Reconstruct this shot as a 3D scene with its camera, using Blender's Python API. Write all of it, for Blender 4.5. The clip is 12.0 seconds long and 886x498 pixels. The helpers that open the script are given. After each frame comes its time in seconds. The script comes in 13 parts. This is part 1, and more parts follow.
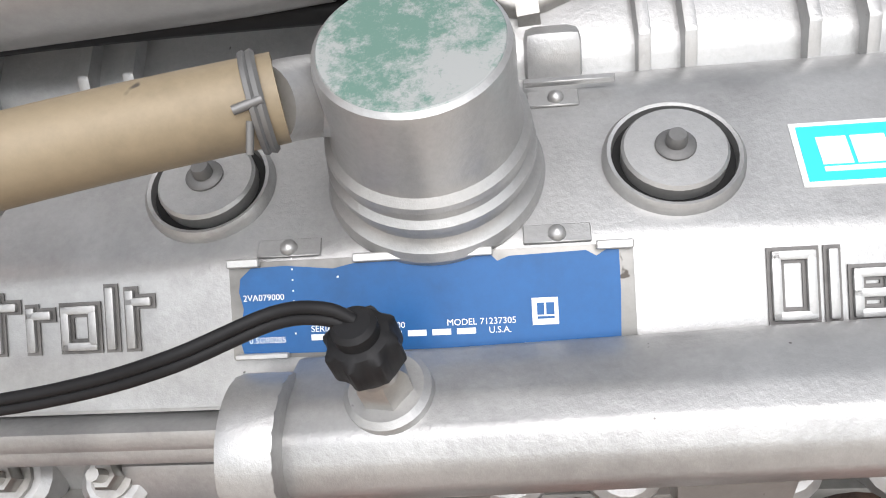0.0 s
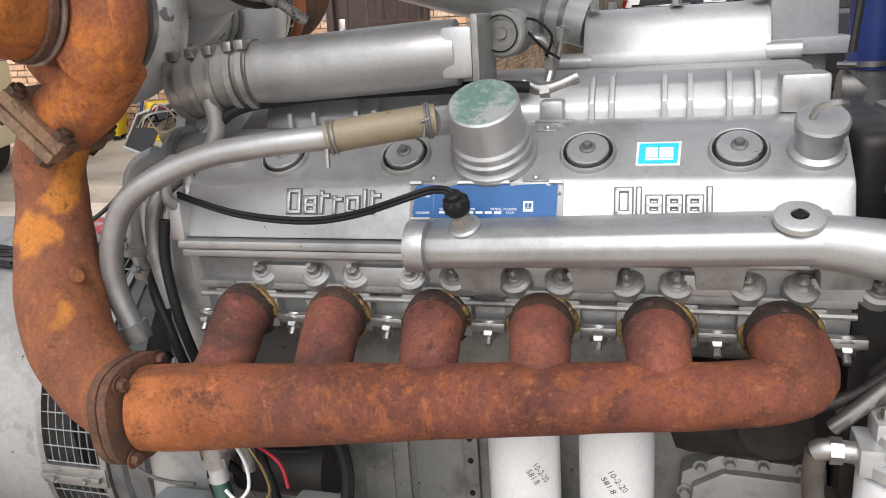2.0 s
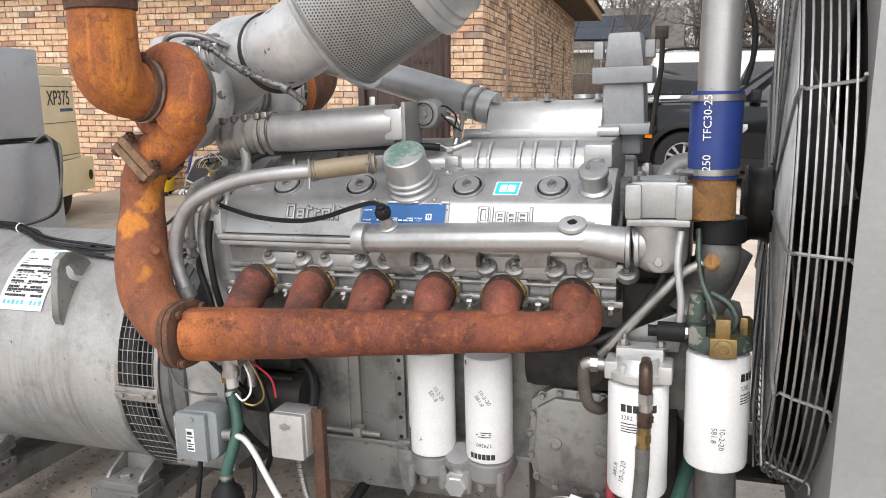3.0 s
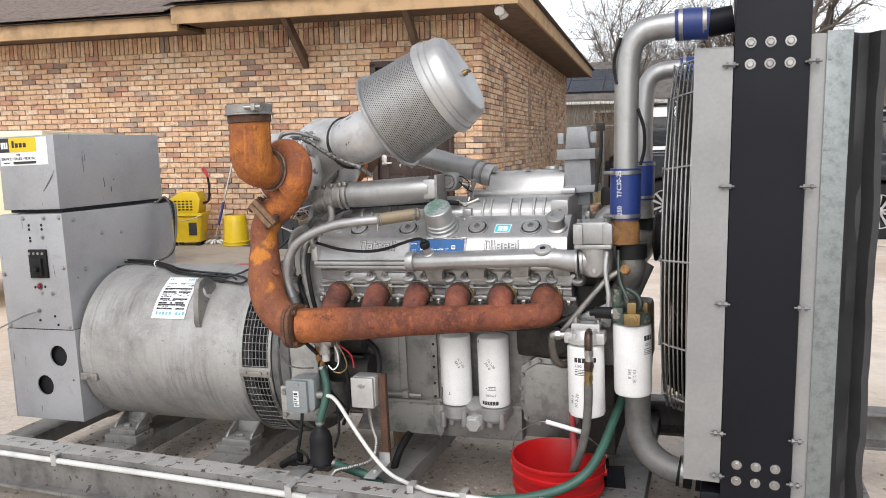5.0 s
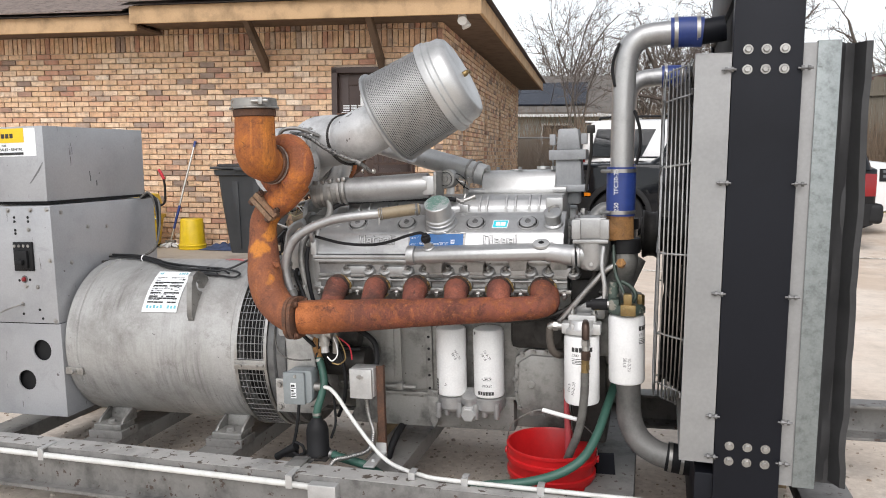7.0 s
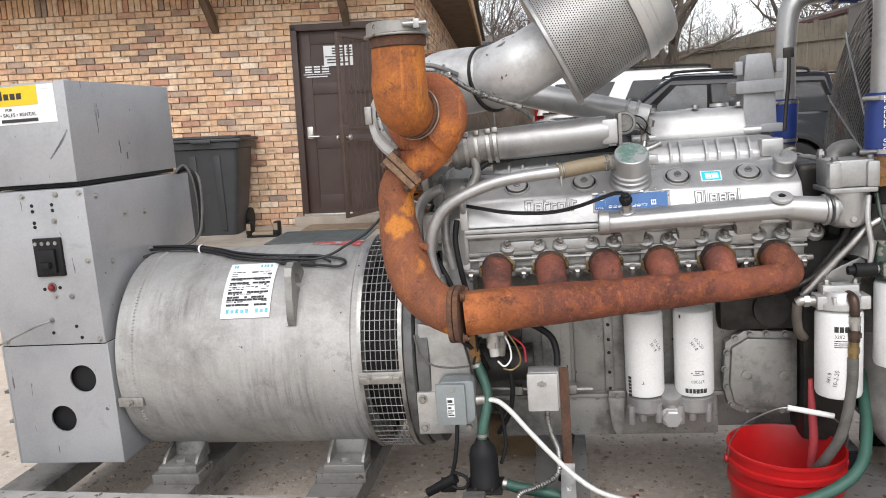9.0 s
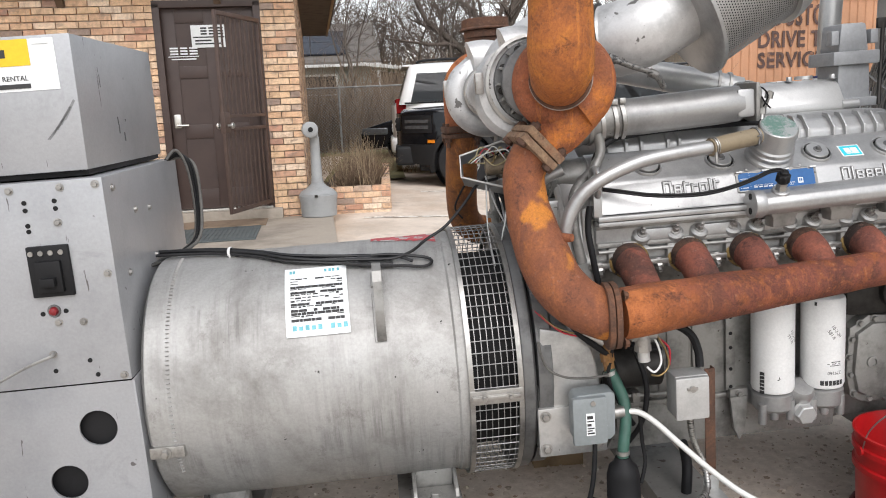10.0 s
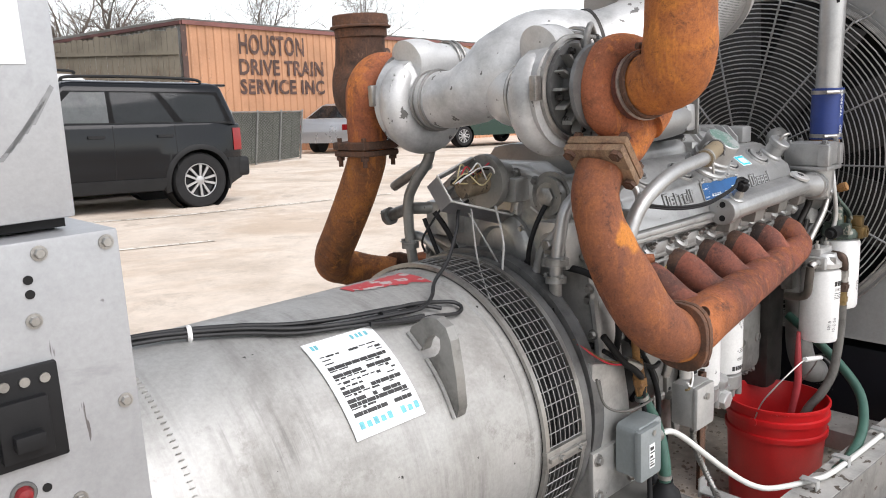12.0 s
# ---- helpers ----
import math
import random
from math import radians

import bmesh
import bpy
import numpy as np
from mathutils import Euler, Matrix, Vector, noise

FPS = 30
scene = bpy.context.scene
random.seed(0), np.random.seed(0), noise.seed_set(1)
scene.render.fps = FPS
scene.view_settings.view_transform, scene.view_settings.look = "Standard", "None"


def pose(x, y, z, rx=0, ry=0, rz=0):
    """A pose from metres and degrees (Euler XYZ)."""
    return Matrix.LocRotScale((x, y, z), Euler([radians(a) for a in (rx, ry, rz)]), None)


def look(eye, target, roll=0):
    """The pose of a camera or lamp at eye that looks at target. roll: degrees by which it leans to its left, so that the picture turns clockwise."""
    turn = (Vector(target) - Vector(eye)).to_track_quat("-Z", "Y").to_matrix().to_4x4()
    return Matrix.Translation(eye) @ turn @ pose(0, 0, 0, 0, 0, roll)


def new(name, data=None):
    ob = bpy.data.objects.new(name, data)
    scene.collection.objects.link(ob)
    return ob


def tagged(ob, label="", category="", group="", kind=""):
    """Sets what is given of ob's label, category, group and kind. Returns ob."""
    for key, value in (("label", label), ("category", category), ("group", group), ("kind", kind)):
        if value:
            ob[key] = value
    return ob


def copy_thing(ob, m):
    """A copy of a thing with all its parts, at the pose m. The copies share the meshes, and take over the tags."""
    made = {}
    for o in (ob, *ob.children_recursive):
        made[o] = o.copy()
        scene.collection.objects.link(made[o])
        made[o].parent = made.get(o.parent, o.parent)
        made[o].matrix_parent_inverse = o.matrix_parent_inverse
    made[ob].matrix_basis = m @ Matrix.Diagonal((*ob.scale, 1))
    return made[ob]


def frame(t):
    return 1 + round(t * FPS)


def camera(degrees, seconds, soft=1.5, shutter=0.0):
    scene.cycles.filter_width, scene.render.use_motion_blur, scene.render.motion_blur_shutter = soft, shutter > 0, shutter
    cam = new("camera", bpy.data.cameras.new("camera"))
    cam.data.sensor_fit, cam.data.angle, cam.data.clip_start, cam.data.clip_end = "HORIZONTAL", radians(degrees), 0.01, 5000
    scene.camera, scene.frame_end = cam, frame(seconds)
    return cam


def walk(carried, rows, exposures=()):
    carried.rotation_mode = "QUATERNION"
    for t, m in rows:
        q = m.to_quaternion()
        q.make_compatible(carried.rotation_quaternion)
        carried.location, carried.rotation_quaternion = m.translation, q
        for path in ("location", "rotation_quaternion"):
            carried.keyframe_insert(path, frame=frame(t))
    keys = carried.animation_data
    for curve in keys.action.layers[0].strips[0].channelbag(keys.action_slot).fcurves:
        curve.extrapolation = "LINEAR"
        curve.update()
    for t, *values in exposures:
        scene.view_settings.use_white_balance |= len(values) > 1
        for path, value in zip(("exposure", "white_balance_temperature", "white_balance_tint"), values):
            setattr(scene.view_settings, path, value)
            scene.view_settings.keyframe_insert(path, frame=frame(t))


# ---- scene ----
cam = camera(59.05, 12.0, 1.0)
ROWS = [
    (0, (0.076, 0.183, 1.233), (-0.140, 2.032, 0.501), -3.49),
    (0.5, (0.057, 0.291, 1.225), (-0.125, 2.109, 0.411), -3.34),
    (1, (0.055, 0.310, 1.214), (-0.164, 2.112, 0.374), -3.17),
    (1.5, (0.130, 0.063, 1.257), (-0.281, 1.879, 0.529), -3.00),
    (2, (0.274, -0.433, 1.300), (-0.305, 1.393, 0.726), -2.07),
    (2.5, (0.470, -0.745, 1.292), (-0.194, 1.087, 0.843), -1.12),
    (3, (0.673, -1.006, 1.316), (0.007, 0.840, 0.928), 0.04),
    (5, (0.941, -1.933, 1.406), (0.266, -0.069, 1.139), -0.90),
    (5.5, (0.903, -2.030, 1.391), (0.256, -0.153, 1.146), -0.63),
    (6, (0.864, -2.080, 1.389), (0.259, -0.189, 1.153), -0.35),
    (6.5, (0.831, -2.106, 1.376), (0.261, -0.203, 1.146), 0.17),
    (8.5, (0.253, -1.756, 1.324), (-0.160, 0.175, 1.012), -1.83),
    (9, (-0.136, -1.630, 1.303), (-0.461, 0.317, 0.977), -2.53),
    (9.5, (-0.530, -1.472, 1.272), (-0.661, 0.494, 0.928), -2.72),
    (10, (-0.926, -1.314, 1.278), (-0.795, 0.649, 0.915), -2.45),
    (10.5, (-1.264, -1.213, 1.271), (-0.839, 0.704, 0.891), -2.02),
    (11, (-1.546, -0.970, 1.275), (-0.801, 0.847, 0.893), -1.54),
    (11.5, (-1.760, -0.732, 1.273), (-0.707, 0.929, 0.904), -1.29),
    (12, (-1.918, -0.484, 1.283), (-0.588, 0.968, 0.935), -1.45),
]
EXPOSURES = [(0.0, 0.88), (0.5, 0.67), (1.0, 0.51), (1.5, 0.51), (2.0, 0.56), (3.0, 0.68), (5.0, 0.50), (6.5, 0.48), (8.5, 0.52), (10.5, 0.54), (12.0, 0.72)]
walk(cam, [(t, look(eye, target, roll)) for t, eye, target, roll in ROWS], EXPOSURES)

# the generating set leans and turns a little against the yard
GEN = Matrix.Translation((0, 0.84, 1.0)) @ pose(0, 0, 0, 0, -1.8, 1.0) @ Matrix.Translation((0, -0.84, -1.0))
# the brick house
HOUSE = pose(-1.78, 7.0, 0.0, 0, 0, 5.0)

# overcast daylight
world = bpy.data.worlds.new("overcast_sky")
scene.world = world
world.use_nodes = True
nt = world.node_tree
sky = nt.nodes.new("ShaderNodeTexSky")
sky.sky_type = "NISHITA"
sky.sun_disc = False
sky.sun_elevation, sky.sun_rotation = radians(46), radians(174)
sky.air_density, sky.dust_density, sky.ozone_density = 1.0, 1.0, 1.0
hsv = nt.nodes.new("ShaderNodeHueSaturation")
hsv.inputs["Saturation"].default_value = 0.23
bg = nt.nodes["Background"]
bg.inputs["Strength"].default_value = 0.15
nt.links.new(sky.outputs[0], hsv.inputs["Color"])
nt.links.new(hsv.outputs[0], bg.inputs["Color"])
sun = new("sun", bpy.data.lights.new("sun", "SUN"))
sun.data.energy, sun.data.angle, sun.data.color = 1.5, radians(48), (1.0, 0.955, 0.96)
sun.matrix_world = look((0, 0, 0), (-0.10, 0.98, -1.03))

# ---------- mesh helpers ----------
BASE = {}


def thing(name, label, category, base=(0, 0, 0), frame_m=GEN, group="", kind=""):
    """An empty at the base of a thing; its parts are given in the coordinates of frame_m."""
    ob = new(name)
    ob.empty_display_size = 0.05
    ob.matrix_world = frame_m @ Matrix.Translation(base)
    BASE[ob.name] = Vector(base)
    return tagged(ob, label, category, group, kind)


def base_of(ob):
    while ob.parent:
        ob = ob.parent
    return BASE.get(ob.name, Vector())


def to_mesh(name, bm, material, shift, sharp=38):
    bmesh.ops.translate(bm, verts=bm.verts, vec=-Vector(shift))
    me = bpy.data.meshes.new(name)
    bm.to_mesh(me)
    bm.free()
    for p in me.polygons:
        p.use_smooth = True
    me.set_sharp_from_angle(angle=radians(sharp))
    me.materials.append(material)
    return me


def pieces(name, bm, material, parent, label=""):
    """One part for each loose piece of a bmesh."""
    bm.verts.ensure_lookup_table()
    seen = set()
    for v in bm.verts:
        if v in seen:
            continue
        todo, isle = [v], set()
        while todo:
            w = todo.pop()
            if w in isle:
                continue
            isle.add(w)
            todo += [e.other_vert(w) for e in w.link_edges]
        seen |= isle
        one = bmesh.new()
        at = {w: one.verts.new(w.co) for w in isle}
        for f in {f for w in isle for f in w.link_faces}:
            one.faces.new([at[w] for w in f.verts])
        part(name, one, material, parent, label)
    bm.free()


def part(name, bm, material, parent, label="", sharp=38):
    ob = new(name, to_mesh(name, bm, material, base_of(parent), sharp))
    ob.parent = parent
    if label:
        ob["label"] = label
    return ob


def solid(name, bm, material, label, category, base=(0, 0, 0), frame_m=GEN, group="", kind="", sharp=38):
    """A thing made of one mesh."""
    ob = new(name, to_mesh(name, bm, material, base, sharp))
    ob.matrix_world = frame_m @ Matrix.Translation(base)
    BASE[ob.name] = Vector(base)
    return tagged(ob, label, category, group, kind)


def B():
    return bmesh.new()


def absorb(bm, t, m=None):
    if m is not None:
        bmesh.ops.transform(t, matrix=m, verts=t.verts)
    me = bpy.data.meshes.new("scratch")
    t.to_mesh(me)
    t.free()
    bm.from_mesh(me)
    bpy.data.meshes.remove(me)
    return bm


def box(bm, a, b, bev=0.0, seg=2, m=None):
    t = bmesh.new()
    bmesh.ops.create_cube(t, size=1)
    a, b = Vector(a), Vector(b)
    d = b - a
    for v in t.verts:
        v.co = Vector((a[i] + (v.co[i] + 0.5) * d[i] for i in range(3)))
    if bev:
        bmesh.ops.bevel(t, geom=t.edges[:], offset=bev, segments=seg, affect="EDGES", profile=0.6)
    return absorb(bm, t, m)


def frame_of(axis):
    axis = Vector(axis).normalized()
    u = axis.orthogonal().normalized() if abs(axis.z) > 0.9 else axis.cross(Vector((0, 0, 1))).normalized()
    return u, axis.cross(u).normalized(), axis


def lathe(bm, prof, origin=(0, 0, 0), axis=(0, 0, 1), n=32, a0=0.0, a1=360.0, close_ends=True):
    """prof: (radius, height) pairs along the axis."""
    u, v, w = frame_of(axis)
    o = Vector(origin)
    full = abs(a1 - a0) >= 359.9
    k = n if full else n + 1
    rings = []
    for r, h in prof:
        ring = []
        for i in range(k):
            t = radians(a0 + (a1 - a0) * i / n)
            ring.append(bm.verts.new(o + w * h + (u * math.cos(t) + v * math.sin(t)) * max(r, 1e-5)))
        rings.append(ring)
    for p, q in zip(rings, rings[1:]):
        for i in range(k if full else k - 1):
            j = (i + 1) % k
            bm.faces.new((p[i], p[j], q[j], q[i]))
    if close_ends and full:
        if prof[0][0] > 1e-4:
            bm.faces.new(rings[0][::-1])
        if prof[-1][0] > 1e-4:
            bm.faces.new(rings[-1])
    return bm


def rod(bm, p, q, r, r2=None, n=16):
    p, q = Vector(p), Vector(q)
    d = q - p
    return lathe(bm, [(r, 0), (r if r2 is None else r2, d.length)], p, d, n)


def ring(bm, c, axis, r, rr, n=40, k=8):
    u, v, w = frame_of(axis)
    pts = [Vector(c) + (u * math.cos(2 * math.pi * i / n) + v * math.sin(2 * math.pi * i / n)) * r for i in range(n)]
    return sweep(bm, pts, rr, k, closed=True, sub=0)


def spline(pts, sub=6, closed=False):
    pts = [Vector(p) for p in pts]
    if sub < 2 or len(pts) < 3:
        return pts
    out = []
    n = len(pts)
    for i in range(n - 1):
        p0, p1, p2, p3 = pts[max(i - 1, 0)], pts[i], pts[i + 1], pts[min(i + 2, n - 1)]
        for j in range(sub):
            t = j / sub
            out.append(0.5 * (2 * p1 + (p2 - p0) * t + (2 * p0 - 5 * p1 + 4 * p2 - p3) * t * t + (3 * p1 - p0 - 3 * p2 + p3) * t ** 3))
    out.append(pts[-1])
    return out


def sweep(bm, pts, r, n=12, closed=False, sub=6, cap=True, flat=1.0):
    """A tube along points; r is a radius, or a list of radii along the given points."""
    if isinstance(r, (list, tuple)):
        m = len(pts) - 1
        path = spline(pts, sub)
        rs = []
        for i in range(len(path)):
            f = i / (len(path) - 1) * m
            a = min(int(f), m - 1)
            t = f - a
            t = t * t * (3 - 2 * t)
            rs.append(r[a] + (r[a + 1] - r[a]) * t)
    else:
        path = spline(pts, sub)
        rs = [r] * len(path)
    path = [Vector(p) for p in path]
    N = len(path)
    rings = []
    u = None
    for i, p in enumerate(path):
        if closed:
            d = path[(i + 1) % N] - path[i - 1]
        else:
            d = path[min(i + 1, N - 1)] - path[max(i - 1, 0)]
        d.normalize()
        if u is None:
            u = frame_of(d)[0]
        u = (u - d * u.dot(d)).normalized()
        v = d.cross(u)
        rings.append([bm.verts.new(p + (u * math.cos(2 * math.pi * k / n) + v * math.sin(2 * math.pi * k / n) * flat) * rs[i]) for k in range(n)])
    for i in range(N if closed else N - 1):
        p, q = rings[i], rings[(i + 1) % N]
        for k in range(n):
            bm.faces.new((p[k], p[(k + 1) % n], q[(k + 1) % n], q[k]))
    if cap and not closed:
        bm.faces.new(rings[0][::-1])
        bm.faces.new(rings[-1])
    return bm


def prism(bm, poly, o, u, v, w, bev=0.0):
    """A polygon of (a, b) pairs laid along u and v from o, given the thickness vector w."""
    t = bmesh.new()
    o, u, v, w = Vector(o), Vector(u), Vector(v), Vector(w)
    lo = [t.verts.new(o + u * a + v * b) for a, b in poly]
    hi = [t.verts.new(x.co + w) for x in lo]
    t.faces.new(lo[::-1])
    t.faces.new(hi)
    for i in range(len(poly)):
        j = (i + 1) % len(poly)
        t.faces.new((lo[i], lo[j], hi[j], hi[i]))
    bmesh.ops.recalc_face_normals(t, faces=t.faces)
    if bev:
        bmesh.ops.bevel(t, geom=t.edges[:], offset=bev, segments=2, affect="EDGES", profile=0.6)
    return absorb(bm, t)


def hexbolt(bm, p, axis, r=0.008, h=0.007, washer=1.45):
    a = Vector(axis).normalized()
    p = Vector(p)
    if washer:
        rod(bm, p, p + a * 0.002, r * washer, n=14)
    lathe(bm, [(r, 0), (r, h * 0.8), (r * 0.82, h)], p + a * 0.001, a, 6)
    return bm


def nut_stud(bm, p, axis, r=0.008):
    a = Vector(axis).normalized()
    p = Vector(p)
    rod(bm, p, p + a * 0.003, r * 1.5, n=14)
    lathe(bm, [(r, 0.002), (r, 0.011), (r * 0.85, 0.013)], p, a, 6)
    rod(bm, p, p + a * 0.024, r * 0.48, n=8)
    return bm


def lettering(text, size, material, parent, origin, right, up, depth=0.0006, name="lettering", spacing=1.0, align="LEFT", shear=0.0, bold=0.0):
    cu = bpy.data.curves.new("text", "FONT")
    cu.body, cu.size, cu.extrude, cu.space_character, cu.align_x, cu.shear = text, size, depth, spacing, align, shear
    cu.resolution_u = 3
    cu.offset = bold
    tmp = new("text_source", cu)
    me0 = bpy.data.meshes.new_from_object(tmp.evaluated_get(bpy.context.evaluated_depsgraph_get()))
    bpy.data.objects.remove(tmp)
    r, u = Vector(right).normalized(), Vector(up).normalized()
    w = r.cross(u)
    m = Matrix((r, u, w)).transposed().to_4x4()
    m.translation = Vector(origin)
    bm = bmesh.new()
    bm.from_mesh(me0)
    bpy.data.meshes.remove(me0)
    bmesh.ops.transform(bm, matrix=m, verts=bm.verts)
    return part(name, bm, material, parent)


def bars(bm, origin, right, up, rows_, h=0.5, t=0.0006):
    """Plain bars in place of writing: rows_ holds (x0, x1, y, height)."""
    r, u = Vector(right).normalized(), Vector(up).normalized()
    w = r.cross(u)
    for x0, x1, y, hh in rows_:
        prism(bm, [(x0, y), (x1, y), (x1, y + hh), (x0, y + hh)], Vector(origin), r, u, w * t)
    return bm


# ---------- materials ----------
def material(name):
    m = bpy.data.materials.new(name)
    m.use_nodes = True
    return m, m.node_tree, m.node_tree.nodes["Principled BSDF"]


def node(t, kind, **kw):
    n = t.nodes.new(kind)
    for k, v in kw.items():
        n.inputs[k.replace("_", " ")].default_value = v
    return n


def noise_tex(t, co, scale, detail=6, rough=0.6, distortion=0.0):
    n = node(t, "ShaderNodeTexNoise", Scale=scale, Detail=detail, Roughness=rough, Distortion=distortion)
    t.links.new(co, n.inputs["Vector"])
    return n.outputs["Fac"]


def ramp(t, fac, stops):
    n = t.nodes.new("ShaderNodeValToRGB")
    e = n.color_ramp.elements
    while len(e) < len(stops):
        e.new(0.5)
    for el, (p, c) in zip(e, stops):
        el.position = p
        el.color = (*c, 1) if len(c) == 3 else c
    t.links.new(fac, n.inputs[0])
    return n.outputs["Color"]


def mix(t, fac, a, b, mode="MIX"):
    n = t.nodes.new("ShaderNodeMix")
    n.data_type = "RGBA"
    n.blend_type = mode
    for val, s in ((fac, n.inputs[0]), (a, n.inputs[6]), (b, n.inputs[7])):
        if isinstance(val, (int, float)):
            s.default_value = val
        elif isinstance(val, tuple):
            s.default_value = (*val, 1)
        else:
            t.links.new(val, s)
    return n.outputs[2]


def coords(t):
    return t.nodes.new("ShaderNodeTexCoord").outputs["Object"]


def stretch(t, co, s):
    n = t.nodes.new("ShaderNodeMapping")
    n.inputs["Scale"].default_value = s
    t.links.new(co, n.inputs["Vector"])
    return n.outputs[0]


def bump(t, bsdf, height, strength=0.2, dist=0.002):
    n = node(t, "ShaderNodeBump", Strength=strength, Distance=dist)
    t.links.new(height, n.inputs["Height"])
    t.links.new(n.outputs[0], bsdf.inputs["Normal"])


def surface(name, col, rough=0.5, metal=0.0, dark=0.75, stain=4.0, grain=60.0, bump_s=0.1, spots=None, spot_at=0.68, spot_scale=35.0, rough_var=0.12, light=1.08, scratch=None):
    """A plain surface with stains, grain and, if given, chips of another colour."""
    m, t, b = material(name)
    co = coords(t)
    big = noise_tex(t, co, stain, 5, 0.65)
    fine = noise_tex(t, co, grain, 4, 0.7)
    c = ramp(t, big, [(0.3, tuple(x * dark for x in col)), (0.52, col), (0.75, tuple(min(1, x * light) for x in col))])
    g = ramp(t, fine, [(0.3, (0.88, 0.88, 0.88)), (0.7, (1.0, 1.0, 1.0))])
    c = mix(t, 1.0, c, g, "MULTIPLY")
    if spots:
        s = noise_tex(t, co, spot_scale, 3, 0.6)
        k = ramp(t, s, [(spot_at, (0, 0, 0)), (spot_at + 0.02, (1, 1, 1))])
        c = mix(t, k, c, spots)
    if scratch:
        s2 = noise_tex(t, stretch(t, co, (70, 70, 7)), 1.0, 3, 0.6)
        c = mix(t, ramp(t, s2, [(0.71, (0, 0, 0)), (0.73, (1, 1, 1))]), c, scratch)
        sm = noise_tex(t, stretch(t, co, (3, 3, 5)), 1.0, 6, 0.75, 0.6)
        c = mix(t, ramp(t, sm, [(0.60, (0, 0, 0)), (0.74, (0.55, 0.55, 0.55))]), c, tuple(0.55 * x for x in col))
    t.links.new(c, b.inputs["Base Color"])
    rr = t.nodes.new("ShaderNodeMapRange")
    t.links.new(big, rr.inputs[0])
    rr.inputs["To Min"].default_value, rr.inputs["To Max"].default_value = rough + rough_var, max(0.05, rough - rough_var)
    t.links.new(rr.outputs[0], b.inputs["Roughness"])
    b.inputs["Metallic"].default_value = metal
    if bump_s:
        bump(t, b, fine, bump_s, 0.001)
    return m


def rust_material(name, bright, dark_col, mid, streak=0.4, far_tone=None, patch=None):
    """Rust with scale, dark runs and pale flecks; far_tone takes over along +x."""
    m, t, b = material(name)
    co = coords(t)
    a = noise_tex(t, co, 6.5, 8, 0.72, 0.5)
    f = noise_tex(t, co, 170, 6, 0.85)
    p = noise_tex(t, co, 38, 6, 0.75)
    c = ramp(t, a, [(0.30, dark_col), (0.46, mid), (0.60, bright), (0.78, tuple(min(1, 1.25 * x) for x in bright))])
    if far_tone:
        sep = t.nodes.new("ShaderNodeSeparateXYZ")
        t.links.new(co, sep.inputs[0])
        ma = t.nodes.new("ShaderNodeMath")
        ma.operation = "MULTIPLY_ADD"
        t.links.new(a, ma.inputs[0])
        ma.inputs[1].default_value = 0.30
        t.links.new(sep.outputs[0], ma.inputs[2])
        ma2 = t.nodes.new("ShaderNodeMath")
        ma2.operation = "ADD"
        t.links.new(ma.outputs[0], ma2.inputs[0])
        ma2.inputs[1].default_value = 0.22
        k = ramp(t, ma2.outputs[0], [(0.0, (0, 0, 0)), (0.16, (1, 1, 1))])
        dk = ramp(t, a, [(0.32, tuple(0.35 * x for x in far_tone)), (0.5, far_tone), (0.72, tuple(1.5 * x for x in far_tone))])
        c = mix(t, k, c, dk)
    c = mix(t, ramp(t, p, [(0.46, (0, 0, 0)), (0.64, (0.8, 0.8, 0.8))]), c, mid)
    big = noise_tex(t, co, 4.2, 7, 0.72, 0.9)
    c = mix(t, ramp(t, big, [(0.50, (0, 0, 0)), (0.60, (0.75, 0.75, 0.75))]), c, tuple(1.15 * x for x in dark_col))
    if patch:
        pm = noise_tex(t, co, 3.4, 4, 0.55, 0.3)
        c = mix(t, ramp(t, pm, [(0.525, (0, 0, 0)), (0.545, (0.85, 0.85, 0.85))]), c, patch)
    run = noise_tex(t, stretch(t, co, (30, 30, 2.5)), 1.0, 5, 0.7)
    c = mix(t, ramp(t, run, [(0.56, (0, 0, 0)), (0.70, (0.6 * streak / 0.4, 0.6 * streak / 0.4, 0.6 * streak / 0.4))]), c, tuple(1.45 * x for x in bright))
    fl = noise_tex(t, co, 75, 5, 0.75)
    c = mix(t, ramp(t, fl, [(0.60, (0, 0, 0)), (0.66, (0.6, 0.6, 0.6))]), c, tuple(0.5 * (x + y) for x, y in zip(mid, (0.34, 0.20, 0.15))))
    sc = noise_tex(t, co, 17, 9, 0.85, 0.3)
    c = mix(t, ramp(t, sc, [(0.54, (0, 0, 0)), (0.63, (0.75, 0.75, 0.75))]), c, tuple(0.6 * x for x in dark_col))
    pit = noise_tex(t, co, 48, 5, 0.8)
    c = mix(t, ramp(t, pit, [(0.66, (0, 0, 0)), (0.72, (0.9, 0.9, 0.9))]), c, (0.035, 0.018, 0.012))
    c = mix(t, 1.0, c, ramp(t, f, [(0.30, (0.55, 0.53, 0.53)), (0.52, (0.97, 0.97, 0.97)), (0.70, (1.25, 1.2, 1.2))]), "MULTIPLY")
    t.links.new(c, b.inputs["Base Color"])
    b.inputs["Roughness"].default_value = 0.82
    bump(t, b, f, 0.8, 0.002)
    return m


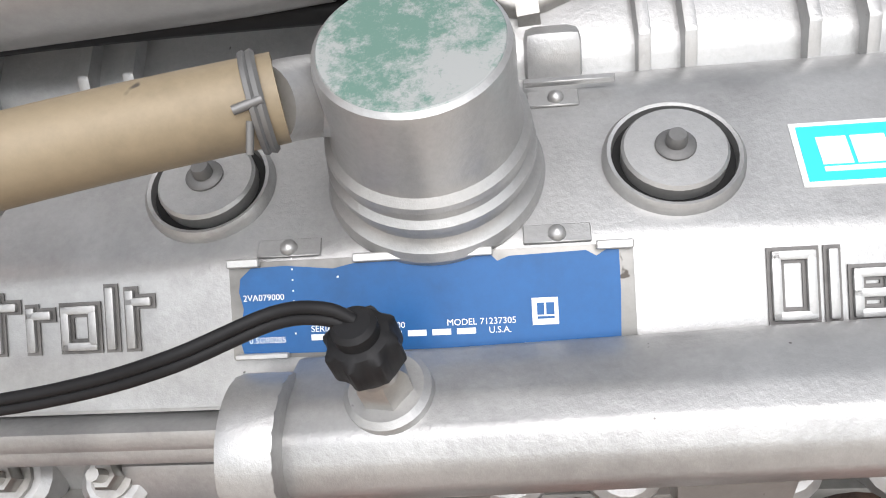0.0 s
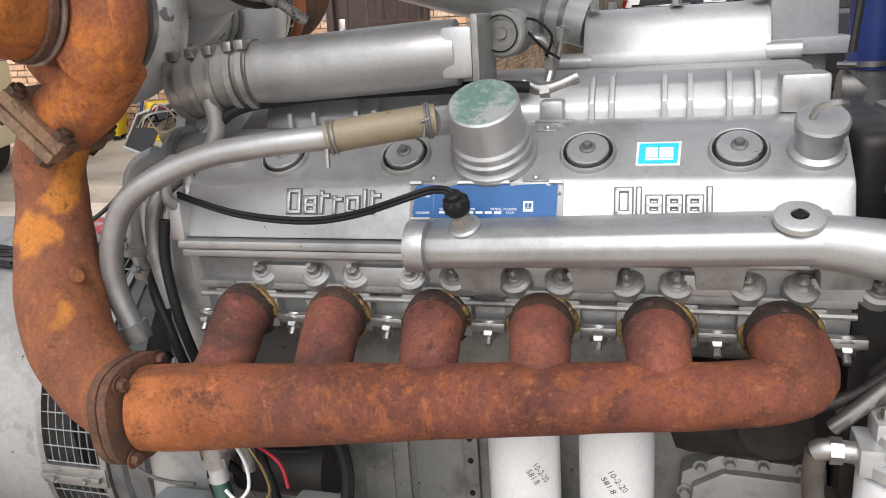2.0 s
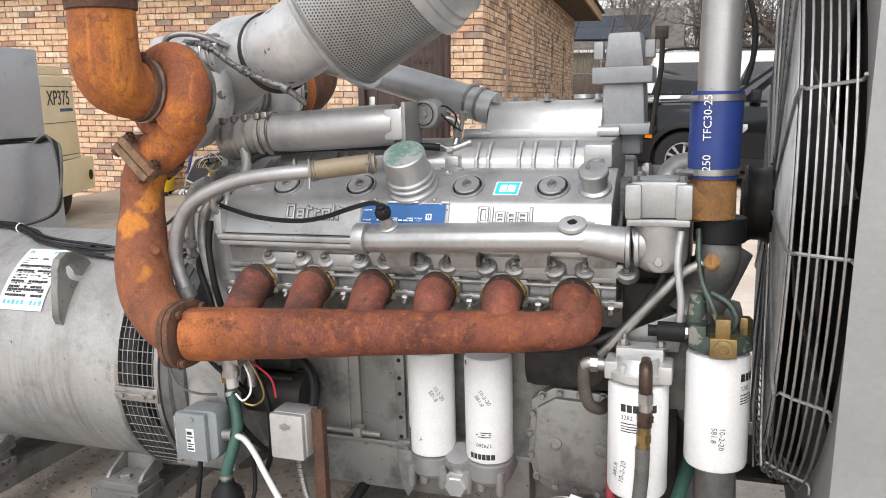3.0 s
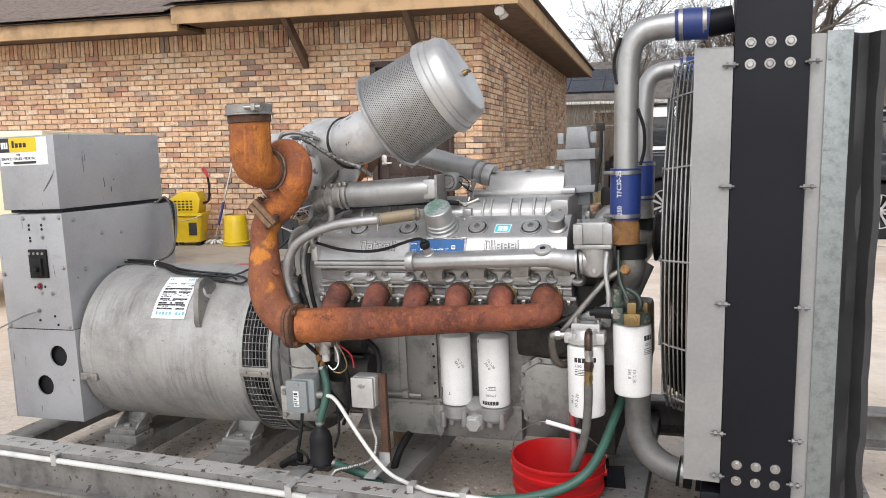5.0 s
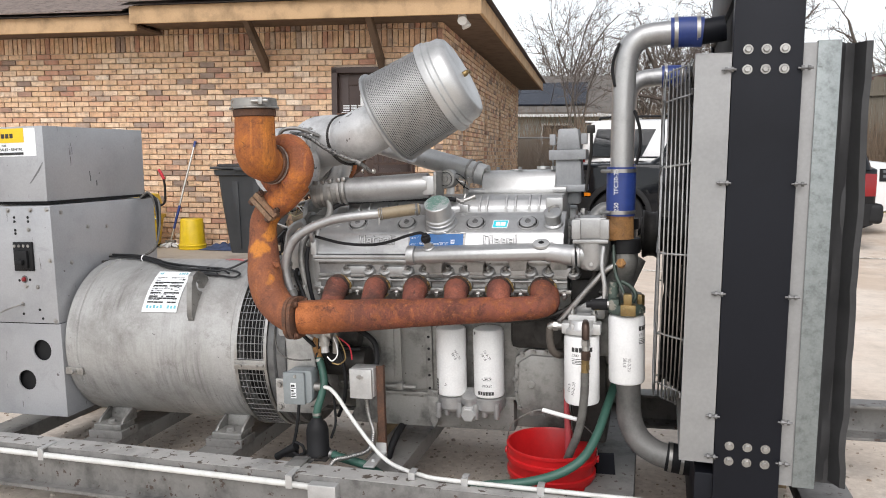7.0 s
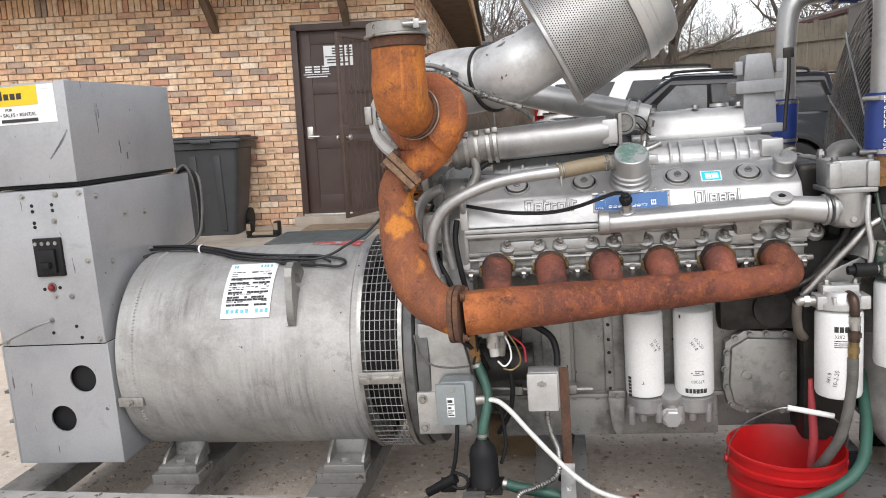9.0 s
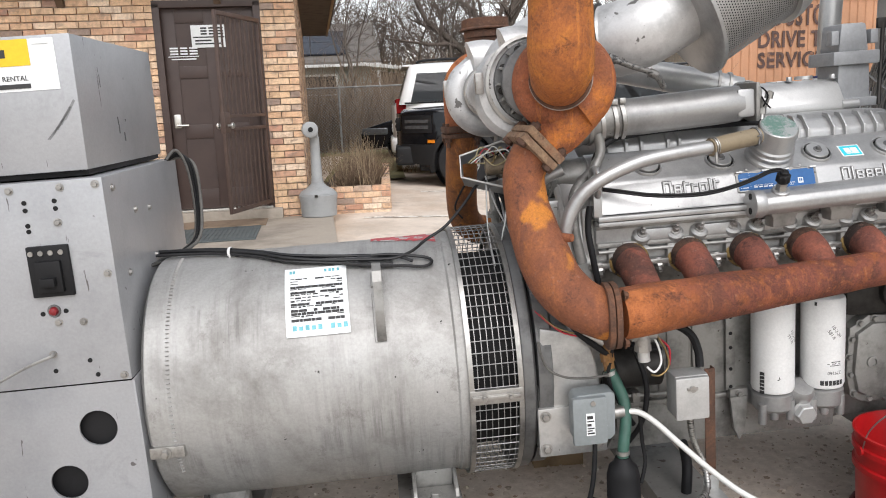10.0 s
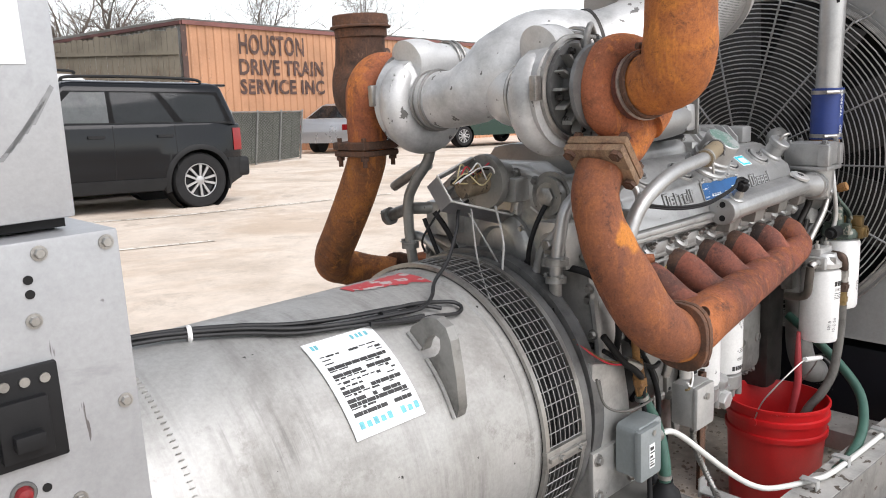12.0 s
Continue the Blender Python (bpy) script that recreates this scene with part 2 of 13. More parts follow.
SILVER = surface("silver_engine_paint", (0.44, 0.44, 0.435), 0.39, 0.67, 0.66, 7, 260, 0.28, (0.10, 0.095, 0.09), 0.725, 60)
SILVER_DIRTY = surface("grimy_silver_paint", (0.29, 0.285, 0.27), 0.44, 0.5, 0.38, 9, 130, 0.2, (0.07, 0.06, 0.05), 0.70, 55)
SILVER_PALE = surface("bright_silver_paint", (0.53, 0.53, 0.52), 0.38, 0.50, 0.70, 6, 240, 0.18, (0.16, 0.15, 0.14), 0.73, 40)
GREYPAINT = surface("grey_cabinet_paint", (0.385, 0.392, 0.405), 0.36, 0.30, 0.82, 3, 140, 0.04, (0.13, 0.12, 0.12), 0.725, 20, scratch=(0.12, 0.11, 0.11))
ZINC = surface("zinc_plated_steel", (0.42, 0.41, 0.39), 0.40, 0.9, 0.6, 20, 200, 0.05)
DARKSTEEL = surface("oily_dark_steel", (0.05, 0.047, 0.044), 0.5, 0.5, 0.5, 12, 90, 0.2)
BLACK = surface("black_rubber", (0.013, 0.013, 0.014), 0.55, 0.0, 0.7, 10, 200, 0.1)
BLACKPAINT = surface("black_frame_paint", (0.008, 0.009, 0.013), 0.50, 0.1, 0.7, 2, 120, 0.06, (0.06, 0.06, 0.06), 0.75, 18)
RUST = rust_material("orange_rust", (0.52, 0.185, 0.027), (0.13, 0.048, 0.024), (0.37, 0.118, 0.028))
RUST_RISER = rust_material("brown_and_orange_rust", (0.31, 0.108, 0.036), (0.13, 0.050, 0.032), (0.225, 0.078, 0.036), 0.3, None, (0.58, 0.215, 0.030))
RUST_TURBINE = rust_material("red_scaled_rust", (0.50, 0.165, 0.03), (0.19, 0.065, 0.027), (0.31, 0.095, 0.04), 0.5)
RUST_LOG = rust_material("orange_to_red_rust", (0.42, 0.135, 0.04), (0.11, 0.038, 0.022), (0.27, 0.082, 0.02), 0.3, (0.17, 0.05, 0.030))
RUST_RED = rust_material("red_brown_rust", (0.20, 0.062, 0.036), (0.06, 0.026, 0.02), (0.13, 0.042, 0.028))
RUST_DARK = rust_material("dark_rust", (0.16, 0.07, 0.035), (0.05, 0.03, 0.02), (0.09, 0.045, 0.028))
RUST_FAR = rust_material("streaked_orange_rust", (0.40, 0.15, 0.03), (0.10, 0.045, 0.022), (0.25, 0.09, 0.028), 0.7)
GASKET = surface("burnt_gold_gasket", (0.26, 0.17, 0.06), 0.5, 0.5, 0.25, 45, 160, 0.5, (0.05, 0.03, 0.02), 0.55, 60)
RUST_BRANCH = rust_material("sooty_red_rust", (0.25, 0.078, 0.045), (0.05, 0.024, 0.018), (0.155, 0.050, 0.034), 0.3)
RUST_SOOT = rust_material("scorched_rust", (0.10, 0.050, 0.030), (0.02, 0.014, 0.012), (0.045, 0.026, 0.020), 0.2)
WHITE = surface("white_filter_paint", (0.78, 0.78, 0.77), 0.35, 0.0, 0.94, 6, 150, 0.02)
WHITEPAPER = surface("white_sticker", (0.78, 0.80, 0.80), 0.5, 0.0, 0.94, 8, 120, 0.02)
INK = surface("black_ink", (0.03, 0.03, 0.03), 0.6)
BLUE = surface("blue_silicone_hose", (0.020, 0.045, 0.20), 0.42, 0.0, 0.8, 12, 160, 0.1)
BLUEPLATE = surface("blue_anodised_plate", (0.004, 0.085, 0.26), 0.4, 0.1, 0.75, 14, 160, 0.03)
CYAN = surface("cyan_sticker", (0.03, 0.55, 0.65), 0.4)
RED = surface("red_plastic", (0.50, 0.012, 0.014), 0.35, 0.0, 0.8, 5, 120, 0.03)
PINKRED = surface("red_marking", (0.55, 0.03, 0.05), 0.6)
YELLOW = surface("yellow_plastic", (0.72, 0.50, 0.015), 0.4, 0.0, 0.85, 5, 120, 0.03)
GREENHOSE = surface("green_garden_hose", (0.035, 0.10, 0.075), 0.5, 0.0, 0.75, 20, 200, 0.1)
BRASS = surface("brass", (0.30, 0.215, 0.10), 0.4, 0.9, 0.6, 30, 150, 0.1)
TAN = surface("tan_fabric_hose", (0.25, 0.20, 0.13), 0.55, 0.1, 0.75, 12, 140, 0.1, (0.06, 0.05, 0.04), 0.72, 25)
GALV = surface("galvanised_steel", (0.26, 0.285, 0.283), 0.5, 0.6, 0.7, 40, 160, 0.05)


def streaked_steel():
    """Dull bare steel with runs of grime round the drum, soot blotches and dark chips."""
    m, t, b = material("weathered_bare_steel")
    co = coords(t)
    big = noise_tex(t, co, 2.6, 7, 0.68, 0.4)
    c = ramp(t, big, [(0.30, (0.24, 0.23, 0.215)), (0.48, (0.41, 0.405, 0.39)), (0.70, (0.52, 0.52, 0.51))])
    run = noise_tex(t, stretch(t, co, (16, 1.2, 1.2)), 1.0, 6, 0.72)
    c = mix(t, ramp(t, run, [(0.50, (0, 0, 0)), (0.76, (0.55, 0.55, 0.55))]), c, (0.20, 0.19, 0.18))
    mask = noise_tex(t, co, 3.5, 5, 0.6)
    run2 = noise_tex(t, stretch(t, co, (60, 2.2, 2.2)), 1.0, 6, 0.75)
    k = mix(t, 1.0, ramp(t, mask, [(0.52, (0, 0, 0)), (0.64, (1, 1, 1))]), ramp(t, run2, [(0.48, (0, 0, 0)), (0.66, (0.5, 0.5, 0.5))]), "MULTIPLY")
    c = mix(t, k, c, (0.09, 0.085, 0.08))
    soot = noise_tex(t, co, 11, 8, 0.8)
    c = mix(t, ramp(t, soot, [(0.56, (0, 0, 0)), (0.70, (0.6, 0.6, 0.6))]), c, (0.17, 0.155, 0.14))
    chip = noise_tex(t, co, 26, 3, 0.6)
    c = mix(t, ramp(t, chip, [(0.725, (0, 0, 0)), (0.74, (1, 1, 1))]), c, (0.04, 0.037, 0.035))
    f = noise_tex(t, co, 130, 4, 0.7)
    c = mix(t, 1.0, c, ramp(t, f, [(0.3, (0.86, 0.86, 0.86)), (0.7, (1.03, 1.03, 1.03))]), "MULTIPLY")
    t.links.new(c, b.inputs["Base Color"])
    b.inputs["Metallic"].default_value = 0.55
    r = ramp(t, big, [(0.3, (0.66, 0.66, 0.66)), (0.7, (0.44, 0.44, 0.44))])
    t.links.new(r, b.inputs["Roughness"])
    bump(t, b, f, 0.1, 0.001)
    return m


BARESTEEL = streaked_steel()

for dull in (BLACK, BLACKPAINT, DARKSTEEL):
    dull.node_tree.nodes["Principled BSDF"].inputs["Specular IOR Level"].default_value = 0.22

# ---------- setting ----------
def ground_z(x, y):
    z = max(0.0, min(0.17, (y - 2.0) * 0.024))
    return z * (1.0 - 0.5 * max(0.0, min(1.0, (x + 1.0) / 3.0)))


def ground_material():
    m, t, b = material("stained_concrete_yard")
    co = t.nodes.new("ShaderNodeTexCoord").outputs["Object"]
    a = noise_tex(t, co, 0.7, 8, 0.65)
    f = noise_tex(t, co, 26, 6, 0.7)
    g = noise_tex(t, co, 5, 6, 0.65, 0.5)
    conc = ramp(t, a, [(0.3, (0.52, 0.425, 0.335)), (0.5, (0.72, 0.62, 0.52)), (0.7, (0.82, 0.73, 0.63))])
    grit = ramp(t, f, [(0.3, (0.17, 0.145, 0.12)), (0.5, (0.36, 0.315, 0.27)), (0.68, (0.60, 0.55, 0.49))])
    c = mix(t, ramp(t, g, [(0.36, (0, 0, 0)), (0.74, (1, 1, 1))]), conc, mix(t, 0.34, conc, grit))
    # brown stains drying on the slab
    st = noise_tex(t, co, 0.45, 9, 0.68, 0.8)
    c = mix(t, ramp(t, st, [(0.50, (0, 0, 0)), (0.60, (0.55, 0.55, 0.55))]), c, (0.52, 0.39, 0.28))
    st2 = noise_tex(t, co, 1.7, 8, 0.72, 0.4)
    c = mix(t, ramp(t, st2, [(0.57, (0, 0, 0)), (0.66, (0.5, 0.5, 0.5))]), c, (0.38, 0.31, 0.25))
    # gravel and mud round the generating set
    sep = t.nodes.new("ShaderNodeSeparateXYZ")
    t.links.new(co, sep.inputs[0])
    mr = t.nodes.new("ShaderNodeMapRange")
    mr.inputs["From Min"].default_value, mr.inputs["From Max"].default_value = 2.4, 4.2
    mr.inputs["To Min"].default_value, mr.inputs["To Max"].default_value = 1.0, 0.0
    add = t.nodes.new("ShaderNodeMath")
    add.operation = "MULTIPLY_ADD"
    t.links.new(g, add.inputs[0])
    add.inputs[1].default_value = 2.5
    t.links.new(sep.outputs[1], add.inputs[2])
    t.links.new(add.outputs[0], mr.inputs[0])
    c = mix(t, mr.outputs[0], c, mix(t, 0.46, conc, grit))
    t.links.new(c, b.inputs["Base Color"])
    b.inputs["Roughness"].default_value = 0.85
    bump(t, b, f, 0.5, 0.01)
    return m


GROUND = ground_material()


def yard():
    bm = B()
    xs = [-4000, -60, -20, -10, -6, -4, -2, -1, 0, 1, 2, 4, 6, 10, 20, 60, 4000]
    ys = [-4000, -60, -10, -4, 0, 2, 3, 4, 5, 6, 7, 8, 9.08, 12, 20, 60, 4000]
    grid = [[bm.verts.new((x, y, ground_z(x, y))) for x in xs] for y in ys]
    for r, q in zip(grid, grid[1:]):
        for i in range(len(xs) - 1):
            bm.faces.new((r[i], r[i + 1], q[i + 1], q[i]))
    solid("ground", bm, GROUND, "pale stained concrete yard with gravel and mud", "ground", frame_m=Matrix(), kind="structure")


yard()

MORTAR = surface("mortar", (0.57, 0.455, 0.36), 0.9, 0.0, 0.7, 3, 60, 0.3)


def brick_material(name, random_source):
    m, t, b = material(name)
    if random_source == "island":
        rnd_ = t.nodes.new("ShaderNodeNewGeometry").outputs["Random Per Island"]
    else:
        rnd_ = t.nodes.new("ShaderNodeObjectInfo").outputs["Random"]
    co = t.nodes.new("ShaderNodeNewGeometry").outputs["Position"]
    c = ramp(t, rnd_, [(0.0, (0.72, 0.49, 0.30)), (0.16, (0.78, 0.56, 0.37)), (0.30, (0.68, 0.43, 0.26)), (0.42, (0.80, 0.61, 0.43)), (0.54, (0.64, 0.39, 0.25)), (0.64, (0.74, 0.51, 0.33)), (0.74, (0.52, 0.275, 0.19)), (0.81, (0.29, 0.215, 0.17)), (0.86, (0.38, 0.29, 0.235)), (0.92, (0.78, 0.57, 0.40)), (1.0, (0.83, 0.69, 0.54))])
    n = noise_tex(t, co, 14, 6, 0.7)
    up = noise_tex(t, stretch(t, co, (30, 30, 6)), 1.0, 4, 0.65)
    c = mix(t, ramp(t, up, [(0.52, (0, 0, 0)), (0.66, (0.6, 0.6, 0.6))]), c, (0.42, 0.275, 0.195))
    dk = noise_tex(t, stretch(t, co, (7, 7, 16)), 1.0, 3, 0.6)
    c = mix(t, ramp(t, dk, [(0.60, (0, 0, 0)), (0.68, (0.6, 0.6, 0.6))]), c, (0.27, 0.205, 0.165))
    f = noise_tex(t, co, 90, 4, 0.7)
    c = mix(t, 1.0, c, ramp(t, n, [(0.3, (0.62, 0.60, 0.58)), (0.55, (1, 1, 1)), (0.75, (1.18, 1.15, 1.1))]), "MULTIPLY")
    c = mix(t, 1.0, c, ramp(t, f, [(0.3, (0.82, 0.82, 0.82)), (0.7, (1.05, 1.05, 1.05))]), "MULTIPLY")
    t.links.new(c, b.inputs["Base Color"])
    b.inputs["Roughness"].default_value = 0.88
    bump(t, b, n, 0.4, 0.004)
    return m


BRICK_ONE = brick_material("tan_brick", "object")
BRICK_MANY = brick_material("tan_brick_wall", "island")
FASCIA = surface("weathered_fascia_board", (0.50, 0.33, 0.18), 0.75, 0.0, 0.6, 4, 60, 0.2)
SOFFIT = surface("brown_painted_wood", (0.13, 0.085, 0.055), 0.7, 0.0, 0.6, 6, 60, 0.2)
SHINGLE_TAB = surface("worn_shingle_tabs", (0.21, 0.165, 0.14), 0.9, 0.0, 0.45, 14, 70, 0.5)
SHINGLE = surface("asphalt_shingles", (0.19, 0.155, 0.135), 0.9, 0.0, 0.55, 9, 60, 0.5)
DOORPAINT = surface("brown_door_paint", (0.055, 0.033, 0.027), 0.5, 0.0, 0.8, 4, 90, 0.06)
DARKGLASS = surface("dark_window", (0.02, 0.022, 0.025), 0.15)
WALL_H = 3.0
# bricks of the house, in its own coordinates: x along the front wall (corner at 0, wall towards -x), y back along the side wall
BW, BH, BD, JOINT = 0.198, 0.0575, 0.05, 0.010
DOOR_X0, DOOR_X1, SILL = -1.36, -0.36, 0.30
SIDE_LEN = 9.5
SLITS = [(1.35, 1.62), (3.6, 3.87), (5.6, 5.87), (7.4, 7.67)]


def brick_verts(x, z, w, side, h=0.0):
    p = 0.006 * noise.random()
    w, x = w - 0.006 * noise.random(), x + 0.003 * noise.random()
    h, z = (h or BH) - 0.005 * noise.random(), z + 0.003 * noise.random()
    if side:
        a = [(0 + p, x, z), (0 + p, x + w, z), (0 + p, x + w, z + h), (0 + p, x, z + h)]
        b_ = [(-BD, x, z), (-BD, x + w, z), (-BD, x + w, z + h), (-BD, x, z + h)]
    else:
        a = [(x, 0 - p, z), (x + w, 0 - p, z), (x + w, 0 - p, z + h), (x, 0 - p, z + h)]
        b_ = [(x, BD, z), (x + w, BD, z), (x + w, BD, z + h), (x, BD, z + h)]
    return a + b_


BRICK_FACES = [(0, 1, 2, 3), (1, 0, 4, 5), (2, 1, 5, 6), (3, 2, 6, 7), (0, 3, 7, 4)]


def courses(side, length):
    """x, z and width of every brick of a wall, left out where an opening is."""
    out = []
    row = 0
    z = 0.0
    top = WALL_H if side else 2.60
    while z < top:
        x = 0.0 if row % 2 == 0 else -0.104
        while x < length:
            w = BW
            x0, x1 = max(x, 0.0), min(x + w, length)
            spans = [(x0, x1)]
            ops = [(DOOR_X0, DOOR_X1, 0.0, SILL + 2.08)] if not side else [(a, b, 0.55, 2.35) for a, b in SLITS]
            for a, b, za, zb in ops:
                if not side:
                    a, b = -b, -a
                if za - 0.02 < z < zb:
                    nxt = []
                    for s0, s1 in spans:
                        if s1 <= a or s0 >= b:
                            nxt.append((s0, s1))
                        else:
                            if s0 < a - 0.03:
                                nxt.append((s0, a - 0.005))
                            if s1 > b + 0.03:
                                nxt.append((b + 0.005, s1))
                    spans = nxt
            for s0, s1 in spans:
                if s1 - s0 > 0.03:
                    out.append((s0, z, s1 - s0))
            x += w + JOINT
        z += BH + JOINT
        row += 1
    return out


def slab_wall(bm, x0, x1, y0, y1, z0, z1, openings, along_y=False):
    """A wall with thickness, cut into panels round its openings (a, b, za, zb)."""
    cuts = sorted({x0, x1, *[v for o in openings for v in o[:2]]})
    for a, b in zip(cuts, cuts[1:]):
        ops = sorted([o for o in openings if o[0] < (a + b) / 2 < o[1]], key=lambda o: o[2])
        z = z0
        for o in ops:
            if o[2] > z:
                box(bm, *(((a, y0, z), (b, y1, o[2])) if not along_y else ((y0, a, z), (y1, b, o[2]))))
            z = o[3]
        box(bm, *(((a, y0, z), (b, y1, z1)) if not along_y else ((y0, a, z), (y1, b, z1))))
    return bm


def brick_house():
    bm = slab_wall(B(), -14.0, -0.03, 0.03, 0.22, 0.0, WALL_H, [(DOOR_X0, DOOR_X1, 0.0, SILL + 2.08)])
    wf = solid("wall_front", bm, MORTAR, "tan brick house wall with mixed light and dark bricks", "wall", frame_m=HOUSE, kind="structure")
    bm = slab_wall(B(), 0.03, SIDE_LEN, -0.22, -0.03, 0.0, WALL_H, [(a, b, 0.55, 2.35) for a, b in SLITS], True)
    ws = solid("wall_side", bm, MORTAR, "tan brick side wall with narrow windows", "wall", frame_m=HOUSE, kind="structure")
    bm = box(B(), (-14, SIDE_LEN - 0.2, 0), (-0.03, SIDE_LEN, WALL_H))
    box(bm, (-14, 0.22, 0), (-13.8, SIDE_LEN - 0.2, WALL_H))
    solid("wall_back", bm, MORTAR, "plain back wall closing the house", "wall", frame_m=HOUSE, kind="structure")
    for i, (a, b) in enumerate(SLITS):
        bmw = box(B(), (-0.15, a, 0.55), (-0.12, b, 2.35))
        w = solid("window_%d" % (i + 1), bmw, DARKGLASS, "narrow dark window slit in the brick wall", "window", frame_m=HOUSE, kind="structure")
        fr = B()
        for p, q in (((-0.12, a, 0.55), (-0.09, a + 0.03, 2.35)), ((-0.12, b - 0.03, 0.55), (-0.09, b, 2.35)), ((-0.12, a, 0.55), (-0.09, b, 0.58)), ((-0.12, a, 2.32), (-0.09, b, 2.35))):
            box(fr, p, q)
        part("window_frame", fr, SOFFIT, w)
    # bricks: those round the door as pieces, the rest joined
    front = [(-x - w, z, w) for x, z, w in courses(False, 11.5)]
    side = courses(True, SIDE_LEN)
    near = sorted(front, key=lambda b: abs(b[0] + 0.9) + 0.6 * abs(b[1] - 1.3))[:280]
    keep = set(near)
    shapes = {}
    for x, z, w in near:
        key = round(w, 3)
        if key not in shapes:
            me = bpy.data.meshes.new("brick")
            vs = [(0, 0, 0), (w, 0, 0), (w, 0, BH), (0, 0, BH), (0, BD, 0), (w, BD, 0), (w, BD, BH), (0, BD, BH)]
            me.from_pydata(vs, [], BRICK_FACES)
            me.materials.append(BRICK_ONE)
            shapes[key] = me
        ob = new("brick", shapes[key])
        ob.parent = wf
        ob.location = (x, -0.004 * noise.random(), z)
    for rows_, sd, par in ((front, False, wf), (side, True, ws)):
        vs, fs = [], []
        for x, z, w in rows_:
            if not sd and (x, z, w) in keep:
                continue
            k = len(vs)
            vs += brick_verts(x, z, w, sd)
            fs += [tuple(k + i for i in f) for f in BRICK_FACES]
        if not sd:
            # standing bricks under the eaves
            for i in range(int(11.5 / (BH + JOINT))):
                for z0, hh in ((2.632, 0.198), (2.84, 0.15)):
                    k = len(vs)
                    vs += brick_verts(-(i + 1) * (BH + JOINT), z0, BH, False, hh)
                    fs += [tuple(k + i_ for i_ in f) for f in BRICK_FACES]
        me = bpy.data.meshes.new("brick_courses")
        me.from_pydata(vs, [], fs)
        me.materials.append(BRICK_MANY)
        bmn = bmesh.new()
        bmn.from_mesh(me)
        bmesh.ops.recalc_face_normals(bmn, faces=bmn.faces)
        bmn.to_mesh(me)
        bmn.free()
        ob = new("brick_courses", me)
        ob.parent = par
        tagged(ob, kind="stuff")
    # eaves and roof
    r = thing("roof", "brown shingled roof with weathered wooden fascia", "roof", (-7, 0, WALL_H), HOUSE, kind="structure")
    fb = B()
    box(fb, (-14.5, -0.60, 2.80), (-3.6, -0.56, 2.98), 0.004)
    box(fb, (-3.6, -0.72, 2.86), (0.55, -0.68, 3.06), 0.004)
    part("fascia_board", fb, FASCIA, r, "weathered tan fascia board")
    fs_ = B()
    box(fs_, (0.51, -0.68, 2.88), (0.55, SIDE_LEN + 0.4, 3.06), 0.004)
    part("fascia_board", fs_, FASCIA, r)
    so = B()
    box(so, (-14.5, -0.56, 2.84), (-3.6, 0.03, 2.87))
    box(so, (-3.6, -0.68, 2.90), (0.51, 0.03, 2.93))
    box(so, (-0.02, 0.03, 2.90), (0.51, SIDE_LEN + 0.4, 2.93))
    part("soffit", so, SOFFIT, r)
    sh = B()
    vs = [(-14.7, -0.66, 2.98), (-3.55, -0.66, 2.98), (-3.55, 4.7, 5.0), (-14.7, 4.7, 5.0), (-3.7, -0.78, 3.06), (0.62, -0.78, 3.06), (0.62, SIDE_LEN + 0.5, 3.06), (-3.7, 4.7, 5.08), (-3.7, SIDE_LEN + 0.5, 3.06), (-14.7, SIDE_LEN + 0.5, 3.0)]
    V = [sh.verts.new(v) for v in vs]
    sh.faces.new((V[0], V[1], V[2], V[3]))
    sh.faces.new((V[4], V[5], V[7]))
    sh.faces.new((V[5], V[6], V[7]))
    sh.faces.new((V[6], V[8], V[7]))
    sh.faces.new((V[3], V[2], V[8], V[9]))
    bmesh.ops.solidify(sh, geom=sh.faces[:], thickness=0.03)
    part("shingles", sh, SHINGLE, r)
    st = B()
    rn = random.Random(5)
    for k in range(26):
        f0 = k / 26 * 0.45
        for x0, x1, y0, z0, dy, dz in ((-14.7, -3.72, -0.66, 2.985, 5.36, 2.02), (-3.7 + 2.1 * f0, 0.62 - 2.2 * f0, -0.78, 3.065, 5.48, 2.02)):
            x = x0
            while x < x1:
                w = min(rn.uniform(0.25, 0.36), x1 - x)
                t_ = rn.uniform(0.004, 0.014)
                prism(st, [(0, 0), (w - 0.006, 0), (w - 0.006, 0.12), (0, 0.12)], (x, y0 + dy * f0 - 0.004, z0 + dz * f0 + 0.034), (1, 0, 0), (0, dy, dz), Vector((0, -dz, dy)).normalized() * t_)
                x += w
    tagged(part("shingle_tabs", st, SHINGLE_TAB, r, "worn brown asphalt shingle tabs"), kind="stuff")
    # wooden brackets under the eaves
    for x in (-2.25, -0.78):
        br2 = B()
        prism(br2, [(0.0, 2.35), (0.0, 2.50), (-0.52, 2.93), (-0.66, 2.93)], (x, -0.006, 0.0), (0, 1, 0), (0, 0, 1), (0.07, 0, 0), 0.003)
        part("eave_bracket", br2, SOFFIT, r)
    fl = B()
    for d in (-0.12, 0.12):
        lathe(fl, [(0.0, 0.0), (0.035, 0.01), (0.055, 0.09), (0.05, 0.10)], (0.30, -0.45 + d * 0.5, 2.86), (0.3, -0.5 + d * 4, -0.6), 16)
    box(fl, (0.26, -0.5, 2.86), (0.34, -0.40, 2.90), 0.005)
    solid("flood_lamp", fl, WHITE, "twin white flood lamp under the eaves", "lamp", (0.30, -0.45, 2.88), HOUSE)
    # floor slab by the door
    sl = B()
    box(sl, (-4.5, -2.6, -0.05), (0.25, 0.03, 0.185), 0.01)
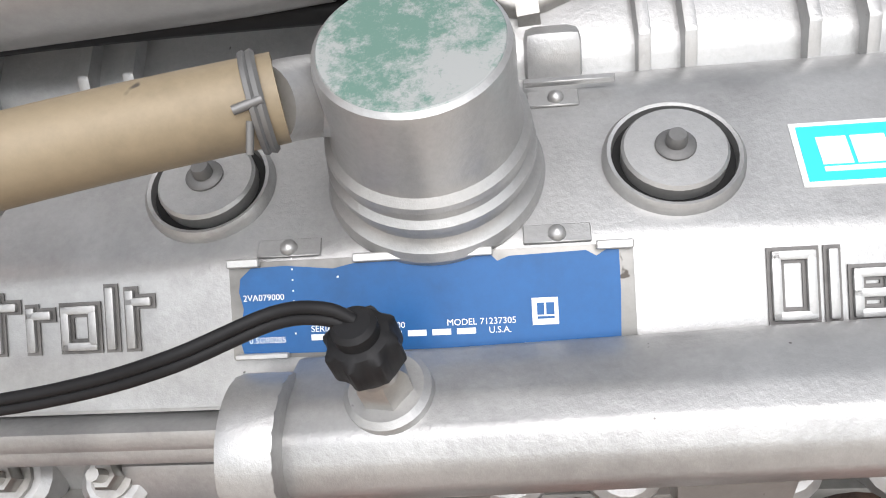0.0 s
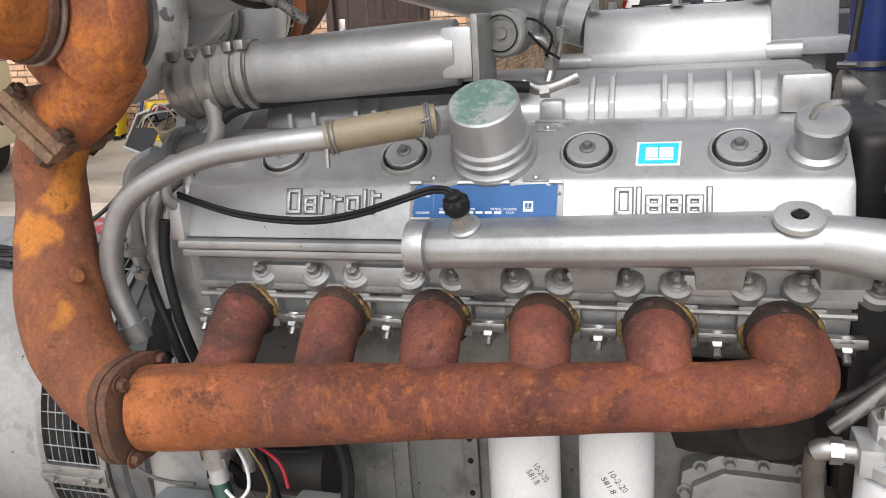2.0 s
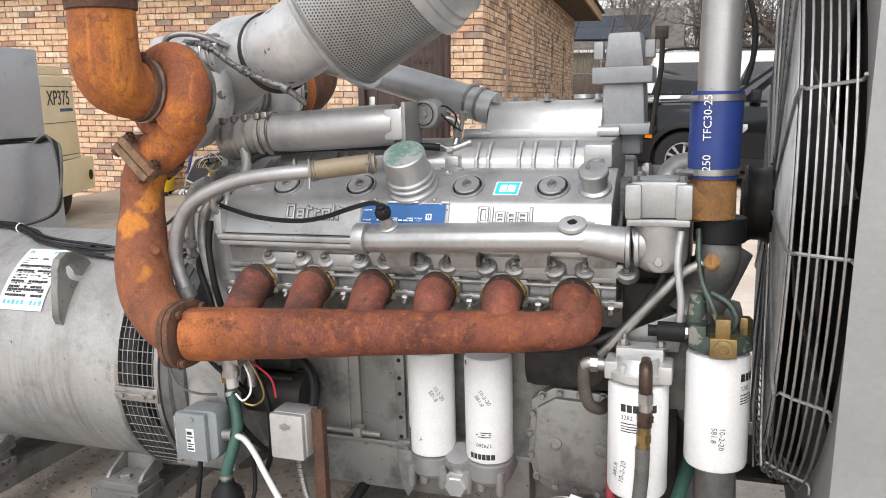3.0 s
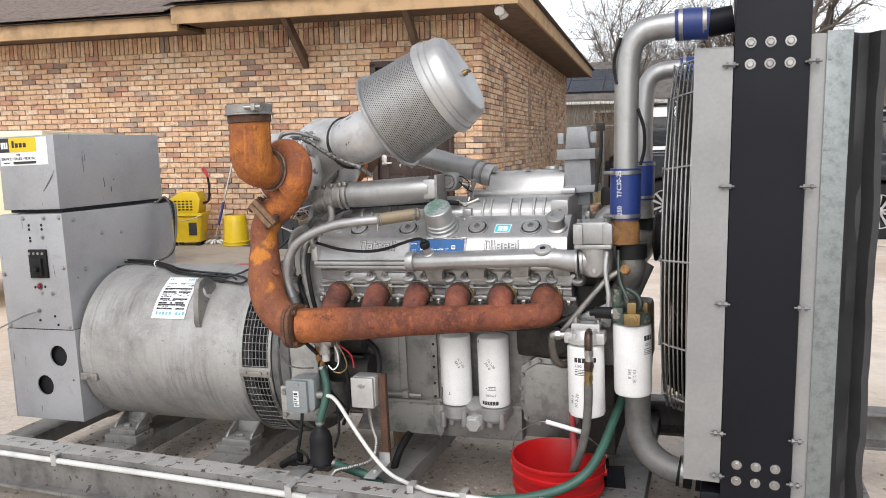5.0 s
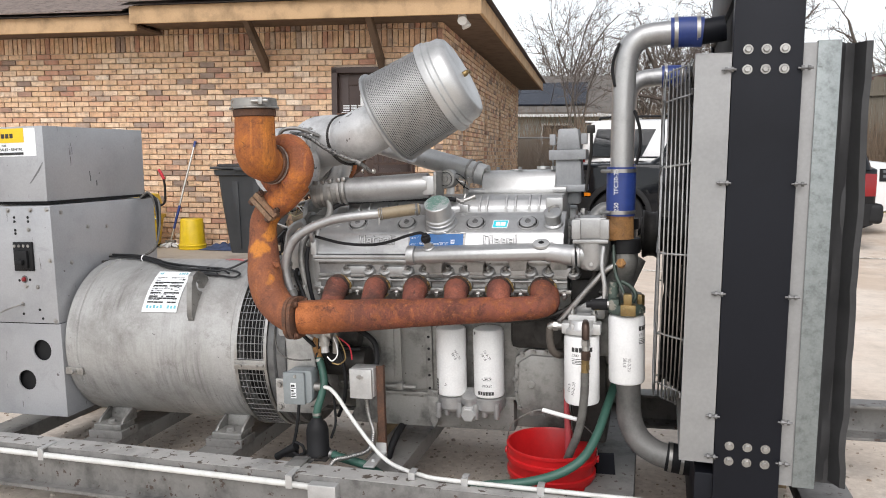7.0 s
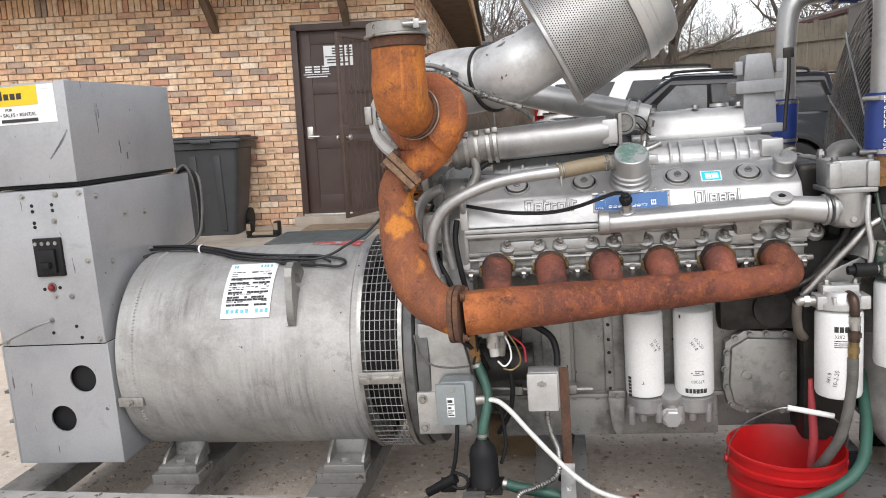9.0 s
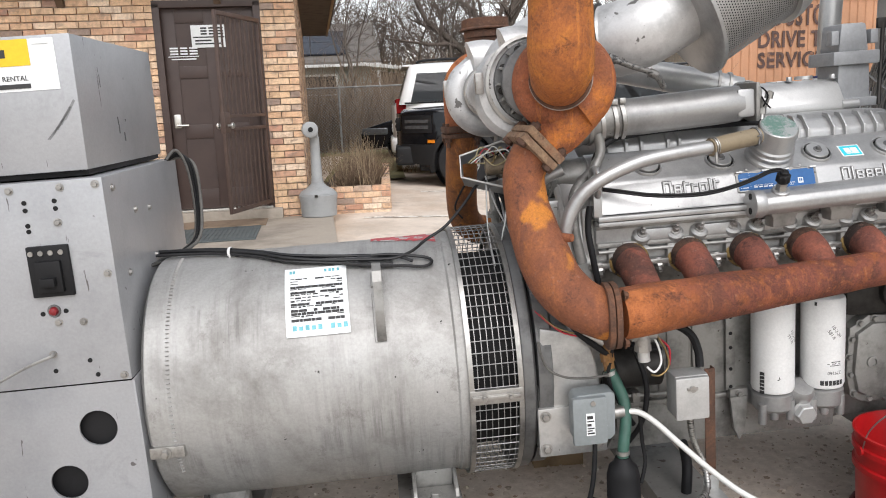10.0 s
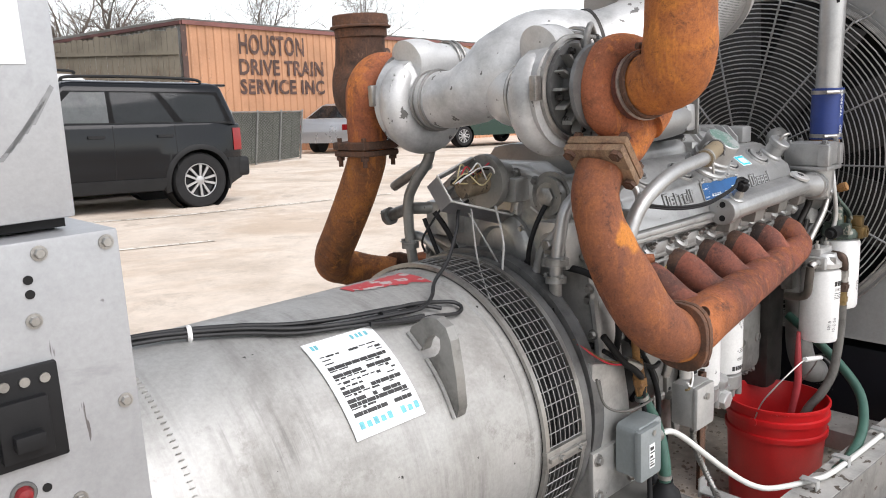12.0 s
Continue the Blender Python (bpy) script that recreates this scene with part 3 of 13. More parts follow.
    box(sl, (DOOR_X0 - 0.1, -0.10, 0.18), (DOOR_X1 + 0.1, 0.22, SILL - 0.01), 0.008)
    solid("pavement", sl, SLAB, "concrete door slab and step", "pavement", frame_m=HOUSE, kind="structure")


SLAB = surface("worn_concrete_slab", (0.40, 0.35, 0.29), 0.85, 0.0, 0.6, 1.5, 40, 0.3)
brick_house()


def litter():
    """Grit, clods and leaf bits under and round the skid."""
    rnd = random.Random(31)
    vs, fs = [], []
    for k in range(9000):
        if k < 4600:
            x, y = rnd.uniform(-2.0, 1.2), rnd.gauss(0.85, 0.45)
        else:
            x, y = rnd.uniform(-2.6, 1.9), rnd.uniform(-0.3, 2.2)
        r = rnd.choice((0.003, 0.004, 0.004, 0.005, 0.006, 0.008, 0.012)) * rnd.uniform(0.7, 1.2)
        h = r * rnd.uniform(0.25, 0.8)
        a = rnd.uniform(0, 6.28)
        z = ground_z(x, y) - 0.001
        n, k0 = 5, len(vs)
        for j in range(n):
            q = a + 2 * math.pi * j / n
            w = r * rnd.uniform(0.7, 1.2)
            vs.append((x + w * math.cos(q), y + w * math.sin(q), z))
        for j in range(n):
            q = a + 2 * math.pi * j / n
            w = r * rnd.uniform(0.3, 0.6)
            vs.append((x + w * math.cos(q), y + w * math.sin(q), z + h * rnd.uniform(0.7, 1.1)))
        fs.append(tuple(k0 + n + j for j in range(n)))
        for j in range(n):
            i = (j + 1) % n
            fs.append((k0 + j, k0 + i, k0 + n + i, k0 + n + j))
    me = bpy.data.meshes.new("grit")
    me.from_pydata(vs, [], fs)
    m, t, b = material("grit_and_clods")
    r_ = t.nodes.new("ShaderNodeNewGeometry").outputs["Random Per Island"]
    c = ramp(t, r_, [(0.0, (0.26, 0.215, 0.17)), (0.3, (0.40, 0.34, 0.28)), (0.6, (0.55, 0.48, 0.41)), (0.85, (0.24, 0.175, 0.12)), (1.0, (0.68, 0.62, 0.55))])
    t.links.new(c, b.inputs["Base Color"])
    b.inputs["Roughness"].default_value = 0.9
    me.materials.append(m)
    tagged(new("grit", me), "loose brown grit and clods on the concrete under the skid", "grit", kind="stuff")


litter()

# ---------- the generating set: alternator end ----------
YC = 0.85
DARKGREY = surface("dull_grey_steel", (0.17, 0.17, 0.168), 0.5, 0.5, 0.6, 20, 140, 0.15)
DARKRED = surface("dull_red_lens", (0.22, 0.012, 0.016), 0.35, 0.0, 0.6, 60, 90, 0.0)
SCUFFGREY = surface("rubbed_grey_paint", (0.24, 0.245, 0.25), 0.5, 0.2, 0.7, 40, 140, 0.0)
REDSMEAR = surface("faded_red_paint", (0.50, 0.06, 0.07), 0.5, 0.1, 0.8, 12, 60, 0.05, (0.45, 0.40, 0.39), 0.55, 30)
# near-black for holes and openings: their shade is put into the colour
HOLE = surface("hole_shade_black", (0.006, 0.006, 0.006), 0.9)
DULLWIRE = surface("dull_cage_wire", (0.34, 0.34, 0.335), 0.45, 0.7, 0.6, 20, 140, 0.05)
CYANFADED = surface("faded_cyan_print", (0.16, 0.48, 0.55), 0.5, 0.0, 0.7, 60, 120, 0.0)


def gen_alternator():
    a = thing("alternator", "large silver cylindrical alternator with wire cage, stained and chipped paint", "alternator", (-1.15, YC, 0.28))
    o, X = (0, YC, 0.615), (1, 0, 0)
    part("housing", lathe(B(), [(0.20, -1.555), (0.315, -1.555), (0.329, -1.545), (0.331, -1.492), (0.331, -0.80), (0.336, -0.795), (0.336, -0.772), (0.25, -0.772)], o, X, 96), BARESTEEL, a)
    weld = B()
    for k in range(60):
        t = radians(95 + k * 1.9)
        box(weld, (-1.494, -0.0045, -0.0008), (-1.485, 0.0045, 0.0008), 0.001, 1, Matrix.Translation((0, YC + 0.3315 * math.cos(t), 0.615 + 0.3315 * math.sin(t))) @ Matrix.Rotation(t, 4, "X"))
    part("weld_seam", weld, BARESTEEL, a)
    # black drum stands in for the shade behind the wire cage
    part("core", lathe(B(), [(0.27, -0.775), (0.27, -0.635)], o, X, 48), HOLE, a, "black drum for the shade in the ventilation opening")
    g = B()
    for x in [-0.766 + 0.0152 * k for k in range(9)]:
        ring(g, (x, YC, 0.615), X, 0.344, 0.0014, 120, 4)
    for k in range(74):
        t = 2 * math.pi * k / 74
        c, s = math.cos(t) * 0.345, math.sin(t) * 0.345
        rod(g, (-0.772, YC + c, 0.615 + s), (-0.645, YC + c, 0.615 + s), 0.0014, n=4)
    part("wire_cage", g, DULLWIRE, a, "wire mesh cage band")
    part("cage_band", lathe(B(), [(0.340, -0.774), (0.349, -0.774), (0.349, -0.762), (0.340, -0.762)], o, X, 96, close_ends=False), ZINC, a)
    part("cage_band", lathe(B(), [(0.340, -0.652), (0.349, -0.652), (0.349, -0.640), (0.340, -0.640)], o, X, 96, close_ends=False), ZINC, a)
    j = B()
    box(j, (-0.775, 0.498, 0.575), (-0.642, 0.512, 0.612), 0.003)
    box(j, (-0.770, 0.490, 0.588), (-0.650, 0.500, 0.599), 0.002)
    for x in (-0.74, -0.675):
        hexbolt(j, (x, 0.491, 0.594), (0, -1, 0), 0.006, 0.008)
    part("cage_clasp", j, ZINC, a)
    part("end_ring", lathe(B(), [(0.24, -0.638), (0.343, -0.638), (0.345, -0.634), (0.345, -0.612), (0.338, -0.606), (0.20, -0.602)], o, X, 96), DARKGREY, a)
    # lifting hook standing on the drum
    e = bmesh.new()
    strip_o = [(0.0, -0.006), (0.0, 0.010), (0.014, 0.034), (0.034, 0.048), (0.056, 0.052), (0.076, 0.047), (0.096, 0.038), (0.110, 0.033), (0.128, 0.027)]
    strip_i = [(0.046, -0.006), (0.046, 0.003), (0.041, 0.012), (0.041, 0.022), (0.048, 0.032), (0.060, 0.035), (0.071, 0.028), (0.075, 0.020), (0.074, 0.013)]

    def hook(u, v, x):
        t = radians(124.0) + u / 0.334
        return Vector((x, YC + (0.331 + 1.75 * v) * math.cos(t), 0.615 + (0.331 + 1.75 * v) * math.sin(t)))
    for p, q, pi, qi in zip(strip_o, strip_o[1:], strip_i, strip_i[1:]):
        va = [e.verts.new(hook(*c, -0.985)) for c in (p, q, qi, pi)]
        vb = [e.verts.new(hook(*c, -0.963)) for c in (p, q, qi, pi)]
        e.faces.new(va)
        e.faces.new(vb[::-1])
        for k in range(4):
            e.faces.new((va[k], va[(k + 1) % 4], vb[(k + 1) % 4], vb[k]))
    tail = [(0.060, -0.006), (0.074, 0.013), (0.128, 0.027), (0.176, 0.012), (0.190, 0.004), (0.190, -0.006)]
    va = [e.verts.new(hook(*c, -0.985)) for c in tail]
    vb = [e.verts.new(hook(*c, -0.963)) for c in tail]
    e.faces.new(va)
    e.faces.new(vb[::-1])
    for k in range(6):
        e.faces.new((va[k], va[(k + 1) % 6], vb[(k + 1) % 6], vb[k]))
    bmesh.ops.remove_doubles(e, verts=e.verts, dist=1e-5)
    bmesh.ops.recalc_face_normals(e, faces=e.faces)
    part("lifting_hook", e, SILVER_DIRTY, a, "welded grey steel lifting hook")
    wl = B()
    sweep(wl, [hook(u, 0.002, -0.988) for u in (0.0, 0.02, 0.044)], 0.004, 6)
    sweep(wl, [hook(u, 0.002, -0.988) for u in (0.064, 0.10, 0.14, 0.19)], 0.004, 6)
    part("hook_weld", wl, BARESTEEL, a)
    # name plate
    pl = B()
    rows_ = 14

    def on(s, x, h=0.0):
        t = radians(116.5 + s * 35)
        return Vector((x, YC + (0.332 + h) * math.cos(t), 0.615 + (0.332 + h) * math.sin(t)))
    x0, x1 = -1.208, -1.052
    g2 = [[(pl.verts.new(on(i / rows_, x0 + 0.004 * i / rows_, 0.001)), pl.verts.new(on(i / rows_, x1 + 0.004 * i / rows_, 0.001)), pl.verts.new(on(i / rows_, x0 + 0.004 * i / rows_, 0.003)), pl.verts.new(on(i / rows_, x1 + 0.004 * i / rows_, 0.003)))] for i in range(rows_ + 1)]
    for (p,), (q,) in zip(g2, g2[1:]):
        pl.faces.new((p[2], p[3], q[3], q[2]))
        pl.faces.new((p[0], p[2], q[2], q[0]))
        pl.faces.new((p[3], p[1], q[1], q[3]))
    bmesh.ops.recalc_face_normals(pl, faces=pl.faces)
    plate = part("name_plate", pl, WHITEPAPER, a, "white printed data label")
    ink, cy = B(), B()

    def patch(bm, s0, s1, xa, xb):
        vs = [bm.verts.new(on(s, x + 0.004 * s, 0.0036)) for s, x in ((s0, xa), (s0, xb), (s1, xb), (s1, xa))]
        bm.faces.new(vs)
    rnd = random.Random(4)
    for i in range(15):
        s = 0.19 + i * 0.042
        x = x0 + 0.014
        full = i in (3, 5, 9, 11, 12, 14)
        while x < x1 - 0.014:
            w2 = rnd.uniform(0.006, 0.022)
            if i < 3:
                put = x < x0 + 0.035 or rnd.random() < 0.28
            else:
                put = x < x0 + 0.045 or rnd.random() < (0.85 if full else 0.55)
            if put:
                patch(ink, s, s + (0.036 if full else rnd.choice((0.012, 0.018, 0.026))), x, min(x + w2, x1 - 0.012))
            x += w2 + (0.0008 if full else 0.003)
    for i in range(9):
        if i != 5:
            patch(cy, 0.86 + 0.012 * (i % 2), 0.925, x0 + 0.016 + i * 0.0155, x0 + 0.026 + i * 0.0155)
    for x in (x0 + 0.012, x0 + 0.020, x0 + 0.100, x0 + 0.111, x0 + 0.120, x0 + 0.132):
        patch(cy, 0.045, 0.10, x, x + 0.006)
    for bmm in (ink, cy):
        bmesh.ops.recalc_face_normals(bmm, faces=bmm.faces)
    tagged(part("fine_print", ink, INK, plate), kind="stuff")
    tagged(part("printed_heading", cy, CYANFADED, plate), kind="stuff")
    # lug with bolt near the cabinet end
    lg = B()
    box(lg, (-1.553, 0.518, 0.515), (-1.47, 0.545, 0.545), 0.004)
    hexbolt(lg, (-1.515, 0.516, 0.530), (0, -1, 0), 0.010, 0.010)
    part("terminal_lug", lg, ZINC, a)
    # mounting feet
    for x in (-1.42, -0.87):
        for y0, s in ((0.62, 1), (1.08, -1)):
            f = B()
            box(f, (x - 0.065, y0 - 0.045, 0.268), (x + 0.065, y0 + 0.045, 0.292), 0.004)
            prism(f, [(-0.05, 0.0), (0.05, 0.0), (0.06, 0.06), (-0.045, 0.05)], (x - 0.004, y0 + 0.05 * s, 0.285), (1, 0, 0), (0, 0.15 * s, 1), (0, 0.02 * s, 0), 0.002)
            for q in (-0.055, 0.055):
                prism(f, [(0, 0), (0.10, 0), (0.10, 0.06), (0.02, 0.02)], (x + q - 0.005, y0 - 0.03 * s, 0.288), (0, s, 0), (0, 0, 1), (0.010, 0, 0), 0.001)
            hexbolt(f, (x, y0 - 0.012 * s, 0.292), (0, 0, 1), 0.016, 0.012)
            part("mounting_foot", f, SILVER_DIRTY, a)
    # smear of red paint on top of the drum
    rp = bmesh.new()
    rnd = random.Random(6)
    grid = []
    for i in range(19):
        f = i / 18
        x = -0.985 + 0.175 * f
        hi, lo = 82 + 3 * rnd.random(), 90 + 9 * f + 3.5 * rnd.random()
        grid.append([rp.verts.new(Vector((x, YC + 0.3325 * math.cos(radians(hi + (lo - hi) * k / 5)), 0.615 + 0.3325 * math.sin(radians(hi + (lo - hi) * k / 5))))) for k in range(6)])
    for p, q in zip(grid, grid[1:]):
        for k in range(5):
            rp.faces.new((p[k], q[k], q[k + 1], p[k + 1]))
    bmesh.ops.recalc_face_normals(rp, faces=rp.faces)
    part("red_paint_smear", rp, REDSMEAR, a, "smear of faded red paint")
    return a


def gen_cabinet():
    c = thing("control_cabinet", "grey steel generator control cabinet with breaker and two round holes", "cabinet", (-1.74, 0.86, 0.335))
    b = B()
    box(b, (-1.918, 0.522, 0.722), (-1.567, 1.20, 1.20), 0.004)
    part("upper_body", b, GREYPAINT, c)
    # lower panel with two round holes
    hs = [(-1.662, 0.609, 0.044), (-1.748, 0.480, 0.043)]
    lo = B()
    box(lo, (-1.916, 0.545, 0.335), (-1.569, 1.195, 0.72), 0.004)
    # black body paints the unlit inside seen through the two holes
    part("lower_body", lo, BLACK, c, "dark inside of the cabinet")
    pn = B()
    N = 24
    x0, x1, z0, z1 = -1.920, -1.565, 0.333, 0.719
    cells = [(x0, x1, z0, 0.5445, hs[1]), (x0, x1, 0.5445, z1, hs[0])]
    for xa, xb, za, zb, (hx, hz, hr) in cells:
        inner, outer = [], []
        for k in range(N):
            t = 2 * math.pi * k / N
            ct, st = math.cos(t), math.sin(t)
            inner.append(pn.verts.new((hx + hr * ct, 0.524, hz + hr * st)))
            sc = min((xb - hx) / ct if ct > 1e-6 else 1e9, (xa - hx) / ct if ct < -1e-6 else 1e9, (zb - hz) / st if st > 1e-6 else 1e9, (za - hz) / st if st < -1e-6 else 1e9)
            outer.append(pn.verts.new((hx + sc * ct, 0.524, hz + sc * st)))
        for k in range(N):
            j = (k + 1) % N
            pn.faces.new((inner[k], outer[k], outer[j], inner[j]))
            pn.faces.new((inner[j], pn.verts.new((inner[j].co.x, 0.530, inner[j].co.z)), pn.verts.new((inner[k].co.x, 0.530, inner[k].co.z)), inner[k]))
        for cx, cz in ((xa, za), (xb, za), (xb, zb), (xa, zb)):
            a1 = [v for v in outer if abs(v.co.x - cx) < 1e-5]
            b1 = [v for v in outer if abs(v.co.z - cz) < 1e-5]
            if a1 and b1:
                va = min(a1, key=lambda v: abs(v.co.z - cz))
                vb = min(b1, key=lambda v: abs(v.co.x - cx))
                if va is not vb:
                    pn.faces.new((va, vb, pn.verts.new((cx, 0.524, cz))))
    bmesh.ops.recalc_face_normals(pn, faces=pn.faces)
    for f in pn.faces:
        if abs(f.normal.y) > 0.9 and f.normal.y > 0:
            f.normal_flip()
    part("lower_panel", pn, GREYPAINT, c, "grey panel with two cable holes")
    # added black block, keeps the inside as dark as if no light entered
    part("inside_shade", box(B(), (-1.910, 0.60, 0.340), (-1.575, 1.185, 0.715)), HOLE, c, "black block for the unlit cabinet interior")
    sd = B()
    box(sd, (-1.568, 0.522, 0.333), (-1.562, 1.198, 0.721), 0.001)
    box(sd, (-1.923, 0.522, 0.333), (-1.917, 1.198, 0.721), 0.001)
    part("side_panel", sd, GREYPAINT, c)
    br = B()
    box(br, (-1.753, 0.512, 0.938), (-1.661, 0.524, 1.056), 0.003)
    brk = part("circuit_breaker", br, BLACK, c, "black moulded circuit breaker")
    t2 = B()
    box(t2, (-1.735, 0.500, 0.950), (-1.679, 0.514, 1.022), 0.003)
    box(t2, (-1.723, 0.484, 0.966), (-1.691, 0.502, 0.985), 0.002)
    box(t2, (-1.731, 0.504, 0.994), (-1.683, 0.515, 1.012), 0.002)
    part("toggle", t2, BLACK, brk)
    t3 = B()
    for k in range(4):
        rod(t3, (-1.743 + k * 0.022, 0.5125, 1.040), (-1.743 + k * 0.022, 0.509, 1.040), 0.006, n=10)
    part("terminal_screws", t3, ZINC, brk)
    rl = B()
    lathe(rl, [(0.0105, 0), (0.0105, 0.006), (0.008, 0.012), (0.0, 0.014)], (-1.716, 0.523, 0.903), (0, -1, 0), 16)
    part("red_indicator", rl, DARKRED, c)
    part("indicator_ring", ring(B(), (-1.716, 0.521, 0.903), (0, 1, 0), 0.0125, 0.003, 24, 6), DARKGREY, c)
    holes = B()
    for x, z in ((-1.742, 1.155), (-1.742, 1.138), (-1.676, 1.155), (-1.676, 1.138), (-1.742, 1.103), (-1.742, 1.090), (-1.655, 0.778), (-1.735, 0.760), (-1.642, 0.742), (-1.742, 0.898), (-1.690, 0.901)):
        rod(holes, (x, 0.5218, z), (x, 0.5205, z), 0.0055, n=12)
    tagged(part("screw_holes", holes, HOLE, c), kind="stuff")
    for x, z in ((-1.583, 1.185), (-1.66, 1.184), (-1.77, 1.184), (-1.905, 1.18), (-1.676, 1.106), (-1.585, 0.98), (-1.71, 0.875), (-1.655, 0.872), (-1.583, 0.735), (-1.90, 0.735), (-1.735, 0.80), (-1.90, 0.95)):
        part("bolt", hexbolt(B(), (x, 0.522, z), (0, -1, 0), 0.0065, 0.006), ZINC, c)
    for y, z in ((0.73, 1.10), (0.85, 1.09), (0.86, 0.96), (0.62, 0.96), (0.58, 1.17)):
        part("bolt", hexbolt(B(), (-1.567, y, z), (1, 0, 0), 0.0065, 0.006), ZINC, c)
    st = B()
    sweep(st, [(-1.735, 0.518, 0.80), (-1.735, 0.50, 0.80), (-1.80, 0.49, 0.778), (-1.93, 0.46, 0.72)], 0.0035, 8, sub=4)
    part("stay_rod", st, ZINC, c)
    # upper box
    u = thing("voltage_box", "grey sheet steel box with sales sticker on the cabinet", "electrical box", (-1.74, 0.87, 1.20))
    b = B()
    prism(b, [(-1.90, 0), (-1.603, 0), (-1.599, 0.302), (-1.895, 0.302)], (0, 0.553, 1.217), (1, 0, 0), (0, 0, 1), (0, 0.634, 0), 0.004)
    part("body", b, GREYPAINT, u)
    # black slab paints the shadow gap between box and cabinet
    part("gap_shade", box(B(), (-1.885, 0.575, 1.204), (-1.61, 1.175, 1.22)), BLACK, u)
    rnd = random.Random(12)
    for y, z, h in ((0.70, 1.478, 0.020), (0.705, 1.44, 0.012), (0.71, 1.405, 0.030), (0.745, 1.475, 0.006), (0.81, 1.315, 0.018), (0.812, 1.29, 0.024), (0.85, 1.27, 0.022), (0.87, 1.32, 0.006), (0.90, 1.43, 0.004)):
        part("scratch", box(B(), (-1.6035, y, z), (-1.5995, y + rnd.uniform(0.0018, 0.003), z + h)), DARKGREY, u)
    for k in range(5):
        sm = bmesh.new()
        a_ = Vector((-1.682 + 0.010 * k, 0.5525, 1.290 + 0.010 * k))
        q_ = [a_, a_ + Vector((0.030, 0, 0.030 + 0.004 * k)), a_ + Vector((0.034, 0, 0.030 + 0.003 * k)), a_ + Vector((0.008, 0, 0.0))]
        sm.faces.new([sm.verts.new(v) for v in q_])
        bmesh.ops.recalc_face_normals(sm, faces=sm.faces)
        part("scuff", sm, SCUFFGREY, u, "grey scuff mark")
    s = B()
    box(s, (-1.886, 0.5515, 1.400), (-1.635, 0.5535, 1.512))
    stk = part("sticker", s, WHITEPAPER, u, "white and yellow dealer sticker")
    s = B()
    box(s, (-1.832, 0.5502, 1.455), (-1.690, 0.5516, 1.512))
    part("yellow_field", s, YELLOW, stk)
    s = B()
    box(s, (-1.886, 0.5502, 1.455), (-1.832, 0.5516, 1.512))
    part("black_field", s, INK, stk)
    k = B()
    bars(k, (-1.886, 0.5502, 1.40), (1, 0, 0), (0, 0, 1), [(0.07, 0.082, 0.073, 0.028), (0.087, 0.103, 0.073, 0.018), (0.108, 0.124, 0.073, 0.018), (0.129, 0.145, 0.073, 0.018), (0.07, 0.19, 0.006, 0.010), (0.018, 0.05, 0.010, 0.004)])
    pieces("brand_mark", k, INK, stk)
    k = B()
    bars(k, (-1.886, 0.5498, 1.40), (1, 0, 0), (0, 0, 1), [(0.012, 0.024, 0.070, 0.026), (0.027, 0.037, 0.070, 0.026), (0.040, 0.048, 0.070, 0.026), (0.205, 0.24, 0.10, 0.004)])
    pieces("brand_mark", k, WHITEPAPER, stk)
    lettering("FOR", 0.012, INK, stk, (-1.80, 0.5508, 1.440), (1, 0, 0), (0, 0, 1))
    lettering("SERVICE • SALES • RENTAL", 0.0155, INK, stk, (-1.880, 0.5508, 1.423), (1, 0, 0), (0, 0, 1))
    return c


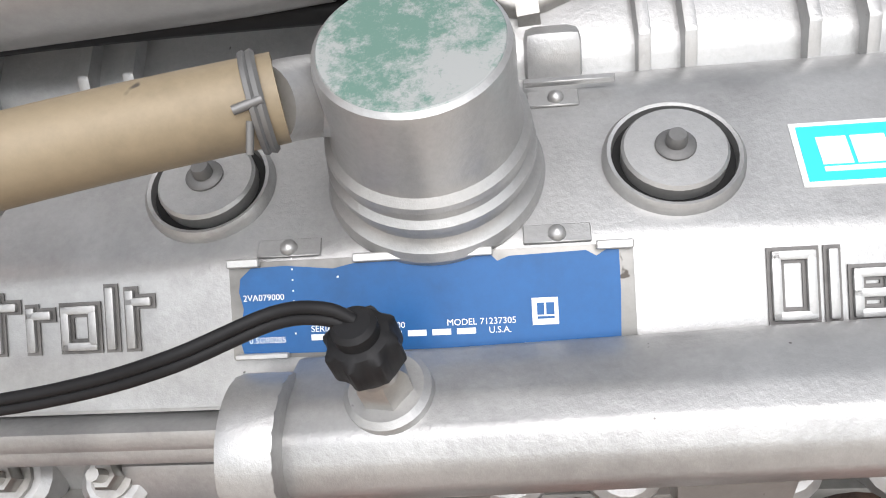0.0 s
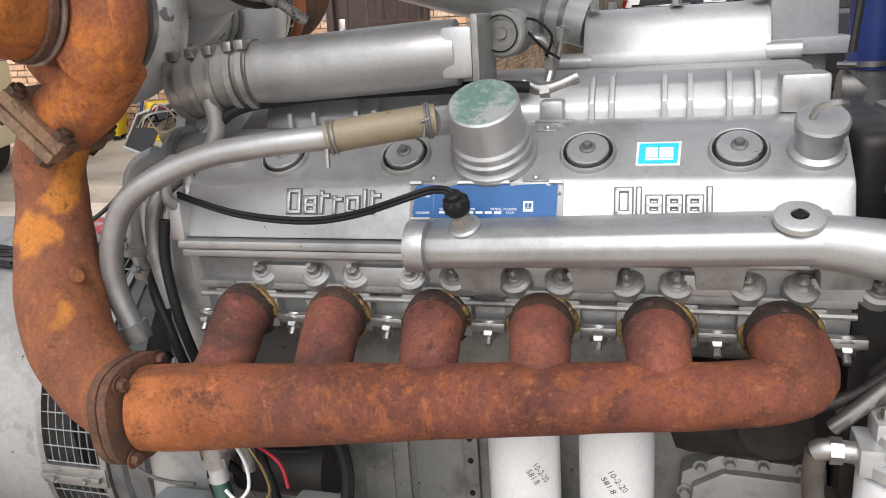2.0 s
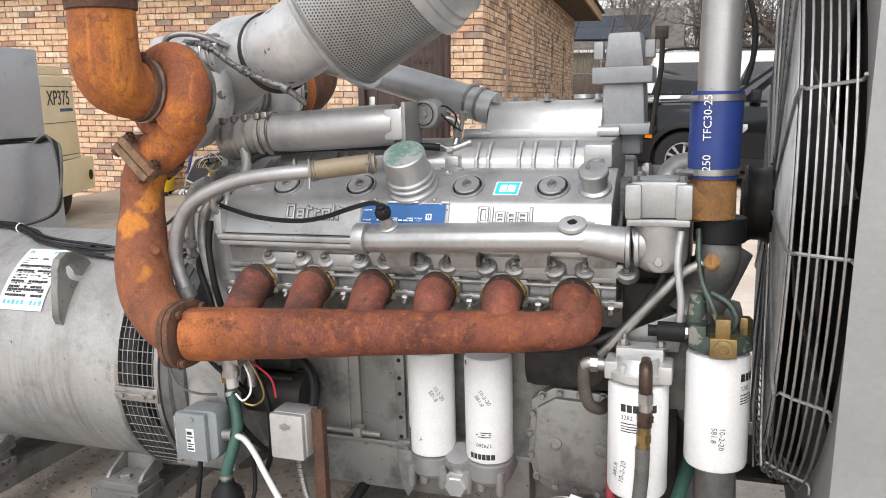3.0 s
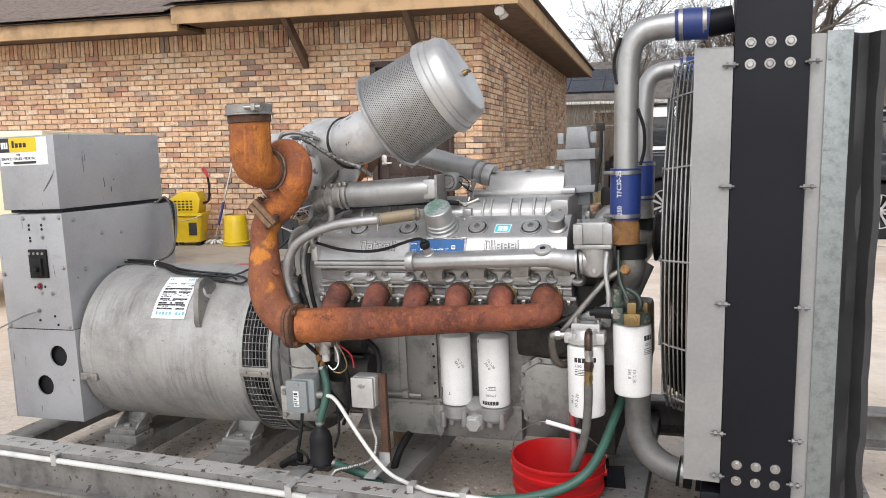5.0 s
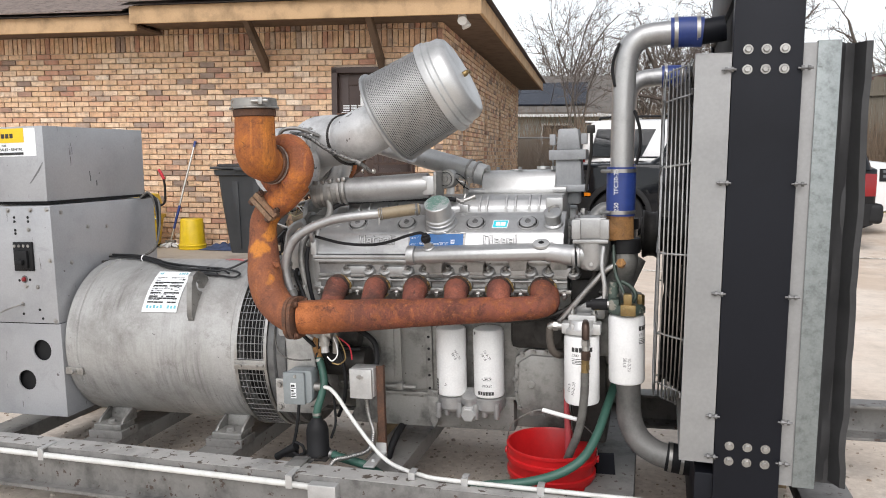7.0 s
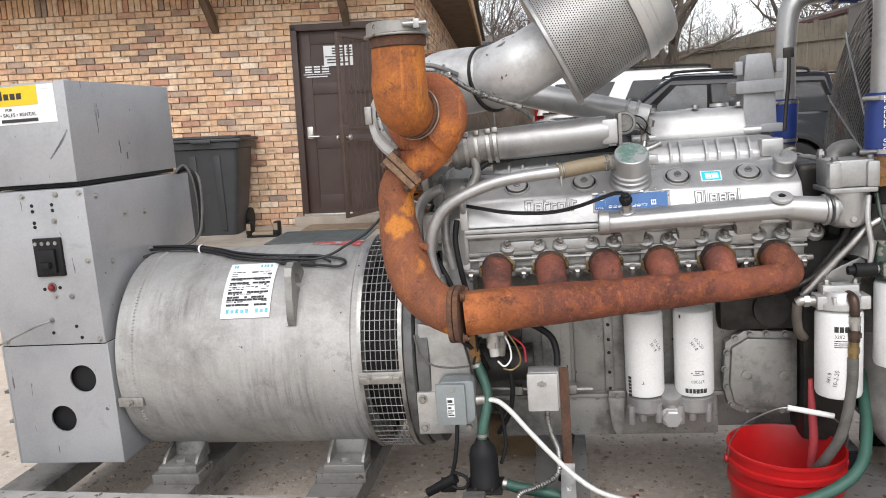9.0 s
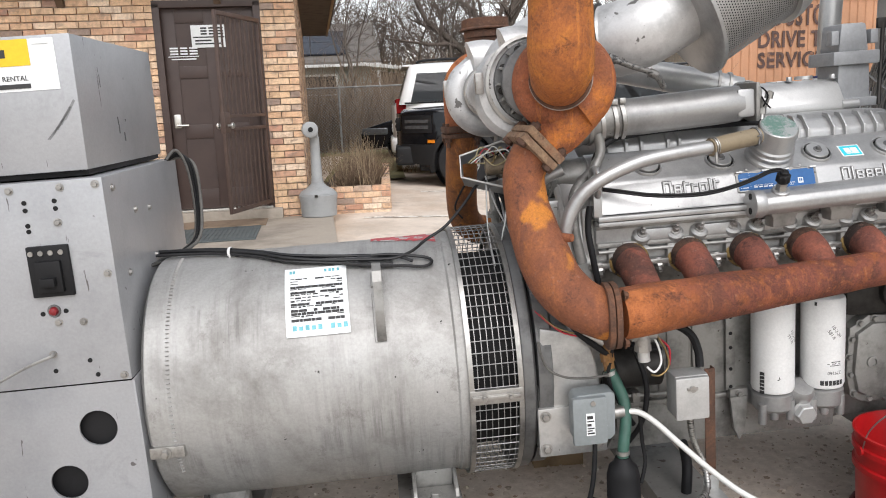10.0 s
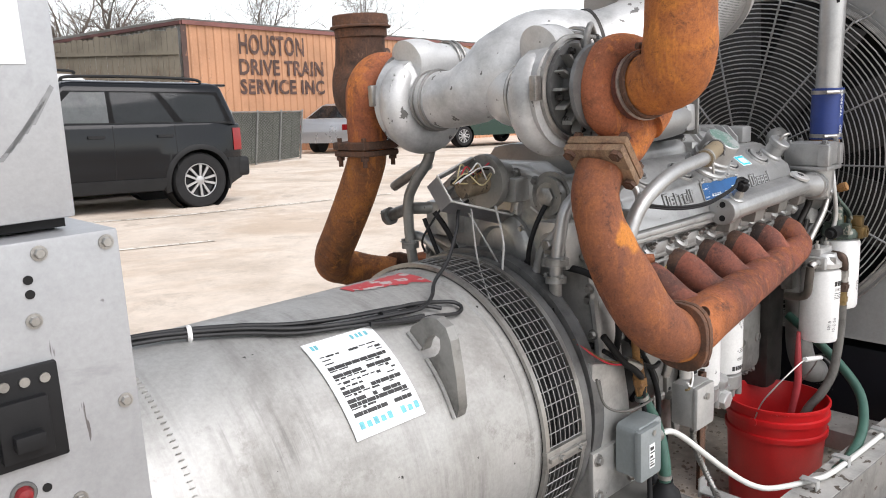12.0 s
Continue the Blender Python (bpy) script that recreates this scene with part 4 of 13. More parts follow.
def steel_skid():
    s = thing("skid_frame", "worn grey steel skid frame with chipped paint", "skid", (-0.3, YC, 0.15))
    for y, d in ((0.28, 1), (2 * YC - 0.28, -1)):
        r = B()
        # the near rail runs out a little towards the radiator
        run = Vector((4.35, -0.218, 0)) if d > 0 else Vector((4.35, 0, 0))
        y0 = 0.335 if d > 0 else y
        prism(r, [(0, 0.155), (0.095, 0.155), (0.095, 0.168), (0.010, 0.170), (0.010, 0.288), (0.095, 0.290), (0.095, 0.303), (0, 0.303)], (-2.6, y0, 0), (0, d, 0), (0, 0, 1), run, 0.002)
        part("side_rail", r, SKIDPAINT, s)
        lip = B()
        prism(lip, [(-0.035, 0.150), (0.01, 0.150), (0.01, 0.163), (-0.035, 0.163)], (-2.6, y0, 0), (0, 1, 0), (0, 0, 1), run) if d > 0 else box(lip, (-2.6, y - 0.01, 0.150), (1.75, y + 0.035, 0.163), 0.002)
        part("lower_flange", lip, SKIDPAINT, s)
        if d > 0:
            wt = prism(B(), [(0.003, 0.3035), (0.092, 0.3035), (0.092, 0.3055), (0.003, 0.3055)], (-2.6, y0, 0), (0, d, 0), (0, 0, 1), run)
            part("worn_top", wt, SKIDTOP, s, "pale chipped paint on the rail's top")
    for x in (-1.95, -1.43, -0.885, -0.2, 0.62, 1.3):
        c = B()
        box(c, (x - 0.085, 0.225 - 0.05 * x, 0.172), (x + 0.075, 2 * YC - 0.29, 0.235), 0.004)
        part("cross_member", c, SKIDPAINT, s)
    for x in (-1.43, -0.885):
        for y in (0.62, 1.08):
            part("pad", box(B(), (x - 0.075, y - 0.055, 0.235), (x + 0.085, y + 0.055, 0.268), 0.003), SKIDPAINT, s)
    for x in (-2.2, -0.4, 1.2):
        for y in (0.27 - 0.05 * x, 2 * YC - 0.33):
            bl = B()
            box(bl, (x - 0.09, y - 0.12, 0.0 + 0.0314 * -x - 0.01), (x + 0.09, y + 0.12, 0.150), 0.005)
            solid("timber_block", bl, TIMBER, "weathered timber block under the skid", "block", (x, y, 0.0), group="blocks under the skid")
    return s


SKIDPAINT = surface("chipped_grey_skid_paint", (0.21, 0.205, 0.195), 0.55, 0.25, 0.42, 7, 90, 0.3, (0.075, 0.055, 0.045), 0.64, 34)
SKIDTOP = surface("pale_chipped_rail_paint", (0.47, 0.46, 0.44), 0.5, 0.3, 0.6, 6, 120, 0.2, (0.10, 0.08, 0.065), 0.60, 26)
TIMBER = surface("weathered_timber", (0.24, 0.17, 0.10), 0.8, 0.0, 0.5, 8, 90, 0.4)
gen_alternator()
gen_cabinet()
steel_skid()

# ---------- the diesel engine ----------
PORTS = [-0.354 + 0.149 * k for k in range(6)]
STUDS = [-0.4285 + 0.149 * k for k in range(7)]
PAIRS = [-0.278 + 0.1465 * k for k in range(6)]
CN = Vector((0, -0.574, 0.819))
CU = Vector((0, 0.819, 0.574))


def on_cover(x, s, h=0.0):
    """A place on the sloping top of the valve cover: s metres up the slope from its front crease."""
    return Vector((x, 0.549, 1.086)) + CU * s + CN * h


REARCAST = surface("dull_grey_engine_paint", (0.50, 0.495, 0.48), 0.32, 0.55, 0.55, 8, 120, 0.15, (0.07, 0.065, 0.06), 0.74, 60)


def engine_block():
    e = thing("engine", "large silver painted V12 diesel engine, grimy low down", "engine", (0.0, YC, 0.33))
    b = B()
    box(b, (-0.43, 0.665, 0.47), (0.50, 2 * YC - 0.665, 0.90), 0.012)
    box(b, (-0.43, 0.70, 0.88), (0.48, 2 * YC - 0.70, 1.10), 0.02)
    part("block", b, SILVER_DIRTY, e)
    p = B()
    prism(p, [(-0.395, 0.335), (0.265, 0.335), (0.265, 0.465), (-0.36, 0.465), (-0.36, 0.40)], (0, 0.672, 0), (1, 0, 0), (0, 0, 1), (0, 2 * (YC - 0.672), 0), 0.012)
    prism(p, [(0.25, 0.337), (0.50, 0.337), (0.50, 0.463), (0.25, 0.463)], (0, 0.725, 0), (1, 0, 0), (0, 0, 1), (0, 2 * (YC - 0.725), 0), 0.012)
    part("oil_pan", p, SILVER_DIRTY, e)
    f = B()
    box(f, (-0.40, 0.655, 0.462), (0.50, 0.68, 0.474), 0.002)
    for k in range(9):
        hexbolt(f, (-0.36 + k * 0.068, 0.664, 0.462), (0, 0, -1), 0.006, 0.006)
    part("pan_flange", f, SILVER_DIRTY, e)
    # raised panels on the block side
    pn = B()
    box(pn, (-0.245, 0.655, 0.49), (-0.16, 0.668, 0.74), 0.006)
    box(pn, (-0.15, 0.657, 0.485), (0.02, 0.667, 0.75), 0.006)
    part("side_panel", pn, SILVER_DIRTY, e)
    hp = B()
    prism(hp, [(0.018 * math.cos(radians(a)) + (0.0), (0.018 * math.sin(radians(a)) + (0.11 if a < 180 else -0.11))) for a in range(0, 360, 20)], (-0.205, 0.657, 0.615), (1, 0, 0), (0, 0, 1), (0, -0.006, 0), 0.002)
    part("raised_slot", hp, SILVER_DIRTY, e)
    st = B()
    box(st, (-0.062, 0.645, 0.485), (-0.036, 0.658, 0.735), 0.004)
    part("strap", st, SILVER_DIRTY, e, "drilled steel strap")
    for z in (0.495, 0.545, 0.605, 0.645, 0.69):
        part("strap_hole", rod(B(), (-0.049, 0.6455, z), (-0.049, 0.6435, z), 0.005, n=12), BLACK, e)
    hk = B()
    prism(hk, [(-0.028, 0.0), (0.022, 0.0), (0.014, -0.10), (-0.002, -0.125), (-0.018, -0.09)], (-0.03, 0.64, 0.47), (1, 0, 0), (0, 0, 1), (0, -0.012, 0), 0.004)
    box(hk, (-0.055, 0.634, 0.462), (-0.005, 0.66, 0.490), 0.003)
    hexbolt(hk, (-0.03, 0.634, 0.476), (0, -1, 0), 0.008, 0.008)
    part("drain_bracket", hk, SILVER_DIRTY, e)
    rl = B()
    sweep(rl, [(-0.40, 0.64, 0.505), (-0.25, 0.635, 0.50), (-0.10, 0.635, 0.498)], 0.007, 8)
    for x in (-0.33, -0.17):
        box(rl, (x, 0.62, 0.488), (x + 0.022, 0.65, 0.515), 0.003)
    part("fuel_line", rl, SILVER_DIRTY, e)
    # gear case cover by the bucket
    g = B()
    pts = [(0.27, 0.50), (0.285, 0.435), (0.315, 0.418), (0.455, 0.412), (0.475, 0.44), (0.475, 0.655), (0.33, 0.662), (0.278, 0.630)]
    prism(g, pts, (0, 0.63, 0), (1, 0, 0), (0, 0, 1), (0, 0.04, 0), 0.006)
    prism(g, [(0.372 + (x - 0.372) * 0.84, 0.540 + (z - 0.54) * 0.84) for x, z in pts], (0, 0.616, 0), (1, 0, 0), (0, 0, 1), (0, 0.03, 0), 0.007)
    lathe(g, [(0.016, 0), (0.016, 0.005), (0.010, 0.006), (0.010, 0.001)], (0.335, 0.616, 0.535), (0, -1, 0), 20)
    lathe(g, [(0.016, 0), (0.016, 0.005), (0.010, 0.006), (0.010, 0.001)], (0.436, 0.616, 0.53), (0, -1, 0), 20)
    part("gear_cover", g, SILVER_DIRTY, e, "cast gear case cover with bolts")
    bl = B()
    for x, z in ((0.280, 0.50), (0.276, 0.55), (0.283, 0.60), (0.305, 0.642), (0.345, 0.652), (0.39, 0.652), (0.44, 0.65), (0.292, 0.445), (0.335, 0.426), (0.38, 0.424), (0.43, 0.422)):
        bl2 = hexbolt(B(), (x, 0.63, z), (0, -1, 0), 0.0075, 0.010)
        part("cover_bolt", bl2, SILVER_DIRTY, e)
    bl.free()
    fr = B()
    box(fr, (0.48, 0.60, 0.34), (0.60, 2 * YC - 0.60, 0.92), 0.015)
    rod(fr, (0.60, YC, 0.66), (0.70, YC, 0.66), 0.09, n=32)
    part("front_gear_case", fr, DARKSTEEL, e)
    part("front_cover", box(B(), (0.478, 0.64, 0.90), (0.565, 2 * YC - 0.64, 1.125), 0.02, 3), DARKSTEEL, e)
    part("bearing_support", prism(B(), [(0.70, 0.90), (0.66, 1.0), (0.74, 1.13), (0.96, 1.13), (1.04, 1.0), (1.0, 0.90)], (0.56, 0, 0), (0, 1, 0), (0, 0, 1), (0.05, 0, 0), 0.012), SILVER_DIRTY, e)
    for yy, zz, rr_ in ((0.86, 1.07, 0.075), (0.70, 0.93, 0.055), (0.85, 0.66, 0.11)):
        pu = lathe(B(), [(0.0, 0.0), (rr_ * 0.5, 0.0), (rr_ * 0.55, 0.008), (rr_, 0.010), (rr_ * 0.92, 0.018), (rr_, 0.026), (rr_ * 0.92, 0.034), (rr_, 0.042), (rr_ * 0.6, 0.044), (0.0, 0.044)], (0.612, yy, zz), (1, 0, 0), 36)
        part("belt_pulley", pu, DARKSTEEL, e)
    for dx in (0.018, 0.034):
        part("drive_belt", sweep(B(), [(0.612 + dx, 0.745, 0.60), (0.612 + dx, 0.650, 0.92), (0.612 + dx, 0.668, 0.968), (0.612 + dx, 0.80, 1.125), (0.612 + dx, 0.86, 1.147), (0.612 + dx, 0.93, 1.10), (0.612 + dx, 0.955, 0.70), (0.612 + dx, 0.90, 0.56), (0.612 + dx, 0.80, 0.56)], 0.0065, 6, closed=True, sub=0), BLACK, e)
    # cylinder head, near bank and far bank
    for s in (1, -1):
        m = Matrix() if s > 0 else Matrix.Translation((0, 2 * YC, 0)) @ Matrix.Diagonal((1, -1, 1, 1))
        h = B()
        prism(h, [(0.562, 0.868), (0.556, 0.93), (0.548, 0.985), (0.72, 1.06), (0.72, 0.868)], (-0.432, 0, 0), (0, 1, 0), (0, 0, 1), (0.905, 0, 0), 0.005)
        bmesh.ops.transform(h, matrix=m, verts=h.verts)
        bmesh.ops.recalc_face_normals(h, faces=h.faces)
        part("cylinder_head", h, SILVER, e)
    ls = B()
    box(ls, (-0.432, 0.540, 0.928), (0.475, 0.562, 0.940), 0.003)
    box(ls, (-0.432, 0.548, 0.972), (0.475, 0.56, 0.984), 0.003)
    sweep(ls, [(-0.43, 0.543, 0.918), (0.475, 0.543, 0.918)], 0.005, 8, sub=0)
    part("head_ledge", ls, SILVER_DIRTY, e)
    for x in PAIRS:
        c = B()
        for d in (-0.042, 0.042):
            lathe(c, [(0.024, 0.0), (0.022, 0.016), (0.017, 0.020), (0.0, 0.020)], (x + d, 0.556, 0.945), (0, -0.75, 0.66), 18)
        box(c, (x - 0.036, 0.538, 0.938), (x + 0.036, 0.556, 0.968), 0.005)
        part("head_clamp", c, SILVER, e)
        for d in (-0.042, 0.042):
            part("head_bolt", nut_stud(B(), Vector((x + d, 0.556, 0.945)) + Vector((0, -0.75, 0.66)) * 0.02, (0, -0.75, 0.66), 0.0085), ZINC, e)
    for x in PORTS:
        q = B()
        box(q, (x - 0.052, 0.540, 0.868), (x + 0.052, 0.57, 0.928), 0.006)
        part("exhaust_port", q, SILVER_DIRTY, e)
    # rear gear case and flywheel housing
    r = B()
    prism(r, [(0.56, 0.86), (0.58, 1.03), (0.66, 1.12), (0.76, 1.17), (0.94, 1.17), (1.04, 1.12), (1.12, 1.03), (1.14, 0.86), (1.16, 0.62), (1.05, 0.42), (0.85, 0.34), (0.65, 0.42), (0.54, 0.62)], (-0.50, 0, 0), (0, 1, 0), (0, 0, 1), (0.075, 0, 0), 0.01)
    part("rear_gear_case", r, REARCAST, e)
    rb = B()
    for a in range(0, 360, 24):
        t = radians(a)
        hexbolt(rb, (-0.50, YC + 0.265 * math.cos(t), 0.80 + 0.30 * math.sin(t)), (-1, 0, 0), 0.009, 0.009)
    pieces("rear_bolt", rb, ZINC, e)
    rc = B()
    lathe(rc, [(0.098, 0.0), (0.098, 0.014), (0.088, 0.024), (0.062, 0.028), (0.055, 0.015), (0.0, 0.015)], (-0.50, 0.845, 0.955), (-1, 0, 0), 36)
    part("round_cover", rc, REARCAST, e, "round cast inspection cover")
    for k in range(6):
        t = radians(60 * k + 20)
        part("cover_bolt", hexbolt(B(), (-0.515, 0.845 + 0.092 * math.cos(t), 0.955 + 0.092 * math.sin(t)), (-1, 0, 0), 0.007, 0.008), ZINC, e)
    for p, q in (((-0.56, 0.985, 0.98), (-0.49, 1.07, 1.07)), ((-0.57, 0.60, 0.94), (-0.49, 0.68, 1.05)), ((-0.55, 0.76, 1.08), (-0.48, 0.95, 1.14))):
        part("rear_casting", box(B(), p, q, 0.013), REARCAST, e)
    for p, q, rr in (((-0.58, 0.64, 1.0), (-0.49, 0.64, 1.0), 0.026), ((-0.57, 0.70, 0.82), (-0.49, 0.70, 0.82), 0.032), ((-0.57, 1.02, 0.85), (-0.49, 1.02, 0.85), 0.035), ((-0.53, 0.68, 1.10), (-0.42, 0.66, 1.10), 0.045), ((-0.55, 0.94, 0.78), (-0.49, 0.94, 0.78), 0.028), ((-0.55, 0.75, 0.90), (-0.49, 0.75, 0.90), 0.02)):
        cb = rod(B(), p, q, rr, n=24)
        lathe(cb, [(rr * 1.25, 0.0), (rr * 1.25, 0.012), (rr, 0.016)], Vector(p) + Vector((0.012, 0, 0)), (1, 0, 0), 24)
        part("rear_boss", cb, SILVER_DIRTY, e)
        part("boss_plug", hexbolt(B(), p, (-1, 0, 0), rr * 0.5, 0.012), ZINC, e)
    rim = [(0.575, 0.87), (0.597, 1.02), (0.67, 1.10), (0.76, 1.148), (0.94, 1.148), (1.03, 1.10), (1.103, 1.02), (1.125, 0.87), (1.14, 0.63), (1.04, 0.44), (0.85, 0.36), (0.66, 0.44), (0.56, 0.63)]
    rr_ = B()
    sweep(rr_, [(-0.502, a_, b_) for a_, b_ in rim] + [(-0.502, *rim[0])], 0.012, 8, sub=4)
    part("rear_rim", rr_, REARCAST, e)
    for k in range(len(rim)):
        (a0, b0), (a1, b1) = rim[k], rim[(k + 1) % len(rim)]
        for f_ in (0.15, 0.65):
            yy, zz = a0 + (a1 - a0) * f_, b0 + (b1 - b0) * f_
            part("rim_bolt", hexbolt(B(), (-0.512, yy, zz), (-1, 0, 0), 0.009, 0.011), SILVER_DIRTY, e)
    for p, q in (((-0.506, 0.70, 0.98), (-0.506, 0.61, 1.01)), ((-0.506, 0.80, 1.05), (-0.506, 0.78, 1.13)), ((-0.506, 0.92, 1.04), (-0.506, 0.96, 1.13)), ((-0.506, 0.96, 0.93), (-0.506, 1.09, 0.96)), ((-0.506, 0.75, 0.87), (-0.506, 0.62, 0.80)), ((-0.506, 0.93, 0.87), (-0.506, 1.06, 0.78))):
        part("rear_rib", sweep(B(), [p, Vector(p).lerp(Vector(q), 0.5), q], [0.015, 0.012, 0.010], 10), REARCAST, e)
    # ends of the two cylinder heads with core plugs
    for s_ in (1, -1):
        yy = 0.64 if s_ > 0 else 1.06
        part("head_end", box(B(), (-0.462, yy - 0.075, 0.885), (-0.425, yy + 0.075, 1.03), 0.012), REARCAST, e)
        for dy, dz in ((-0.05, 0.02), (0.05, 0.02), (0.0, 0.11)):
            part("core_plug", lathe(B(), [(0.017, 0.0), (0.016, 0.004), (0.012, 0.003), (0.0, 0.002)], (-0.462, yy + dy, 0.90 + dz), (-1, 0, 0), 20), ZINC, e)
    lo_ = B()
    sweep(lo_, [(-0.435, 0.530 + 0.030 * math.cos(radians(a_)), 1.092 + 0.034 * math.sin(radians(a_))) for a_ in range(0, 360, 20)], 0.0085, 10, closed=True, sub=0)
    box(lo_, (-0.446, 0.512, 1.01), (-0.424, 0.552, 1.068), 0.004)
    part("lifting_eye", lo_, SILVER, e, "silver steel lifting eye")
    # flywheel housing
    fw = B()
    lathe(fw, [(0.20, -0.60), (0.345, -0.60), (0.345, -0.565), (0.30, -0.55), (0.285, -0.50), (0.20, -0.50)], (0, YC, 0.625), (1, 0, 0), 72)
    part("flywheel_housing", fw, DARKGREY, e)
    sh = B()
    prism(sh, [(-0.602, 0.415), (-0.438, 0.425), (-0.438, 0.545), (-0.452, 0.64), (-0.47, 0.72), (-0.592, 0.75), (-0.602, 0.56)], (0, 0.515, 0), (1, 0, 0), (0, 0, 1), (0, 0.16, 0), 0.008)
    box(sh, (-0.608, 0.505, 0.418), (-0.436, 0.52, 0.545), 0.004)
    part("engine_mount", sh, REARCAST, e, "silver cast mounting shoulder")
    for x, z in ((-0.59, 0.525), (-0.59, 0.44), (-0.46, 0.44), (-0.46, 0.53)):
        part("mount_bolt", hexbolt(B(), (x, 0.505, z), (0, -1, 0), 0.010, 0.010), ZINC, e)
    return e


def valve_cover(e_name, far=False):
    v = thing(e_name, "silver valve cover with round caps, sticker and raised lettering" if not far else "silver valve cover of the far cylinder bank", "valve cover", (0.0, 0.60, 1.0))
    prof = [(0.520, 1.012), (0.526, 1.024), (0.549, 1.086), (0.634, 1.1455), (0.662, 1.151), (0.690, 1.142), (0.70, 1.02)]
    m = Matrix() if not far else Matrix.Translation((0, 2 * YC, 0)) @ Matrix.Diagonal((1, -1, 1, 1))

    def P(name, bm, mat, parent, label=""):
        if far:
            bmesh.ops.transform(bm, matrix=m, verts=bm.verts)
            bmesh.ops.recalc_face_normals(bm, faces=bm.faces)
        return part(name, bm, mat, parent, label)
    P("shell", prism(B(), prof, (-0.430, 0, 0), (0, 1, 0), (0, 0, 1), (0.895, 0, 0), 0.009), SILVER, v)
    lip = B()
    box(lip, (-0.436, 0.508, 0.998), (0.470, 0.56, 1.011), 0.004)
    box(lip, (-0.434, 0.515, 0.985), (0.470, 0.56, 0.996), 0.003)
    P("flange", lip, SILVER, v)
    for x in (-0.287, -0.100, 0.152, 0.337):
        c = B()
        o = on_cover(x, 0.050)
        lathe(c, [(0.037, 0.0), (0.0365, 0.004), (0.0345, 0.0065), (0.0325, 0.006), (0.0315, -0.003)], o, CN, 44, close_ends=False)
        cap = P("cap_seat", c, SILVER, v)
        d = B()
        lathe(d, [(0.0272, -0.002), (0.0275, 0.0085), (0.026, 0.0105), (0.012, 0.011), (0.0, 0.011)], o, CN, 44)
        P("cap_disc", d, SILVER, cap)
        # flat black ring: shade of the deep gap round the disc, as colour
        k = B()
        lathe(k, [(0.0318, 0.0005), (0.0268, 0.0005)], o, CN, 44, close_ends=False)
        P("cap_gap", k, HOLE, cap)
        n = B()
        lathe(n, [(0.0105, 0.0108), (0.0105, 0.0122), (0.0085, 0.0135)], o, CN, 24)
        lathe(n, [(0.0055, 0.012), (0.0055, 0.0185), (0.0045, 0.020)], o, CN, 18)
        P("cap_bolt", n, DARKGREY, cap)
    if far:
        return v
    # sticker
    s = B()
    q = on_cover(0.241, 0.047)
    prism(s, [(-0.028, -0.021), (0.026, -0.021), (0.028, 0.021), (-0.027, 0.021)], q, (1, 0, 0), CU, CN * 0.0008)
    stk = part("sticker", s, WHITEPAPER, v, "cyan square sticker with white border")
    s = B()
    prism(s, [(-0.025, -0.018), (0.023, -0.018), (0.025, 0.018), (-0.024, 0.018)], q + CN * 0.0007, (1, 0, 0), CU, CN * 0.0006)
    part("cyan_field", s, CYAN, stk)
    s = B()
    bars(s, q + CN * 0.0012, (1, 0, 0), CU, [(-0.016, -0.001, -0.008, 0.018), (0.001, 0.018, -0.008, 0.018), (-0.016, 0.018, -0.0125, 0.003)])
    part("brand_mark", s, WHITEPAPER, stk)
    # blue data plate on the front face
    F = Vector((0, 0.023, 0.062)).normalized()
    N = Vector((1, 0, 0)).cross(F)
    p0 = Vector((-0.081, 0.5312, 1.0385))
    fr = B()
    w, hh = 0.206, 0.050
    prism(fr, [(0, 0), (w, 0), (w, hh), (0, hh)], p0 + N * 0.0005, (1, 0, 0), F, N * 0.0022, 0.0004)
    plate = part("plate_holder", fr, SILVER_DIRTY, v, "metal plate holder")
    cl = B()
    for a, b in ((0.0, 0.017), (0.066, 0.137), (0.188, 0.206)):
        box(cl, (a, -0.0005, 0), (b, 0.0040, 0.0045), 0.0006, 1, Matrix((Vector((1, 0, 0)), F, N)).transposed().to_4x4())
    bmesh.ops.translate(cl, verts=cl.verts, vec=p0 + F * (hh - 0.002) + N * 0.002)
    c2 = B()
    for a, b in ((0.002, 0.03), (0.150, 0.170), (0.172, 0.206)):
        box(c2, (a, 0, 0), (b, 0.003, 0.0045), 0.0006, 1, Matrix((Vector((1, 0, 0)), F, N)).transposed().to_4x4())
    bmesh.ops.translate(c2, verts=c2.verts, vec=p0 + N * 0.002)
    pieces("holder_clip", cl, SILVER_PALE, plate)
    pieces("holder_clip", c2, SILVER_PALE, plate)
    bl = B()
    outline = [(0.004, 0.012), (0.006, 0.003), (0.10, 0.002), (0.198, 0.003), (0.199, 0.03), (0.199, 0.054), (0.193, 0.0545), (0.188, 0.051), (0.183, 0.0545), (0.145, 0.0535), (0.139, 0.051), (0.136, 0.0545), (0.066, 0.054), (0.055, 0.0515), (0.03, 0.0545), (0.012, 0.054), (0.006, 0.048), (0.005, 0.04), (0.007, 0.03)]
    outline = [(a_, b_ * 0.87) for a_, b_ in outline]
    prism(bl, outline, p0 + N * 0.0028, (1, 0, 0), F, N * 0.0005)
    blue = part("blue_label", bl, BLUEPLATE, plate, "blue foil data label with torn edges")
    o = p0 + N * 0.0035
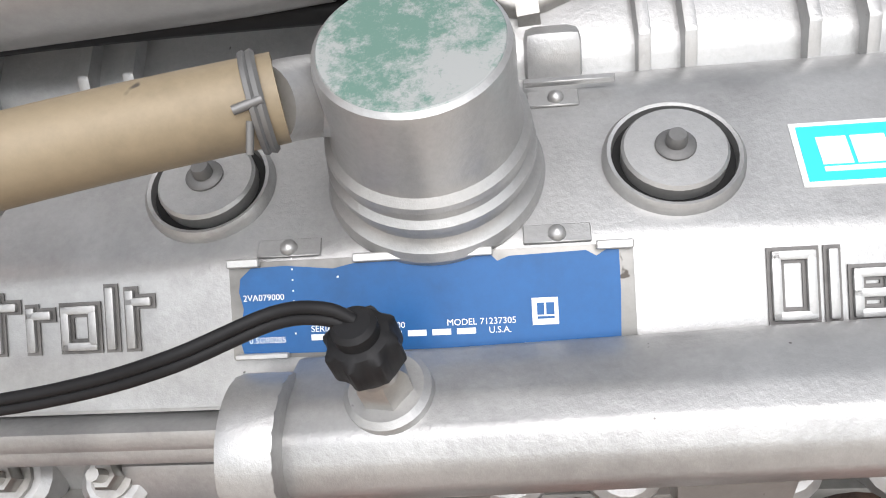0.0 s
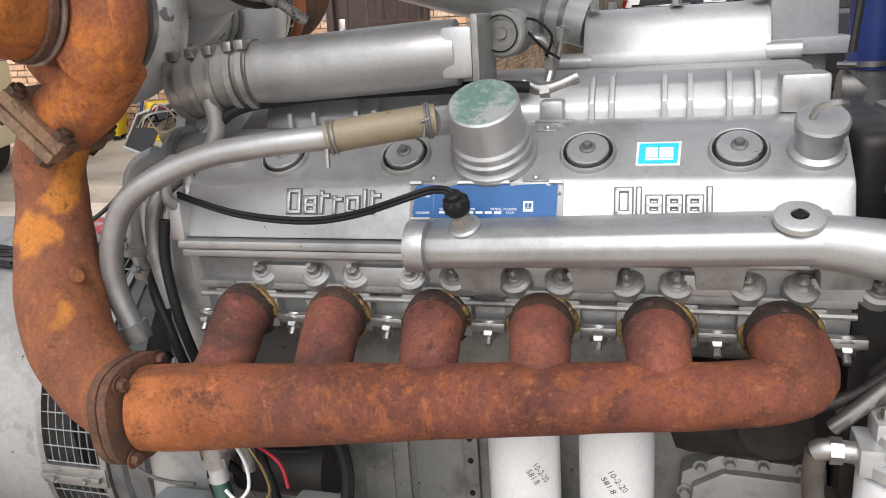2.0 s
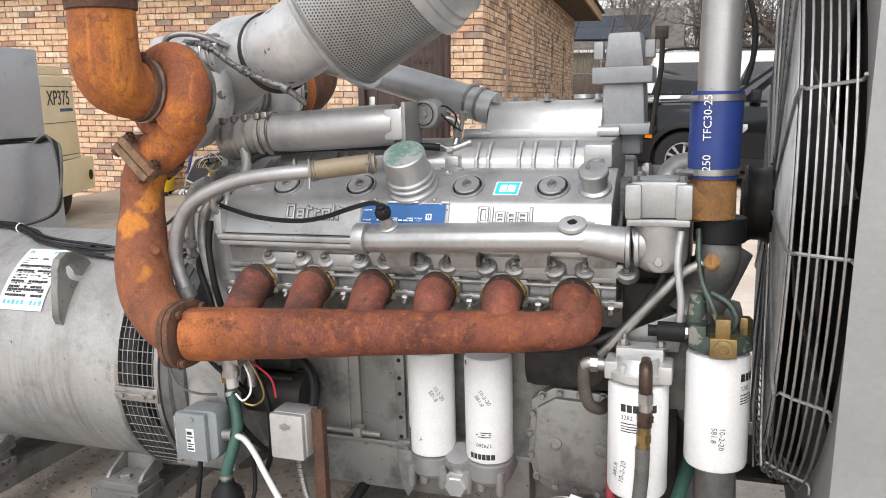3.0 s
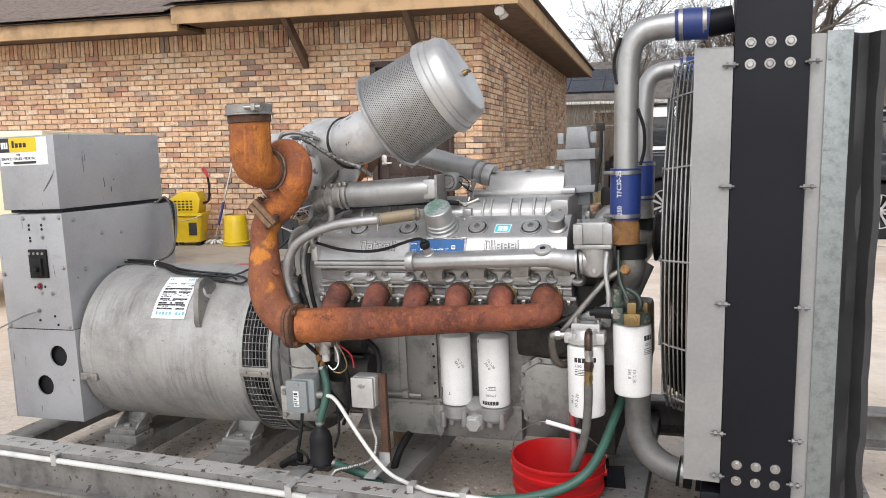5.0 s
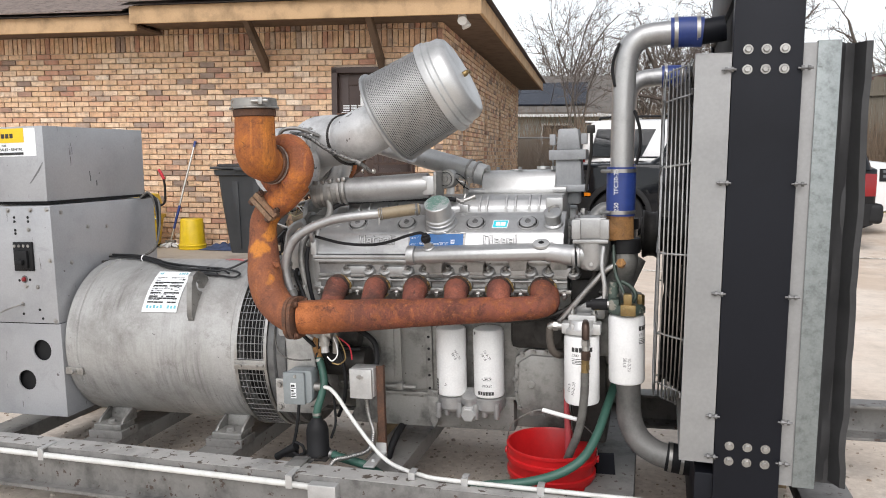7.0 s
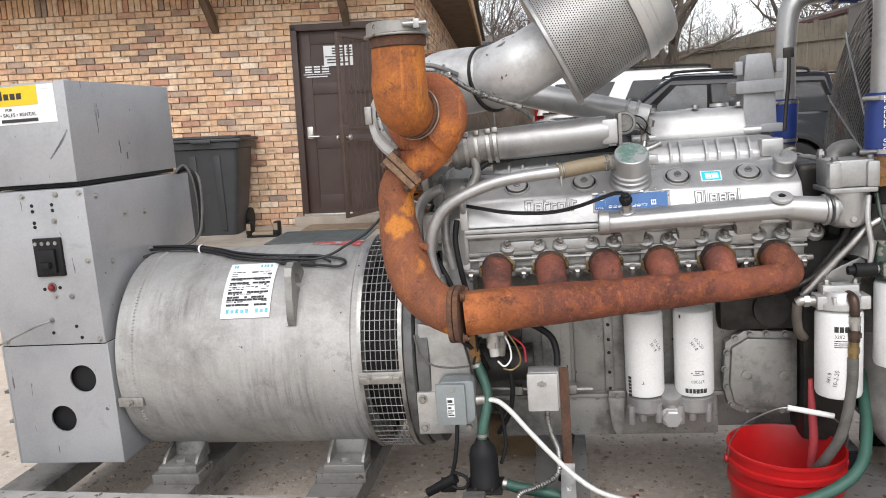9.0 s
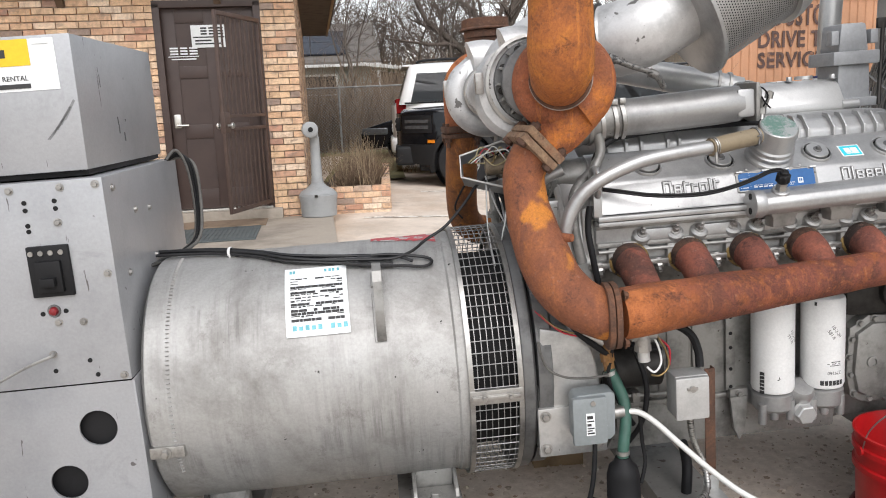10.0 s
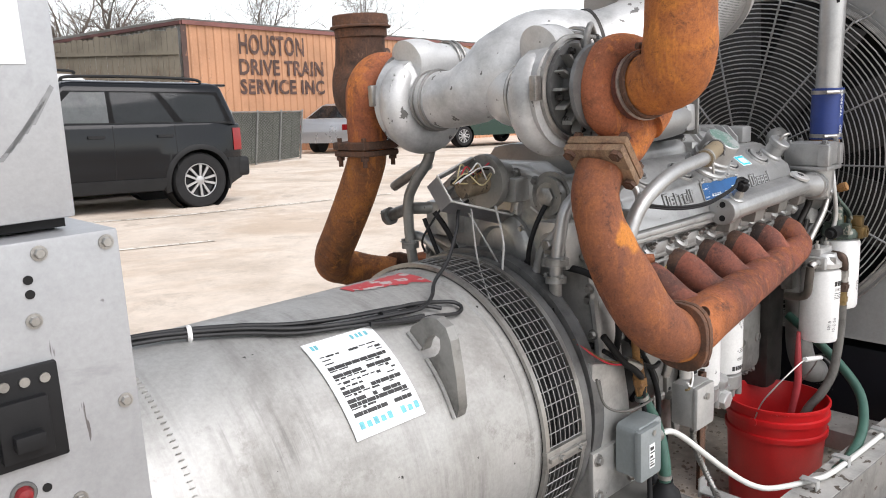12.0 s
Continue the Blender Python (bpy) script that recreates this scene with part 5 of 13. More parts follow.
    for txt, x, y, sz in (("2VA079000", 0.007, 0.030, 0.0046), ("SERIAL NO. 12VA079000", 0.042, 0.0128, 0.0046), ("MODEL 71237305", 0.112, 0.0130, 0.0046), ("U.S.A.", 0.133, 0.0085, 0.0046), ("0.5G98285", 0.009, 0.008, 0.0044)):
        lettering(txt, sz, WHITEPAPER, blue, o + Vector((x, 0, 0)) + F * y, (1, 0, 0), F, 0.0001)
    k = B()
    bars(k, o, (1, 0, 0), F, [(0.042 + i * 0.0125, 0.0515 + i * 0.0125, 0.0085, 0.003) for i in range(7)] + [(0.0335, 0.0342, 0.012 + i * 0.0055, 0.0009) for i in range(8)] + [(0.057, 0.058, 0.040, 0.001)] + [(0.155, 0.168, 0.0115, 0.0135)], t=0.0002)
    tagged(part("fine_print", k, WHITEPAPER, blue), kind="stuff")
    k = B()
    bars(k, o + N * 0.0003, (1, 0, 0), F, [(0.1575, 0.1610, 0.0165, 0.006), (0.1620, 0.1660, 0.0165, 0.006), (0.1575, 0.166, 0.0145, 0.0012)], t=0.0002)
    part("printed_logo", k, BLUEPLATE, blue)
    # rivets above the plate
    for x in (-0.050, 0.0885):
        t = B()
        pt = on_cover(x, 0.006)
        box(t, (x - 0.017, -0.005, 0.0), (x + 0.017, 0.006, 0.0012), 0.0005, 1, Matrix.Translation((0, pt.y, pt.z)) @ Matrix((Vector((1, 0, 0)), CU, CN)).transposed().to_4x4())
        lathe(t, [(0.0048, 0.001), (0.0044, 0.003), (0.0028, 0.0048), (0.0, 0.0054)], pt, CN, 16)
        part("rivet_tab", t, SILVER, v)
    t = B()
    pt = on_cover(0.094, 0.099)
    box(t, (0.078, -0.006, 0.0), (0.107, 0.006, 0.0015), 0.0006, 1, Matrix.Translation((0, pt.y, pt.z)) @ Matrix((Vector((1, 0, 0)), CU, CN)).transposed().to_4x4())
    lathe(t, [(0.0048, 0.001), (0.0044, 0.003), (0.0028, 0.0048), (0.0, 0.0054)], pt, CN, 16)
    box(t, (0.076, 0.008, 0.002), (0.128, 0.012, 0.006), 0.0006, 1, Matrix.Translation((0, pt.y, pt.z)) @ Matrix((Vector((1, 0, 0)), CU, CN)).transposed().to_4x4())
    part("rivet_tab", t, SILVER, v)
    # raised cast lettering, as plain raised shapes
    def glyphs(x0, shapes, nm):
        x = x0
        for kind, w_, h_ in shapes:
            g, shade_bm = B(), B()
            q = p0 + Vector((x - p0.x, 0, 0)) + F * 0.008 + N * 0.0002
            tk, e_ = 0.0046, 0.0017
            if kind == "bar":
                strokes = [(0, tk, 0, h_)]
            elif kind == "hook":
                strokes = [(0, tk, 0, h_), (0, w_, h_ * 0.72, h_ * 0.72 + tk)]
            else:
                strokes = [(0, tk, 0, h_), (w_ - tk, w_, 0.002, h_ - 0.002), (0, w_, 0, tk), (0, w_, h_ - tk, h_)]
                if kind == "loop2":
                    strokes.append((0, w_, h_ * 0.5 - tk / 2, h_ * 0.5 + tk / 2))
            for i, (a, b, c, d) in enumerate(strokes):
                prism(g, [(a, c), (b, c), (b, d), (a, d)], q, (1, 0, 0), F, N * 0.0032, 0.0010)
                # wider dark slip under each stroke: paints the shade along its edges
                prism(shade_bm, [(a - e_, c - e_), (b + e_, c - e_), (b + e_, d + e_), (a - e_, d + e_)], q, (1, 0, 0), F, N * (0.0006 + 0.00006 * i))
            part("letter_shade_edge", shade_bm, LETTERSHADE, v)
            part("raised_mark", g, SILVER, v)
            x += w_ + 0.0055
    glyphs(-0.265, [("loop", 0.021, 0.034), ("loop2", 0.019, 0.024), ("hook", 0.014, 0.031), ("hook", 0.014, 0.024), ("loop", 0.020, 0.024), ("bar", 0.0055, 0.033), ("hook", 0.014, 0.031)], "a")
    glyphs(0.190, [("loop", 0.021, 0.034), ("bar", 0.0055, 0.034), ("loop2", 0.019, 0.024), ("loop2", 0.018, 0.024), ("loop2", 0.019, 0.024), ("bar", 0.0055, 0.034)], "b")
    ov = B()
    q = on_cover(-0.372, 0.045)
    for f_ in (1.0, 0.6):
        pts = [q + Vector((1, 0, 0)) * (0.017 * f_ * math.cos(radians(a))) + CU * (0.011 * f_ * math.sin(radians(a))) for a in range(0, 360, 15)]
        sweep(ov, pts, 0.0015, 6, closed=True, sub=0)
    part("oval_mark", ov, SILVER, v)
    # oil filler
    f = B()
    o = on_cover(0.425, 0.048)
    lathe(f, [(0.034, 0.0), (0.033, 0.006), (0.0265, 0.010), (0.0265, 0.036), (0.030, 0.038), (0.0305, 0.050), (0.028, 0.053), (0.010, 0.054), (0.0, 0.054)], o, CN, 36)
    fil = part("oil_filler_cap", f, SILVER, v, "silver oil filler neck with wing cap")
    hnd = B()
    q = o + CN * 0.054
    sweep(hnd, [q - Vector((0.012, 0, 0)), q + CN * 0.016 + Vector((-0.006, 0, 0)), q + CN * 0.022 + Vector((0.01, -0.004, 0)), q + CN * 0.02 + Vector((0.022, 0, 0))], 0.004, 8, sub=4)
    part("wing_handle", hnd, ZINC, fil)
    return v


def breather():
    o = on_cover(0.0265, 0.050)
    b = thing("breather", "silver crankcase breather with worn green paint on its lid", "breather", tuple(o))
    c = B()
    lathe(c, [(0.0585, 0.0), (0.0588, 0.003), (0.0572, 0.0085), (0.0535, 0.0115), (0.0520, 0.014), (0.0518, 0.0195), (0.0548, 0.0222), (0.0545, 0.0255), (0.0512, 0.0285), (0.0500, 0.0330), (0.0530, 0.0358), (0.0524, 0.0392), (0.0488, 0.0430), (0.0470, 0.0500), (0.0465, 0.0885), (0.0455, 0.0925), (0.0430, 0.0945), (0.0, 0.0945)], o, CN, 72)
    part("body", c, SILVER, b, sharp=20)
    ld = B()
    lathe(ld, [(0.0432, 0.0946), (0.0425, 0.0952), (0.0, 0.0952)], o, CN, 64)
    part("lid_paint", ld, GREENLID, b, "worn green lid")
    ax = o + CN * 0.066
    p = B()
    sweep(p, [ax - Vector((0.030, 0.002, 0)), ax - Vector((0.052, 0.004, 0.0)), Vector((-0.040, 0.5245, 1.1705))], [0.0225, 0.0195, 0.0185], 28)
    part("outlet", p, SILVER, b)
    h = thing("breather_pipe", "bent silver breather pipe with tan fabric hose and wire clamps", "pipe", (-0.5, 0.475, 0.87))
    a0, a1 = Vector((-0.033, 0.526, 1.173)), Vector((-0.170, 0.486, 1.158))
    ho = B()
    sweep(ho, [a0, (a0 + a1) / 2 + Vector((0, 0, 0.001)), a1], 0.0205, 24, sub=8)
    part("hose", ho, TAN, h, "tan fabric hose")
    cl = B()
    d = (a1 - a0).normalized()
    for f_ in (0.03, 0.055):
        ring(cl, a0 + d * 0.138 * f_ + d * 0.004, d, 0.0215, 0.0022, 28, 6)
    rod(cl, a0 + d * 0.008 + Vector((0, -0.0215, -0.004)), a0 + d * 0.008 + Vector((-0.002, -0.0235, -0.018)), 0.0018, n=10)
    rod(cl, a0 + d * 0.001 + Vector((0, -0.0225, 0.004)), a0 + d * 0.014 + Vector((0, -0.0225, 0.002)), 0.0022, n=10)
    part("wire_clamp", cl, DARKGREY, h)
    c2 = B()
    ring(c2, a1 - d * 0.006, d, 0.0215, 0.0022, 28, 6)
    ring(c2, a1 - d * 0.012, d, 0.0215, 0.0018, 28, 6)
    rod(c2, a1 - d * 0.008 + Vector((0, -0.02, -0.012)), a1 - d * 0.008 + Vector((0, -0.022, -0.036)), 0.0033, n=8)
    part("wire_clamp", c2, ZINC, h)
    pp = B()
    sweep(pp, [a1 - d * 0.01, (-0.256, 0.478, 1.152), (-0.345, 0.474, 1.139), (-0.432, 0.472, 1.108), (-0.488, 0.472, 1.070), (-0.522, 0.474, 1.008), (-0.530, 0.477, 0.945), (-0.514, 0.482, 0.872)], 0.0165, 20, sub=6)
    part("tube", pp, SILVER, h)
    part("lower_collar", rod(B(), (-0.517, 0.481, 0.888), (-0.511, 0.483, 0.862), 0.021, n=20), SILVER_DIRTY, h)
    # the second, smaller pipe behind it
    p2 = thing("dipstick_pipe", "thin bent grey pipe behind the breather pipe", "pipe", (-0.5, 0.55, 0.9))
    q = B()
    sweep(q, [(-0.405, 0.60, 1.205), (-0.40, 0.60, 1.16), (-0.425, 0.59, 1.115), (-0.468, 0.56, 1.085), (-0.488, 0.54, 1.05), (-0.49, 0.53, 0.98), (-0.475, 0.53, 0.90)], 0.013, 14)
    part("tube", q, SILVER_DIRTY, p2)


def green_lid():
    m, t, b = material("worn_green_lid_paint")
    co = coords(t)
    n = noise_tex(t, co, 95, 8, 0.85)
    big = noise_tex(t, co, 16, 3, 0.6)
    k = ramp(t, mix(t, 0.45, n, big), [(0.45, (0, 0, 0)), (0.53, (1, 1, 1))])
    c = mix(t, k, (0.12, 0.215, 0.18), (0.33, 0.345, 0.34))
    t.links.new(c, b.inputs["Base Color"])
    b.inputs["Roughness"].default_value = 0.5
    b.inputs["Metallic"].default_value = 0.25
    return m


GREENLID = green_lid()


def rising(bm):
    for v in bm.verts:
        v.co.z += 0.004 + 0.035 * max(0.0, v.co.x)
    return bm


def water_manifold():
    w = thing("water_manifold", "silver cast coolant manifold along the cylinder head", "manifold", (0.2, 0.49, 0.98))
    b = B()
    prof = [(0.478, 0.983), (0.468, 0.996), (0.466, 1.010), (0.472, 1.024), (0.487, 1.033), (0.508, 1.037), (0.524, 1.038), (0.531, 1.031), (0.531, 1.0), (0.525, 0.983)]
    prism(b, prof, (-0.046, 0, 0), (0, 1, 0), (0, 0, 1), (0.480, 0, 0), 0.004)
    sweep(b, [(0.415, 0.498, 1.007), (0.45, 0.496, 1.003), (0.478, 0.493, 0.998), (0.503, 0.490, 0.995)], [0.031, 0.032, 0.034, 0.0355], 32)
    part("body", rising(b), SILVER, w)
    e = B()
    prism(e, [(0.490 + 0.036 * math.cos(radians(a)), 1.014 + 0.034 * math.sin(radians(a))) for a in range(0, 360, 15)], (-0.070, 0, 0), (0, 1, 0), (0, 0, 1), (0.028, 0, 0), 0.004)
    part("end_flange", e, SILVER, w)
    for z in (0.998, 1.033):
        part("end_hole", rod(B(), (-0.0702, 0.488, z), (-0.0712, 0.488, z), 0.008, n=16), BLACK, w)
    for x in (0.02, 0.167, 0.315, 0.452):
        n = B()
        prism(n, [(-0.052, 0.004), (-0.038, -0.008), (-0.029, -0.022), (-0.027, -0.046), (0.027, -0.046), (0.029, -0.022), (0.038, -0.008), (0.052, 0.004)], (x, 0.490, 0.992), (1, 0, 0), (0, -0.25, 1), (0, 0.05, 0), 0.004)
        part("water_outlet", rising(n), SILVER_DIRTY, w)
    pl = B()
    o = Vector((0.396, 0.486, 1.0560))
    ax = Vector((0, -0.42, 0.91)).normalized()
    lathe(pl, [(0.028, -0.004), (0.0275, 0.003), (0.024, 0.005), (0.010, 0.0055), (0.009, 0.002), (0.0, 0.002)], o, ax, 36)
    sq = part("square_plug", pl, SILVER_PALE, w, "silver blanking plug with square socket")
    part("socket", box(B(), (-0.007, -0.007, 0.0), (0.007, 0.007, 0.0062), 0, 2, Matrix.Translation(o) @ Vector((0, 0, 1)).rotation_difference(ax).to_matrix().to_4x4() @ pose(0, 0, 0, 0, 0, 40)), BLACK, sq, "dark square socket")
    bo = B()
    o = Vector((0.006, 0.490, 1.041))
    ax = Vector((-0.10, -0.48, 0.87)).normalized()
    lathe(bo, [(0.0215, -0.006), (0.021, 0.002), (0.018, 0.0045), (0.0, 0.0045)], o, ax, 36)
    part("sensor_boss", bo, SILVER, w)
    s = thing("coolant_sensor", "black plastic temperature sensor on a brass hex fitting with cable", "sensor", tuple(o))
    hx = B()
    lathe(hx, [(0.0135, 0.003), (0.0135, 0.018), (0.011, 0.021), (0.011, 0.026)], o, ax, 6)
    lathe(hx, [(0.011, 0.018), (0.011, 0.029)], o, ax, 24)
    part("hex_fitting", hx, ZINC, s, "worn zinc hex fitting")
    cp = B()
    lathe(cp, [(0.0135, 0.0265), (0.0158, 0.031), (0.0158, 0.045), (0.0135, 0.048), (0.0100, 0.049), (0.0100, 0.055), (0.0078, 0.057), (0.0, 0.057)], o, ax, 48)
    u, v_, _ = frame_of(ax)
    for v in cp.verts:
        d = v.co - o
        h = d.dot(ax)
        if 0.028 < h < 0.047:
            k = 1 + 0.085 * math.cos(8 * math.atan2(d.dot(v_), d.dot(u)))
            v.co = o + ax * h + (d - ax * h) * k
    part("cap", cp, BLACK, s, "ribbed black plastic cap")
    cb = B()
    q = o + ax * 0.051
    for d in (0.0, 0.0050):
        sweep(cb, [q + Vector((0.0, 0, d)), q + Vector((-0.012, 0.0, 0.006 + d)), q + Vector((-0.035, 0.002, 0.004 + d)), (-0.075, 0.455, 1.078 + d), (-0.125, 0.462, 1.062 + d), (-0.185, 0.468, 1.051 + d), (-0.25, 0.475, 1.050 + d), (-0.32, 0.485, 1.056 + d), (-0.385, 0.50, 1.068 + d), (-0.425, 0.515, 1.075 + d)], 0.0029, 10, sub=6)
    part("cable", cb, BLACK, s)
    # thermostat housing
    t = thing("thermostat_housing", "silver cast thermostat housing with bolted top", "housing", (0.56, 0.50, 0.98))
    b = B()
    box(b, (0.508, 0.455, 1.074), (0.610, 0.585, 1.143), 0.008)
    part("upper_casting", b, SILVER, t)
    for x in (0.499, 0.589):
        part("corner_pad", box(B(), (x, 0.446, 1.073), (x + 0.030, 0.480, 1.138), 0.006), SILVER, t)
    part("joint_flange", box(B(), (0.502, 0.449, 1.060), (0.616, 0.59, 1.0735), 0.004), SILVER, t)
    b = B()
    lathe(b, [(0.0, -0.004), (0.030, 0.0), (0.044, 0.010), (0.050, 0.026), (0.052, 0.094)], (0.561, 0.505, 0.968), (0, 0, 1), 36)
    part("lower_casting", b, SILVER, t)
    b = B()
    sweep(b, [(0.558, 0.503, 1.020), (0.535, 0.497, 1.020), (0.508, 0.491, 1.018)], 0.0365, 32, sub=3)
    part("inlet_neck", b, SILVER, t)
    bo = B()
    lathe(bo, [(0.022, 0.0), (0.021, 0.006), (0.017, 0.009), (0.0, 0.009)], (0.561, 0.468, 0.992), (0, -1, 0), 24)
    hexbolt(bo, (0.561, 0.461, 0.992), (0, -1, 0), 0.009, 0.008, 0)
    part("drain_plug", bo, SILVER, t)
    for x, y in ((0.517, 0.466), (0.601, 0.466), (0.517, 0.572), (0.601, 0.572)):
        part("bolt", hexbolt(B(), (x, y, 1.142), (0, 0, 1), 0.008, 0.009), DARKGREY, t)
    for x in (0.497, 0.513):
        part("collar", lathe(B(), [(0.034, 0.0), (0.0405, 0.002), (0.0405, 0.009), (0.034, 0.011)], (x, 0.490, 1.0165), (1, 0.05, 0), 32), SILVER, t)
    b = B()
    sweep(b, [(0.560, 0.595, 1.09), (0.566, 0.625, 1.128), (0.588, 0.645, 1.150), (0.625, 0.65, 1.156)], [0.024, 0.028, 0.030, 0.028], 24)
    part("bypass_elbow", b, SILVER_DIRTY, t, "grey bypass elbow behind the housing")
    b = B()
    rod(b, (0.528, 0.595, 1.10), (0.526, 0.60, 1.165), 0.009, n=14)
    lathe(b, [(0.013, 0.0), (0.013, 0.014)], (0.527, 0.597, 1.145), (0, 0.1, 1), 6)
    part("pipe_union", b, ZINC, t)


# dark silver that carries the painted shade round the raised letters
LETTERSHADE = surface("letter_edge_shade", (0.15, 0.145, 0.14), 0.55, 0.4, 0.5, 20, 120, 0.2)
SCREENMETAL = surface("dull_perforated_sheet", (0.36, 0.355, 0.345), 0.45, 0.6, 0.75, 6, 120, 0.05)
RUST_SCALE = rust_material("pale_scaled_rust", (0.26, 0.13, 0.07), (0.09, 0.045, 0.03), (0.27, 0.18, 0.11), 0.5)
# the turbine's inlet flange slopes down towards the engine
TILT = pose(-0.584, 0.487, 1.187, 0, 48, 6)


def exhaust_near():
    m = thing("exhaust_manifold", "rusty six-branch exhaust manifold with orange scale", "exhaust manifold", (0.0, 0.37, 0.78))
    P0, P1 = Vector((-0.430, 0.384, 0.806)), Vector((0.406, 0.482, 0.842))

    def at(x):
        f = (x - P0.x) / (P1.x - P0.x)
        return P0.lerp(P1, f), 0.0605 - 0.0240 * f
    lg = B()
    pts = [at(x)[0] for x in (-0.435, -0.39, -0.2, 0.0, 0.2, 0.33)] + [Vector((0.385, 0.482, 0.845)), Vector((0.412, 0.496, 0.856)), Vector((0.405, 0.530, 0.880))]
    sweep(lg, pts, [0.059, 0.060, 0.0545, 0.048, 0.0435, 0.0405, 0.040, 0.041, 0.042], 40)
    for v in lg.verts:
        n = math.sin(41 * v.co.x + 3 * math.sin(17 * v.co.z)) * math.sin(53 * v.co.z + 29 * v.co.y)
        v.co.z += 0.0008 * n
    part("log", lg, RUST_LOG, m)
    for x in PORTS:
        b = B()
        c, r = at(min(x, 0.34) + 0.0)
        j = at(min(x + 0.010, 0.372))[0]
        sweep(b, [Vector((x, 0.549, 0.893)), Vector((x, 0.532, 0.893)), Vector((x + 0.002, 0.508, 0.886)), Vector((x + 0.006, 0.5 * (0.508 + j.y), 0.5 * (0.882 + j.z))), j], [0.0445, 0.0430, 0.0405, 0.0395, 0.9 * r], 28)
        part("branch", b, RUST_LOG if x > 0.35 else RUST_BRANCH, m)
        sweep_c = sweep(B(), [Vector((x, 0.548, 0.893)), Vector((x, 0.532, 0.893)), Vector((x + 0.0005, 0.522, 0.8905))], [0.0453, 0.0438, 0.0425], 28)
        part("scorched_collar", sweep_c, RUST_SOOT, m, "scorched black and brown collar")
        g = B()
        sweep(g, [Vector((x + 0.046 * math.cos(radians(a)), 0.543 - 0.004 * math.sin(radians(2 * a)), 0.893 + 0.040 * math.sin(radians(a)))) for a in range(0, 360, 15)], 0.0055, 8, closed=True, sub=0)
        part("port_gasket", g, GASKET, m, "burnt golden port gasket")
    for x in STUDS:
        s = B()
        box(s, (x - 0.024, 0.535, 0.878), (x + 0.024, 0.552, 0.892), 0.003)
        nut_stud(s, (x, 0.546, 0.878), (0, -0.75, -0.66), 0.0112)
        lathe(s, [(0.0185, 0.0), (0.018, 0.005), (0.012, 0.008)], (x, 0.551, 0.881), (0, -0.75, -0.66), 20)
        part("stud_clamp", s, ZINC, m)
    fl = B()
    pf = [(0.069 * math.copysign(abs(math.cos(radians(a))) ** 0.75, math.cos(radians(a))), 0.075 * math.copysign(abs(math.sin(radians(a))) ** 0.75, math.sin(radians(a)))) for a in range(0, 360, 15)]
    prism(fl, pf, (-0.452, 0.381, 0.806), (0.10, 1, 0), (0, 0, 1), (0.014, 0, 0), 0.003)
    part("flange", fl, RUST_DARK, m)
    for a in (52, 128, 232, 308):
        t = radians(a)
        part("flange_bolt", hexbolt(B(), (-0.436, 0.381 + 0.068 * math.cos(t), 0.806 + 0.070 * math.sin(t)), (1, 0, 0), 0.009, 0.010), RUST_DARK, m)
    r = thing("exhaust_riser", "rusty orange exhaust riser with bolted flanges", "exhaust pipe", (-0.5, 0.36, 0.78))
    pr = B()
    sweep(pr, [(-0.452, 0.381, 0.806), (-0.475, 0.384, 0.812), (-0.522, 0.395, 0.838), (-0.564, 0.409, 0.884), (-0.588, 0.430, 0.942), (-0.606, 0.459, 1.012), (-0.614, 0.480, 1.075), (-0.614, 0.489, 1.132), (-0.590, 0.490, 1.178)], [0.057, 0.058, 0.0595, 0.0610, 0.0615, 0.0560, 0.0495, 0.0485, 0.0490], 40)
    part("pipe", pr, RUST_RISER, r)
    f2 = B()
    prism(f2, pf, (-0.468, 0.381, 0.806), (0.10, 1, 0), (0, 0, 1), (0.014, 0, 0), 0.003)
    part("flange", f2, RUST_DARK, r)
    bs = B()
    rod(bs, (-0.553, 0.430, 0.985), (-0.528, 0.405, 0.988), 0.013, 0.009, 16)
    part("boss", bs, RUST_RISER, r)
    f3 = B()
    box(f3, (-0.060, -0.066, -0.019), (0.048, 0.066, -0.001), 0.005, 2, TILT)
    part("upper_flange", f3, RUST_SCALE, r)
    # turbocharger
    t = turbo("turbocharger", 1)
    turbo("turbocharger", -1)
    # far bank: the manifold mirrored, the riser with a level flange
    c = copy_thing(m, Matrix())
    c.matrix_world = GEN @ Matrix.Translation((0, 2 * YC, 0)) @ Matrix.Diagonal((1, -1, 1, 1)) @ Matrix.Translation(BASE[m.name])
    c["label"] = "rusty exhaust manifold of the far cylinder bank"
    q = thing("exhaust_riser", "rusty orange exhaust riser of the far cylinder bank", "exhaust pipe", (-0.6, 1.40, 0.85))
    pr = B()
    sweep(pr, [(-0.452, 1.335, 0.812), (-0.505, 1.385, 0.822), (-0.575, 1.418, 0.848), (-0.627, 1.405, 0.868), (-0.663, 1.352, 0.912), (-0.677, 1.285, 0.982), (-0.680, 1.213, 1.078), (-0.677, 1.160, 1.170), (-0.677, 1.150, 1.206)], [0.053, 0.053, 0.053, 0.052, 0.052, 0.051, 0.051, 0.050, 0.050], 36)
    part("pipe", pr, RUST_FAR, q)
    part("upper_flange", box(B(), (-0.736, 1.088, 1.196), (-0.622, 1.212, 1.211), 0.004, 2), RUST_DARK, q)
    for x, yy in ((-0.725, 1.10), (-0.634, 1.10), (-0.725, 1.20), (-0.634, 1.20)):
        b = rod(B(), (x, yy, 1.170), (x, yy, 1.243), 0.006, n=10)
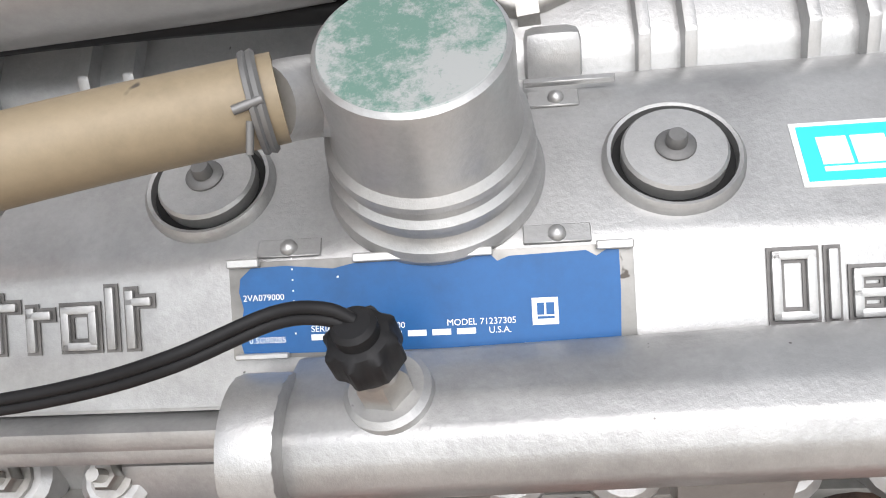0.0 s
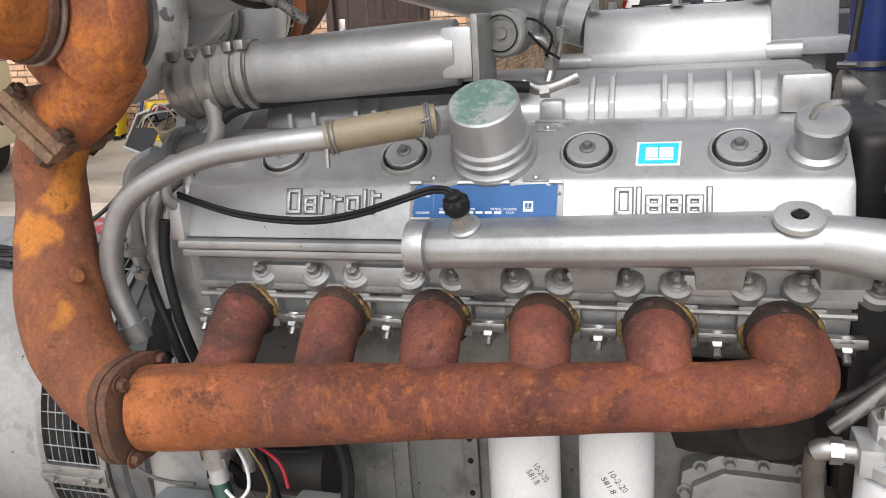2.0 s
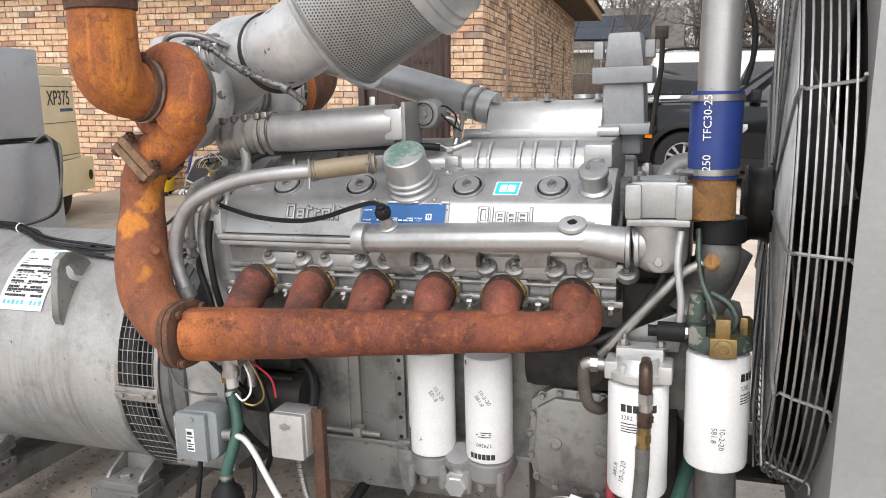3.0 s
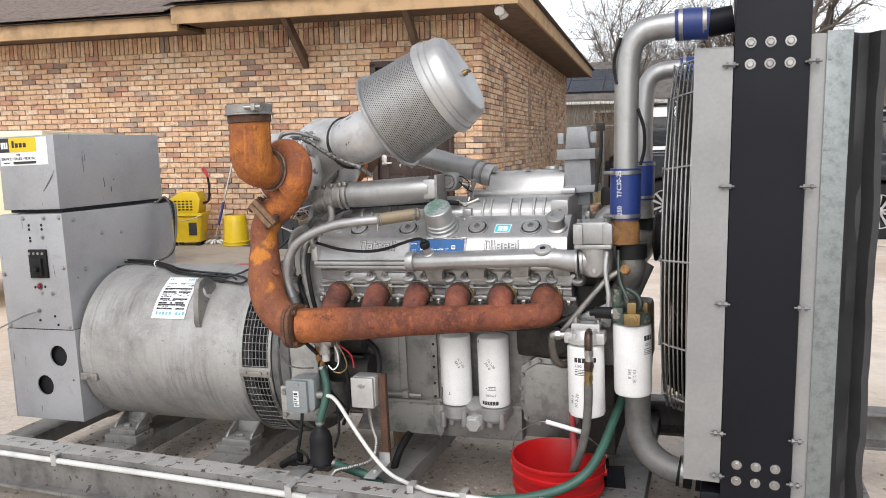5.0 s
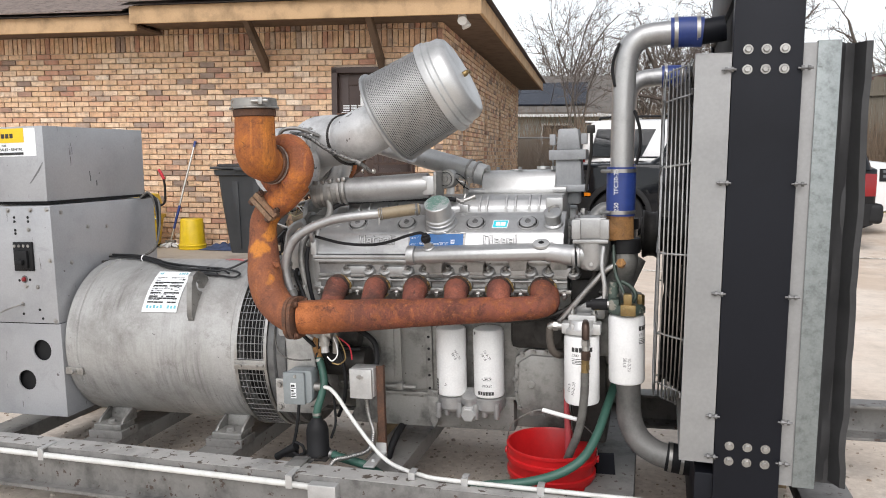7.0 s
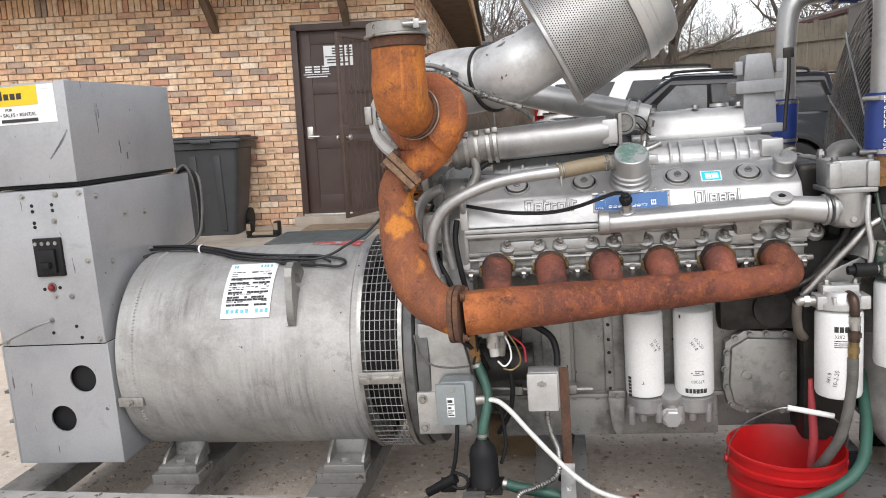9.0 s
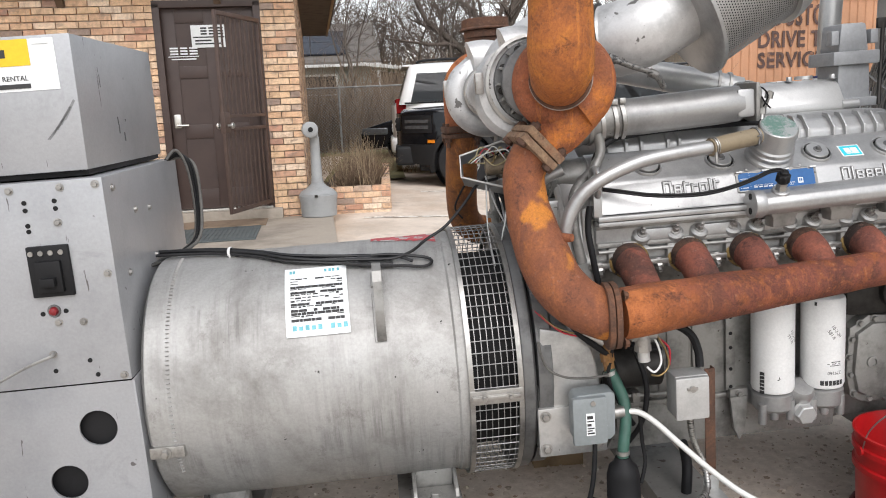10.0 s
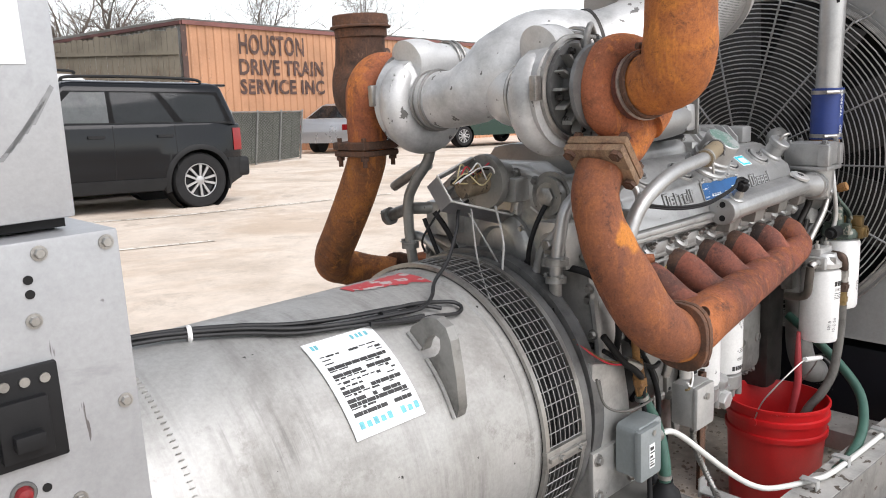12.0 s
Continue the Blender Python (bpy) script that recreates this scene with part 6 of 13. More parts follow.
        lathe(b, [(0.011, 0.0), (0.011, 0.010)], (x, yy, 1.186), (0, 0, 1), 6)
        part("flange_bolt", b, RUST_DARK, q)


BRAID = surface("grimy_braided_steel", (0.20, 0.195, 0.185), 0.5, 0.5, 0.35, 60, 300, 0.5, (0.04, 0.04, 0.04), 0.55, 130)
DUCTPAINT = surface("worn_silver_white_paint", (0.60, 0.60, 0.595), 0.42, 0.35, 0.55, 7, 200, 0.2, (0.14, 0.135, 0.13), 0.66, 26)
TUBEGREY = surface("dull_grey_tube_paint", (0.36, 0.357, 0.35), 0.38, 0.55, 0.6, 7, 180, 0.15, (0.10, 0.095, 0.09), 0.71, 50)
PALELIP = surface("worn_pale_flange", (0.36, 0.29, 0.25), 0.45, 0.5, 0.5, 25, 120, 0.2)
WEATHERED = surface("weathered_grey_clamp", (0.30, 0.29, 0.27), 0.5, 0.5, 0.4, 14, 90, 0.2, (0.14, 0.07, 0.03), 0.60, 30)


def turbo(name, s):
    """s: 1 for the near one, -1 for the one on the far bank."""
    side = "near" if s > 0 else "far"
    t = thing(name, "silver turbocharger with rusty turbine housing and V-band clamps", "turbocharger", (-0.585, YC - 0.33 * s, 1.20))

    def y(v):
        return v if s > 0 else 1.627 - v

    def fix(bm):
        bmesh.ops.recalc_face_normals(bm, faces=bm.faces)
        return bm
    cx, cz = (-0.575 if s > 0 else -0.605), 1.340
    Y = (0, s, 0)
    # the turbine end is turned a little outwards on the near bank
    tx, tz = (-0.517, 1.331) if s > 0 else (cx, cz)
    tm2 = Matrix.Translation((tx, y(0.482), tz))
    if s > 0:
        tm2 = tm2 @ Matrix.Rotation(radians(-16), 4, "Z") @ Matrix.Rotation(radians(-9), 4, "X")

    def turn(bm):
        bmesh.ops.transform(bm, matrix=tm2, verts=bm.verts)
        return fix(bm)
    v = B()
    pts, rs = [], []
    for k in range(19):
        a = radians(-60 + 19.0 * k)
        rr = 0.071 + 0.0004 * k
        pts.append((rr * math.cos(a), 0, rr * math.sin(a)))
        rs.append(0.052 - 0.0011 * k)
    if s < 0:
        # the far one rises straight from its level flange on the outer side
        pts, rs = [(-0.072, 0, -0.135), (-0.072, 0, -0.07)], [0.050, 0.050]
        for k in range(16):
            a = radians(180 - 20 * k)
            pts.append((0.072 * math.cos(a), 0, 0.072 * math.sin(a)))
            rs.append(0.049 - 0.0014 * k)
    sweep(v, pts, rs, 28, sub=3)
    lathe(v, [(0.0, -0.02), (0.080, -0.02), (0.080, 0.03), (0.0, 0.03)], (0, 0, 0), Y, 32)
    part("turbine_housing", turn(v), RUST_TURBINE, t, "rusty turbine housing")
    if s > 0:
        v = B()
        sweep(v, [(-0.580, 0.487, 1.190), (-0.554, 0.485, 1.204), (-0.517, 0.482, 1.228), (-0.470, 0.479, 1.275)], [0.050, 0.050, 0.051, 0.051], 28)
        part("inlet_neck", fix(v), RUST_TURBINE, t)
    tm = TILT if s > 0 else pose(-0.677, 1.150, 1.212)
    f = box(B(), (-0.060, -0.066, 0.001), (0.050, 0.066, 0.021), 0.005, 2, tm)
    part("inlet_flange", f, RUST_SCALE if s > 0 else RUST_DARK, t, "scaled rusty inlet flange")
    for dx in (-0.048, 0.036) if s > 0 else ():
        for yy in (-0.052, 0.052):
            b = B()
            rod(b, (dx, yy, -0.030), (dx, yy, 0.036), 0.007, n=8)
            lathe(b, [(0.013, 0.0), (0.013, 0.011)], (dx, yy, 0.019), (0, 0, 1), 6)
            lathe(b, [(0.013, 0.0), (0.013, 0.011)], (dx, yy, -0.028), (0, 0, 1), 6)
            bmesh.ops.transform(b, matrix=tm, verts=b.verts)
            part("flange_bolt", b, RUST_DARK, t)
    n = B()
    lathe(n, [(0.060, 0.0), (0.066, 0.006), (0.067, 0.018), (0.060, 0.030), (0.058, 0.044)], (0, -0.022 * s, 0), (0, -s, 0), 32)
    part("outlet_neck", turn(n), RUST_RED, t)
    bd = B()
    lathe(bd, [(0.064, 0.0), (0.070, 0.002), (0.0705, 0.006), (0.064, 0.008)], (0, -0.053 * s, 0), (0, -s, 0), 40, close_ends=False)
    part("outlet_lip", turn(bd), PALELIP, t, "worn pale flange lip")
    bd = B()
    lathe(bd, [(0.064, 0.0), (0.069, 0.002), (0.069, 0.012), (0.064, 0.014)], (0, -0.063 * s, 0), (0, -s, 0), 36, close_ends=False)
    lathe(bd, [(0.0065, -0.014), (0.0065, 0.014)], (-0.004, -0.070 * s, 0.076), (1, 0, 0), 12)
    part("v_band", turn(bd), RUST_DARK, t)
    # finned centre section
    c = B()
    lathe(c, [(0.072, 0.0), (0.088, 0.004), (0.090, 0.012), (0.078, 0.016), (0.062, 0.020), (0.062, 0.050), (0.098, 0.054), (0.100, 0.062)], (cx + 0.016, y(0.512), cz), Y, 48)
    part("backplate", fix(c), DARKGREY, t)
    for k in range(10):
        a = 2 * math.pi * (k + 0.3) / 10
        part("plate_bolt", hexbolt(B(), (cx + 0.016 + 0.086 * math.cos(a), y(0.556), cz + 0.086 * math.sin(a)), (0, -s, 0), 0.006, 0.010), DARKSTEEL, t)
    part("oil_feed", sweep(B(), [(cx + 0.01, y(0.545), cz + 0.062), (cx + 0.012, y(0.543), cz + 0.10), (cx + 0.030, y(0.548), cz + 0.125), (cx + 0.075, y(0.575), cz + 0.128), (cx + 0.14, y(0.61), cz + 0.10)], 0.007, 10), SILVER_DIRTY, t)
    for k in range(16):
        a = 2 * math.pi * k / 16
        fn = B()
        u = Vector((math.cos(a), 0, math.sin(a)))
        w = Vector((-math.sin(a), 0, math.cos(a)))
        o = Vector((cx + 0.016, y(0.536), cz))
        prism(fn, [(0.058, -0.0028), (0.094, -0.0028), (0.099, 0.0028), (0.058, 0.0028)], o, u, w, (0, 0.024 * s, 0))
        part("cooling_fin", fn, SILVER_DIRTY, t)
    b2 = B()
    lathe(b2, [(0.104, 0.0), (0.112, 0.002), (0.112, 0.014), (0.104, 0.016)], (cx + 0.008, y(0.566), cz), Y, 44, close_ends=False)
    box(b2, (cx - 0.128, min(y(0.566), y(0.582)), cz - 0.02), (cx - 0.108, max(y(0.566), y(0.582)), cz + 0.03), 0.003)
    part("v_band", fix(b2), ZINC, t)
    # compressor snail
    cz -= 0.012
    cp = B()
    pts, rs = [], []
    for k in range(21):
        a = radians(100 + 18.5 * k)
        rr = 0.080 + 0.0009 * k
        pts.append((cx - 0.008 + rr * math.cos(a), y(0.622), cz + rr * math.sin(a)))
        rs.append(min(0.034 + 0.0009 * k, 0.014 + 0.010 * k))
    pts.append((cx + 0.12, y(0.626), cz + 0.088))
    rs.append(0.047)
    sweep(cp, pts, rs, 24, sub=3)
    lathe(cp, [(0.112, -0.045), (0.108, -0.03), (0.105, 0.02), (0.085, 0.03), (0.068, 0.036), (0.066, 0.07), (0.068, 0.075)], (cx - 0.008, y(0.622), cz), Y, 40)
    part("compressor_housing", fix(cp), DUCTPAINT, t, "silver compressor snail")
    for d in (0.0, 0.02):
        part("outlet_clamp", ring(B(), (cx + 0.085 + d, y(0.626), cz + 0.093), (1, 0, 0.1), 0.049, 0.004, 32, 6), ZINC, t)
    for k in range(7):
        a = radians(188 - 7 * k)
        part("cast_mark", box(B(), (-0.0045, -0.002, -0.0025), (0.0045, 0.002, 0.0025), 0.0008, 1, Matrix.Translation((cx - 0.008 + 0.112 * math.cos(a), y(0.640), cz + 0.112 * math.sin(a))) @ Matrix.Rotation(-a, 4, "Y")), SILVER_PALE, t)
    for d in (0.045, 0.070):
        part("hose_clamp", ring(B(), (cx - 0.008, y(0.622 + d), cz), Y, 0.070, 0.004, 36, 6), ZINC, t)
    cz += 0.012
    # exhaust stack
    st = thing("exhaust_stack", "rusty exhaust elbow and stack with clamp ring at the top", "exhaust pipe", (-0.54, y(0.336), 1.28))
    e = B()
    if s > 0:
        sx = -0.547
        q = tm2 @ Vector((0, -0.071, 0))
        sweep(e, [q, q + Vector((-0.008, -0.030, 0.004)), (-0.549, 0.350, 1.366), (-0.551, 0.338, 1.408), (-0.549, 0.338, 1.46), (sx, 0.338, 1.545)], [0.061, 0.064, 0.069, 0.070, 0.067, 0.065], 32)
    else:
        sx = cx + 0.043
        sweep(e, [(cx, y(0.412), cz), (cx + 0.002, y(0.392), cz - 0.002), (cx + 0.014, y(0.352), cz + 0.006), (cx + 0.030, y(0.330), cz + 0.045), (cx + 0.040, y(0.330), cz + 0.10), (sx, y(0.336), cz + 0.205)], [0.063, 0.066, 0.071, 0.072, 0.068, 0.066], 32)
    part("elbow", fix(e), RUST if s > 0 else RUST_DARK, st)
    co_ = B()
    lathe(co_, [(0.0655, 0.0), (0.0705, 0.003), (0.0715, 0.024), (0.066, 0.026)], (sx, y(0.337), cz + 0.160), (0, 0, 1), 40, close_ends=False)
    part("pipe_collar", fix(co_), RUST_DARK, st)
    cl = B()
    lathe(cl, [(0.060, 0.0), (0.0815, 0.0), (0.083, 0.002), (0.0825, 0.005), (0.0765, 0.008), (0.0755, 0.033), (0.073, 0.035), (0.060, 0.035), (0.060, 0.0)], (sx, y(0.337), cz + 0.186), (0, 0, 1), 40, close_ends=False)
    part("clamp_ring", fix(cl), RUST_DARK if s < 0 else WEATHERED, st)
    sc = B()
    rod(sc, (sx + 0.030, y(0.262), cz + 0.208), (sx + 0.085, y(0.272), cz + 0.208), 0.006, n=10)
    box(sc, (sx + 0.055, min(y(0.260), y(0.285)), cz + 0.196), (sx + 0.070, max(y(0.260), y(0.285)), cz + 0.218), 0.002)
    part("clamp_screw", sc, ZINC, st)
    part("inner_dark", rod(B(), (sx, y(0.337), cz + 0.150), (sx, y(0.337), cz + 0.2125), 0.0602, n=24), BLACK, st)
    return t


def intake():
    d = thing("intake_duct", "bright silver Y-shaped intake duct between the turbochargers", "duct", (-0.55, YC, 1.26))
    b = B()
    cx, cz = -0.600, 1.328
    sweep(b, [(cx - 0.012, 0.935, cz), (cx - 0.010, 0.880, cz + 0.002), (cx + 0.006, 0.825, cz + 0.020), (cx + 0.045, 0.775, cz + 0.060), (cx + 0.11, 0.735, cz + 0.090), (-0.42, 0.71, 1.425), (-0.355, 0.69, 1.425)], [0.066, 0.067, 0.076, 0.092, 0.100, 0.096, 0.090], 36)
    part("far_branch", b, DUCTPAINT, d)
    b = B()
    sweep(b, [(-0.583, 0.690, cz), (-0.575, 0.73, cz + 0.006), (-0.54, 0.765, cz + 0.03), (-0.50, 0.76, cz + 0.07)], [0.068, 0.071, 0.080, 0.086], 32)
    part("branch", b, DUCTPAINT, d)
    ax = Vector((0.89, 0.0, 0.454))
    base = Vector((-0.178, 0.64, 1.490))
    e = B()
    sweep(e, [(-0.355, 0.69, 1.425), (-0.315, 0.665, 1.432), (-0.27, 0.645, 1.447), base - ax * 0.06, base], [0.090, 0.091, 0.091, 0.088, 0.088], 36)
    part("elbow", e, DUCTPAINT, d)
    fd = (Vector((-0.315, 0.665, 1.432)) - Vector((-0.355, 0.69, 1.425))).normalized()
    part("v_band", lathe(B(), [(0.090, -0.006), (0.098, -0.004), (0.098, 0.004), (0.090, 0.006)], (-0.352, 0.688, 1.4255), fd, 44, close_ends=False), DARKSTEEL, d)
    h = B()
    sweep(h, [(-0.55, 0.60, 1.455), (-0.47, 0.58, 1.44), (-0.40, 0.575, 1.395), (-0.33, 0.57, 1.362), (-0.27, 0.575, 1.338), (-0.235, 0.60, 1.305)], 0.0075, 10)
    for f_ in ((-0.47, 0.58, 1.44), (-0.37, 0.573, 1.38), (-0.27, 0.575, 1.338)):
        lathe(h, [(0.0075, -0.012), (0.0105, -0.010), (0.0105, 0.010), (0.0075, 0.012)], f_, (1, -0.05, -0.5), 12)
    solid("braided_hose", h, BRAID, "grey braided hose below the intake elbow", "hose", (-0.4, 0.575, 1.39))
    # air cleaner
    a = thing("air_cleaner", "silver air cleaner drum with perforated metal side", "air cleaner", tuple(base))
    u, v, w = frame_of(ax)
    L0, L1, R0, R1 = 0.006, 0.225, 0.171, 0.157
    rows_, cols = 34, 150
    vs, fs = [], []

    def pt(i, j, h=0.0):
        f = i / rows_
        t_ = 2 * math.pi * j / cols
        r = R0 + (R1 - R0) * f + h
        return base + w * (L0 + (L1 - L0) * f) + (u * math.cos(t_) + v * math.sin(t_)) * r
    for i in range(rows_):
        for j in range(cols):
            o = 0.5 * (i % 2)
            quad = [pt(i, j + o), pt(i, j + 1 + o), pt(i + 1, j + 1 + o), pt(i + 1, j + o)]
            mids = [(quad[k] + quad[(k + 1) % 4]) / 2 for k in range(4)]
            cen = (quad[0] + quad[2]) / 2
            inner = [cen + (m_ - cen) * 0.66 for m_ in mids]
            k0 = len(vs)
            vs += [tuple(p) for p in quad] + [tuple(p) for p in inner]
            for k in range(4):
                fs.append((k0 + k, k0 + (k + 1) % 4, k0 + 4 + k))
                fs.append((k0 + (k + 1) % 4, k0 + 4 + (k + 1) % 4, k0 + 4 + k))
    me = bpy.data.meshes.new("perforated_screen")
    me.from_pydata([tuple(Vector(p) - base) for p in vs], [], fs)
    me.materials.append(SCREENMETAL)
    ob = new("perforated_screen", me)
    ob.parent = a
    ob["label"] = "perforated sheet metal screen"
    part("filter_element", lathe(B(), [(R0 - 0.014, L0), (R1 - 0.014, L1)], base, ax, 48), BLACK, a)
    part("base_ring", lathe(B(), [(0.088, 0.0), (0.176, -0.002), (0.181, 0.001), (0.181, 0.010), (0.174, 0.013), (0.168, 0.012)], base, ax, 64), SILVER, a)
    part("lid", lathe(B(), [(0.155, 0.222), (0.170, 0.222), (0.171, 0.226), (0.169, 0.246), (0.163, 0.250), (0.162, 0.266), (0.157, 0.271), (0.154, 0.300), (0.140, 0.318), (0.128, 0.322), (0.0, 0.322)], base, ax, 64), SILVER_PALE, a, "bright pressed lid")
    k = B()
    o = base + ax * 0.322 + v * 0.0
    lathe(k, [(0.010, 0.0), (0.010, 0.012), (0.006, 0.018), (0.006, 0.026)], o, ax, 16)
    sweep(k, [o + ax * 0.02 - u * 0.018, o + ax * 0.023, o + ax * 0.02 + u * 0.018], 0.005, 8, sub=3)
    part("wing_nut", k, BRASS, a)
    # charge air duct
    c = thing("charge_air_duct", "silver charge air duct with red-marked hose clamps", "duct", (-0.2, 0.64, 1.2))
    p = B()
    sweep(p, [(-0.335, 0.635, 1.236), (-0.25, 0.637, 1.240), (-0.10, 0.640, 1.247), (-0.03, 0.645, 1.250)], [0.047, 0.047, 0.047, 0.045], 32)
    part("tube", p, TUBEGREY, c)
    p = B()
    prism(p, [(-0.048, -0.034), (0.048, -0.034), (0.050, 0.030), (-0.046, 0.036)], (-0.045, 0.650, 1.250), (0, 1, 0), (0, 0, 1), (0.045, 0, 0), 0.008)
    part("square_end", p, SILVER, c)
    h = B()
    sweep(h, [(-0.47, 0.628, 1.222), (-0.40, 0.632, 1.232), (-0.335, 0.635, 1.236)], [0.049, 0.050, 0.050], 32)
    part("rubber_joint", h, SILVER_DIRTY, c)
    for x, red in ((-0.455, False), (-0.425, True), (-0.395, False), (-0.362, True), (-0.342, False)):
        k = B()
        zc = 1.222 + (x + 0.47) * 0.10
        lathe(k, [(0.049, -0.006), (0.0525, -0.005), (0.0525, 0.005), (0.049, 0.006)], (x, 0.632, zc), (1, 0.03, 0.08), 36, close_ends=False)
        box(k, (x - 0.007, 0.59, zc + 0.038), (x + 0.009, 0.606, zc + 0.052), 0.003)
        part("hose_clamp", k, ZINC, c)
        if red:
            k = B()
            lathe(k, [(0.0512, 0.006), (0.0528, 0.007), (0.0528, 0.017), (0.0512, 0.018)], (x, 0.632, zc), (1, 0.03, 0.08), 12, 150 if x < -0.4 else 135, 215 if x < -0.4 else 235, close_ends=False)
            part("red_mark", k, PINKRED, c, "red paint mark")
    fl = B()
    box(fl, (0.0, 0.598, 1.205), (0.010, 0.705, 1.300), 0.003)
    part("end_flange", fl, SILVER_DIRTY, c)
    g = thing("solenoid", "grey round solenoid with mounting bracket", "solenoid", (0.01, 0.70, 1.24))
    q = B()
    lathe(q, [(0.034, 0.0), (0.034, 0.05), (0.031, 0.053), (0.020, 0.0535), (0.019, 0.051), (0.009, 0.051), (0.008, 0.056), (0.0, 0.056)], (0.028, 0.735, 1.271), (-0.10, -1, 0), 40)
    part("drum", q, SILVER_DIRTY, g)
    q = B()
    lathe(q, [(0.024, 0.0), (0.026, 0.002), (0.024, 0.003)], (0.0225, 0.681, 1.271), (-0.10, -1, 0), 32, close_ends=False)
    part("face_ring", q, BLACK, g)
    # far charge pipe
    f = thing("far_charge_pipe", "silver pipe from the far turbocharger to the aftercooler", "pipe", (0, 0.98, 1.3))
    q = B()
    sweep(q, [(-0.42, 1.08, 1.43), (-0.32, 1.07, 1.40), (-0.15, 1.02, 1.352), (0.02, 0.96, 1.305), (0.12, 0.94, 1.275)], 0.042, 28)
    part("tube", q, SILVER_PALE, f)
    for x, yy, zz in ((0.055, 0.953, 1.297), (0.085, 0.947, 1.288)):
        part("hose_clamp", lathe(B(), [(0.042, -0.005), (0.046, -0.004), (0.046, 0.004), (0.042, 0.005)], (x, yy, zz), (1, -0.2, -0.25), 28, close_ends=False), ZINC, f)


def top_end():
    # ribbed air box between the banks
    a = thing("air_box", "ribbed silver blower housing between the cylinder banks", "housing", (0, YC, 1.10))
    b = B()
    prism(b, [(0.668, 1.10), (0.675, 1.165), (0.70, 1.195), (0.76, 1.205), (0.94, 1.205), (1.0, 1.195), (1.025, 1.165), (1.032, 1.10)], (-0.36, 0, 0), (0, 1, 0), (0, 0, 1), (0.80, 0, 0), 0.008)
    part("casting", b, SILVER, a)
    for x in (-0.315, -0.275, -0.205, -0.175, 0.145, 0.172, 0.242, 0.275, 0.325, 0.36):
        r = B()
        prism(r, [(0.662, 1.12), (0.664, 1.172), (0.694, 1.205), (0.72, 1.208), (0.72, 1.12)], (x, 0, 0), (0, 1, 0), (0, 0, 1), (0.008, 0, 0), 0.002)
        part("rib", r, SILVER, a)
    for p, q in (((0.078, 0.655, 1.145), (0.112, 0.69, 1.178)), ((0.39, 0.66, 1.15), (0.45, 0.72, 1.20))):
        part("lug_casting", box(B(), p, q, 0.007), SILVER, a)
    # aftercooler housing
    c = thing("aftercooler_cover", "bright silver aftercooler cover with bolts and plug", "cover", (0.26, 0.95, 1.2))
    b = B()
    prism(b, [(0.880, 1.192), (0.866, 1.202), (0.862, 1.218), (0.870, 1.236), (0.893, 1.272), (0.908, 1.286), (0.93, 1.293), (1.05, 1.293), (1.08, 1.28), (1.09, 1.192)], (0.115, 0, 0), (0, 1, 0), (0, 0, 1), (0.285, 0, 0), 0.010)
    part("casting", b, SILVER_PALE, c)
    q = B()
    rod(q, (0.06, 0.875, 1.215), (0.13, 0.875, 1.215), 0.014, n=18)
    rod(q, (0.39, 0.875, 1.218), (0.44, 0.875, 1.218), 0.014, n=18)
    pieces("front_tube", q, SILVER, c)
    for x, yy in ((0.13, 0.91), (0.26, 0.92), (0.385, 0.91), (0.15, 1.04), (0.38, 1.04)):
        part("bolt", hexbolt(B(), (x, yy, 1.293), (0, 0, 1), 0.008, 0.012), SILVER, c)
    ov = [Vector((0.245 + 0.034 * math.cos(radians(a_)), 0.955 + 0.020 * math.sin(radians(a_)), 1.294)) for a_ in range(0, 360, 15)]
    part("oval_mark", sweep(B(), ov, 0.002, 6, closed=True, sub=0), SILVER, c)
    part("round_boss", lathe(B(), [(0.026, 0.0), (0.025, 0.010), (0.0, 0.010)], (0.34, 0.985, 1.296), (0, 0, 1), 24), SILVER_PALE, c)
    # governor tower
    g = thing("governor", "grey cast governor tower with flanges and control lever", "governor", (0.445, 0.95, 1.2))
    b = B()
    prism(b, [(0.395, 1.225), (0.495, 1.225), (0.492, 1.33), (0.398, 1.33)], (0, 0.90, 0), (1, 0, 0), (0, 0, 1), (0, 0.11, 0), 0.006)
    prism(b, [(0.400, 1.365), (0.492, 1.365), (0.482, 1.445), (0.408, 1.445)], (0, 0.905, 0), (1, 0, 0), (0, 0, 1), (0, 0.10, 0), 0.008)
    part("body", b, GREYCAST, g)
    b = B()
    box(b, (0.374, 0.885, 1.328), (0.513, 1.02, 1.366), 0.004)
    part("flange", b, GREYCAST, g)
    part("flange", box(B(), (0.380, 0.888, 1.208), (0.512, 1.02, 1.234), 0.004), GREYCAST, g)
    part("side_ear", box(B(), (0.376, 0.90, 1.385), (0.398, 0.93, 1.425), 0.003), GREYCAST, g)
    part("side_ear", box(B(), (0.494, 0.90, 1.385), (0.516, 0.93, 1.425), 0.003), GREYCAST, g)
    b = B()
    box(b, (0.41, 0.93, 1.16), (0.485, 1.0, 1.21), 0.006)
    part("pedestal", b, GREYCAST, g)
    lv = B()
    sweep(lv, [(0.532, 0.905, 1.445), (0.530, 0.905, 1.36), (0.520, 0.895, 1.28), (0.512, 0.885, 1.21)], 0.006, 8, sub=3)
    box(lv, (0.515, 0.90, 1.425), (0.545, 0.912, 1.455), 0.003)
    part("control_rod", lv, DARKSTEEL, g)
    # small brass valves and fittings near the solenoid
    f = thing("fuel_fittings", "cluster of silver pipe fittings and small valves", "fittings", (0.08, 0.75, 1.2))
    q = B()
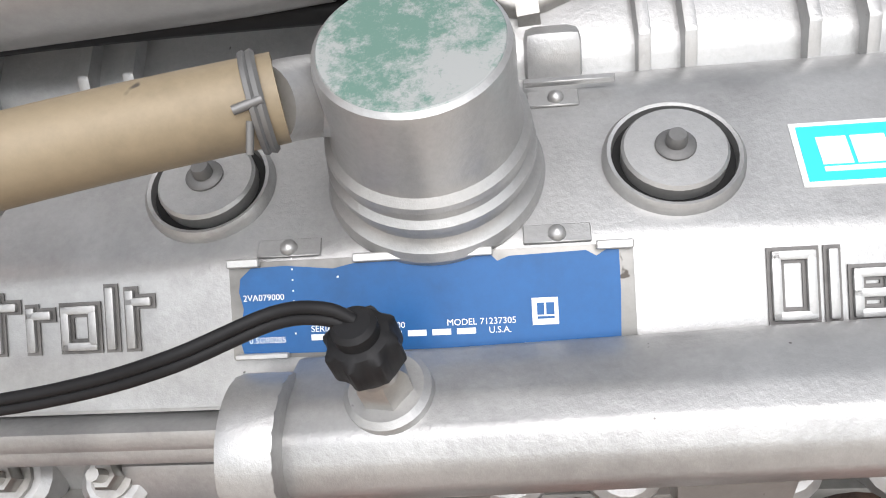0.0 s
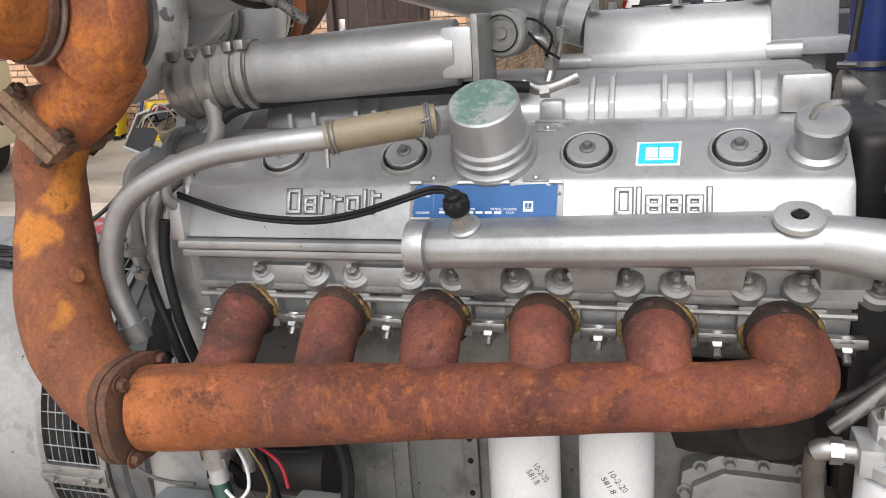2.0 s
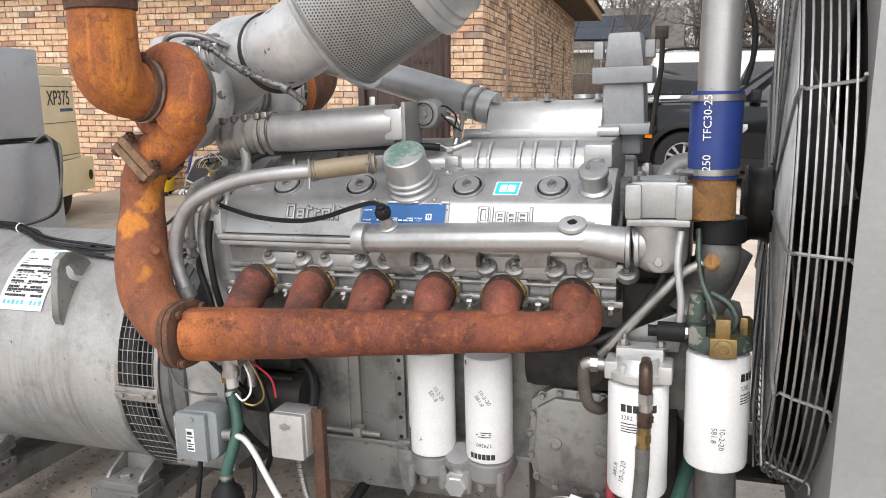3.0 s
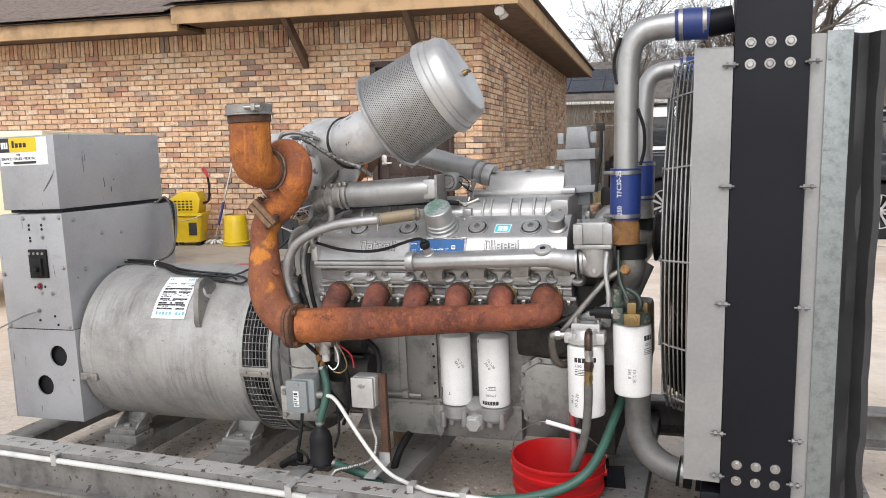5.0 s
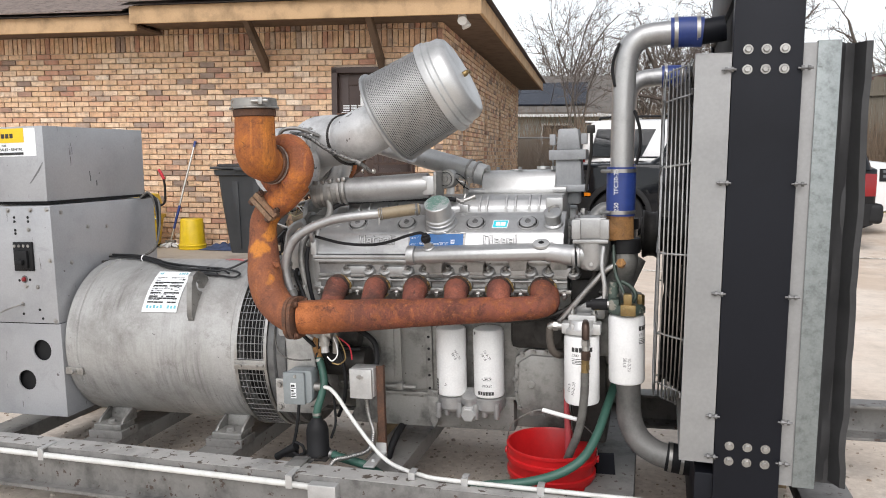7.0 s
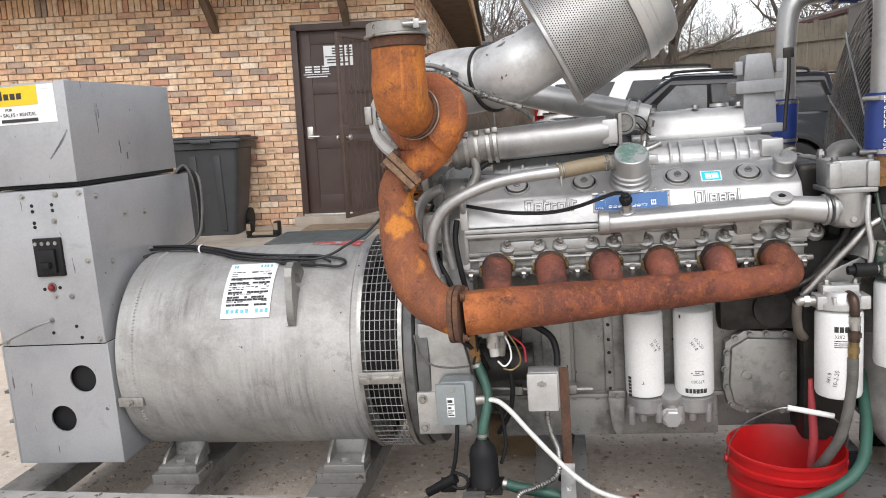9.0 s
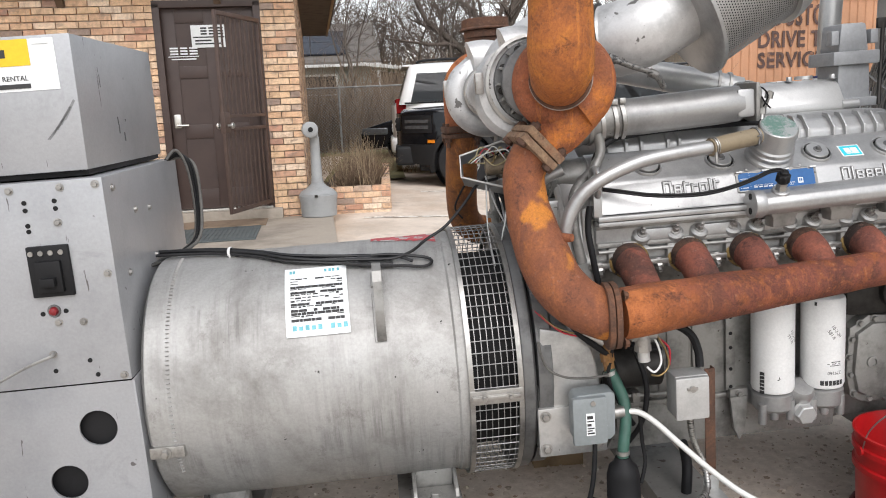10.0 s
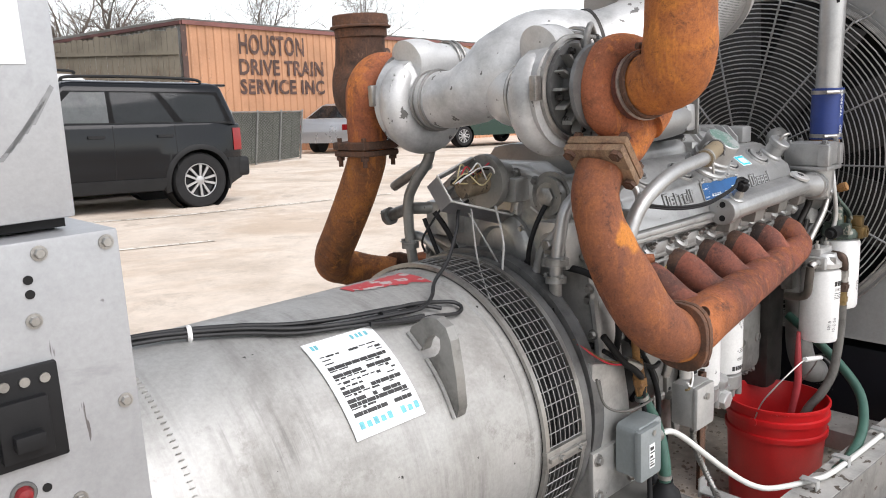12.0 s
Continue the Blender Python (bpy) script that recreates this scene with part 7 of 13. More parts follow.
    sweep(q, [(0.045, 0.73, 1.262), (0.075, 0.735, 1.255), (0.085, 0.74, 1.225), (0.08, 0.73, 1.195)], 0.008, 10)
    lathe(q, [(0.012, 0.0), (0.012, 0.016)], (0.085, 0.738, 1.215), (0, 0, 1), 6)
    rod(q, (0.09, 0.738, 1.22), (0.105, 0.73, 1.275), 0.005, n=8)
    lathe(q, [(0.011, 0.0), (0.011, 0.018)], (0.10, 0.732, 1.255), (0.2, -0.1, 1), 6)
    part("elbow", q, ZINC, f)
    q = B()
    sweep(q, [(0.05, 0.70, 1.20), (0.075, 0.695, 1.19), (0.10, 0.70, 1.195), (0.125, 0.71, 1.205)], 0.009, 10)
    lathe(q, [(0.013, 0.0), (0.013, 0.014)], (0.075, 0.695, 1.185), (1, 0, 0.1), 6)
    part("tee", q, ZINC, f)
    q = B()
    sweep(q, [(0.04, 0.72, 1.29), (0.07, 0.71, 1.285), (0.09, 0.715, 1.262), (0.08, 0.72, 1.235)], 0.0022, 6)
    sweep(q, [(0.04, 0.72, 1.285), (0.06, 0.70, 1.268), (0.08, 0.71, 1.245), (0.10, 0.72, 1.23)], 0.0022, 6)
    part("wire", q, BLACK, f)
    hl = B()
    sweep(hl, [(-0.42, 0.60, 1.10), (-0.41, 0.60, 1.15), (-0.37, 0.61, 1.185), (-0.30, 0.63, 1.195), (-0.20, 0.645, 1.20), (0.0, 0.66, 1.20), (0.06, 0.68, 1.195)], 0.0085, 10)
    solid("rubber_hose", hl, BLACK, "black rubber hose behind the valve cover", "hose", (-0.2, 0.64, 1.18))


GREYCAST = surface("grey_cast_paint", (0.33, 0.34, 0.35), 0.5, 0.25, 0.75, 8, 120, 0.1)
engine_block()
valve_cover("valve_cover")
valve_cover("valve_cover", True)
breather()
water_manifold()
exhaust_near()
intake()
top_end()

# ---------- radiator, pipes, filters and what hangs on the set ----------
I4 = Matrix()


def radiator():
    r = thing("radiator", "tall radiator in a black steel frame with silver shroud", "radiator", (1.06, 0.85, 0.12), I4)
    y0, y1 = 0.225, 1.475
    core = B()
    box(core, (0.965, y0 + 0.05, 0.45), (1.115, y1 - 0.05, 1.80), 0.004)
    # core in the hole black, so the fan opening's shade is in its colour
    part("core", core, HOLE, r)
    for y, d in ((y0, 1), (y1, -1)):
        p = B()
        prism(p, [(0.952, 0), (1.128, 0), (1.128, 0.06), (1.120, 0.06), (1.120, 0.010), (0.960, 0.010), (0.960, 0.06), (0.952, 0.06)], (0, y, 0.12), (1, 0, 0), (0, d, 0), (0, 0, 1.90), 0.0015)
        part("frame_post", p, BLACKPAINT, r, "black painted channel post")
        for z in (1.645, 1.592, 0.535, 0.490):
            for x in (0.990, 1.036, 1.082) if z > 1 else (0.992, 1.040, 1.088):
                part("bolt", hexbolt(B(), (x, y, z), (0, -d, 0), 0.009, 0.008), ZINC, r)
    tt = B()
    box(tt, (0.95, y0 + 0.02, 1.80), (1.13, y1 - 0.02, 2.02), 0.02)
    part("top_tank", tt, BLACKPAINT, r)
    bt = B()
    box(bt, (0.90, y0 + 0.02, 0.16), (1.13, y1 - 0.02, 0.44), 0.01)
    part("bottom_tank", bt, BLACKPAINT, r)
    # shroud towards the engine: side flanges and a face with the fan opening
    cy, cz, R = 0.87, 1.075, 0.572
    s = B()
    N = 48
    ya, yb, za, zb = y0 + 0.004, y1 - 0.004, 0.48, 1.637
    inner, outer, back = [], [], []
    for k in range(N):
        t = 2 * math.pi * k / N
        c, sn = math.cos(t), math.sin(t)
        inner.append(s.verts.new((0.868, cy + R * c, cz + R * sn)))
        sc = min((yb - cy) / c if c > 1e-6 else 9e9, (ya - cy) / c if c < -1e-6 else 9e9, (zb - cz) / sn if sn > 1e-6 else 9e9, (za - cz) / sn if sn < -1e-6 else 9e9)
        outer.append(s.verts.new((0.857, cy + sc * c, cz + sc * sn)))
        back.append(s.verts.new((0.945, cy + R * c, cz + R * sn)))
    for k in range(N):
        j = (k + 1) % N
        s.faces.new((inner[k], outer[k], outer[j], inner[j]))
        s.faces.new((back[k], inner[k], inner[j], back[j]))
    for yy, zz in ((ya, za), (yb, za), (yb, zb), (ya, zb)):
        a1 = min((v for v in outer if abs(v.co.y - yy) < 1e-5), key=lambda v: abs(v.co.z - zz), default=None)
        b1 = min((v for v in outer if abs(v.co.z - zz) < 1e-5), key=lambda v: abs(v.co.y - yy), default=None)
        if a1 and b1 and a1 is not b1:
            s.faces.new((a1, b1, s.verts.new((0.857, yy, zz))))
    bmesh.ops.recalc_face_normals(s, faces=s.faces)
    part("shroud_face", s, SHROUD, r)
    f = B()
    box(f, (0.855, y0 + 0.000, 0.48), (0.950, y0 + 0.004, 1.637), 0.001)
    box(f, (0.855, y1 - 0.004, 0.48), (0.950, y1, 1.637), 0.001)
    box(f, (0.855, y0, 1.634), (0.950, y1, 1.638), 0.001)
    box(f, (0.855, y0, 0.478), (0.950, y1, 0.482), 0.001)
    pieces("shroud_side", f, SHROUD, r, "pale grey sheet metal shroud")
    # duct flange on the far side of the post
    a = B()
    box(a, (1.129, y0 + 0.012, 0.43), (1.168, y0 + 0.018, 1.66), 0.001)
    box(a, (1.129, y1 - 0.018, 0.43), (1.168, y1 - 0.012, 1.66), 0.001)
    pieces("duct_flange", a, SHROUD, r)
    g = B()
    prism(g, [(1.164, 0.0), (1.222, 0.004), (1.224, 0.06), (1.166, 0.06)], (0, y0 + 0.006, 0.43), (1, 0, 0), (0, 1, 0), (0, 0, 1.235), 0.001)
    part("galvanised_strip", g, GALV, r, "spangled galvanised steel strip")
    for z in (0.56, 0.99, 1.38, 1.60):
        part("rivet", rod(B(), (1.172, y0 + 0.007, z), (1.172, y0 + 0.003, z), 0.005, n=10), GALV, r)
    b = B()
    n = 24
    for yy in (y0 + 0.008,):
        prev = None
        rnd = random.Random(2)
        for k in range(n + 1):
            z = 0.44 + (1.66 - 0.44) * k / n
            w = rnd.uniform(-0.004, 0.004)
            ring_ = [b.verts.new((1.222, yy + 0.012, z)), b.verts.new((1.238, yy + 0.040 + w, z)), b.verts.new((1.262, yy + 0.050 + w * 2, z)), b.verts.new((1.276 + w, yy + 0.018, z)), b.verts.new((1.282 + w, yy + 0.004, z)), b.verts.new((1.297 + w * 0.8, yy, z)), b.verts.new((1.300 + w * 0.8, yy + 0.05, z)), b.verts.new((1.222, yy + 0.07, z))]
            if prev:
                for i in range(8):
                    j = (i + 1) % 8
                    b.faces.new((prev[i], prev[j], ring_[j], ring_[i]))
            else:
                b.faces.new(ring_[::-1])
            prev = ring_
        b.faces.new(prev)
    bmesh.ops.recalc_face_normals(b, faces=b.faces)
    part("rubber_boot", b, RUBBERGREY, r, "creased dark grey rubber duct boot")
    bx = B()
    box(bx, (1.13, y0 + 0.06, 0.43), (1.295, y1 - 0.02, 1.66), 0.004)
    part("duct_box", bx, RUBBERGREY, r)
    for z in (1.592, 1.285, 0.975, 0.62, 0.50):
        for x, dx in ((0.942, 1), (1.134, -1)):
            q = B()
            rod(q, (x - 0.018, y0 - 0.006, z), (x + 0.020, y0 - 0.006, z), 0.003, n=8)
            lathe(q, [(0.0075, 0.0), (0.0075, 0.007)], (x - 0.010, y0 - 0.006, z), (1, 0, 0), 6)
            lathe(q, [(0.0075, 0.0), (0.0075, 0.007)], (x + 0.006, y0 - 0.006, z), (1, 0, 0), 6)
            part("side_bolt", q, DARKGREY, r)
    # legs
    lg = B()
    box(lg, (0.955, y0 + 0.004, 0.0), (1.125, y0 + 0.06, 0.125), 0.004)
    box(lg, (0.955, y1 - 0.06, 0.0), (1.125, y1 - 0.004, 0.125), 0.004)
    pieces("foot", lg, BLACKPAINT, r)
    # fan guard: rings of wire, dished towards the engine
    gd = thing("fan_guard", "round wire fan guard of concentric rings", "fan guard", (0.86, cy, 0.5), I4)
    for k in range(30):
        q = 0.115 + k * 0.0153
        part("wire_ring", ring(B(), (0.775 if q < 0.53 else 0.778, cy, cz), (1, 0, 0), q, 0.0021, 72, 5), GUARDWIRE, gd)
    for x, q in ((0.790, 0.578), (0.802, 0.586), (0.814, 0.588), (0.826, 0.590), (0.838, 0.592), (0.850, 0.604)):
        part("wire_ring", ring(B(), (x, cy, cz), (1, 0, 0), q, 0.0027, 80, 5), ZINC, gd)
    for k in range(14):
        t = math.pi * 2 * k / 14 + math.pi
        c, sn = math.cos(t), math.sin(t)
        q = B()
        sweep(q, [(0.772, cy + 0.11 * c, cz + 0.11 * sn), (0.772, cy + 0.54 * c, cz + 0.54 * sn), (0.784, cy + 0.575 * c, cz + 0.575 * sn), (0.83, cy + 0.595 * c, cz + 0.595 * sn), (0.857, cy + 0.606 * c, cz + 0.606 * sn), (0.858, cy + 0.625 * c, cz + 0.625 * sn)], 0.0034, 6, sub=2)
        part("spoke", q, DULLWIRE, gd)
    # raking support under the lower pipe
    lgm = Matrix.Translation((0.655, 0.60, 0.0)) @ Matrix.Rotation(radians(-6), 4, "Y")
    br = box(B(), (-0.040, 0.0, 0.02), (0.030, 0.010, 0.33), 0.002, 1, lgm)
    box(br, (-0.040, 0.0, 0.02), (-0.030, 0.075, 0.33), 0.002, 1, lgm)
    part("raking_support", br, BLACKPAINT, r, "black steel angle support")
    # fan
    fn = thing("fan", "dark radiator fan with wide blades", "fan", (0.84, cy, cz), I4)
    h = B()
    lathe(h, [(0.0, -0.16), (0.06, -0.16), (0.065, -0.06), (0.11, -0.05), (0.11, 0.02), (0.0, 0.03)], (0.87, cy, cz), (1, 0, 0), 32)
    part("hub", h, DARKSTEEL, fn)
    pl = B()
    lathe(pl, [(0.0, 0.0), (0.085, 0.0), (0.088, 0.006), (0.080, 0.02), (0.080, 0.04), (0.088, 0.055), (0.085, 0.062), (0.0, 0.062)], (0.715, cy, cz), (1, 0, 0), 40)
    part("pulley", pl, DARKSTEEL, fn)
    for k in range(9):
        t = 2 * math.pi * k / 9
        u, v = Vector((0, math.cos(t), math.sin(t))), Vector((0, -math.sin(t), math.cos(t)))
        q = B()
        prism(q, [(0.09, -0.05), (0.30, -0.10), (0.545, -0.125), (0.553, 0.115), (0.30, 0.085), (0.09, 0.04)], Vector((0.826, cy, cz)), u, (v + Vector((0.33, 0, 0))).normalized(), Vector((0.004, 0, 0)))
        part("blade", q, FANBLADE, fn)


GRIMYGREEN = surface("grimy_green_paint", (0.06, 0.085, 0.07), 0.45, 0.3, 0.3, 18, 120, 0.3, (0.22, 0.21, 0.18), 0.60, 30)
WIRECREAM = surface("cream_wire_sleeve", (0.50, 0.42, 0.24), 0.5)
GUARDWIRE = surface("grimy_guard_wire", (0.42, 0.42, 0.415), 0.42, 0.6, 0.5, 14, 140, 0.05)
FANBLADE = surface("dull_fan_blade", (0.035, 0.034, 0.033), 0.6, 0.2, 0.6, 8, 90, 0.1)
SHROUD = surface("pale_grey_shroud_paint", (0.29, 0.29, 0.285), 0.5, 0.1, 0.86, 3, 90, 0.05)
RUBBERGREY = surface("grey_worn_rubber", (0.036, 0.036, 0.037), 0.5, 0.0, 0.55, 5, 60, 0.2)


def coolant_pipes():
    for s, nm in ((1, "near"), (-1, "far")):
        x0, y = (0.655, 0.515) if s > 0 else (0.64, 1.36)
        p = thing("coolant_pipe", "silver upper coolant pipe with blue silicone hoses", "pipe", (x0, y, 1.05))
        top = 1.715 if s > 0 else 1.66
        t = B()
        sweep(t, [(x0, y, 1.285), (x0 + 0.004, y, 1.45), (x0 + 0.010, y, top - 0.115), (x0 + 0.024, y, top - 0.045), (x0 + 0.065, y, top - 0.008), (x0 + 0.13, y, top), (x0 + 0.18, y, top)], 0.0365, 28, sub=7)
        part("tube", t, SILVER, p)
        q = B()
        sweep(q, [(x0 - 0.004, y, 1.145), (x0 - 0.002, y, 1.22), (x0, y, 1.302)], [0.0455, 0.0465, 0.0465], 32)
        part("blue_hose", q, BLUE, p, "blue silicone hose with white printing")
        q = B()
        sweep(q, [(x0 + 0.150, y, top), (x0 + 0.20, y, top), (x0 + 0.245, y, top - 0.004)], 0.046, 32)
        part("blue_hose", q, BLUE, p, "blue silicone hose")
        for a, c, ax in (((x0 - 0.004, y, 1.157), 0.0475, (0, 0, 1)), ((x0, y, 1.290), 0.0480, (0, 0, 1)), ((x0 + 0.166, y, top), 0.0475, (1, 0, 0)), ((x0 + 0.232, y, top), 0.0475, (1, 0, 0))):
            k = B()
            lathe(k, [(c - 0.002, -0.006), (c, -0.0055), (c, 0.0055), (c - 0.002, 0.006)], a, ax, 36, close_ends=False)
            if ax[2]:
                rod(k, (a[0] - 0.062, y - 0.018, a[2]), (a[0] - 0.030, y - 0.042, a[2]), 0.006, n=8)
            else:
                rod(k, (a[0], y - 0.01, a[2] + 0.050), (a[0], y + 0.018, a[2] + 0.050), 0.006, n=8)
            part("hose_clamp", k, ZINC, p)
        q = B()
        sweep(q, [(x0 + 0.24, y, top - 0.004), (x0 + 0.31, y, top + 0.004)], 0.039, 24, sub=0)
        part("inlet_stub", q, BLACKPAINT, p)
        if s > 0:
            for tx, z0 in (("TFC30-25", 1.215), ("250", 1.160)):
                lettering(tx, 0.020, WHITEPAPER, p, (x0 - 0.009, y - 0.0472, z0), (0, 0, 1), (-1, 0, 0), 0.0004)
        q = B()
        sweep(q, [(x0 - 0.06, y, 1.105), (x0 - 0.02, y, 1.103), (x0 - 0.006, y, 1.115), (x0 - 0.004, y, 1.150)], [0.040, 0.042, 0.042, 0.042], 28)
        rod(q, (x0 - 0.004, y, 1.13), (x0 - 0.004, y, 1.07), 0.043, n=28)
        part("outlet_elbow", q, COPPERY if s > 0 else SILVER_DIRTY, p, "heat-tinted brown outlet elbow" if s > 0 else "grey outlet elbow")
        k = B()
        lathe(k, [(0.046, 0.0), (0.048, 0.002), (0.048, 0.045), (0.046, 0.047)], (x0 + 0.012, y + 0.02, 1.022), (0, 0, 1), 32)
        part("rubber_sleeve", k, BLACK, p)
        k = B()
        sweep(k, [(x0 + 0.012, y + 0.02, 1.03), (x0 + 0.010, y + 0.025, 0.98), (x0 - 0.005, y + 0.06, 0.93), (x0 - 0.04, y + 0.13, 0.88)], 0.040, 24)
        part("bypass_tube", k, SILVER_DIRTY, p)
    w = B()
    sweep(w, [(0.650, 0.49, 1.69), (0.632, 0.492, 1.64), (0.628, 0.494, 1.60), (0.636, 0.49, 1.555)], 0.005, 8)
    sweep(w, [(0.695, 0.50, 1.48), (0.712, 0.50, 1.42), (0.712, 0.505, 1.36), (0.700, 0.505, 1.31)], 0.005, 8)
    solid("black_cable", w, BLACK, "black cable beside the coolant pipe", "cable", (0.66, 0.49, 1.5))
    l = thing("lower_coolant_pipe", "grey lower coolant pipe bending to the radiator", "pipe", (0.68, 0.58, 0.35))
    t = B()
    sweep(t, [(0.60, 0.66, 0.66), (0.655, 0.60, 0.645), (0.672, 0.585, 0.60), (0.674, 0.582, 0.52), (0.680, 0.578, 0.44), (0.710, 0.572, 0.375), (0.765, 0.567, 0.335), (0.82, 0.563, 0.322)], 0.042, 28, sub=6)
    part("tube", t, PIPEGREY, l)
    q = B()
    sweep(q, [(0.80, 0.564, 0.325), (0.85, 0.561, 0.318), (0.925, 0.56, 0.31)], 0.049, 28)
    part("rubber_hose", q, BLACK, l)
    for x, z in ((0.812, 0.3235), (0.850, 0.318)):
        part("hose_clamp", lathe(B(), [(0.049, -0.006), (0.051, -0.005), (0.051, 0.005), (0.049, 0.006)], (x, 0.562, z), (1, 0, -0.1), 32, close_ends=False), ZINC, l)


COPPERY = rust_material("heat_tinted_brown", (0.36, 0.19, 0.06), (0.10, 0.06, 0.03), (0.24, 0.12, 0.04))
PIPEGREY = surface("grey_pipe_paint", (0.27, 0.265, 0.255), 0.5, 0.3, 0.6, 9, 110, 0.12)


def canister(name, label, x, y, z0, z1, r, writing, group):
    f = thing(name, label, "filter", (x, y, z0), group=group)
    b = B()
    lathe(b, [(0.0, 0.0), (r - 0.012, 0.0), (r - 0.003, 0.004), (r, 0.012), (r, z1 - z0 - 0.012), (r - 0.003, z1 - z0 - 0.004), (r - 0.012, z1 - z0), (0.0, z1 - z0)], (x, y, z0), (0, 0, 1), 56)
    part("canister", b, WHITE, f)
    for spec in writing:
        writing_on(f, x, y, r, *spec)
    return f


def writing_on(f, cx, cy, r, kind, text, ang, z, size, down, mat_):
    """Writing wrapped round a canister; ang in degrees from the front (-y), positive to +x; down: the letters run downwards or upwards."""
    if kind == "text":
        cu = bpy.data.curves.new("text", "FONT")
        cu.body, cu.size, cu.extrude = text, size, 0.0
        cu.resolution_u = 2
        tmp = new("text_source", cu)
        me = bpy.data.meshes.new_from_object(tmp.evaluated_get(bpy.context.evaluated_depsgraph_get()))
        bpy.data.objects.remove(tmp)
        bm = bmesh.new()
        bm.from_mesh(me)
        bpy.data.meshes.remove(me)
    else:
        bm = bmesh.new()
        for x0, x1, y0, y1 in text:
            vs = [bm.verts.new((px, py, 0)) for px, py in ((x0, y0), ((x0 + x1) / 2, y0), (x1, y0), (x1, y1), ((x0 + x1) / 2, y1), (x0, y1))]
            bm.faces.new((vs[0], vs[1], vs[4], vs[5]))
            bm.faces.new((vs[1], vs[2], vs[3], vs[4]))
    ca, sa = math.cos(radians(down)), math.sin(radians(down))
    for v in bm.verts:
        px, py = v.co.x * ca - v.co.y * sa, v.co.x * sa + v.co.y * ca
        t = radians(ang) + px / r
        v.co = Vector((cx + (r + 0.0006) * math.sin(t), cy - (r + 0.0006) * math.cos(t), z + py))
    return part("writing", bm, mat_, f)


def oil_filters():
    bar = [(0.0, 0.009, 0.0, 0.013), (0.0105, 0.0195, 0.0, 0.013), (0.021, 0.030, 0.0, 0.013), (0.0315, 0.039, 0.0, 0.013), (0.041, 0.049, 0.0, 0.013), (0.051, 0.060, 0.0, 0.013)]
    small = [(0.0, 0.030, 0.0, 0.0022), (0.0, 0.036, -0.005, -0.0028), (0.0, 0.026, -0.010, -0.0078)]
    canister("oil_filter", "white spin-on oil filter with handwritten date", 0.048, 0.605, 0.492, 0.742, 0.0545, [("text", "10-2-20", 22, 0.665, 0.013, -60, INK), ("text", "581.8", 12, 0.655, 0.013, -60, INK), ("bars", bar, -62, 0.555, 0, -90, INK), ("bars", [(0, 0.008, 0, 0.002), (0.006, 0.008, 0, 0.008)], -15, 0.535, 0, 20, INK)], "oil filters")
    canister("oil_filter", "white spin-on oil filter with upside-down printing", 0.186, 0.605, 0.492, 0.742, 0.0545, [("text", "10-2-20", -10, 0.668, 0.013, -55, INK), ("text", "581.8", -20, 0.655, 0.013, -55, INK), ("bars", bar, 28, 0.520, 0, 180, INK), ("text", "279260", 22, 0.545, 0.0125, 180, INK), ("bars", small, 20, 0.562, 0, 180, INK), ("bars", [(0, 0.006, 0, 0.010)], -52, 0.722, 0, 0, INK)], "oil filters")
    b = thing("filter_console", "silver cast oil filter base with large hex plug", "filter base", (0.117, 0.61, 0.42))
    c = B()
    for x in (0.048, 0.186):
        lathe(c, [(0.040, 0.0), (0.051, 0.012), (0.053, 0.05), (0.047, 0.054)], (x, 0.605, 0.436), (0, 0, 1), 32)
        for dx, dz in ((-0.044, 0.40), (-0.012, 0.41), (0.032, 0.405)):
            lathe(c, [(0.010, 0.0), (0.011, 0.004), (0.011, 0.055)], (x + dx, 0.572, dz + 0.012), (0, 0, 1), 12)
    box(c, (0.07, 0.58, 0.44), (0.165, 0.66, 0.475), 0.010)
    box(c, (0.0, 0.63, 0.44), (0.235, 0.70, 0.50), 0.010)
    lathe(c, [(0.036, 0.0), (0.038, 0.02), (0.030, 0.034)], (0.117, 0.60, 0.472), (0, -0.5, 0.85), 28)
    part("casting", c, SILVER, b)
    h = B()
    lathe(h, [(0.032, 0.0), (0.032, 0.004), (0.026, 0.005)], (0.117, 0.575, 0.432), (0, -1, -0.1), 28)
    lathe(h, [(0.027, 0.004), (0.027, 0.022), (0.024, 0.025)], (0.117, 0.575, 0.432), (0, -1, -0.1), 6)
    part("hex_plug", h, SILVER_PALE, b)


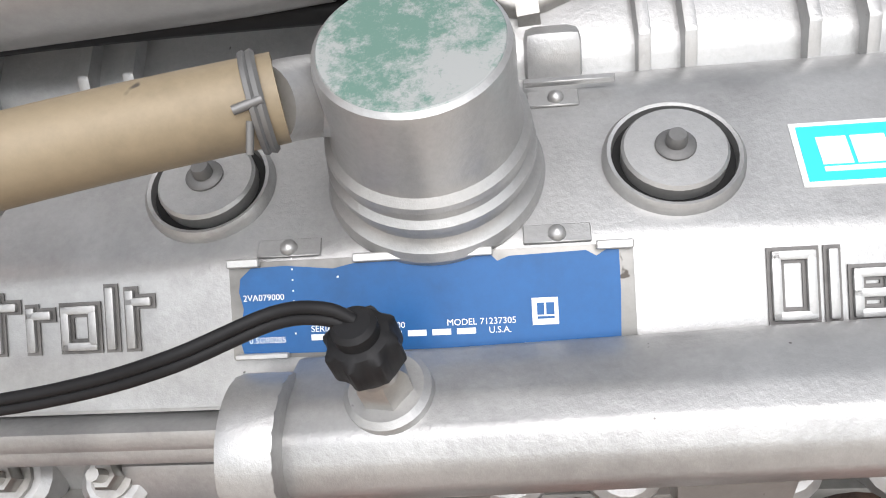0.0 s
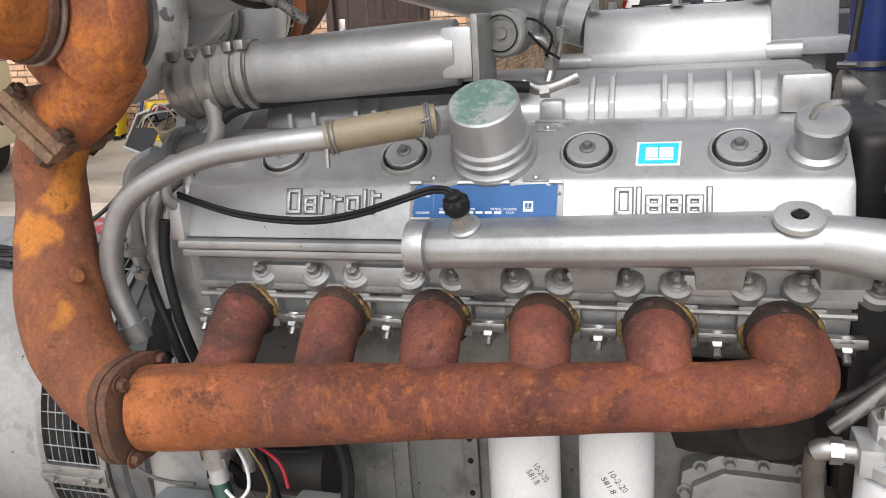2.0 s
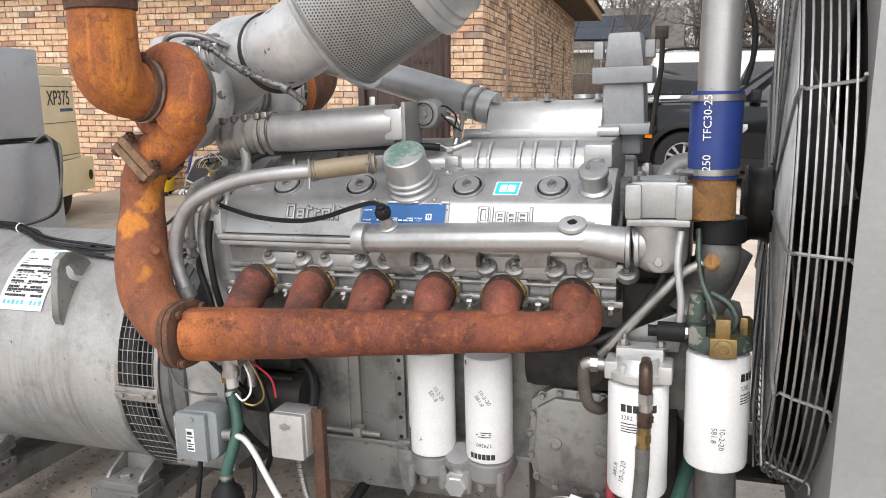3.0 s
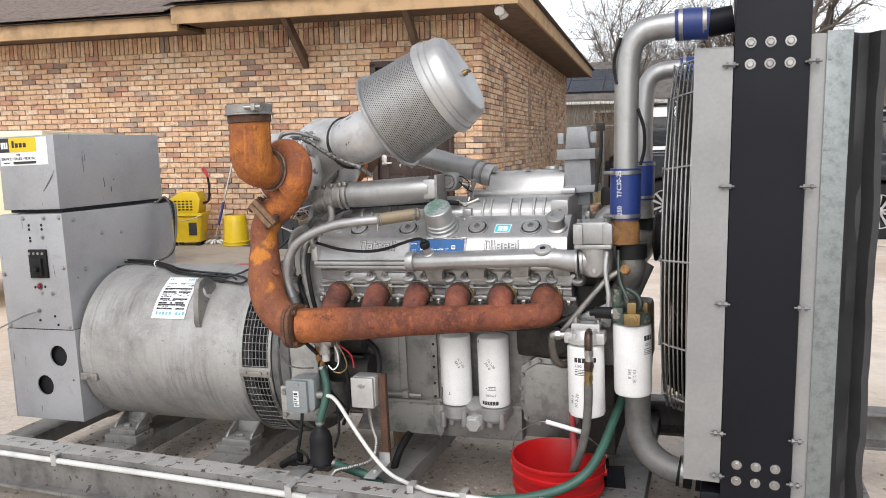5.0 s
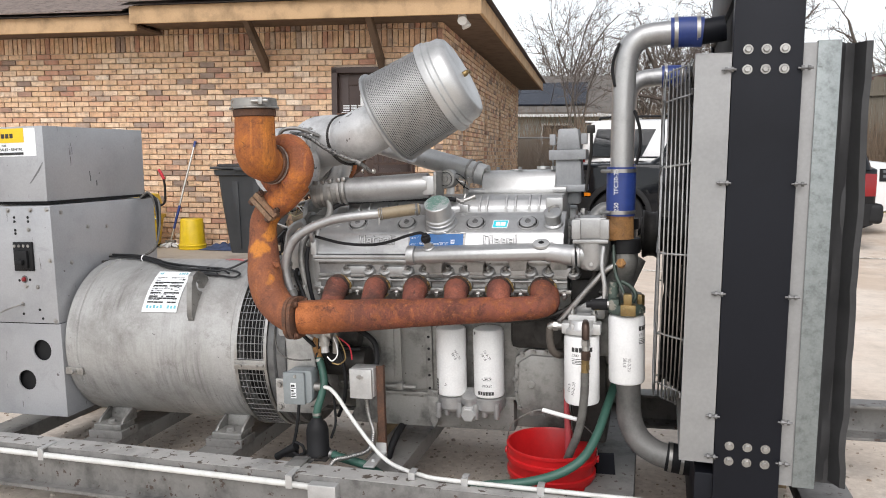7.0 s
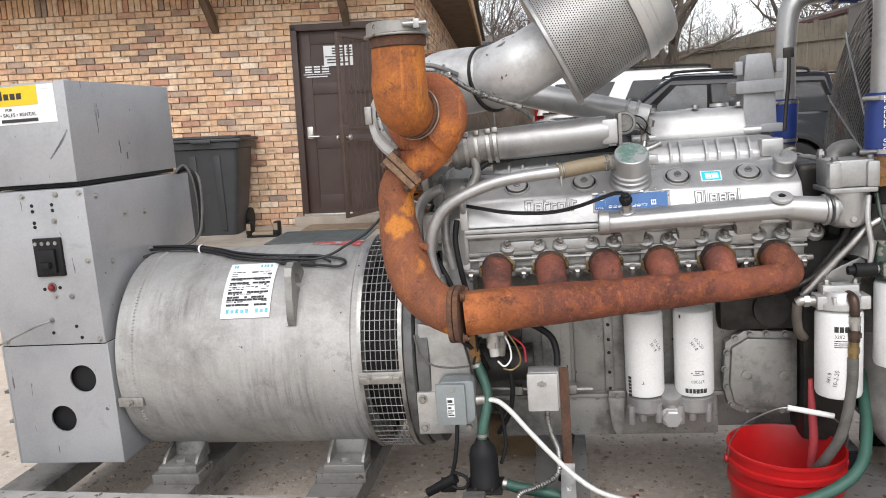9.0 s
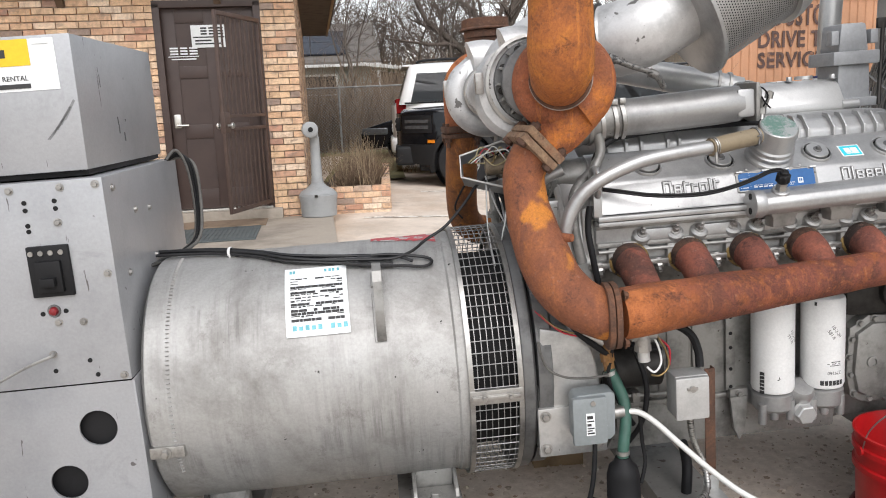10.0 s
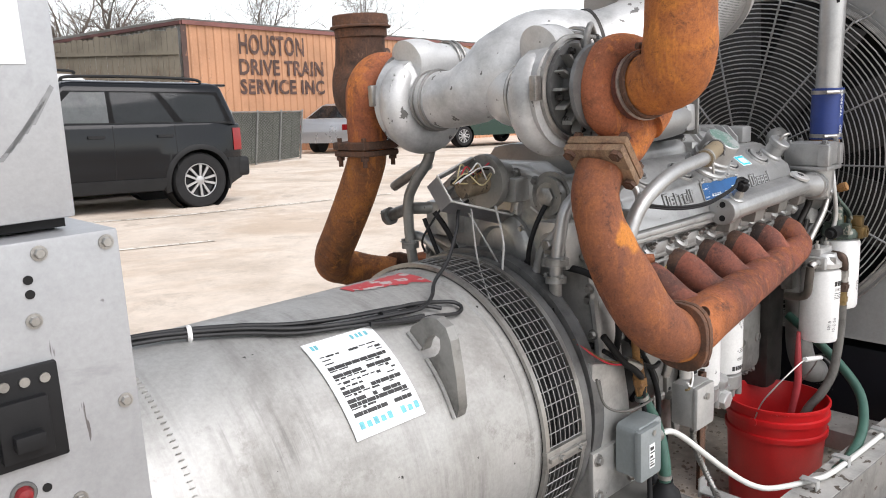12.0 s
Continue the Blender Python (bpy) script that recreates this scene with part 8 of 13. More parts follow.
def fuel_filters():
    bar = [(0.0, 0.010, 0.0, 0.015), (0.012, 0.022, 0.0, 0.015), (0.024, 0.034, 0.0, 0.015), (0.050, 0.058, 0.0, 0.015), (0.060, 0.069, 0.0, 0.015)]
    small = [(0.0, 0.030, 0.0, 0.0022), (0.0, 0.034, -0.006, -0.0038), (0.0, 0.034, -0.011, -0.0088), (0.0, 0.032, -0.016, -0.0138)]
    canister("fuel_filter", "white fuel filter with printed name and handwritten date", 0.528, 0.462, 0.530, 0.762, 0.0575, [("bars", bar, -28, 0.712, 0, 0, INK), ("text", "3282", -28, 0.697, 0.012, 0, INK), ("bars", small, -28, 0.688, 0, 0, INK), ("text", "10-2-20", -22, 0.565, 0.015, 82, INK), ("text", "581.8", -38, 0.575, 0.013, 82, INK)], "fuel filters")
    canister("fuel_filter", "white fuel filter with printed bars and faint writing", 0.672, 0.462, 0.606, 0.832, 0.0575, [("bars", bar, 42, 0.785, 0, 0, INK), ("text", "3282", 42, 0.768, 0.012, 0, INK), ("bars", small, 42, 0.758, 0, 0, INK), ("text", "581.8", -8, 0.700, 0.014, -92, INK), ("text", "10-2-20", 6, 0.700, 0.014, -92, INK)], "fuel filters")
    h = thing("fuel_adapter", "silver cast fuel filter head with ports", "filter head", (0.528, 0.47, 0.76))
    b = B()
    lathe(b, [(0.050, 0.0), (0.058, 0.004), (0.058, 0.018), (0.046, 0.028), (0.040, 0.046), (0.0, 0.048)], (0.528, 0.462, 0.764), (0, 0, 1), 32)
    box(b, (0.466, 0.43, 0.766), (0.492, 0.49, 0.802), 0.005)
    box(b, (0.566, 0.42, 0.766), (0.592, 0.485, 0.802), 0.005)
    box(b, (0.485, 0.45, 0.795), (0.575, 0.50, 0.825), 0.006)
    for x in (0.503, 0.553):
        box(b, (x - 0.004, 0.41, 0.782), (x + 0.004, 0.46, 0.802), 0.002)
    part("casting", b, SILVER_PALE, h)
    for x in (0.50, 0.57):
        part("bolt", nut_stud(B(), (x, 0.468, 0.824), (0, 0, 1), 0.008), ZINC, h)
    q = B()
    sweep(q, [(0.466, 0.452, 0.786), (0.435, 0.452, 0.788), (0.425, 0.455, 0.782)], 0.013, 14)
    lathe(q, [(0.016, 0.0), (0.016, 0.014)], (0.452, 0.452, 0.787), (-1, 0, 0), 6)
    part("pipe_nipple", q, ZINC, h)
    q = sweep(B(), [(0.425, 0.455, 0.782), (0.424, 0.458, 0.74), (0.432, 0.465, 0.70), (0.45, 0.49, 0.68), (0.46, 0.54, 0.672)], 0.0125, 14)
    part("hose_elbow", q, GRIMYHOSE, h, "grimy brown rubber hose")
    # sloping bracket
    br = B()
    prism(br, [(0.455, 0.80), (0.598, 0.80), (0.612, 0.872), (0.60, 0.882), (0.468, 0.822)], (0, 0.520, 0), (1, 0, 0), (0, 0, 1), (0, 0.008, 0), 0.002)
    part("bracket", br, SILVER, h)
    # second head: green and brass
    g = thing("fuel_adapter", "oily green fuel filter head with brass fittings", "filter head", (0.672, 0.47, 0.83))
    b = B()
    lathe(b, [(0.050, 0.0), (0.059, 0.004), (0.059, 0.02), (0.05, 0.032), (0.0, 0.034)], (0.672, 0.462, 0.834), (0, 0, 1), 32)
    box(b, (0.618, 0.42, 0.842), (0.650, 0.50, 0.885), 0.006)
    rod(b, (0.632, 0.46, 0.87), (0.632, 0.46, 0.935), 0.020, 0.014, 18)
    part("casting", b, GRIMYGREEN, g)
    q = B()
    box(q, (0.655, 0.392, 0.836), (0.702, 0.43, 0.872), 0.003)
    box(q, (0.664, 0.40, 0.868), (0.690, 0.43, 0.905), 0.003)
    lathe(q, [(0.016, 0.0), (0.016, 0.006), (0.009, 0.007), (0.009, 0.002)], (0.679, 0.392, 0.854), (0, -1, 0), 20)
    lathe(q, [(0.013, 0.0), (0.013, 0.03), (0.010, 0.034)], (0.716, 0.46, 0.862), (0, 0, 1), 6)
    part("brass_block", q, BRASS, g, "brass fitting block")
    q = B()
    sweep(q, [(0.668, 0.43, 0.895), (0.655, 0.44, 0.925), (0.64, 0.46, 0.955), (0.632, 0.48, 1.0), (0.63, 0.50, 1.05)], 0.006, 10)
    sweep(q, [(0.69, 0.45, 0.868), (0.70, 0.45, 0.895), (0.685, 0.46, 0.92), (0.655, 0.47, 0.935)], 0.007, 10)
    part("pipe", q, GRIMYGREEN, g)
    sol = B()
    rod(sol, (0.562, 0.452, 0.862), (0.612, 0.452, 0.862), 0.0185, n=20)
    rod(sol, (0.545, 0.452, 0.862), (0.562, 0.452, 0.862), 0.011, n=14)
    s = part("shutoff_solenoid", sol, BLACK, g, "black shut-off solenoid with yellow label")
    for x in (0.572, 0.582, 0.592):
        part("yellow_band", lathe(B(), [(0.0188, 0.0), (0.0190, 0.001), (0.0190, 0.004), (0.0188, 0.005)], (x, 0.452, 0.862), (1, 0, 0), 14, 60, 200, close_ends=False), YELLOW, s)
    fit_ = B()
    lathe(fit_, [(0.013, 0.0), (0.013, 0.016)], (0.612, 0.452, 0.862), (1, 0, 0), 6)
    part("hex_fitting", fit_, ZINC, g)
    # bundle of lines between the filters and the pump
    for nm, pts, r, mt, lb in (
        ("braided_line", [(0.45, 0.50, 0.79), (0.50, 0.49, 0.85), (0.56, 0.48, 0.92), (0.60, 0.48, 0.965), (0.64, 0.48, 0.99)], 0.010, ZINC, "braided steel fuel line"),
        ("fuel_line", [(0.600, 0.46, 0.87), (0.603, 0.455, 0.92), (0.595, 0.46, 0.99), (0.600, 0.47, 1.05)], 0.007, SILVER_PALE, "thin silver fuel line"),
        ("fuel_line", [(0.50, 0.55, 0.84), (0.56, 0.53, 0.93), (0.575, 0.52, 0.98)], 0.010, DARKSTEEL, "dark steel fuel line"),
        ("fuel_line", [(-0.05, 0.52, 0.80), (0.15, 0.50, 0.79), (0.35, 0.50, 0.795), (0.47, 0.51, 0.83), (0.55, 0.52, 0.90)], 0.008, DARKSTEEL, "dark steel line below the manifold"),
    ):
        solid(nm, sweep(B(), pts, r, 10), mt, lb, "pipe", pts[1])
    v = B()
    rod(v, (0.655, 0.47, 0.99), (0.655, 0.445, 1.0), 0.013, n=18)
    lathe(v, [(0.016, 0.0), (0.016, 0.014)], (0.655, 0.462, 0.994), (0, -1, 0.3), 6)
    solid("brass_valve", v, COPPERY, "corroded brass drain valve", "valve", (0.655, 0.46, 0.99))
    o = B()
    rod(o, (0.62, 0.56, 0.86), (0.70, 0.60, 1.0), 0.05, 0.035, 20)
    box(o, (0.56, 0.56, 0.66), (0.72, 0.75, 0.86), 0.02)
    solid("water_pump", o, SILVER_DIRTY, "grimy silver water pump body", "pump", (0.64, 0.6, 0.66))
    # bulky grey oil cooler behind the filters
    k = B()
    box(k, (0.26, 0.62, 0.66), (0.52, 0.72, 0.80), 0.03)
    rod(k, (0.40, 0.60, 0.73), (0.40, 0.66, 0.73), 0.05, n=24)
    solid("oil_cooler", k, DARKSTEEL, "dark oily oil cooler housing", "oil cooler", (0.39, 0.66, 0.66))


def drain_things():
    # bucket
    b = thing("bucket", "red plastic bucket catching fluid, with wire handle", "bucket", (0.442, 0.545, 0.0), I4)
    s = B()
    lathe(s, [(0.0, 0.004), (0.122, 0.004), (0.126, 0.0), (0.130, 0.006), (0.145, 0.265), (0.153, 0.268), (0.153, 0.282), (0.146, 0.285), (0.148, 0.318), (0.156, 0.320), (0.156, 0.334), (0.149, 0.337), (0.151, 0.360), (0.156, 0.362), (0.156, 0.370), (0.150, 0.371), (0.146, 0.362), (0.128, 0.03), (0.0, 0.03)], (0.442, 0.545, 0.0), (0, 0, 1), 64)
    part("shell", s, RED, b)
    part("fluid", lathe(B(), [(0.0, 0.20), (0.137, 0.20)], (0.442, 0.545, 0.0), (0, 0, 1), 40, close_ends=False), REDFLUID, b, "dark red fluid")
    w = B()
    sweep(w, [(0.288, 0.545, 0.325), (0.292, 0.525, 0.39), (0.32, 0.49, 0.452), (0.39, 0.46, 0.505), (0.43, 0.455, 0.512)], 0.0022, 6)
    sweep(w, [(0.53, 0.46, 0.49), (0.585, 0.50, 0.43), (0.597, 0.545, 0.36), (0.597, 0.545, 0.325)], 0.0022, 6)
    pieces("wire_handle", w, ZINC, b)
    part("hand_grip", rod(B(), (0.42, 0.456, 0.513), (0.535, 0.455, 0.492), 0.0075, n=14), WHITE, b, "white plastic grip")
    for x in (0.286, 0.598):
        part("ear", lathe(B(), [(0.012, 0.0), (0.012, 0.006), (0.0, 0.006)], (x, 0.545, 0.328), (1 if x > 0.4 else -1, 0, 0), 14), RED, b)
    # hose from the fuel filter head
    h = thing("drain_hose", "grey rubber drain hose with crimped brass fittings", "hose", (0.54, 0.41, 0.72))
    q = B()
    el = sweep(B(), [(0.543, 0.440, 0.802), (0.545, 0.412, 0.798), (0.546, 0.404, 0.780), (0.546, 0.403, 0.757)], 0.0125, 14, sub=4)
    part("brown_elbow", el, DARKBRONZE, h, "dark brown street elbow")
    lathe(q, [(0.015, 0.0), (0.015, 0.02)], (0.546, 0.404, 0.755), (0, 0, -1), 6)
    rod(q, (0.546, 0.404, 0.745), (0.546, 0.402, 0.715), 0.012, n=14)
    part("elbow_fitting", q, ZINC, h)
    q = B()
    rod(q, (0.546, 0.402, 0.72), (0.545, 0.402, 0.690), 0.014, n=14)
    lathe(q, [(0.0165, 0.0), (0.0165, 0.012)], (0.546, 0.402, 0.712), (0, 0, -1), 6)
    part("dark_coupling", q, DARKBRONZE, h)
    q = B()
    rod(q, (0.545, 0.402, 0.692), (0.543, 0.402, 0.645), 0.0125, n=14)
    lathe(q, [(0.0145, 0.0), (0.0145, 0.016)], (0.544, 0.402, 0.675), (0, 0, -1), 6)
    part("brass_end", q, BRASS, h)
    q = B()
    sweep(q, [(0.543, 0.402, 0.648), (0.541, 0.402, 0.58), (0.532, 0.405, 0.50), (0.515, 0.41, 0.43), (0.492, 0.43, 0.37), (0.475, 0.46, 0.32), (0.465, 0.48, 0.27)], 0.0135, 16)
    part("tube", q, HOSEGREY, h)
    q = B()
    sweep(q, [(0.47, 0.50, 0.56), (0.475, 0.50, 0.46), (0.478, 0.50, 0.38), (0.470, 0.52, 0.25)], [0.006, 0.011, 0.012, 0.010], 10)
    solid("fluid_stream", q, PINKFLUID, "pinkish red stream of draining fluid", "fluid", (0.47, 0.5, 0.3))
    q = B()
    sweep(q, [(0.63, 0.60, 0.56), (0.605, 0.50, 0.50), (0.580, 0.41, 0.44), (0.54, 0.34, 0.385), (0.47, 0.30, 0.345), (0.36, 0.27, 0.318), (0.22, 0.255, 0.302), (0.05, 0.25, 0.26), (-0.2, 0.10, 0.05)], 0.0145, 16)
    solid("garden_hose", q, GREENHOSE, "green rubber hose draped past the bucket", "hose", (0.3, 0.27, 0.3))
    q = B()
    sweep(q, [(0.02, 0.75, 0.10), (0.06, 0.70, 0.05), (0.13, 0.66, 0.025), (0.22, 0.66, 0.025), (0.30, 0.70, 0.03), (0.42, 0.80, 0.04)], 0.011, 12)
    solid("red_hose", q, HOSERED, "dark red hose lying on the ground", "hose", (0.15, 0.66, 0.02))
    q = B()
    sweep(q, [(-0.17, 0.70, 0.34), (-0.185, 0.62, 0.30), (-0.205, 0.58, 0.22), (-0.215, 0.57, 0.12), (-0.21, 0.57, 0.03)], 0.014, 12)
    solid("black_hose", q, BLACK, "black hose hanging below the oil pan", "hose", (-0.2, 0.58, 0.1))
    # pump with green hose
    p = thing("sump_pump", "black cylindrical pump bottle with green hose", "pump", (-0.418, 0.44, 0.30))
    b = B()
    lathe(b, [(0.0, 0.0), (0.040, 0.0), (0.044, 0.004), (0.044, 0.012), (0.041, 0.016), (0.040, 0.095), (0.034, 0.118), (0.022, 0.13), (0.018, 0.142), (0.0, 0.142)], (-0.418, 0.44, 0.288), (0, 0, 1), 40)
    part("body", b, BLACK, p)
    b = B()
    for a in range(0, 360, 60):
        t = radians(a)
        hexbolt(b, (-0.418 + 0.047 * math.cos(t), 0.44 + 0.047 * math.sin(t), 0.294), (0, 0, 1), 0.006, 0.006)
    box(b, (-0.470, 0.388, 0.284), (-0.366, 0.492, 0.292), 0.003)
    part("base_plate", b, DARKSTEEL, p)
    b = B()
    sweep(b, [(-0.418, 0.44, 0.425), (-0.414, 0.442, 0.46), (-0.402, 0.458, 0.51), (-0.399, 0.475, 0.555), (-0.412, 0.490, 0.60), (-0.427, 0.498, 0.635)], 0.0140, 18)
    part("green_hose", b, GREENHOSE, p, "green rubber hose")
    part("hose_clamp", lathe(B(), [(0.0140, 0.0), (0.0165, 0.001), (0.0165, 0.010), (0.0140, 0.011)], (-0.417, 0.44, 0.436), (0, 0, 1), 24, close_ends=False), ZINC, p)
    b = B()
    rod(b, (-0.425, 0.498, 0.630), (-0.438, 0.503, 0.718), 0.0135, n=16)
    lathe(b, [(0.017, 0.0), (0.017, 0.022)], (-0.4285, 0.499, 0.655), (-0.13, 0.05, 0.88), 6)
    rod(b, (-0.438, 0.503, 0.715), (-0.443, 0.507, 0.79), 0.009, n=12)
    part("upper_clamp", lathe(B(), [(0.0140, 0.0), (0.0165, 0.001), (0.0165, 0.010), (0.0140, 0.011)], (-0.4235, 0.4965, 0.620), (-0.3, 0.15, 0.9), 24, close_ends=False), ZINC, p)
    part("brown_nipple", b, COPPERY, p)
    b = B()
    sweep(b, [(-0.365, 0.43, 0.300), (-0.33, 0.42, 0.294), (-0.28, 0.41, 0.288), (-0.22, 0.40, 0.278), (-0.15, 0.40, 0.24)], 0.0155, 16)
    solid("garden_hose", b, GREENHOSE, "short green hose leaving the pump", "hose", (-0.28, 0.41, 0.28))
    part("outlet_clamp", lathe(B(), [(0.0155, 0.0), (0.0175, 0.001), (0.0175, 0.012), (0.0155, 0.013)], (-0.365, 0.43, 0.300), (1, -0.25, -0.15), 20, close_ends=False), ZINC, p)
    b = B()
    box(b, (-0.47, 0.27, 0.303), (-0.41, 0.36, 0.312), 0.002)
    prism(b, [(0, 0), (0.058, 0), (0.05, 0.10), (0.008, 0.10)], (-0.467, 0.345, 0.29), (1, 0, 0), (0, 1, -0.05), (0, 0, 0.004))
    solid("pump_bracket", b, SILVER_DIRTY, "bent sheet bracket carrying the pump", "bracket", (-0.44, 0.33, 0.303))
    # sensor / starter fittings over it
    f = thing("drain_cock", "silver pipe tee with sensor and hanging wires", "fitting", (-0.375, 0.42, 0.70))
    b = B()
    rod(b, (-0.405, 0.425, 0.745), (-0.335, 0.42, 0.742), 0.016, n=18)
    lathe(b, [(0.021, 0.0), (0.021, 0.018)], (-0.395, 0.424, 0.745), (1, 0, 0), 6)
    rod(b, (-0.368, 0.422, 0.745), (-0.366, 0.421, 0.70), 0.018, n=18)
    lathe(b, [(0.020, 0.0), (0.020, 0.015)], (-0.367, 0.421, 0.715), (0, 0, -1), 6)
    part("tee", b, ZINC, f)
    b = B()
    rod(b, (-0.366, 0.421, 0.70), (-0.364, 0.42, 0.675), 0.014, n=16)
    part("white_cap", b, SILVER_PALE, f)
    for pts, mt in (([(-0.34, 0.43, 0.735), (-0.325, 0.43, 0.70), (-0.322, 0.425, 0.665), (-0.34, 0.42, 0.645), (-0.358, 0.42, 0.66)], WHITE), ([(-0.33, 0.44, 0.735), (-0.305, 0.44, 0.69), (-0.298, 0.44, 0.65), (-0.32, 0.435, 0.63), (-0.345, 0.43, 0.635)], BRASS), ([(-0.335, 0.45, 0.73), (-0.29, 0.46, 0.69), (-0.285, 0.47, 0.64)], PINKRED), ([(-0.30, 0.53, 0.74), (-0.26, 0.52, 0.73), (-0.215, 0.51, 0.70), (-0.20, 0.50, 0.66), (-0.20, 0.49, 0.62)], BLACK)):
        part("wire", sweep(B(), pts, 0.0026 if mt is not BLACK else 0.010, 8), mt, f)
    b = B()
    sweep(b, [(-0.335, 0.45, 0.75), (-0.345, 0.47, 0.70), (-0.352, 0.48, 0.66)], 0.011, 12)
    part("braided_sleeve", b, ZINC, f)
    # starter, dark behind
    for k, pts in enumerate(([(-0.545, 0.52, 0.80), (-0.50, 0.50, 0.735), (-0.46, 0.49, 0.70), (-0.42, 0.50, 0.66), (-0.40, 0.54, 0.60)], [(-0.53, 0.53, 0.76), (-0.47, 0.515, 0.72), (-0.41, 0.51, 0.70), (-0.34, 0.52, 0.67), (-0.28, 0.54, 0.66)], [(-0.44, 0.53, 0.78), (-0.42, 0.50, 0.70), (-0.43, 0.49, 0.62), (-0.40, 0.50, 0.54), (-0.36, 0.53, 0.47)], [(-0.40, 0.55, 0.76), (-0.36, 0.52, 0.68), (-0.33, 0.51, 0.58), (-0.34, 0.52, 0.48), (-0.38, 0.55, 0.40)])):
        solid("engine_cable", sweep(B(), pts, (0.008, 0.006, 0.0065, 0.007)[k], 10), BLACK, "greasy black cable hanging beside the starter", "cable", pts[2], group="cables by the starter")
    for k, pts in enumerate(([(-0.60, 0.56, 0.80), (-0.56, 0.525, 0.755), (-0.52, 0.51, 0.735), (-0.485, 0.50, 0.73)], [(-0.60, 0.55, 0.79), (-0.55, 0.52, 0.745), (-0.52, 0.505, 0.73), (-0.485, 0.498, 0.725)])):
        solid("coloured_wire", sweep(B(), pts, 0.0022, 6), (BRASS, PINKRED)[k], "thin coloured wire along the flywheel housing", "wire", pts[1], group="thin wires")
    lg_ = rod(B(), (-0.49, 0.502, 0.732), (-0.44, 0.495, 0.705), 0.011, n=14)
    solid("wire_connector", lg_, ZINC, "dull metal wire connector", "connector", (-0.47, 0.5, 0.72))
    s = B()
    rod(s, (-0.43, 0.60, 0.60), (-0.27, 0.60, 0.60), 0.055, n=28)
    rod(s, (-0.40, 0.60, 0.69), (-0.30, 0.60, 0.69), 0.032, n=24)
    solid("starter_motor", s, DARKSTEEL, "dark oily starter motor", "starter", (-0.35, 0.6, 0.56))


HOSEGREY = surface("grey_hose", (0.12, 0.115, 0.105), 0.6, 0.0, 0.6, 20, 160, 0.15)
DARKBRONZE = surface("tarnished_bronze", (0.085, 0.055, 0.042), 0.45, 0.6, 0.5, 30, 140, 0.15)
GRIMYHOSE = surface("grimy_brown_hose", (0.085, 0.072, 0.06), 0.55, 0.1, 0.5, 20, 140, 0.2)
HOSERED = surface("dark_red_hose", (0.12, 0.018, 0.018), 0.5, 0.0, 0.7, 12, 120, 0.1)
REDFLUID = surface("dark_red_fluid", (0.20, 0.004, 0.008), 0.1)
PINKFLUID = surface("pink_red_fluid", (0.45, 0.07, 0.08), 0.2)


WHITEMETAL = surface("pale_bracket_edge", (0.62, 0.61, 0.59), 0.4, 0.2, 0.7, 30, 140, 0.1)
MOTORTAN = surface("grey_brown_varnish", (0.25, 0.20, 0.14), 0.45, 0.3, 0.5, 20, 90, 0.2, (0.06, 0.05, 0.04), 0.62, 45)
CABLE = surface("matt_black_cable", (0.012, 0.012, 0.013), 0.5, 0.0, 0.7, 20, 150, 0.05)


